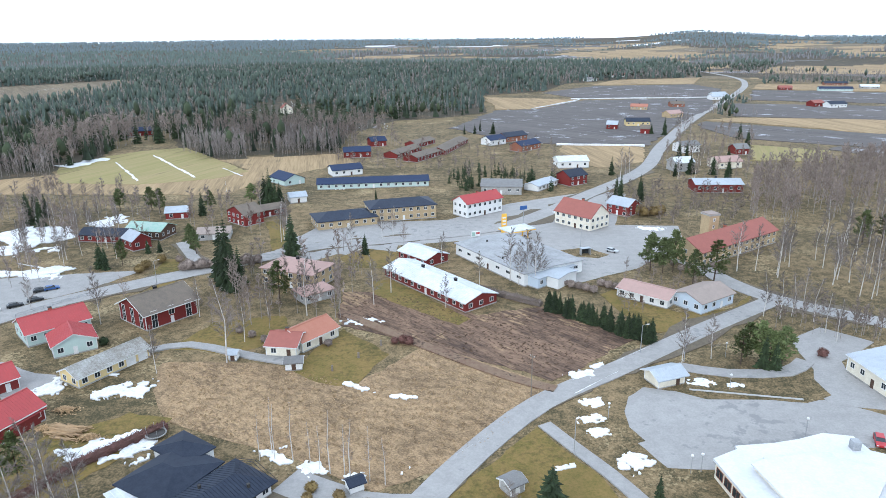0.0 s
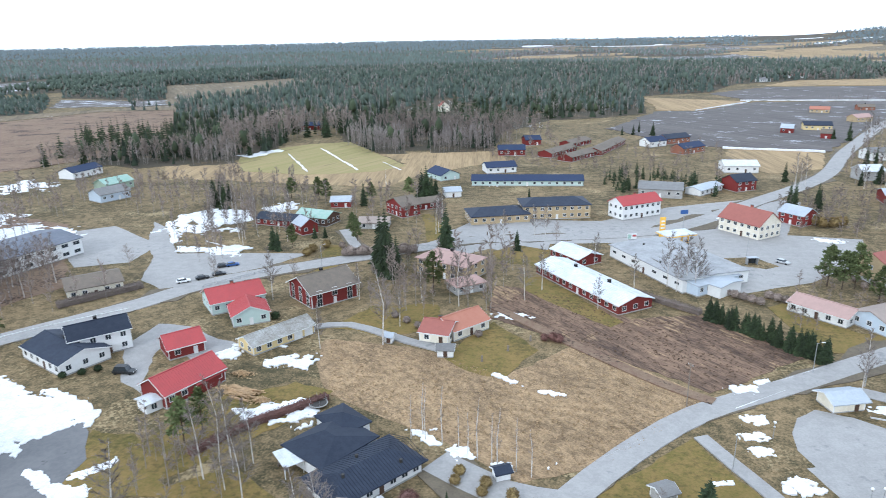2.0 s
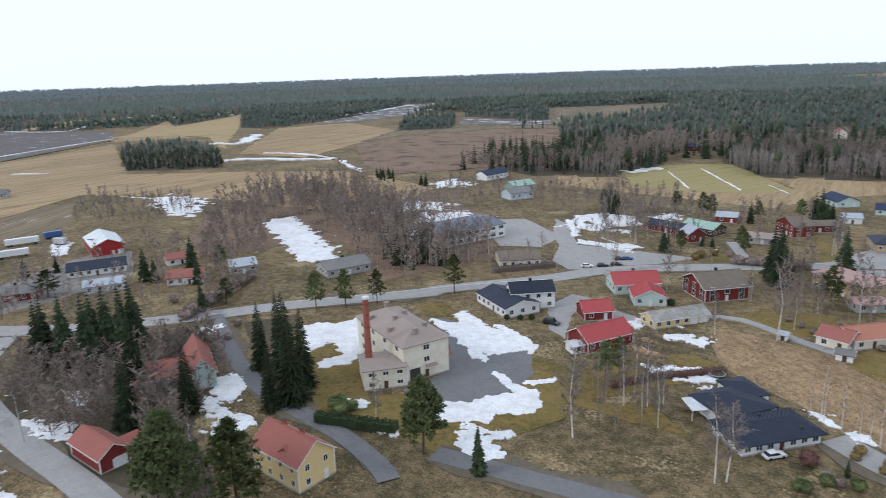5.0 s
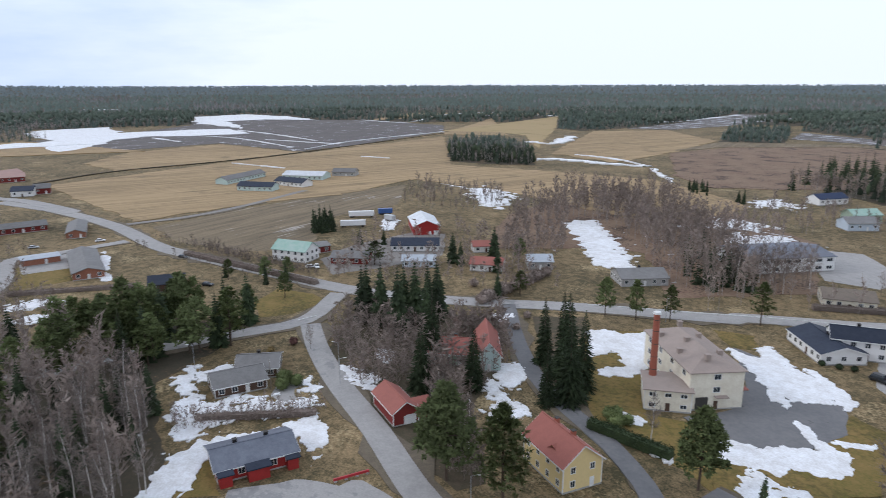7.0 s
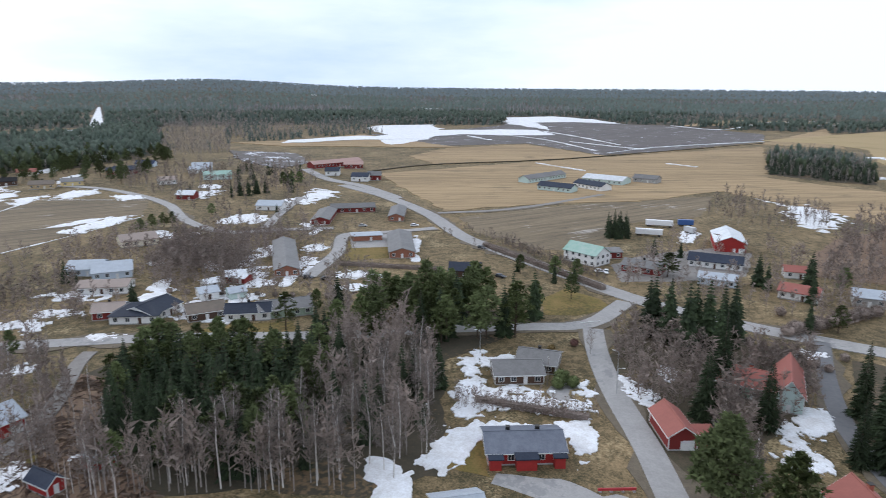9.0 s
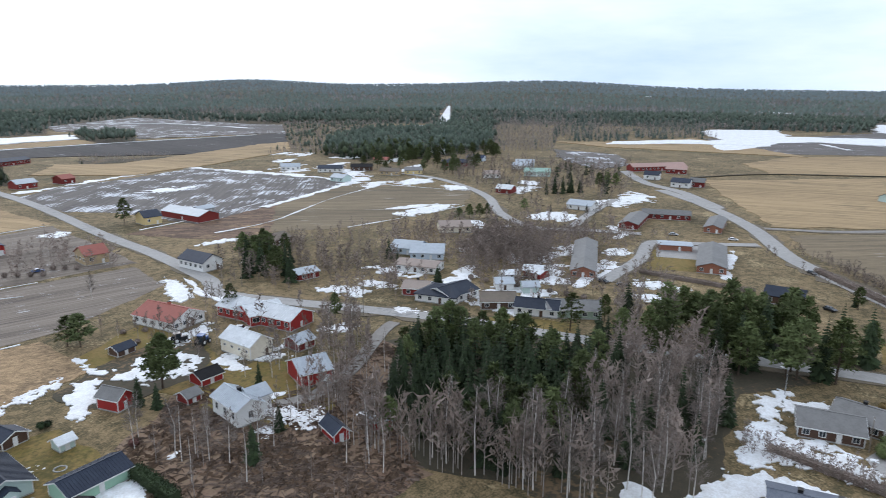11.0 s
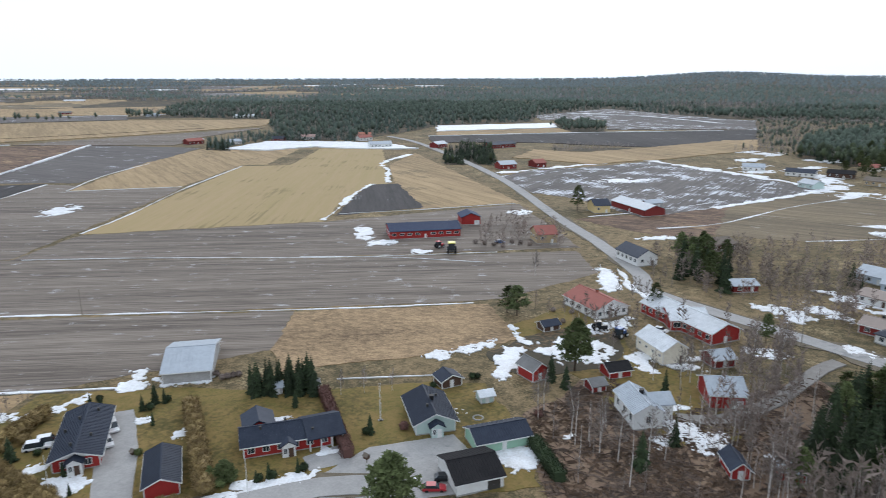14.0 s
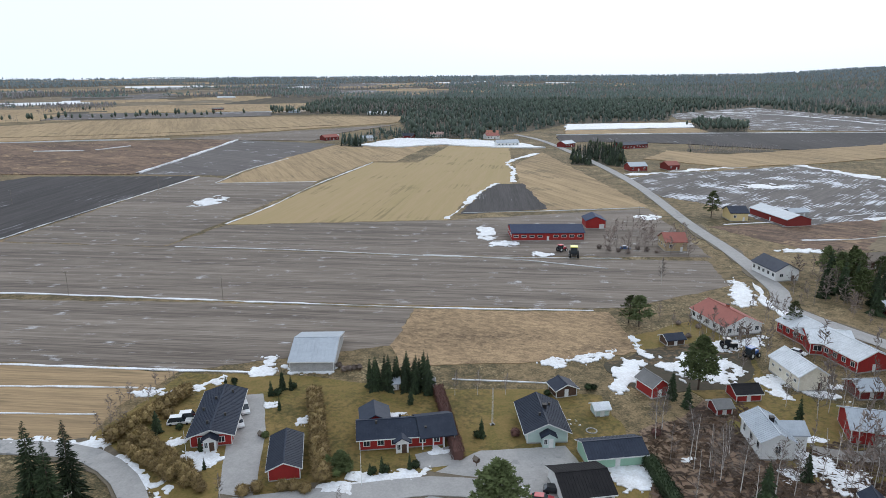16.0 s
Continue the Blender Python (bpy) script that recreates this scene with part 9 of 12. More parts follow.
wing(red_barn, 10.3, 4, 2.2, 0.5, pose(-5.90, 1.22, 0, 0, 0, -6.4), "wall_white", "roof_white", "x", 0, win="f")
wing(red_barn, 7.4, 5, 2.6, 0.6, pose(3.77, -0.14, 0, 0, 0, 2.2), "wall_red", "roof_red", "x", 0, win="")
wing(semi, 2.3, 3.2, 2.5, 0.3, pose(-6.3, -1.9, 0), "wall_bright_red", "roof_navy", "x", 0, win="")
wing(semi, 4.0, 3.4, 2.6, 0.3, pose(-0.2, -2.2, 0), "wall_bright_red", "roof_navy", "x", 0, win="")
wing(semi, 2.1, 3.2, 2.5, 0.3, pose(6.5, -1.7, 0), "wall_bright_red", "roof_navy", "x", 0, win="")
wing(small_barn, 4.2, 5, 2.6, 1.3, pose(4.6, 1.2, 0), "wall_red", "roof_rust", "x", 0, win="")
wing(white_farm, 5.0, 5.6, 4.1, 1.5, pose(4.6, 3.2, 0), "wall_white", "roof_light", "x", 0, win="f")
wing(yellow_house, 4.7, 5, 5.2, 2, pose(-3.14, 5.07, 0, 0, 0, -78.4), "wall_yellow", "roof_rust", "y", 0, win="")
wing(red_house, 6.1, 6.5, 2.9, 1.6, pose(-5.2, 6.6, 0, 0, 0, 2), "wall_bright_red", "roof_navy", "y", 0, win="")
wing(market, 9.4, 10, 3.4, 0.6, pose(22.09, 6.12, 0, 0, 0, 14.2), "wall_white", "roof_light", "x", 0, win="")
hedge_rng = random.Random(12)
for k in range(38):
    f = (k + hedge_rng.uniform(-0.3, 0.3)) / 37
    tree("spruce", 33.6 + 22.2 * f + hedge_rng.uniform(-1.0, 1.0), 217.4 - 22.4 * f + hedge_rng.uniform(-1.0, 1.0), hedge_rng.uniform(5.0, 7.4), "spruces of the tall hedge", broad=1.25)
hedge("leafless dark red hedge", (-69.74, 133.7), (-63.02, 145.6), 1.8, 1.3, "twig_red")
hedge("leafless dark red hedge", (-63.02, 145.6), (-51.92, 158.1), 1.8, 1.3, "twig_red")
hedge("clipped dark spruce hedge", (-112.1, 79.87), (-94.66, 87.57), 2.4, 2.2, "spruce_needle")
hedge("tall leafless dark red hedge", (-41.12, -140.8), (-39.69, -110.8), 2.2, 2.2, "twig_red")
hedge("clipped dark green hedge", (-76.27, -101.8), (-74.27, -87.93), 2.6, 2.4, "spruce_needle")
hedge("long leafless brown hedge behind the row house", (-11.31, 251.8), (32, 219.6), 2, 1.4, "twig")
hedge("leafless brown hedge beside the street", (-150.4, 192.9), (-136.1, 212.7), 3, 1.6, "twig")
hedge("leafless brown hedge along the road verge", (-307.3, 3.86), (-240.9, 47.05), 2.5, 1.8, "twig")
hedge("low leafless hedge by the snow", (-148, 0.85), (-140.5, 25.96), 1.6, 1.4, "twig")
hedge("leafless hedge along a garden", (-269.5, -56.92), (-263.8, -14.15), 1.6, 1.4, "twig")
car(-31.22, 126.5, 55, "paint_white", "white car parked before the bungalow")
car(-255.6, 9.61, 56, "paint_black", "dark car parked beside the row house")
car(-248.7, -64.86, 75, "paint_black", "dark car parked by the brick row house")
car(-265.9, 50.21, 94, "paint_white", "white car in the green-roofed house yard")
car(-302.8, 2.45, 40, "paint_black", "dark car driving on the main road")
car(-493.5, 88.48, 95, "paint_white", "white car at the farm buildings")
car(16.4, -139.4, -179, "paint_white", "white camper parked beside the red house", True)
car(18.18, -137.7, -180, "paint_white", "white camper trailer beside the red house", True)
car(4.43, -141, 102, "paint_white", "white van beside the long red house", True)
car(4.99, -134.5, 103, "paint_white", "white car beside the long red house")
car(-120.4, 234.9, 36, "paint_black", "dark car parked beside the main road")
car(-118, 236.6, 36, "paint_blue", "dark blue car parked beside the main road")
car(86.54, 150.4, -114, "paint_red", "red car parked on the asphalt lot")
car(-103.5, 160.4, 7, "paint_black", "black van parked in a yard", True)
car(-125.4, 218.7, 38, "paint_white", "white car parked at the roadside")
car(-121, 222.6, 38, "paint_black", "dark car parked at the roadside")
car(-117.6, 227, 38, "paint_black", "dark car parked at the roadside")
car(-278.8, 24.02, 27, "paint_black", "dark car on the main road")
car(-265, 52.36, -8, "paint_white", "white car parked in a drive")
car(-247.8, -57.52, 116, "paint_black", "dark car parked by the row house")
car(-54.85, -96.71, 159, "paint_black", "black car parked in front of a garage")
car(-51.68, -94.57, 159, "paint_red", "red car parked in front of a garage")
car(-147.1, -258.6, 168, "paint_blue", "dark blue car in the farm yard")
car(-255.1, -319.4, 60, "paint_white", "white car in a farm yard")
car(41.09, 262.3, -39, "paint_white", "white car beside the market hall")
car(39.34, 263.7, -39, "paint_white", "white van beside the market hall", True)
car(-142.5, -143.2, 120, "paint_white", "white car by the farm")
car(-230.6, 13.88, 75, "paint_black", "dark car on the residential street")
car(-370.4, -45.19, 98, "paint_white", "white car in a row house yard")
car(-350.8, -33, 96, "paint_white", "white car in a row house yard")
car(-347.6, -60.16, 96, "paint_silver", "grey car in a row house yard")
car(64.37, 269.2, -40, "paint_silver", "silver car on the wide yard")
street_lamp(51.94, 189, 11, 7.5)
street_lamp(28.01, 147.8, 272, 7.5)
street_lamp(-159.3, 140.2, 326, 8)
street_lamp(-177.4, 1.57, 255, 7)
street_lamp(-94.94, 43.74, 71, 7)
street_lamp(-171.8, 152, 65, 8)
street_lamp(-86.58, 239.9, 34, 8)
street_lamp(54.16, 274.8, 10, 8)
street_lamp(61.09, 184.6, 190, 7)
street_lamp(-164.6, 37.07, 240, 7)
street_lamp(-154.1, 34.83, 70, 7)
park_lamp(47.64, 141.8, 3.5)
park_lamp(71.78, 186.7, 3.5)
park_lamp(66.5, 171.1, 3.5)
park_lamp(37.17, 159.7, 3.5)
park_lamp(74.04, 153.4, 3.5)
park_lamp(49.62, 142.2, 3.5)
pole(22.69, 169, 10, rot=126)
pole(-147.8, -113.6, 11, rot=60)
pole(72.39, -240.5, 9, rot=6)
pole(18.21, -222.8, 9, rot=105)
pole(162.4, -432.9, 9, rot=66)
pole(86.68, -468.8, 9, rot=123)
pole(-157.1, 159.1, 9, rot=30)
pole(-170.5, -118.6, 14, rot=90)
pole(-175.4, -177.6, 9, rot=0)
pole(-203.9, -86.18, 11, rot=30)
pole(-157.7, 18.4, 8, rot=0)
pole(-177.3, -305.6, 9, rot=150)
pole(28.01, -98.93, 10, rot=45)
flagpole(-50.11, -123.1, 9)
flagpole(-19.77, -105.7, 9)
flagpole(13.24, -117.6, 9)
flagpole(-49.9, -123.1, 9)
flagpole(-104.8, 372.8, 8)
for sx, sy, sd in [(88.17, 321.4, 5.5), (90.32, 318.2, 5.5), (93.74, 318.8, 5.5), (97.43, 320.6, 5.5), (-96.97, 251.5, 4), (-96.57, 256.1, 4), (-93.56, 261.9, 4), (11.27, -112.8, 3.6), (15.1, -117.4, 3.8), (22.81, -128, 4), (25.88, -130.9, 4), (17.6, -122.6, 4), (13.57, -117.7, 3.8), (-11.57, -143.4, 4.8), (-11.68, -139.6, 4.8), (-11.78, -136, 4.8), (-11.88, -132.5, 4.8), (-11.97, -129.2, 4.8), (-12.06, -126.1, 4.8), (-12.14, -123, 4.8), (-12.22, -120.1, 4.8), (-12.3, -117.3, 4.8), (-12.38, -114.6, 4.8), (-12.45, -111.9, 4.8), (-12.52, -109.4, 4.8), (18.86, -151.2, 4.6), (20.2, -149.1, 4.6), (21.5, -147, 4.6), (22.76, -145.1, 4.6), (24, -143.1, 4.6)]:
    shrub(sx, sy, sd, "willow")
for sx, sy, sd in [(25.2, -141.3, 4.6), (26.37, -139.4, 4.6), (27.51, -137.6, 4.6), (28.62, -135.9, 4.6), (29.71, -134.2, 4.6), (30.77, -132.6, 4.6), (25.23, -133.1, 3.8), (23.41, -130.4, 3.8), (21.65, -127.7, 3.8), (19.94, -125.2, 3.8), (18.28, -122.7, 3.8), (16.66, -120.3, 3.8), (15.1, -118, 3.8), (13.57, -115.7, 3.8), (12.09, -113.5, 3.8), (27.17, -127.8, 3.4), (25.26, -125.6, 3.4), (23.4, -123.6, 3.4), (21.58, -121.5, 3.4), (19.81, -119.6, 3.4), (18.07, -117.6, 3.4), (1.99, -107.3, 3.2), (-0.49, -108.2, 3), (-5.14, -107.6, 3), (-7.22, -107.2, 3), (-9.3, -106, 3), (24.13, -139, 3.2), (20.9, -140.9, 3.2), (18.68, -119.7, 3.6), (16.3, -115.3, 3.6)]:
    shrub(sx, sy, sd, "willow")
for sx, sy, sd in [(12.79, -112.8, 3.4), (21.54, -123.4, 3.4), (9.9, -110.3, 3), (-19.05, 137.7, 2.6), (-13.92, 135.3, 2.6), (-9.05, 132.9, 2.6), (-5.11, 130.8, 2.4), (-19.28, 135, 2.4), (-14.16, 132.8, 2.4), (-8.88, 131.7, 2.4), (-4.78, 129.1, 2.2), (-181.4, 21.85, 2.5)]:
    shrub(sx, sy, sd, "willow")
for sx, sy, sd in [(-25.5, 127.7, 4), (-6.37, 195.9, 3), (-4.92, 195.2, 3), (-8.49, 195.7, 2.5), (94.98, 186.3, 3), (-82.99, -111.4, 2.4), (-53.6, -117.5, 2.5), (-185.2, 28.81, 3)]:
    shrub(sx, sy, sd, "twig_red")
for sx, sy, sd in [(-45.47, -118.5, 2.2), (-22.29, -109.7, 2), (-24.71, -109.6, 2.2), (-30.7, -110, 2.2), (-2.86, -147.2, 2.5), (-6.57, -150.2, 2.2), (8.17, -156.4, 2), (-66.63, -134, 2), (-116.4, 155.6, 2.2), (-112.9, 157.8, 2.2), (-110.4, 160.1, 2.2), (-87.44, 193.3, 3), (-85.79, 194.2, 3), (-82.59, 196.4, 3), (-71.99, -135.9, 2.2), (-77.42, -134.8, 2.2), (-78.78, -134.5, 2), (17.74, -135.1, 2)]:
    shrub(sx, sy, sd, "spruce_needle")
for sx, sy, sd in [(-16.74, 124.6, 3.2), (-21.45, 122.9, 3), (-23.77, 118.5, 3), (-110.2, 85.64, 4), (-109.9, 88.4, 3.4), (-156.7, 20.97, 4), (-17.24, -111.4, 3.5), (-15.22, -110.4, 3.2), (-113.2, 86.28, 4.2), (-159.6, 22.15, 5), (-157.6, 24.6, 4), (-113.2, 87.63, 4), (-24.88, 118.5, 3), (-0.99, -127.6, 2)]:
    shrub(sx, sy, sd, "pine_needle")
for sx, sy, sd in [(-87.83, 262.8, 3), (-83.01, 253.4, 4), (-81.53, 253.9, 5), (-80.04, 254.4, 3), (-78.55, 254.8, 4), (-77.05, 255.3, 5), (-75.55, 255.8, 3), (-74.04, 256.3, 4), (-72.52, 256.8, 5), (-70.99, 257.3, 3), (-69.46, 257.8, 4), (-67.93, 258.3, 5), (-66.39, 258.8, 3), (-64.84, 259.3, 4), (-63.28, 259.8, 5), (-61.72, 260.4, 3), (-60.15, 260.9, 4), (-216.7, 100.4, 4), (-197.3, 94.36, 5), (-198.9, 97.24, 6), (-200.5, 100.2, 4), (-202.2, 103.1, 5), (-203.9, 106.1, 6), (-205.6, 109.2, 4), (-207.3, 112.3, 5), (-209.1, 115.4, 6), (-210.8, 118.6, 4), (-212.7, 121.8, 5), (-214.5, 125.1, 6), (-216.4, 128.4, 4)]:
    shrub(sx, sy, sd, "twig")
for sx, sy, sd in [(-218.2, 131.8, 5), (-18.16, -160.6, 2), (-19.35, -157.8, 2), (-20.67, -157.9, 2), (-22.01, -158, 2), (-23.34, -158.1, 2), (41.37, 236.2, 3), (43.38, 234.6, 3), (45.37, 233.1, 3), (47.34, 231.5, 3), (49.29, 230, 3), (52.74, 235.4, 3), (54.7, 233.9, 3), (56.64, 232.4, 3), (-50, 203.2, 2.5), (-45.96, 200.4, 2.5), (-42.03, 197.6, 2.5), (-38.2, 194.9, 2.5), (-34.48, 192.3, 2.5), (-32.66, 200.3, 2.5), (-28.9, 197.6, 2.5), (-25.25, 194.9, 2.5), (-189.9, 80.32, 3), (-186.6, 82.65, 3), (-183.4, 84.94, 3), (-180.2, 87.19, 3), (-177.1, 89.39, 3), (-174.1, 91.55, 3), (-171.1, 93.67, 3), (-179.2, 101.9, 3)]:
    shrub(sx, sy, sd, "twig")
for sx, sy, sd in [(-226.6, -109.6, 2.5), (-226.4, -103.1, 2.5), (-226.2, -96.65, 2.5), (-226, -90.2, 2.5), (-225.8, -83.77, 2.5), (-225.6, -77.37, 2.5), (-225.4, -71, 2.5), (-225.1, -64.65, 2.5), (-224.9, -58.34, 2.5), (-224.7, -52.05, 2.5), (-136.4, -261.9, 2.5), (-139.2, -258.3, 2.5), (-142.1, -254.7, 2.5), (-144.8, -251.3, 2.5), (-151.9, -256.5, 2.5), (-154.6, -253, 2.5), (-157.3, -249.5, 2.5), (-164.6, -254.8, 2.5), (-167.2, -251.2, 2.5), (81.08, 254.1, 2.5), (82, 248.9, 2.5), (85.55, 251.7, 2.5), (86.37, 246.6, 2.5), (89.94, 249.3, 2.5), (93.58, 252, 2.5), (94.23, 246.9, 2.5), (-122, -170.4, 2), (-119.4, -160.2, 2), (-126.5, -166.5, 2), (-123.8, -156.6, 2)]:
    shrub(sx, sy, sd, "twig")
for sx, sy, sd in [(-131, -162.7, 2), (-128, -153.2, 2), (-135.3, -159.1, 2), (-143, -165.4, 2), (-21.96, 125.2, 2.5), (-19.43, 124.1, 2.5)]:
    shrub(sx, sy, sd, "twig")
SPOT = {
    "carport_a": (-33.06, -116),
    "carport_b": (-40.14, -116.1),
    "tramp": (-52.68, 154.9),
    "stump1": (-11.98, 194.8),
    "stump2": (-16.82, 188),
    "stump3": (-22.21, 181.4),
    "fence_a": (-116.2, 214.7),
    "fence_b": (-102.3, 233.1),
    "fence_c": (44.42, 172.5),
    "fence_d": (80.87, 165.6),
    "patio": (-51.18, 135.2),
    "firepit": (-70.36, -116),
    "birdhouse": (-42.61, -107.9),
    "doghouse": (0.01, -128.6),
    "canopy_a": (-48.79, 130.3),
    "canopy_b": (-43.94, 135.5),
    "annex_roof": (-119, 102.1),
    "tower": (102.8, 280.6),
    "sign": (27.75, 292.7),
    "canopyL": (29.28, 282.4),
    "canopyR": (35.28, 285.6),
    "blue": (36.94, 307.2),
    "cube": (15.85, 273.8),
    "shelter": (54.18, 266.6),
    "logs": (-71.04, 156.4),
    "heap1": (-75.85, 164.9),
    "heap2": (-65.73, 154.4),
    "heap3": (-75.79, 157.8),
    "tractor": (-128.4, -143.9),
    "loader": (-125.9, -150.7),
    "yellowm": (-120.2, -251),
    "redm": (-118.4, -260.8),
    "trailer1": (-336.5, 86.38),
    "trailer2": (-359.6, 97.34),
    "tarp": (-362.3, 112),
    "tank": (-343, 108.5),
    "heapsnow": (-66.07, 150),
    "barrier": (-113, 26.93),
    "bike": (-31.43, 126),
    "rack": (68.25, 334.4),
}
SCHOOL = [(50.81, 140.6), (56.21, 143.4), (56.07, 144.3), (63.53, 145.1), (68.42, 146.2), (73.89, 148.1), (78.95, 147), (79.39, 142.5), (92.21, 135.6), (76.44, 114.5), (54.01, 114.8)]

# ---------------- trees ----------------
for tx, ty, th, tb in [(-171.8, 316.8, 12, 1), (-170.3, 320.2, 13, 1), (-169.2, 325.7, 11, 1), (-181.5, 332.4, 11, 1), (-72.26, 340.1, 14, 1), (-70.72, 342.1, 12, 1), (-59.76, 238.2, 14, 1), (-109.9, 255.3, 9, 1), (-103, 272.9, 6, 1), (-99.11, 274, 5, 1), (-27.65, 352.7, 6, 1), (96.96, 406.2, 11, 1), (87.76, 358, 11, 1), (98.65, 356.2, 11, 1), (34.49, 583.7, 10, 1), (43.6, 567.1, 11, 1), (29.66, 571.2, 9, 1), (21.41, 568.6, 8, 1), (164.3, 559.5, 9, 1), (219.4, 529.8, 13, 1), (20.8, 129.4, 11, 1.5), (-236.2, -154.2, 10, 1), (-229.6, -145.5, 8, 1), (-208.8, -113.9, 10, 1.4)]:
    tree("spruce", tx, ty, th, "single spruces", broad=tb)
for tx, ty, th, tb in [(-438.2, -191.5, 9, 1), (-302.1, -140.7, 9, 1), (-311.7, -139.9, 7, 1), (-433.8, -161.9, 12, 1), (-441.1, -158.7, 13, 1), (-441.6, -153.1, 14, 1), (-449.1, -149.8, 13, 1), (-454.4, -145.6, 11, 1), (-372.8, -134.9, 6, 1), (-383.1, -116.7, 6, 1), (-336.5, 65.99, 13, 1), (-336.7, 69.14, 14, 1), (-337, 72, 13, 1), (-341.2, 75.7, 12, 1), (-296.9, 79.25, 9, 1), (-292.6, 89.45, 9, 1), (-251.1, 106.5, 14, 1), (-248.7, 124.6, 15, 1), (-200.2, 101.8, 12, 1), (-196.9, 52.48, 19, 1), (-191.6, 57.01, 19, 1), (-187.5, 63.22, 21, 1), (-192.6, 73, 19, 1), (-195.7, 77.72, 17, 1)]:
    tree("spruce", tx, ty, th, "single spruces", broad=tb)
for tx, ty, th, tb in [(-264.4, 16.7, 7, 1), (-249.3, 29.85, 9, 1), (-249.9, 37.41, 8, 1), (-25.15, -146.9, 9, 1), (-26.23, -145.1, 10, 1), (-29.5, -144.5, 10, 1), (-31.2, -145.7, 9, 1), (-36.04, -143.1, 10, 1), (-38.9, -142.5, 10, 1), (-28.9, -147.8, 9, 1), (-38.36, -145.2, 10, 1), (-33.49, -144.9, 9, 1), (-33.73, -136.2, 5, 1.3), (10.1, -155.2, 3.2, 1), (7.81, -154.1, 3, 1), (-1.26, -147.3, 4.5, 1), (-5.91, -149.4, 4.5, 1), (-3.54, -139.3, 4, 1), (22.28, -134.4, 6, 1.3), (36.19, -106.5, 20, 1.1), (30.53, -107.4, 19, 1.1), (-95.04, -126.3, 8, 1), (-96.33, -121.5, 7, 1), (-117, -110.5, 7, 1)]:
    tree("spruce", tx, ty, th, "single spruces", broad=tb)
for tx, ty, th, tb in [(-102.9, -90.48, 7, 1), (11.89, -124.6, 4, 1), (10.16, -117.6, 3, 1), (-21.68, -109.1, 3, 1), (-24.02, -109.4, 4, 1), (-29.49, -109.4, 4, 1), (-46.3, -118.3, 5, 1), (-19.19, 127.9, 4, 1), (78.23, 180.8, 9, 1), (80.46, 179.9, 8, 1), (-124.5, 76.5, 16, 1), (-123.4, 82.0, 22, 1), (-128.2, 89.0, 21, 1), (-134.5, 88.5, 24, 1), (-141, 91, 22, 1), (-146, 88.5, 19, 1), (-143, 52.24, 17, 1), (-158.6, 61.29, 21, 1), (-181.3, 59.23, 22, 1), (-184.8, 65.87, 22, 1), (-200.4, 55.06, 19, 1), (-187, 73.67, 22, 1), (-138.7, 64.39, 17, 1), (-196.1, 58.49, 20, 1)]:
    tree("spruce", tx, ty, th, "single spruces", broad=tb)
for tx, ty, th, tb in [(-178.9, 67.38, 19, 1), (-63.25, 238.4, 23, 1), (-66.71, 243.4, 20, 1), (-60.41, 234.1, 17, 1), (-49.6, 267.9, 17, 1), (-75, 341.3, 18, 1), (-78.27, 344.8, 15, 1), (88.19, 351.8, 13, 1), (96, 344.7, 12, 1), (172.2, 552.9, 15, 1), (208.9, 492.3, 14, 1), (39.09, 132.6, 7, 1), (32.23, -102.7, 18, 1.1), (-91.12, -86.15, 9, 1), (-71.79, 86.71, 11, 1), (-101, 325.9, 12, 1), (-230.7, 117, 11, 1), (-47.81, 256.7, 14, 1), (-162.5, 310, 14, 1), (-168.6, 313, 13, 1), (-112.4, 256.7, 10, 1), (-23.94, 269.6, 8, 1), (-329, 69.28, 13, 1), (-330.5, 65.88, 12, 1)]:
    tree("spruce", tx, ty, th, "single spruces", broad=tb)
for tx, ty, th, tb in [(-329.8, 74.34, 12, 1), (-245.6, 107.7, 11, 1), (-3.85, -150.1, 6, 1)]:
    tree("spruce", tx, ty, th, "single spruces", broad=tb)
for tx, ty, th, tb in [(-100.5, 335.8, 9, 1), (-84.61, 345.3, 10, 1), (-88.35, 275.9, 10, 1), (76.78, 186.6, 9, 1.2), (79.11, 184.2, 10, 1.2), (-324.8, -168.8, 7, 1.3), (-331.8, -166.4, 8, 1.3), (-336.3, -162.5, 8, 1.3), (-339.4, -159.4, 8, 1.2), (-481.1, -140.5, 11, 1), (-487, -136.3, 11, 1), (-487.6, -130.6, 11, 1), (-371.5, -150.8, 7, 1.5), (-260.4, 75.26, 10, 1.6), (-242.4, 133.3, 10, 1), (-200.8, 110.9, 9, 1), (-192.9, -6.78, 14, 1), (-193.4, 1.77, 15, 1), (-196.1, 12.15, 13, 1), (-186.9, -40.14, 12, 1), (-192, -34.24, 12, 1), (-16.12, -111, 5, 1.6), (-206.3, -51.5, 9, 1), (-208, -25.83, 12, 1)]:
    tree("pine", tx, ty, th, "single pines", broad=tb)
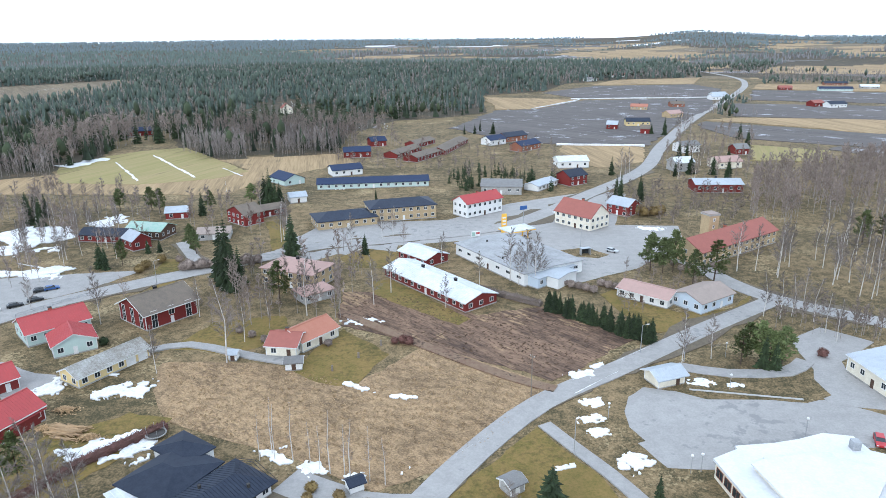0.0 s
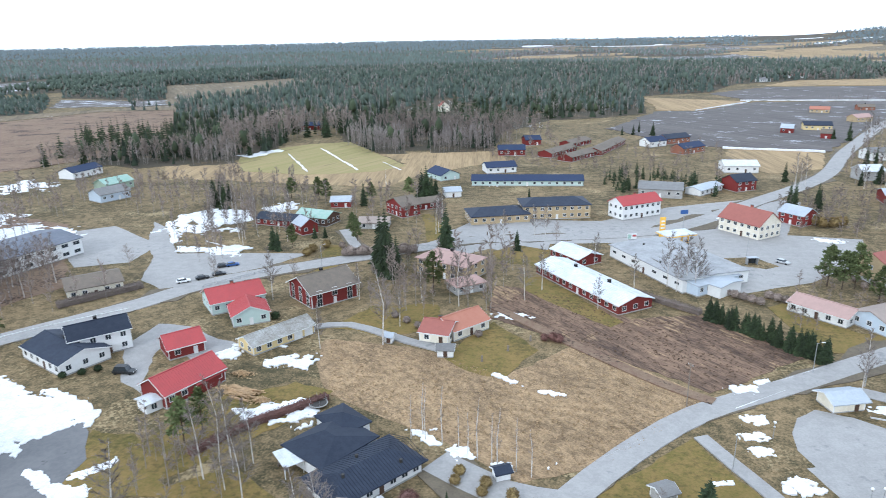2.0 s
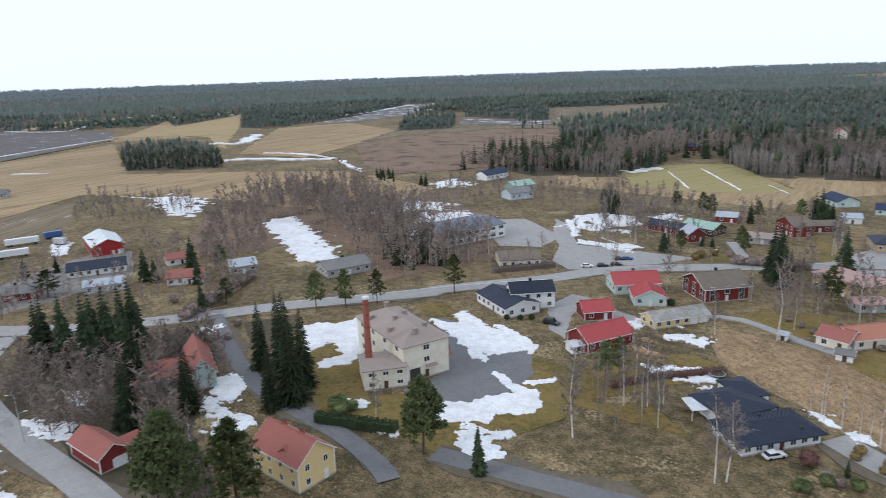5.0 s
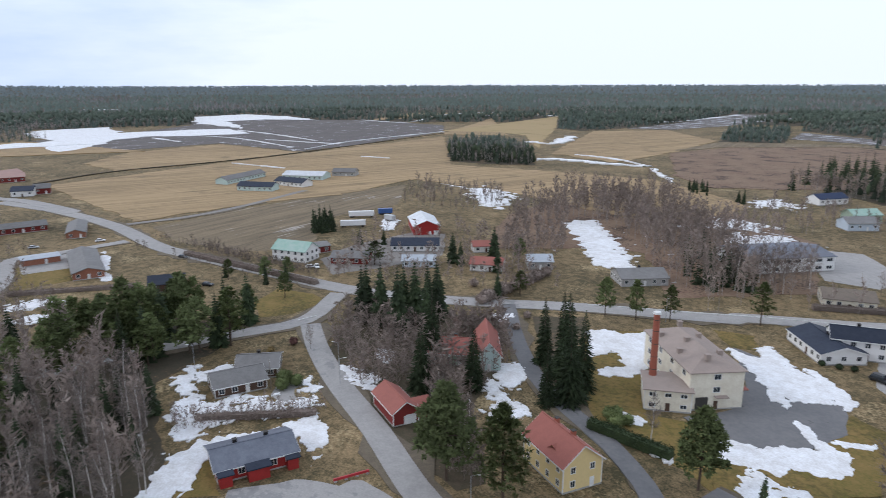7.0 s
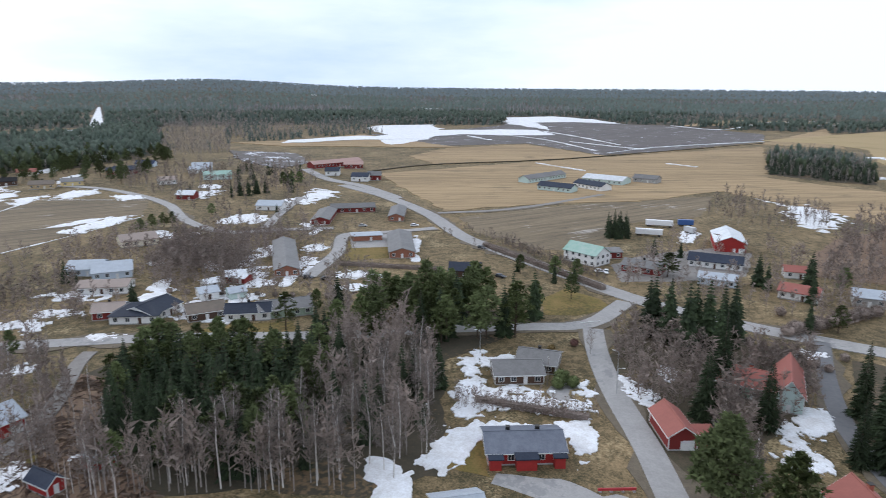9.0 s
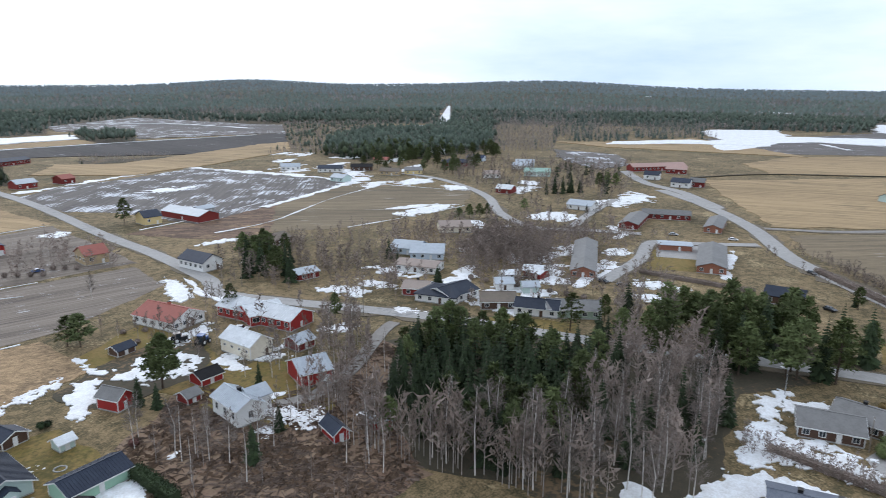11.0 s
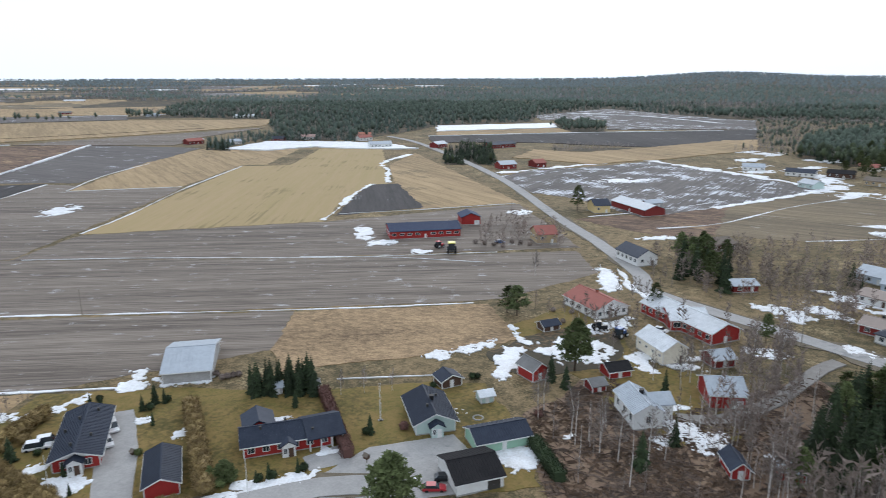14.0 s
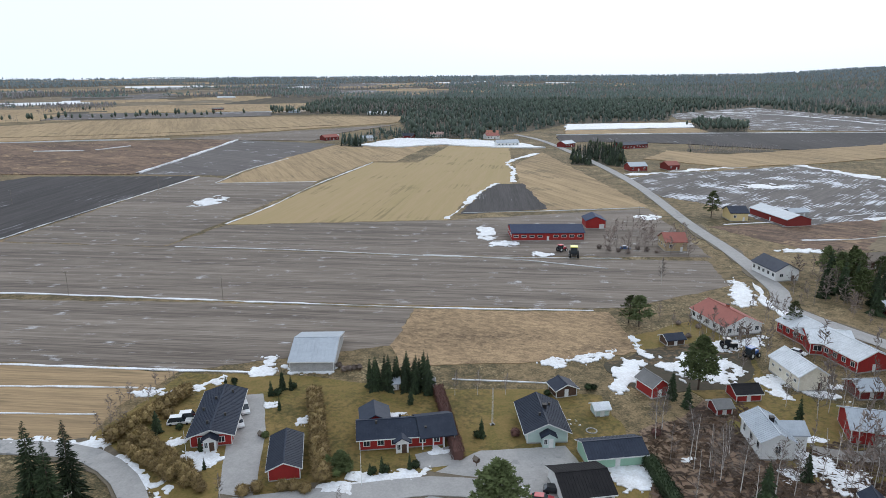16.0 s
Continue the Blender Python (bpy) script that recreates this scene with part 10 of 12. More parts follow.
for tx, ty, th, tb in [(-205.8, -18.23, 12, 1), (-207.5, -33.17, 12, 1), (-171, 125.7, 13, 1), (-164.2, 132.5, 13, 1), (-158.8, 141.4, 12, 1), (-145.3, 164.7, 14, 1), (71.88, 248.7, 13, 1), (78.88, 247.4, 14, 1), (81.61, 236.8, 11, 1), (88.07, 236.6, 14, 1), (75.25, 246.4, 12, 1), (73.84, 182.9, 9, 1), (80.05, 181.9, 9, 1), (82.94, 181.8, 10, 1), (-105.4, 43.43, 20, 1), (-92.78, 48.99, 21, 1), (-84.64, 85.19, 17, 1), (-103.8, -129.3, 14, 1.2), (-42.52, -90.44, 12, 1.4), (-109.5, -171.5, 10, 1.5), (-107.7, -174.8, 9, 1.4), (-202.2, -204.6, 12, 1), (-151.1, -157.1, 10, 1), (-221, -310.1, 14, 1)]:
    tree("pine", tx, ty, th, "single pines", broad=tb)
for tx, ty, th, tb in [(-71.16, 140.8, 10, 1), (-84.56, 270.3, 9, 1), (-106.1, 259.2, 9, 1), (-141.6, 336, 10, 1), (-126.7, 334.8, 11, 1), (-121.8, 331.4, 11, 1), (-255.8, 30.59, 9, 1), (-252.4, 38.59, 9, 1), (-261.2, 17.56, 8, 1), (-192.8, -57.96, 12, 1), (-230.1, 33.76, 9, 1), (-164.1, -124.8, 9, 1), (-13.63, -111.5, 4, 1), (-72.85, 137, 10, 1), (158.6, 277.4, 12, 1), (165.7, 277.2, 11, 1), (-43.9, 223.5, 13, 1)]:
    tree("pine", tx, ty, th, "single pines", broad=tb)
for tx, ty, th, tb in [(-57.01, 288.3, 16.9, 1), (-56.14, 291.4, 16.9, 1), (-57.44, 285.3, 15.6, 1), (-53.72, 282.1, 15.6, 1), (193, 576.5, 18.2, 1), (189.7, 557.8, 18.2, 1), (191.9, 551.6, 16.9, 1), (181.8, 552.3, 15.6, 1), (99.3, 396.2, 16.9, 1), (100.2, 389.9, 15.6, 1), (104.6, 398.2, 16.9, 1), (-82.42, -110.4, 12, 1), (-85.46, -113.3, 11, 1), (-84.94, -101.3, 13, 1), (-86.98, -93.76, 12, 1), (-92.5, -100.6, 9, 1), (-88.48, -89.81, 12, 1), (-94.37, -87.9, 12, 1), (-97.26, -86.61, 12, 1), (-118.6, -116.9, 9, 1), (-121.9, -110.8, 11, 1), (-126.3, -112.6, 11, 1), (-131.4, -114.2, 11, 1), (-131.2, -111.5, 11, 1)]:
    tree("birch", tx, ty, th, "single birchs", broad=tb)
for tx, ty, th, tb in [(58.99, 180.4, 15.6, 1), (68.06, 185.9, 11.7, 1), (103, 194.5, 11.7, 1), (102.9, 199.6, 11.7, 1), (95.59, 208.9, 14.3, 1), (103.7, 206.8, 13, 1), (-36.82, 111.3, 18.2, 1), (-35.37, 113, 16.9, 1), (-58.87, 130.5, 19.5, 1), (-48.26, 186, 22.1, 1), (-47.13, 197.6, 11.7, 1), (-63.02, 180.9, 13, 1), (-64.26, 214, 11.7, 1), (-11.97, 231.2, 14.3, 1), (25.15, 240.7, 18.2, 1), (30.19, 238.2, 18.2, 1), (32.41, 235, 18.2, 1), (15.31, 237.4, 11.7, 1), (4.65, 218.5, 10.4, 1), (-45.23, 214.8, 13, 1), (-114.4, 219.5, 11.7, 1), (-89.84, 209.6, 16.9, 1), (-64.3, 134.9, 16.9, 1), (-56.65, 133.7, 14.3, 1)]:
    tree("birch", tx, ty, th, "single birchs", broad=tb)
for tx, ty, th, tb in [(-34.26, 214.2, 19.5, 1), (-16.27, 221.9, 15.6, 1), (27.39, 236.8, 14.3, 1), (34.72, 239.1, 13, 1), (3.39, 258.3, 11.7, 1), (-19.32, 287.5, 13, 1), (-15.13, 287.2, 13, 1), (-30.04, 280.6, 13, 1), (-123.7, 49.67, 14, 1), (-113, 51.55, 13, 1), (-100.7, 87.11, 13, 1), (-64.93, 109, 19.5, 1), (-63.1, 127.6, 16.9, 1), (-53.15, 123.2, 14.3, 1), (-57.8, 125.6, 13, 1), (-109.4, -46.68, 19, 1), (-110.1, -53.41, 18, 1), (-110.6, -35.31, 20, 1), (-111.5, -29.11, 18, 1), (-110.6, -56.9, 15, 1), (-113.2, -38.24, 16, 1), (-114, -25.33, 16, 1), (-105.9, -69.53, 14, 1), (-144.8, -111.5, 14, 1)]:
    tree("birch", tx, ty, th, "single birchs", broad=tb)
for tx, ty, th, tb in [(-151.3, -108, 14, 1), (-136.7, -207.8, 11, 1), (-50.21, -137.4, 7, 1), (-44.86, -138.5, 7, 1), (-56.89, -136, 6, 1), (5.95, -106.9, 6, 1), (-15.23, -99.2, 5, 1), (-119.1, -168.5, 6, 1), (-126.6, -162.3, 6, 1), (91.89, 210.9, 13, 1), (99.58, 210.7, 13, 1), (104.7, 214.6, 13, 1)]:
    tree("birch", tx, ty, th, "single birchs", broad=tb)
for tx, ty, th, tb in [(-32.24, 273.6, 9, 1), (-10.64, 279.4, 9, 1), (-179.2, 32.48, 8, 1), (-165.4, 45.03, 9, 1), (-159.5, 49.55, 9, 1), (-178.4, 45.38, 9, 1), (-147.6, 42.83, 8, 1), (-267.7, -180.9, 9, 1), (-117.3, -173.8, 7, 1), (-120.2, -154.8, 5, 1), (14.46, 132.3, 6, 1), (-89.91, 224.3, 9, 1), (-79.91, 210.9, 8, 1), (-151.9, 228, 9, 1), (15.39, 129, 6, 1), (-146.3, -254.8, 10, 1), (-152.5, -251.5, 9, 1), (-140.7, -254.1, 8, 1)]:
    tree("bare_tree", tx, ty, th, "single bare trees", broad=tb)
grove(["pine", "pine", "spruce"], [(-175.7, -45.08), (-190.6, 15.24), (-211.4, 23.06), (-223.4, -15.84), (-204.1, -43.63)], 46, 11, 18, 1, "pines along the street")
grove(["spruce", "spruce", "spruce", "pine"], [(-111.3, -69.34), (-112.2, -54.35), (-115.5, -32.27), (-170, -41.36), (-166.8, -90.28), (-149.3, -90.15)], 92, 9, 14, 2, "spruces of the small wood")
grove(["spruce", "birch", "birch"], [(-123.6, -36.65), (-125.3, -8.8), (-168.4, -7.34), (-169.9, -42.9)], 36, 11, 16, 3, "trees of the small wood")
grove(["birch"], [(-108.9, -54), (-110.1, -22.43), (-119, -7.24), (-157.8, -8.27), (-130.4, -38.49), (-120, -58.85)], 26, 12, 17, 4, "birches of the small wood")
grove(["young_birch"], [(-72.15, -84.12), (-83.27, -104.4), (-98.3, -104.2), (-146.4, -93.19), (-134.5, -77.27), (-101.6, -58.31)], 24, 9, 13, 5, "birches on the cleared ground")
grove(["birch"], [(97.59, 247.9), (141.1, 278), (181.6, 299.7), (130.3, 218.1), (112.5, 237)], 26, 14, 19, 6, "birches on the dry lawn")
grove(["young_birch"], [(-31.85, 147), (-30.92, 149.9), (-5.55, 139.1), (-6.4, 136.5)], 20, 9, 13, 7, "young birches beside the meadow")
grove(["spruce"], [(-25.04, -145.7), (-40.17, -139.5), (-41.98, -145.4), (-26.97, -151.1)], 14, 6, 9, 8, "spruces behind the lawn")
grove(["spruce", "pine"], [(-175.4, -177.6), (-190.1, -163.6), (-218.8, -193.8), (-204.3, -204.1)], 20, 8, 13, 9, "dark trees by the farm road")
thicket("small dark spruces round the service building", [(7.22, 371.6), (63.21, 364.9), (64.93, 392.5), (20.42, 423.3), (7.9, 407.6)], 60, "spruce", 5, 9, 100)
grove(["birch", "bare_tree"], [(-173.2, 182.3), (-162.4, 208.1), (-175.1, 223.3), (-190.5, 196.6)], 22, 13, 18, 11, "birches beside the depot")
grove(["birch"], [(-140.1, 255.9), (-103.8, 265.2), (-114.1, 301.9), (-178.3, 324.6)], 34, 9, 14, 12, "birches on the brown slope")
grove(["spruce"], [(-359.9, 323.2), (-255.7, 303.5), (-266.9, 316.2), (-389.2, 354.2)], 13, 7, 9, 13, "row of spruces along a ditch")
grove(["birch", "spruce"], [(125.3, 389.7), (151.9, 374.7), (181.5, 454.7), (163.2, 499.7)], 16, 8, 14, 14, "trees by the far road")
thicket("brown haze of a leafless birch thicket", [(-276.7, 137.1), (-322.5, 205.9), (-239.1, 198.1), (-183.2, 158.3), (-176.5, 182.9), (-231.7, 244), (-304.4, 270.5), (-355, 304.8), (-390, 252.8), (-327.7, 172.7)], 140, "birch", 13, 18, 50)
thicket("leafless birch wood along the cross street", [(126.2, 301.6), (189.6, 312.5), (264.2, 431.4), (214, 416.5), (166.3, 387.8)], 150, "birch", 12, 17, 51)
thicket("brown shrubs round the junction", [(-169.8, 34.42), (-192.1, 41.99), (-209.3, 55.64), (-195.5, 66.86), (-166.3, 63.42), (-146.9, 52.92), (-148.7, 40.26)], 110, "bare_tree", 5, 10, 52)
thicket("leafless alder thicket below the street", [(-104.9, -85.93), (-105.6, -74.66), (-145.7, -96.63), (-164.9, -119.1), (-160.7, -125.7)], 40, "birch", 8, 13, 53)
thicket("leafless thicket between gardens", [(-226.3, -113.7), (-228.3, -85.49), (-295.9, -104.1), (-316.5, -142), (-263.8, -133.7)], 120, "bare_tree", 5, 9, 54)
thicket("leafless shrubs by the field road", [(-297.2, 8.04), (-244.5, 47.81), (-256, 50.23), (-316.5, 13.83)], 60, "bare_tree", 3, 5, 55)
thicket("leafless birches in front of the far fields", [(-281.4, 203.5), (-214.9, 207.7), (-234.7, 232.6), (-270.6, 260.2), (-361.4, 264.5)], 70, "birch", 10, 15, 56)
thicket("bare birch belt in front of the wood", [(-150.6, 487.1), (-24.86, 505.5), (-48.95, 663.3), (-155.3, 603.5)], 90, "birch", 11, 16, 57)
thicket("dark spruce edge of the wood", [(-337.2, 393.8), (-220, 450.4), (-220.9, 518.6), (-174.5, 528.3), (-186.2, 640.2), (-286.7, 590.7), (-400.3, 516.3)], 170, "spruce", 14, 20, 58)
thicket("leafless birches before the spruce wood", [(-327.3, 382.6), (-216.1, 442.9), (-228.9, 462.6), (-343.4, 400.7)], 60, "birch", 13, 18, 59)
thicket("spruces and pines of the wood behind the village", [(-160.5, 515.7), (22, 725.2), (26.38, 966.5), (-187.2, 724.4)], 150, "spruce", 13, 19, 60)
thicket("leafless trees on the residential slope", [(-227.5, -114.7), (-291, -86.25), (-329.5, -102.9), (-304.3, -142.4), (-262.6, -138.2)], 130, "bare_tree", 5, 9, 61)
thicket("bare trees round the farm buildings", [(-128.3, -249.3), (-172.1, -239.8), (-204.5, -292.9), (-160.4, -296.1)], 26, "bare_tree", 5, 10, 62)
thicket("thicket beyond the parking lot", [(47.96, 203.7), (65.77, 254.6), (81.08, 254.1), (88.1, 237.6), (81.09, 228.2)], 20, "bare_tree", 3, 6, 63)
thicket("brown leafless thicket of the small wood", [(-131.5, -34.1), (-121.7, -10.16), (-166, -9.64), (-200.4, -29.16), (-217.9, -49.82)], 83, "birch", 9, 16.1, 64)
thicket("brown garden bushes among the bungalows", [(-192.4, -97.72), (-246.9, -38.59), (-354.4, -64.5), (-337.2, -103.2), (-302.8, -135.9)], 128, "bare_tree", 3, 8.05, 65)
thicket("pale birches at the edge of the dark wood", [(-253.1, 460.1), (-226.2, 472.7), (-215.6, 545.4), (-170.3, 551.9), (-196.2, 577.1), (-258.5, 581.2), (-254.3, 523.9), (-276.6, 503.1)], 83, "birch", 15, 23, 66)
thicket("pale birches before the wood by the green field", [(-164.9, 540.5), (-58.36, 496.5), (-59.57, 542.2), (-174.8, 588)], 78, "birch", 14, 21.85, 67)
thicket("brown bushes and saplings between the street and the drive", [(-140, 53.28), (-173.7, 68.05), (-182.9, 97.13), (-150.7, 80.34), (-131, 59.7), (-100.9, 49.58), (-101.6, 43.01)], 81, "bare_tree", 5, 12.65, 68)
thicket("leafless bushes beside the long hedge", [(-153.3, -4.96), (-145.5, 28.35), (-140.8, 28.64), (-143.3, -3.96)], 54, "bare_tree", 2, 4.6, 69)
thicket("leafless birches between the red farms", [(-147.1, 268.5), (-92.89, 277.6), (-59.45, 290), (-68.88, 335.6), (-202.8, 368.8)], 34, "birch", 8, 14.95, 70)
thicket("bare garden trees behind the shops", [(-65.67, 447), (63.21, 364.9), (88.16, 512.6), (-59.43, 506)], 60, "bare_tree", 4, 10.35, 71)
thicket("bare garden trees by the rust-roofed house", [(72.67, 309.1), (118.4, 293.7), (157.5, 367.9), (85.03, 381.2)], 60, "bare_tree", 4, 9.2, 72)
thicket("bare trees round the far farm houses", [(112.4, 376.4), (163.1, 374.2), (236.7, 548.7), (188.6, 583.4)], 60, "birch", 6, 12.65, 73)
thicket("bare garden trees along the main road", [(-240.9, 47.05), (-195.3, 126.1), (-273.5, 175.1), (-337.5, 91.21)], 108, "bare_tree", 4, 10.35, 74)
thicket("bare birches behind the farm hall", [(-385.7, 125.8), (-330.2, 166.9), (-396.1, 208.4), (-468, 170.6)], 60, "birch", 6, 12.65, 75)
thicket("bare garden trees between the row houses", [(-261, -173), (-260.2, -64.25), (-371.4, -90.53), (-342.1, -162.1), (-300.1, -197.4)], 135, "bare_tree", 4, 9.2, 76)
thicket("bare trees of the far gardens", [(-451, -239.6), (-434.2, -105.4), (-621.9, -149.8), (-570.1, -325.9)], 148, "birch", 6, 12.65, 77)
thicket("dark spruces among the far gardens", [(-444.9, -169.8), (-449.2, -120.6), (-568.2, -146.8), (-581.6, -210.3)], 26, "spruce", 9, 14, 78)
thicket("pines on the residential slope", [(-455.4, -335.6), (-501.6, -234.6), (-707.8, -328.3), (-637.4, -465.3)], 90, "pine", 10, 15, 79)
thicket("bare garden trees along the farm street", [(-164.7, -195.4), (-190.9, -118.3), (-239.5, -153.7), (-215.4, -227)], 87, "bare_tree", 4, 9.2, 80)
thicket("bare trees between the farm sheds", [(-111.8, -152.5), (-133.4, -103.9), (-175, -147.6), (-164.5, -179.9), (-131.1, -176)], 21, "birch", 5, 11.5, 81)
thicket("leafless trees along the main road verge", [(-161.1, 146.7), (-135.7, 207.8), (-162.1, 245), (-183.8, 192.9)], 26, "birch", 8, 14.95, 82)
thicket("leafless trees on the snowy field edge", [(-259.2, 270.1), (-123.6, 304), (-156.9, 378.3), (-304.1, 333.4)], 80, "birch", 7, 13.8, 83)
thicket("leafless birches beside the depot yard", [(-182.5, 192.9), (-105.6, 251.8), (-128.5, 288.4), (-202.5, 258.4)], 22, "birch", 8, 13.8, 84)
thicket("bare trees round the pink-roofed house", [(-57.99, 205.6), (-20.68, 203.4), (-22.45, 253.6), (-38.24, 260.7), (-67.71, 245)], 29, "birch", 7, 14.95, 85)
thicket("bare trees beside the factory yard", [(-71.44, 106.4), (-54.74, 119.5), (-54.77, 137.7), (-79.21, 131.5)], 16, "birch", 7, 13.8, 86)
thicket("bare trees along the cross street", [(91.48, 203.4), (112.4, 189.5), (125.3, 210.1), (102.5, 216.7)], 18, "birch", 6, 10.35, 87)
thicket("leafless alders along the forest edge", [(-105.4, -77.73), (-108.9, -20.1), (-114.3, -21.02), (-112.6, -80.12)], 35, "birch", 9, 17.25, 88)
thicket("bare saplings on the cleared ground", [(-68.79, -82.7), (-84.26, -110.3), (-101.8, -108.6), (-152.5, -97.95), (-135.5, -76.35), (-100.3, -54.77)], 29, "birch", 4, 10.35, 89)
thicket("brown willows at the field corner", [(32, -128.8), (19.46, -155), (25.43, -166.1), (39.84, -144.8)], 18, "bare_tree", 2, 4.6, 90)
thicket("tall leafless birches along the snowy lane", [(-217, 175), (-182, 162), (-168, 185), (-181, 230), (-227, 270), (-285, 273), (-277, 217)], 72, "birch", 12, 17, 92)
thicket("brown leafless wood before the straw field", [(-236, 120), (-295, 156), (-335, 198), (-363, 257), (-311, 268), (-314, 204), (-254, 163), (-225, 134)], 80, "birch", 10, 15, 93)
thicket("dark spruces among tall birches", [(-184, 166), (-170, 187), (-198, 222), (-221, 202)], 26, "spruce", 9, 15, 94)
thicket("bare trees between the bungalows and the curving street", [(-285, -139), (-277, -99), (-240, -78), (-247, -105), (-258, -126)], 60, "bare_tree", 5, 10, 95)
thicket("bare trees among the far houses", [(-417, -206), (-331, -124), (-387, -95), (-570, -144), (-590, -240), (-531, -313)], 130, "bare_tree", 5, 10, 96)
thicket("bare trees among the nearer houses", [(-178, -174), (-186, -130), (-227, -117), (-303, -131), (-321, -176), (-231, -222)], 120, "bare_tree", 4, 9, 97)
thicket("bare shrubs along the bending main road", [(-330, -17), (-264, 21), (-227, 52), (-260, 51), (-321, 17), (-360, -15)], 60, "bare_tree", 2, 5, 98)
thicket("dark spruces standing deep in the small wood", [(-116, -56), (-118, -36), (-170, -41.4), (-166.8, -90.3), (-149.3, -90.2)], 95, "spruce", 9, 14, 99)
MEADOW_RING = [(-63.21, 186.9), (-37.1, 183.8), (-15.05, 175.2), (0.04, 194.9), (27.17, 171.5), (7.87, 146.8), (-7.56, 139.2), (-20.55, 145.4), (-52.48, 159.7)]
PLOT_RING = [(-25.19, 229.5), (-6.83, 228.4), (12.24, 211.6), (31.7, 217.4), (52.24, 196.9), (28.67, 177), (2.87, 193.7), (-22.76, 208.6)]
CLEARING_RING = [(-67.88, -81.34), (-81.57, -112.9), (-109.7, -123.3), (-112.4, -100.5), (-156.3, -102.9), (-150.7, -89.06), (-121.9, -74.17), (-104.6, -55.43), (-90.75, -57.19)]
# ---------------- single structures and clutter ----------------
def chimney_stack(x, y, h):
    o = root("factory_chimney", x, y)
    bm = bmesh.new()
    tube(bm, (0, 0, 0), (0, 0, h), 0.95, 0.7, 16)
    part("shaft", bm, "brick_red", o)
    for z in (0.35, 0.5, 0.65, 0.8, 0.93):
        bm = bmesh.new()
        r = 0.95 - 0.25 * z + 0.05
        tube(bm, (0, 0, h * z), (0, 0, h * z + 0.12), r, r, 16)
        part("iron_band", bm, "trim_dark", o)
    bm = bmesh.new()
    tube(bm, (0, 0, h), (0, 0, h + 0.5), 0.95, 0.85, 16)
    part("cap", bm, "trim_white", o)
    return tagged(o, "tall round red brick chimney with iron bands", "chimney")


chimney_stack(*SPOT["annex_roof"], 21.0)


def hose_tower(x, y, h):
    o = root("hose_tower", x, y, 20)
    part("shaft", boxed(-2.2, 2.2, -2.2, 2.2, 0, h), "wall_tan", o)
    part("cornice", boxed(-2.5, 2.5, -2.5, 2.5, h, h + 0.5), "concrete", o)
    part("roof", boxed(-2.3, 2.3, -2.3, 2.3, h + 0.5, h + 0.8), "roof_felt", o)
    for k in range(3):
        window(o, pose(0, -2.2, h * (0.35 + 0.25 * k)), 0.7, 1.1)
    return tagged(o, "square plastered hose tower of the fire station", "tower")


hose_tower(*SPOT["tower"], 10.5)


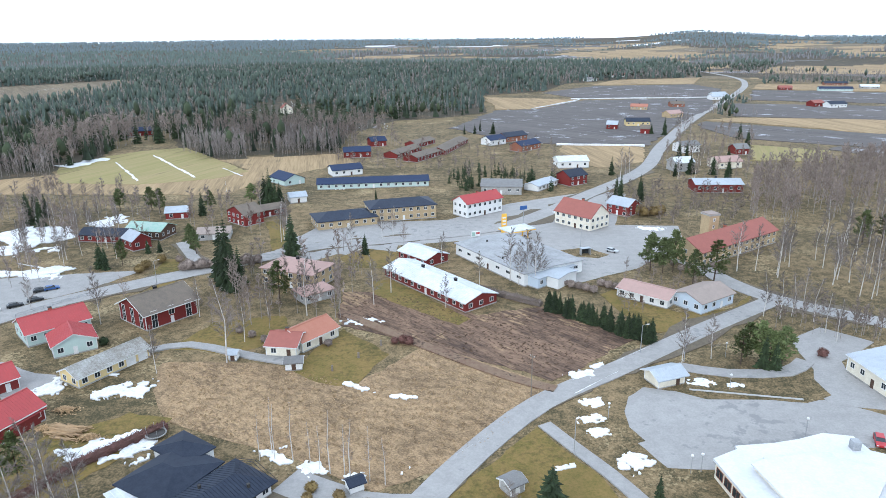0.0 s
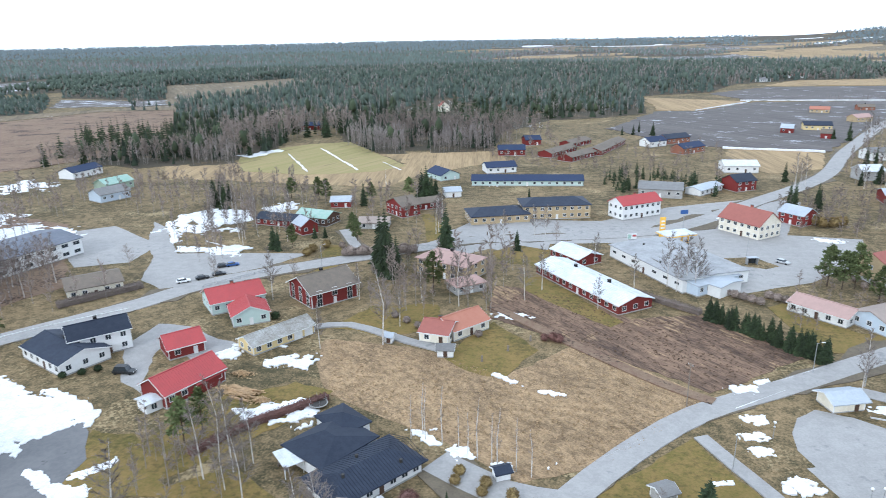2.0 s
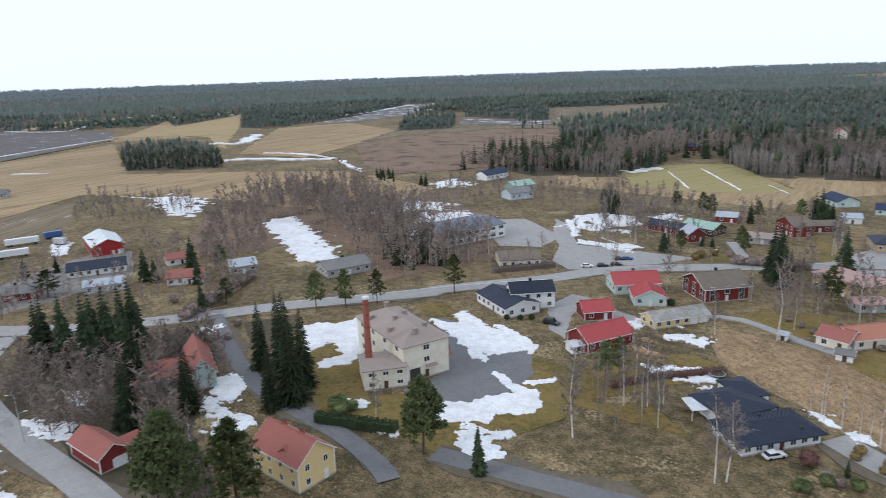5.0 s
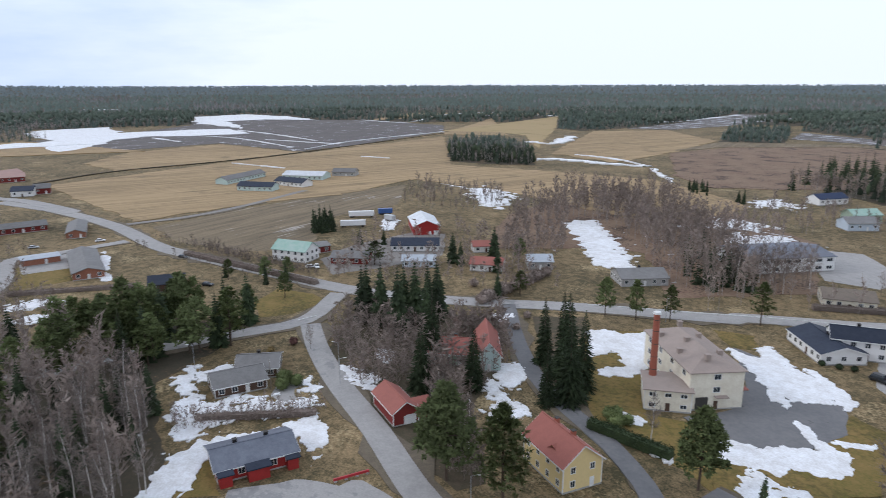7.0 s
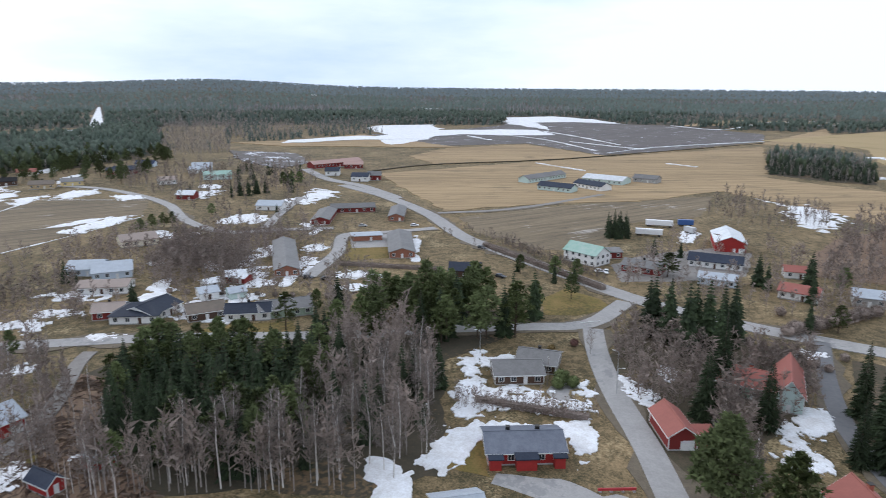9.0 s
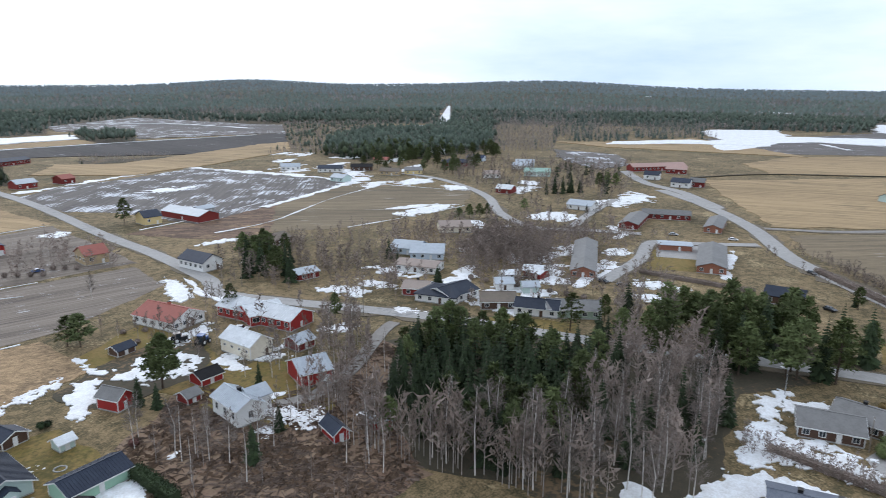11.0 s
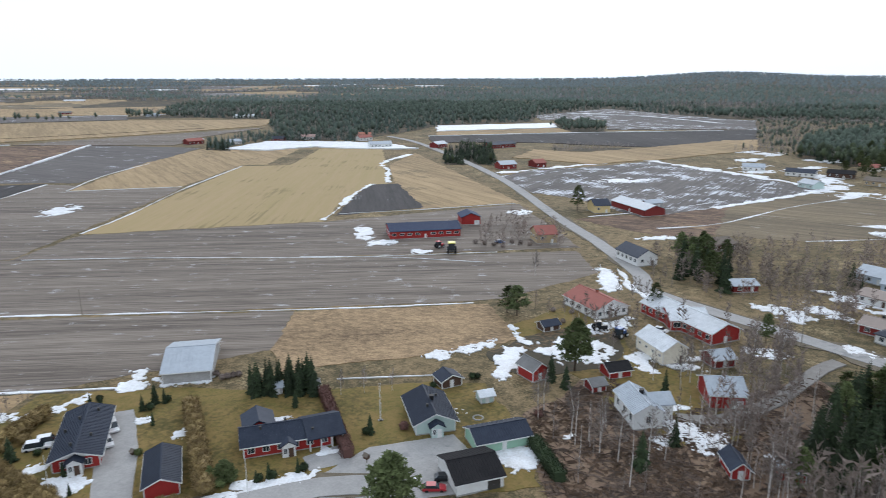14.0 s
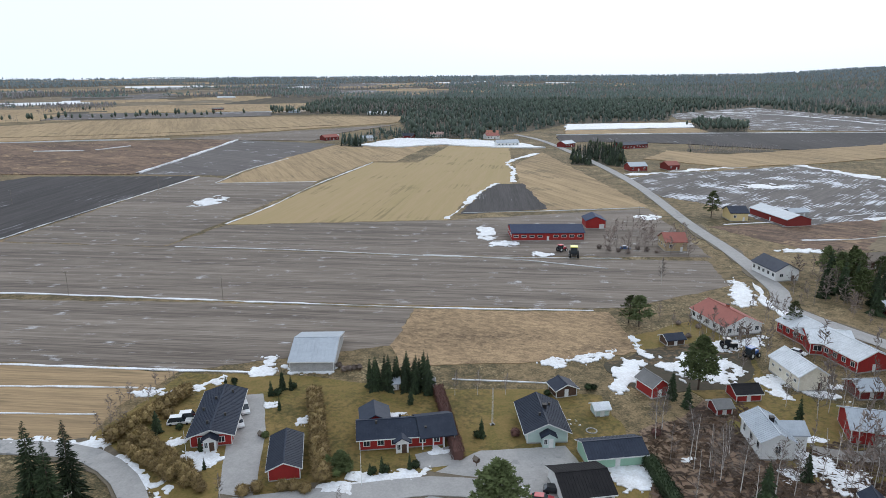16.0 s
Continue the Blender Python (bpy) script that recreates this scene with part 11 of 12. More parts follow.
def fuel_station():
    x, y = SPOT["sign"]
    s = root("price_sign", x, y, 15)
    part("panel", boxed(-1.0, 1.0, -0.25, 0.25, 0.2, 8.3), "sign_yellow", s)
    for k in range(4):
        part("price_bar", boxed(-0.7, 0.7, -0.29, -0.25, 2.6 + k * 1.3, 3.2 + k * 1.3), "trim_white", s)
    part("foot", boxed(-1.2, 1.2, -0.5, 0.5, -0.1, 0.2), "concrete", s)
    tagged(s, "tall yellow price sign of the fuel station", "sign")
    a, b = Vector(SPOT["canopyL"]), Vector(SPOT["canopyR"])
    m = (a + b) / 2
    d = b - a
    c = root("fuel_canopy", m.x, m.y, math.degrees(math.atan2(d.y, d.x)))
    part("roof", boxed(-6, 6, -3.0, 4.5, 4.3, 4.9), "roof_white", c)
    part("fascia", boxed(-6.05, 6.05, -3.06, 4.56, 4.25, 4.6), "sign_yellow", c)
    for px in (-3.8, 3.8):
        for py in (-1, 2.5):
            part("post", boxed(px - 0.2, px + 0.2, py - 0.2, py + 0.2, 0, 4.3), "sign_yellow", c)
    for px in (-1.6, 1.6):
        p = part("fuel_pump", boxed(px - 0.4, px + 0.4, -0.3, 0.3, 0, 1.9), "sign_yellow", c)
        part("display", boxed(px - 0.3, px + 0.3, -0.34, -0.3, 1.2, 1.7), "trim_dark", p)
    tagged(c, "yellow fuel station canopy with a pale roof", "canopy")
    x, y = SPOT["blue"]
    q = root("sign_mast", x, y, 20)
    bm = bmesh.new()
    tube(bm, (0, 0, 0), (0, 0, 7.5), 0.12, 0.1, 8)
    part("post", bm, "steel", q)
    part("panel", boxed(-1.5, 1.5, -0.15, 0.15, 6.2, 7.8), "paint_blue", q)
    tagged(q, "blue sign on a steel mast", "sign")
    x, y = SPOT["cube"]
    k = root("roof_sign", x, y, 15, 4.6)
    part("panel", boxed(-1.6, 1.6, -0.2, 0.2, 0.3, 2.2), "trim_white", k)
    part("stripe", boxed(-1.5, -0.3, -0.24, -0.2, 0.5, 2.0), "roof_green", k)
    part("stripe", boxed(0.1, 1.4, -0.24, -0.2, 1.2, 1.9), "roof_red", k)
    part("stand", boxed(-1.2, 1.2, -0.06, 0.06, -0.5, 0.3), "steel", k)
    tagged(k, "white, green and red sign on the market roof", "sign")
    x, y = SPOT["shelter"]
    k = root("bus_shelter", x, y, 15)
    part("roof", boxed(-1.8, 1.8, -0.9, 0.9, 2.4, 2.55), "roof_light", k)
    part("back_pane", boxed(-1.7, 1.7, 0.7, 0.75, 0.2, 2.4), "window_glass", k)
    for px in (-1.7, 1.7):
        part("post", boxed(px - 0.05, px + 0.05, -0.8, 0.8, 0, 2.4), "steel", k)
    tagged(k, "glass bus shelter on a grass island", "bus shelter")


fuel_station()


def school():
    cx = sum(p[0] for p in SCHOOL) / len(SCHOOL)
    cy = sum(p[1] for p in SCHOOL) / len(SCHOOL)
    o = root("school", cx, cy)
    ring = [(p[0] - cx, p[1] - cy) for p in SCHOOL]
    if sum(ring[i][0] * ring[(i + 1) % len(ring)][1] - ring[(i + 1) % len(ring)][0] * ring[i][1] for i in range(len(ring))) < 0:
        ring.reverse()
    part("wall", prism(bmesh.new(), [(x * 0.97, y * 0.97) for x, y in ring], 0, 3.5), "wall_cream", o)
    part("roof", prism(bmesh.new(), ring, 3.5, 3.9), "snow_roof", o)
    part("clerestory", prism(bmesh.new(), [(x * 0.5 - 3, y * 0.4 - 2) for x, y in ring], 3.9, 4.9), "wall_cream", o)
    part("clerestory_roof", prism(bmesh.new(), [(x * 0.54 - 3, y * 0.44 - 2) for x, y in ring], 4.9, 5.15), "snow_roof", o)
    part("vent", boxed(8, 9.4, 4, 5.4, 3.9, 5.6), "steel", o)
    a, b = Vector((SCHOOL[0][0] - cx, SCHOOL[0][1] - cy)) * 0.97, Vector((SCHOOL[-1][0] - cx, SCHOOL[-1][1] - cy)) * 0.97
    d = b - a
    rot = math.degrees(math.atan2(d.y, d.x))
    for k in range(9):
        p = a + d * (k + 0.6) / 9.5
        window(o, pose(p.x, p.y, 1.7, 0, 0, rot), 2.0, 1.6, "wall_brick")
    tagged(o, "low cream school building with a wide white roof", "school")


mat("snow_roof", (0.66, 0.67, 0.69), 0.6, 0.4, 0.5, 0.08, (0.5, 0.51, 0.53))
school()


def wood_pile():
    x, y = SPOT["logs"]
    o = root("log_pile", x, y, -15)
    bm = bmesh.new()
    tube(bm, (-2.8, 0, 0), (2.8, 0, 0), 0.13, 0.11, 7)
    me = mesh_of(bm, "log", "timber")
    rng = random.Random(3)
    for k in range(80):
        row = int((k / 80) ** 0.8 * 5)
        p = new("log", me)
        p.parent = o
        p.matrix_basis = pose(rng.gauss(0, 0.8), rng.uniform(-2.6, 2.6) * (1 - row * 0.16), 0.13 + row * 0.24, rng.gauss(0, 2), rng.gauss(0, 3), rng.gauss(0, 9))
    tagged(o, "pile of long peeled logs on a lawn", "log pile")
    for i, name in enumerate(("heap1", "heap2", "heap3")):
        x, y = SPOT[name]
        vs, fs = [], []
        for k in range(420):
            r, a = abs(rng.gauss(0, 0.9)), rng.random() * 6.28
            c = Vector((r * math.cos(a) * 1.7, r * math.sin(a), max(0.05, 0.95 - r * 0.55 + rng.gauss(0, 0.07))))
            d = Vector((rng.gauss(0, 1), rng.gauss(0, 1), rng.gauss(0, 0.5))).normalized()
            e = d.orthogonal().normalized() * 0.09
            g = d.cross(e).normalized() * 0.09
            b = len(vs)
            vs += [tuple(c - d * 0.22 + e), tuple(c - d * 0.22 - e), tuple(c - d * 0.22 + g), tuple(c + d * 0.22 + e), tuple(c + d * 0.22 - e), tuple(c + d * 0.22 + g)]
            fs += [(b, b + 1, b + 4, b + 3), (b + 1, b + 2, b + 5, b + 4), (b + 2, b, b + 3, b + 5), (b, b + 2, b + 1), (b + 3, b + 4, b + 5)]
        me = bpy.data.meshes.new("firewood_heap")
        me.from_pydata(vs, [], fs)
        me.materials.append(MATS["firewood"])
        q = new("firewood_heap", me)
        q.matrix_world = pose(x, y, 0)
        tagged(q, "heap of pale split firewood", "firewood", kind="stuff")


mat("firewood", (0.55, 0.38, 0.2), 0.9, 0.4, 2.0, 0.4, (0.4, 0.25, 0.12), islands=0.3)
wood_pile()


def machine(name, spot, rot, paint, label, s=1.0):
    """A tractor: bonnet, cab, two large and two small wheels."""
    o = root(name, *SPOT[spot], rot)
    bm = boxed(0.3 * s, 2.1 * s, -0.45 * s, 0.45 * s, 0.7 * s, 1.5 * s)
    bmesh.ops.bevel(bm, geom=list(bm.edges), offset=0.08, segments=2, affect="EDGES")
    part("bonnet", bm, paint, o)
    part("chassis", boxed(-1.3 * s, 1.9 * s, -0.4 * s, 0.4 * s, 0.5 * s, 0.85 * s), "trim_dark", o)
    part("cab", boxed(-1.1 * s, 0.35 * s, -0.7 * s, 0.7 * s, 0.9 * s, 2.4 * s), "window_glass", o)
    part("cab_roof", boxed(-1.25 * s, 0.5 * s, -0.8 * s, 0.8 * s, 2.4 * s, 2.6 * s), paint, o)
    for x, r in ((-0.8, 0.85), (1.5, 0.55)):
        for y in (-0.85, 0.85):
            bm = bmesh.new()
            tube(bm, (x * s, (y - 0.2) * s, r * s), (x * s, (y + 0.2) * s, r * s), r * s, r * s, 18)
            w = part("wheel", bm, "tyre", o)
            bm = bmesh.new()
            tube(bm, (x * s, (y - 0.22) * s, r * s), (x * s, (y + 0.22) * s, r * s), r * 0.5 * s, r * 0.5 * s, 12)
            part("rim", bm, "trim_white", w)
    return tagged(o, label, "tractor")


machine("tractor", "tractor", 200, "paint_blue", "blue tractor parked on a snowy farm yard", 1.25)
machine("tractor", "loader", 160, "paint_black", "dark tractor parked on a snowy farm yard", 1.2)
machine("harvester", "yellowm", 250, "paint_yellow", "yellow harvester parked beside the cattle barn", 1.9)
machine("tractor", "redm", 200, "paint_red", "red tractor parked beside the cattle barn", 1.2)


def trailer(spot, rot, paint, label, L=10.0):
    o = root("trailer", *SPOT[spot], rot)
    part("box", boxed(-L / 2, L / 2, -1.25, 1.25, 1.0, 3.6), paint, o)
    part("chassis", boxed(-L / 2 + 0.3, L / 2 - 0.3, -0.9, 0.9, 0.75, 1.0), "trim_dark", o)
    for x in (-L / 2 + 1.2, -L / 2 + 2.4, L / 2 - 1.5):
        for y in (-1.0, 1.0):
            bm = bmesh.new()
            tube(bm, (x, y - 0.15, 0.5), (x, y + 0.15, 0.5), 0.5, 0.5, 14)
            part("wheel", bm, "tyre", o)
    return tagged(o, label, "trailer")


trailer("trailer1", 75, "paint_white", "white box trailer parked by the farm hall", 13)
trailer("trailer2", 75, "paint_white", "long white trailer parked by the farm hall", 14)
trailer("tarp", 80, "paint_blue", "trailer under a blue cover", 8)
trailer("tank", 30, "paint_silver", "grey trailer in the farm yard", 6)

o = root("crash_barrier", *SPOT["barrier"], 95)
part("beam", boxed(-3.6, 3.6, -0.12, 0.12, 0.35, 0.85), "paint_red", o)
for bx in (-3.2, -1.1, 1.1, 3.2):
    part("foot", boxed(bx - 0.25, bx + 0.25, -0.3, 0.3, -0.05, 0.35), "concrete", o)
tagged(o, "red and white road barrier on grass", "barrier")


def carport(a, b, depth, h, roof):
    """An open bay: roof on four posts against the end of a house."""
    a, b = Vector(a), Vector(b)
    d = b - a
    if -d.y * (a.x + b.x) + d.x * (a.y + b.y) < 0:
        a, b, d = b, a, -d
    L = d.length
    mid = (a + b) / 2
    o = root("carport", mid.x, mid.y, math.degrees(math.atan2(d.y, d.x)))
    part("roof", gable_roof(bmesh.new(), L, depth, h, 2.1, 0.4, "x"), roof, o)
    part("back_wall", boxed(-L / 2, L / 2, depth - 0.2, depth, 0, h), "wall_bright_red", o)
    for k in range(4):
        px = -L / 2 + 0.15 + (L - 0.3) * k / 3
        part("post", boxed(px - 0.12, px + 0.12, 0.0, 0.24, 0, h), "trim_white", o)
    part("beam", boxed(-L / 2, L / 2, 0, 0.2, h - 0.3, h), "trim_white", o)
    tagged(o, "open carport with white posts and a dark seamed roof", "carport")


carport(SPOT["carport_a"], SPOT["carport_b"], 9.6, 2.9, "roof_navy")


def patio_roof(a, b):
    """The pale translucent roof over the terrace of the bungalow."""
    a, b = Vector(a), Vector(b)
    d = b - a
    mid = (a + b) / 2
    o = root("patio_roof", mid.x, mid.y, math.degrees(math.atan2(d.y, d.x)))
    L = d.length
    bm = bmesh.new()
    slab(bm, [(-L / 2, 0, 2.45), (L / 2, 0, 2.45), (L / 2, 5.5, 2.75), (-L / 2, 5.5, 2.75)], 0.08)
    part("roof_sheet", bm, "roof_white", o)
    for k in range(8):
        px = -L / 2 + L * k / 7
        bm = bmesh.new()
        slab(bm, [(px - 0.05, -0.05, 2.5), (px + 0.05, -0.05, 2.5), (px + 0.05, 5.5, 2.8), (px - 0.05, 5.5, 2.8)], 0.12)
        part("rafter", bm, "trim_white", o)
    for px in (-L / 2 + 0.1, 0.0, L / 2 - 0.1):
        part("post", boxed(px - 0.07, px + 0.07, 0.05, 0.19, 0, 2.42), "trim_white", o)
    tagged(o, "white terrace roof on slim posts beside a bungalow", "terrace roof")


patio_roof(SPOT["canopy_a"], SPOT["canopy_b"])


def rail_fence(a, b, h, step, label, material):
    a, b = Vector(a), Vector(b)
    d = b - a
    n = int(d.length / step)
    o = root("fence", a.x, a.y, math.degrees(math.atan2(d.y, d.x)))
    for k in range(n + 1):
        part("post", boxed(k * step - 0.06, k * step + 0.06, -0.06, 0.06, -0.2, h), material, o)
    for z in (h * 0.5, h - 0.08):
        part("rail", boxed(0, n * step, -0.04, 0.04, z, z + 0.1), material, o)
    tagged(o, label, "fence")


rail_fence(SPOT["fence_a"], SPOT["fence_b"], 1.1, 2.5, "grey steel railing along the main road", "steel")


def trampoline(x, y):
    o = root("trampoline", x, y)
    bm = bmesh.new()
    bmesh.ops.create_circle(bm, cap_ends=True, segments=28, radius=1.75, matrix=Matrix.Translation((0, 0, 0.8)))
    part("mat", bm, "trim_dark", o)
    bm = bmesh.new()
    for k in range(28):
        u0, u1 = 6.2832 * k / 28, 6.2832 * (k + 1) / 28
        tube(bm, (1.9 * math.cos(u0), 1.9 * math.sin(u0), 0.82), (1.9 * math.cos(u1), 1.9 * math.sin(u1), 0.82), 0.13, 0.13, 5)
    part("rim_pad", bm, "concrete", o)
    for k in range(6):
        u = 6.2832 * k / 6
        bm = bmesh.new()
        tube(bm, (1.9 * math.cos(u), 1.9 * math.sin(u), -0.05), (1.9 * math.cos(u), 1.9 * math.sin(u), 2.3), 0.03, 0.03, 5)
        part("leg", bm, "steel", o)
    tagged(o, "round garden trampoline with a grey rim on paving", "trampoline")


trampoline(*SPOT["tramp"])
for key in ("stump1", "stump2", "stump3"):
    bm = bmesh.new()
    tube(bm, (0, 0, -0.1), (0.03, 0, 1.5), 0.3, 0.24, 9)
    q = part("tree_stump", bm, "pole_wood")
    q.matrix_world = pose(*SPOT[key], 0)
    tagged(q, "tall weathered tree stump on a mossy lawn", "tree stump", "garden stumps")


def patio_set(x, y):
    o = root("garden_table", x, y, 25)
    part("tabletop", boxed(-1.0, 1.0, -0.5, 0.5, 0.7, 0.76), "pole_wood", o)
    for sx in (-0.9, 0.9):
        for sy in (-0.4, 0.4):
            part("leg", boxed(sx - 0.05, sx + 0.05, sy - 0.05, sy + 0.05, 0, 0.7), "pole_wood", o)
    tagged(o, "weathered grey garden table on a terrace", "table")
    for k, (dx, dy, r) in enumerate(((0, -1.1, 0), (0, 1.1, 180), (1.8, 0.2, 90))):
        b = root("garden_bench", x + dx, y + dy, 25 + r)
        part("seat", boxed(-0.8, 0.8, -0.22, 0.22, 0.4, 0.46), "pole_wood", b)
        part("backrest", boxed(-0.8, 0.8, -0.27, -0.21, 0.55, 0.95), "pole_wood", b)
        for sx in (-0.7, 0.7):
            part("leg", boxed(sx - 0.05, sx + 0.05, -0.22, 0.22, 0, 0.4), "pole_wood", b)
        tagged(b, "weathered grey wooden garden bench", "bench", "benches round the garden table")


patio_set(*SPOT["patio"])
x, y = SPOT["firepit"]
o = root("fire_ring", x, y)
for k in range(14):
    u = 6.2832 * k / 14
    q = part("stone", boxed(-0.22, 0.22, -0.14, 0.14, -0.05, 0.28), "concrete", o)
    q.matrix_basis = pose(1.1 * math.cos(u), 1.1 * math.sin(u), 0, 0, 0, math.degrees(u) + 90 + 9 * (k % 3))
tagged(o, "ring of grey stones round a fire place on grass", "fire ring")
for key, nm, lab in (("birdhouse", "bird_feeder", "brown wooden bird feeder on a post"), ("doghouse", "dog_house", "small brown dog house with a gable roof")):
    x, y = SPOT[key]
    up = 1.1 if key == "birdhouse" else 0.0
    o = root(nm, x, y, 30)
    part("wall", boxed(-0.45, 0.45, -0.5, 0.5, up, up + 0.7), "wall_brown", o)
    part("roof", gable_roof(bmesh.new(), 0.9, 1.0, up + 0.7, 0.45, 0.15, "y", 0.06), "roof_brown", o).matrix_basis = pose(0, -0.5, 0)
    if up:
        part("post", boxed(-0.07, 0.07, -0.07, 0.07, 0, up), "pole_wood", o)
    tagged(o, lab, nm.replace("_", " "))
# doors and canopy of the factory
q = part("loading_door", boxed(-1.5, 1.5, -0.06, 0.05, 0.1, 3.2), "trim_dark", factory)
q.matrix_basis = pose(-3.4, 0, 0)
part("door_canopy", boxed(-0.5, 2.5, -1.4, 0.0, 3.3, 3.5), "roof_felt", factory)
part("side_canopy", boxed(6.42, 9.0, 2.0, 7.0, 3.4, 3.6), "roof_rust", factory)


def litter(name, label, ring, n, seed, length, width, tall, material, category, even=0.25):
    """Loose sticks, tufts or clods strewn over a stretch of ground, as one object."""
    rng = random.Random(seed)
    xs, ys = [p[0] for p in ring], [p[1] for p in ring]
    vs, fs = [], []
    while len(fs) < n * 2:
        x, y = rng.uniform(min(xs), max(xs)), rng.uniform(min(ys), max(ys))
        if not inside((x, y), ring) or noise.noise((x * 0.07, y * 0.07, seed)) + rng.gauss(0, even) < 0:
            continue
        a = rng.random() * 6.283
        ln, w, h = rng.uniform(*length) / 2, rng.uniform(*width) / 2, rng.uniform(*tall)
        c, s = math.cos(a), math.sin(a)
        b = len(vs)
        z = 0.08
        vs += [(x - c * ln - s * w, y - s * ln + c * w, z), (x - c * ln + s * w, y - s * ln - c * w, z), (x + c * ln + s * w, y + s * ln - c * w, z), (x + c * ln - s * w, y + s * ln + c * w, z), (x - c * ln * 0.6, y - s * ln * 0.6, z + h), (x + c * ln * 0.6, y + s * ln * 0.6, z + h * 0.8)]
        fs += [(b, b + 4, b + 5, b + 3), (b + 1, b + 2, b + 5, b + 4)]
    me = bpy.data.meshes.new(name)
    me.from_pydata(vs, [], fs)
    me.materials.append(MATS[material])
    tagged(new(name, me), label, category, kind="stuff")


mat("straw_tuft", (0.44, 0.31, 0.17), 0.95, 0.5, 2.0, 0.1, (0.3, 0.2, 0.1), islands=0.35)
mat("dark_tuft", (0.16, 0.10, 0.06), 0.95, 0.5, 2.0, 0.1, (0.07, 0.045, 0.03), islands=0.35)
mat("dead_wood", (0.22, 0.16, 0.12), 0.95, 0.5, 2.0, 0.1, (0.10, 0.07, 0.055), islands=0.4)
litter("fallen_branches", "grey-brown cut branches strewn over cleared ground", CLEARING_RING, 2600, 4, (1.0, 4.5), (0.08, 0.22), (0.1, 0.5), "dead_wood", "branches")
litter("fallen_branches", "dark rotting brush strewn over cleared ground", CLEARING_RING, 2200, 5, (0.6, 2.5), (0.2, 0.8), (0.1, 0.6), "dark_tuft", "branches")
litter("grass_tufts", "pale dry grass tufts standing in a meadow", MEADOW_RING, 4200, 6, (0.15, 0.5), (0.05, 0.14), (0.1, 0.3), "straw_tuft", "grass", 2.0)
litter("soil_clods", "dark turned clods on a ploughed plot", PLOT_RING, 1600, 8, (0.3, 0.8), (0.06, 0.18), (0.1, 0.25), "dark_tuft", "soil", 2.0)


# ---------------- far woods and hills ----------------
STANDS = []


def stand(mix, lo, hi, gap, ring):
    """A wood: weights of spruce, pine and leafless trees, heights, spacing and outline."""
    if mix[0] + mix[1] > mix[2] or gap < 4.3:
        patch("forest_floor", "dark needle-strewn floor of a far wood", ring, 0.1 + 0.004 * len(STANDS), "forest_floor", "ground", 3)
    STANDS.append((mix, lo, hi, gap, ring, min(p[0] for p in ring), max(p[0] for p in ring), min(p[1] for p in ring), max(p[1] for p in ring)))


stand((4, 2, 4), 13, 20, 4.3, [(-320, 408), (-273, 397), (-250, 412), (-210, 467), (-218, 482), (-228, 517), (-262, 594), (-253, 628), (-220, 598), (-179, 510), (-144, 472), (-66, 494), (-70, 575), (-38, 659), (11, 681), (48, 716), (52, 906), (138, 957), (192, 1098), (277, 1164), (400, 1204), (522, 1459), (565, 1781), (-120, 1936), (-1368, 2219), (-579, 816), (-368, 468)])
stand((0, 0, 1), 13, 19, 4.2, [(-242, 409), (-218, 421), (-231, 447), (-260, 440)])
stand((0, 0, 1), 14, 19, 3.6, [(-173, 500), (-142, 464), (-120, 468), (-136, 512), (-180, 525)])
stand((0, 0, 1), 14, 19, 3.6, [(-105, 472), (-64, 485), (-73, 534), (-115, 526)])
stand((3, 2, 2), 11, 16, 5, [(-936, 575), (-877, 584), (-919, 778), (-1152, 1141), (-1557, 1353), (-1510, 934)])
stand((3, 1, 1), 11, 15, 4.6, [(-645, 627), (-596, 682), (-749, 866), (-787, 783)])
stand((2, 2, 3), 11, 15, 5, [(-734, 871), (-586, 842), (-544, 855), (-826, 1288), (-955, 1144)])
stand((2, 1, 3), 10, 15, 3.8, [(-702, 287), (-588, 249), (-545, 280), (-530, 305), (-676, 379), (-770, 387), (-778, 329)])
stand((1, 1, 6), 10, 15, 5, [(-1159, -207), (-1236, -85), (-1324, 46), (-1693, 63), (-1713, -160), (-1622, -286)])
stand((1, 5, 1), 11, 16, 4.2, [(-542, -446), (-530, -387), (-585, -344), (-699, -336), (-894, -420), (-950, -554), (-860, -622), (-672, -547)])
stand((1, 5, 1), 11, 16, 5, [(-850, -505), (-871, -426), (-1164, -545), (-1194, -695)])
stand((0, 1, 6), 9, 14, 5, [(-507, -505), (-534, -441), (-672, -548), (-879, -636), (-1154, -762), (-1158, -941), (-1066, -1048)])
stand((1, 0, 5), 9, 14, 5, [(-943, -360), (-827, -275), (-848, -227), (-1124, -283), (-1266, -465)])
stand((1, 0, 5), 9, 14, 5, [(-943, -238), (-1024, -110), (-1328, -132), (-1308, -330)])
stand((4, 4, 2), 12, 18, 4.8, [(-10, -1334), (-163, -1172), (-132, -776), (-218, -769), (-321, -865), (-385, -941), (-555, -955), (-796, -1367), (-818, -1666), (-281, -2096), (-18, -2003)])
stand((0, 5, 1), 11, 16, 4.2, [(-476, -773), (-540, -740), (-610, -839), (-557, -907)])
stand((0, 0, 1), 6, 10, 4.0, [(-363, -576), (-446, -547), (-464, -571), (-381, -607)])
stand((5, 1, 1), 9, 14, 3.6, [(-46, -715), (-67, -699), (-71, -745), (-51, -769)])
stand((2, 1, 4), 7, 12, 4.6, [(-72, -726), (-134, -748), (-211, -742), (-225, -796), (-155, -880), (-86, -847)])
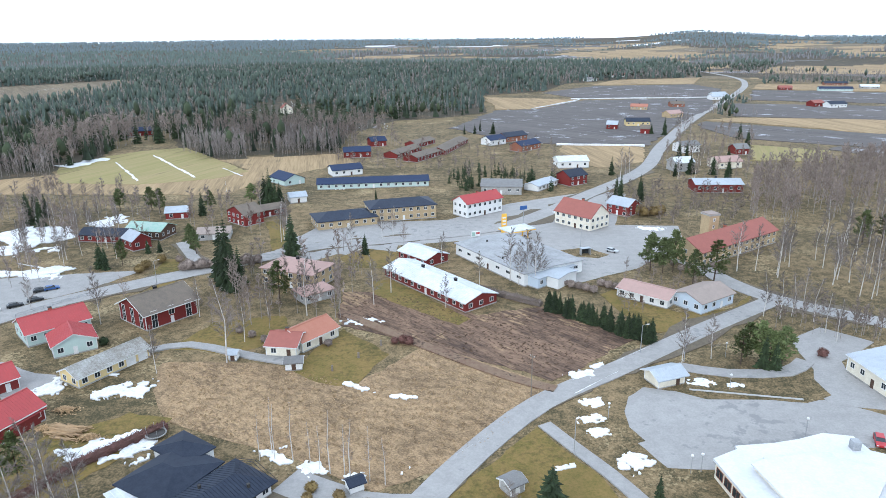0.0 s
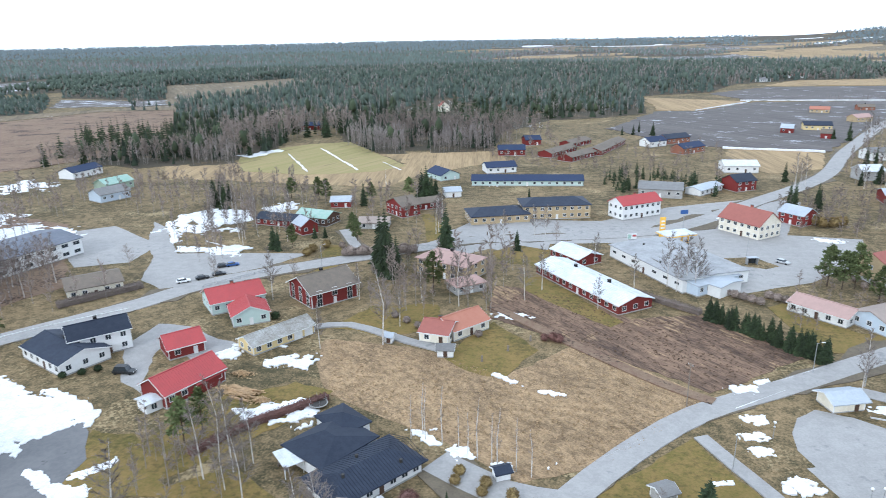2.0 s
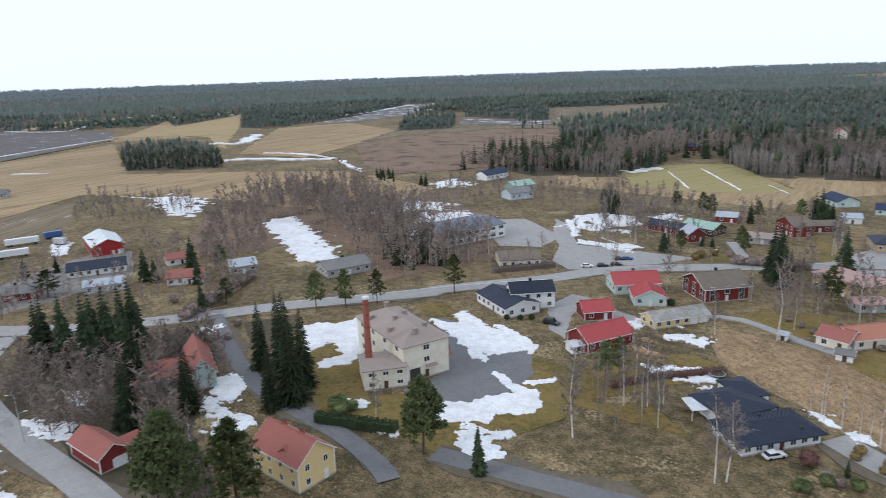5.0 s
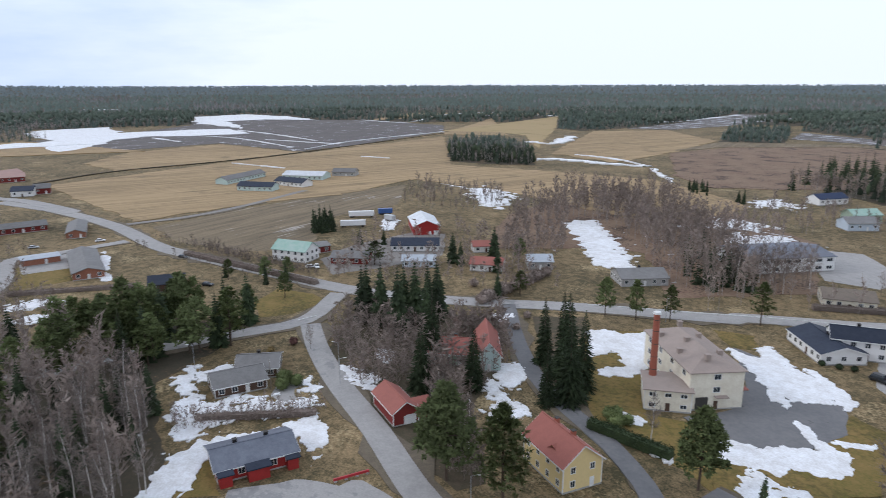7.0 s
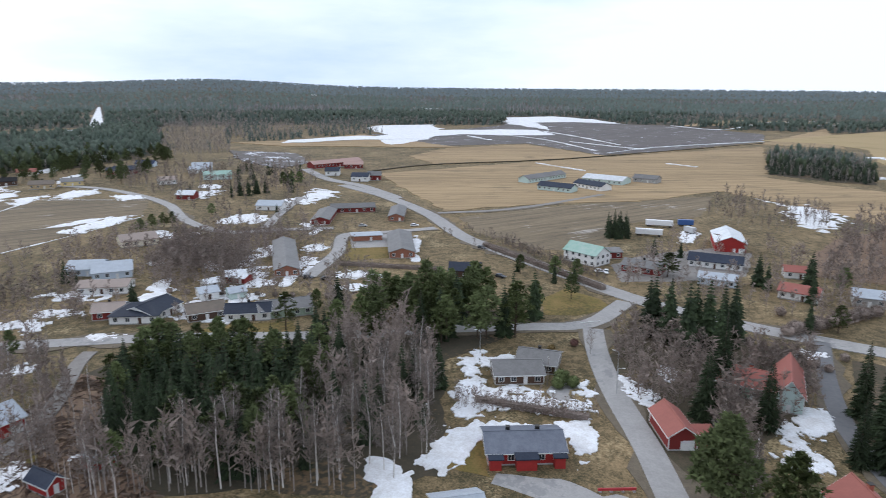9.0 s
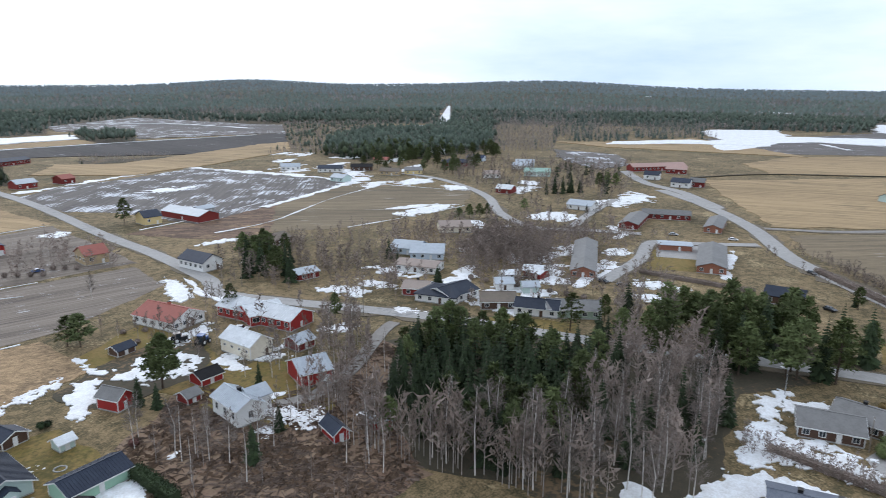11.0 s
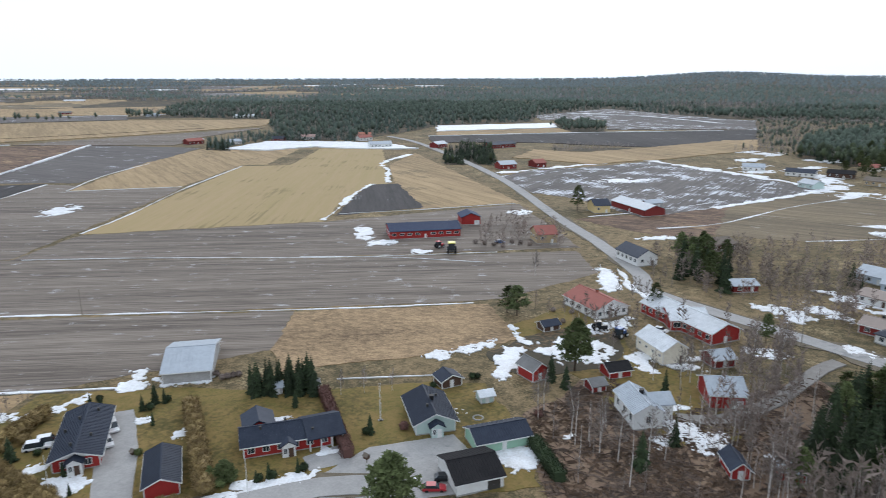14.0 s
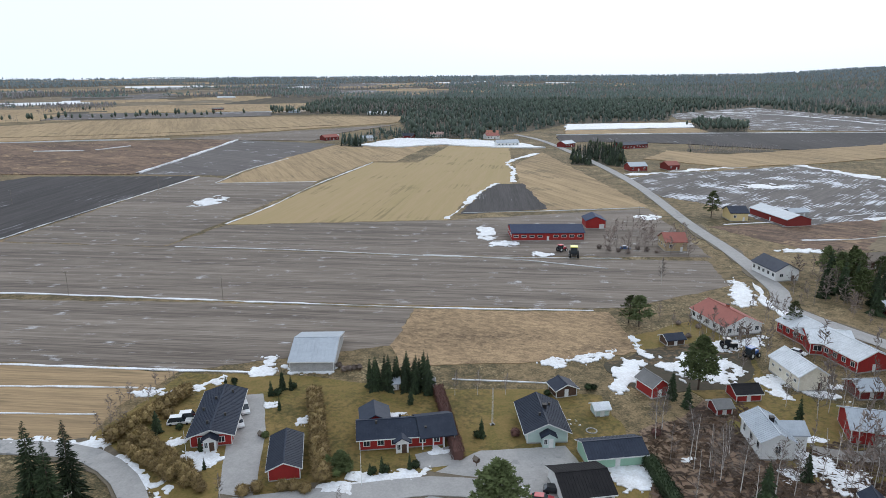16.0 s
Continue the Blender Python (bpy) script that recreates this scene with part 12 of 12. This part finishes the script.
stand((5, 1, 2), 9, 13, 4.0, [(-226, -523), (-265, -500), (-302, -586), (-296, -638), (-257, -597)])
stand((0, 0, 1), 7, 11, 6, [(487, -1401), (393, -1574), (488, -2008), (705, -2154)])
stand((1, 0, 4), 7, 11, 8, [(693, -1616), (609, -1684), (459, -2076), (94, -2223), (110, -2574), (1097, -2561)])
stand((1, 1, 5), 8, 14, 4.6, [(253, 685), (258, 632), (285, 643), (348, 803), (346, 860)])
stand((0, 0, 1), 7, 12, 4.5, [(236, 828), (300, 808), (326, 877), (252, 885)])
stand((1, 1, 4), 9, 14, 5.5, [(269, 1208), (426, 1170), (531, 1457), (342, 1540)])
stand((1, 1, 4), 8, 13, 7, [(444, 988), (574, 934), (659, 1072), (515, 1144)])
stand((1, 1, 4), 8, 13, 8, [(536, 1503), (869, 1395), (1009, 1619), (678, 1900)])
stand((2, 1, 4), 8, 13, 8, [(633, 1993), (1249, 1836), (1465, 2150), (753, 2371)])
stand((0, 0, 1), 8, 13, 5, [(-665, -320), (-704, -260), (-1248, -458), (-1211, -578)])
CEMETERY = [(-153, 587), (-201, 759), (-171, 855), (-118, 741), (-62, 697), (-26, 595), (-86, 593)]
HOUSE_GLADE = [(-227, 517), (-262, 594), (-253, 628), (-220, 598), (-178, 510)]


HILLS = ((-20, 4, 34), (136, 6, 38), (111, 8, 40), (123, 14, 18))


def lie(x, y):
    """Height of the land far off: flat round the village, rising slowly into wooded hills."""
    r = math.hypot(x, y)
    if r < 1500:
        return 0.0
    deg = math.degrees(math.atan2(-x, y))
    top = 36 + 4 * noise.noise((x * 0.0011, y * 0.0011, 7.0))
    for c, w, hgt in HILLS:
        d = abs((deg - c + 180) % 360 - 180) / w
        if d < 3:
            top += hgt * math.exp(-d * d)
    f = min(1.0, (r - 1500) / 3200)
    return top * f * f * (3 - 2 * f)


def far_land():
    """The rising land past the flat: a mosaic of far plots under and between the woods."""
    names = ("forest_floor", "straw", "stubble", "soil_dark", "wet_snow_soil", "snow")
    vs, fs, slot = [], [], []
    na, nr = 600, 56
    radii = [1250 * (4940 / 1250) ** (j / nr) for j in range(nr + 1)]
    for i in range(na):
        a = 2 * math.pi * i / na
        for j, r in enumerate(radii):
            x, y = -r * math.sin(a), r * math.cos(a)
            vs.append((x, y, lie(x, y) + (-0.5 if j == 0 else 0.06)))
    for i in range(na):
        k = (i + 1) % na
        for j in range(nr):
            a = 2 * math.pi * (i + 0.5) / na
            r = (radii[j] + radii[j + 1]) / 2
            x, y = -r * math.sin(a), r * math.cos(a)
            u, v = math.floor((x * 0.9 + y * 0.43) / 330), math.floor((y * 0.9 - x * 0.43) / 170)
            p = random.Random(u * 7919 + v * 104729).random()
            open_land = clear_share(x, y) > 0
            slot.append(0 if not open_land else 1 if p < 0.38 else 2 if p < 0.66 else 3 if p < 0.86 else 4 if p < 0.95 else 5)
            n = nr + 1
            fs.append((i * n + j, k * n + j, k * n + j + 1, i * n + j + 1))
    me = bpy.data.meshes.new("far_land")
    me.from_pydata(vs, [], fs)
    for nm in names:
        me.materials.append(MATS[nm])
    me.polygons.foreach_set("material_index", slot)
    tagged(new("far_land", me), "far low hills with woods and pale fields", "hill", kind="structure")


def clear_share(x, y):
    """Above zero where the far land is open field, below where it is wooded."""
    deg = math.degrees(math.atan2(-x, y))
    r = math.hypot(x, y)
    bias = -0.55
    if deg < 6 or deg > 168 or deg < -90:
        bias = 0.06
    elif deg > 150 or deg < 12:
        bias = -0.16
    if r > 3300:
        bias -= 0.2
    u, v = x * 0.9 + y * 0.43, y * 0.9 - x * 0.43
    return bias + 0.75 * noise.noise((u * 0.0016, v * 0.0032, 4.2)) + 0.35 * noise.noise((u * 0.006, v * 0.009, 1.2))


def far_woods():
    """All trees past the village, by kind and distance, with haze put into the farther colours."""
    rng = random.Random(77)
    sets = {}
    boxes = [(min(p[0] for p in c), max(p[0] for p in c), min(p[1] for p in c), max(p[1] for p in c), c) for c in FAR_FIELDS + [CEMETERY, HOUSE_GLADE, SKI_RUN]]

    def kept_off(x, y):
        return any(b[0] < x < b[1] and b[2] < y < b[3] and inside((x, y), b[4]) for b in boxes)

    def put(kind, x, y, q, h):
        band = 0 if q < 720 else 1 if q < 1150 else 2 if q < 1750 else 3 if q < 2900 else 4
        rad = {"spruce": 2.1, "pine": 2.3, "bare": 2.2}[kind] * rng.uniform(0.75, 1.25) * h / 15
        sets.setdefault((kind, band), []).append((x, y, lie(x, y) - 0.3, h, max(rad, q * 0.0016)))

    for mix, lo, hi, gap, ring, x0, x1, y0, y1 in STANDS:
        x = x0
        while x < x1:
            y = y0
            q0 = math.hypot(x, (y0 + y1) / 2)
            g = max(gap, q0 * 0.0066)
            while y < y1:
                px, py = x + rng.uniform(-0.5, 0.5) * g, y + rng.uniform(-0.5, 0.5) * g
                q = math.hypot(px, py)
                if 300 < q < 1900 and inside((px, py), ring) and not kept_off(px, py) and free(px, py):
                    s = noise.noise((px * 0.012, py * 0.012, 8.0)) * 1.1
                    w = (mix[0] * (1 + s) + 0.01, mix[1] * (1 - 0.6 * s), mix[2] * max(0.1, 1 - 1.2 * s))
                    put(rng.choices(("spruce", "pine", "bare"), w)[0], px, py, q, rng.uniform(lo, hi) * (0.7 + 0.4 * rng.random() ** 2))
                y += g
            x += g
    r = 1250.0
    while r < 4850:
        step = r * 0.0088
        n = int(2 * math.pi * r / step)
        for i in range(n):
            deg = (i + rng.random()) / n * 360 - 150
            if deg < -42:
                continue
            a = radians(deg)
            q = r + rng.uniform(-0.5, 0.5) * step
            x, y = -q * math.sin(a), q * math.cos(a)
            if clear_share(x, y) > 0.0 or kept_off(x, y):
                continue
            s = noise.noise((x * 0.003, y * 0.003, 8.0)) + rng.gauss(0, 0.25)
            bare = 0.3 if 10 < deg < 168 else -0.1
            put("bare" if s > bare else "pine" if s < -0.05 else "spruce", x, y, q, rng.uniform(11, 18))
        r += step
    looks = {
        "spruce": ((tiers((7, 1.0, 0.08, 0.5), (6, 0.78, 0.3, 0.76), (5, 0.5, 0.55, 1.0)), tiers((6, 1.05, 0.1, 0.66), (5, 0.62, 0.46, 1.0))), (tiers((6, 1.05, 0.1, 0.66), (5, 0.62, 0.46, 1.0)),), (tiers((5, 0.95, 0.08, 1.0)),), (tiers((4, 0.95, 0.08, 1.0)),), (tiers((3, 1.0, 0.05, 1.0)),)),
        "pine": ((dome(6), dome(5)), (dome(5), dome(4)), (dome(4, False), dome(3, False)), (tiers((4, 1.0, 0.45, 0.96)),), (tiers((3, 1.1, 0.35, 0.96)),)),
        "bare": ((spray(22, 0.05, 1), spray(20, 0.05, 2), spray(22, 0.05, 3)), (spray(12, 0.09, 4), spray(12, 0.09, 5)), (spray(6, 0.2, 6), spray(6, 0.2, 7)), (tiers((3, 0.8, 0.1, 0.9)),), (tiers((3, 0.9, 0.05, 0.9)),)),
    }
    # colours by distance band; the farther ones have haze put in
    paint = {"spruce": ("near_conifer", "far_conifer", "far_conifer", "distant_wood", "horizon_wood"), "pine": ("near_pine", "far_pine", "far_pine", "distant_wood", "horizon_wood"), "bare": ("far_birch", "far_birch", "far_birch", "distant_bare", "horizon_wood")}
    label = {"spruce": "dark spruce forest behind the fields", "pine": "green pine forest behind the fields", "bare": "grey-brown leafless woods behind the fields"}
    far_label = ("", "", "", "hazy woods on the far plain", "hazy pale blue-grey woods near the horizon")
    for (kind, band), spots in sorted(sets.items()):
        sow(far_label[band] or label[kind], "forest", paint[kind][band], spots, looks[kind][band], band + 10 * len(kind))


SKI_RUN = [(-r * math.sin(radians(a)), r * math.cos(radians(a))) for r, a in ((1250, 119.2), (1250, 120.5), (1700, 120.1), (2100, 119.7), (2100, 119.3), (1700, 119.2))]


def ski_run():
    """A snow-covered clearing climbing the wooded hill."""
    bm = bmesh.new()
    prev = None
    for k in range(13):
        f = k / 12
        r = 1250 + 850 * f
        row = []
        for a in (119.3 + 0.1 * f, 120.3 - 0.75 * f):
            x, y = -r * math.sin(radians(a)), r * math.cos(radians(a))
            row.append(bm.verts.new((x, y, lie(x, y) + 1.2)))
        if prev:
            bm.faces.new((prev[0], prev[1], row[1], row[0]))
        prev = row
    tagged(part("snow_slope", bm, "snow"), "narrow snow-covered slope between hillside woods", "snow", kind="structure")


far_land()
ski_run()
far_woods()


# gravestones of the cemetery in rows
stone_mesh = mesh_of(boxed(-0.4, 0.4, -0.12, 0.12, -0.1, 1.0), "gravestone", "kerb_stone")
grave_rng = random.Random(9)
for gx, gy in scatter(CEMETERY, 60, 9, 4.0):
    q = new("gravestone", stone_mesh)
    q.matrix_world = pose(gx, gy, 0.05, 0, 0, grave_rng.gauss(20, 4)) @ Matrix.Diagonal((1, 1, grave_rng.uniform(0.8, 1.3), 1))
    tagged(q, "grey upright gravestone on snowy ground", "gravestone", "gravestones in the cemetery")
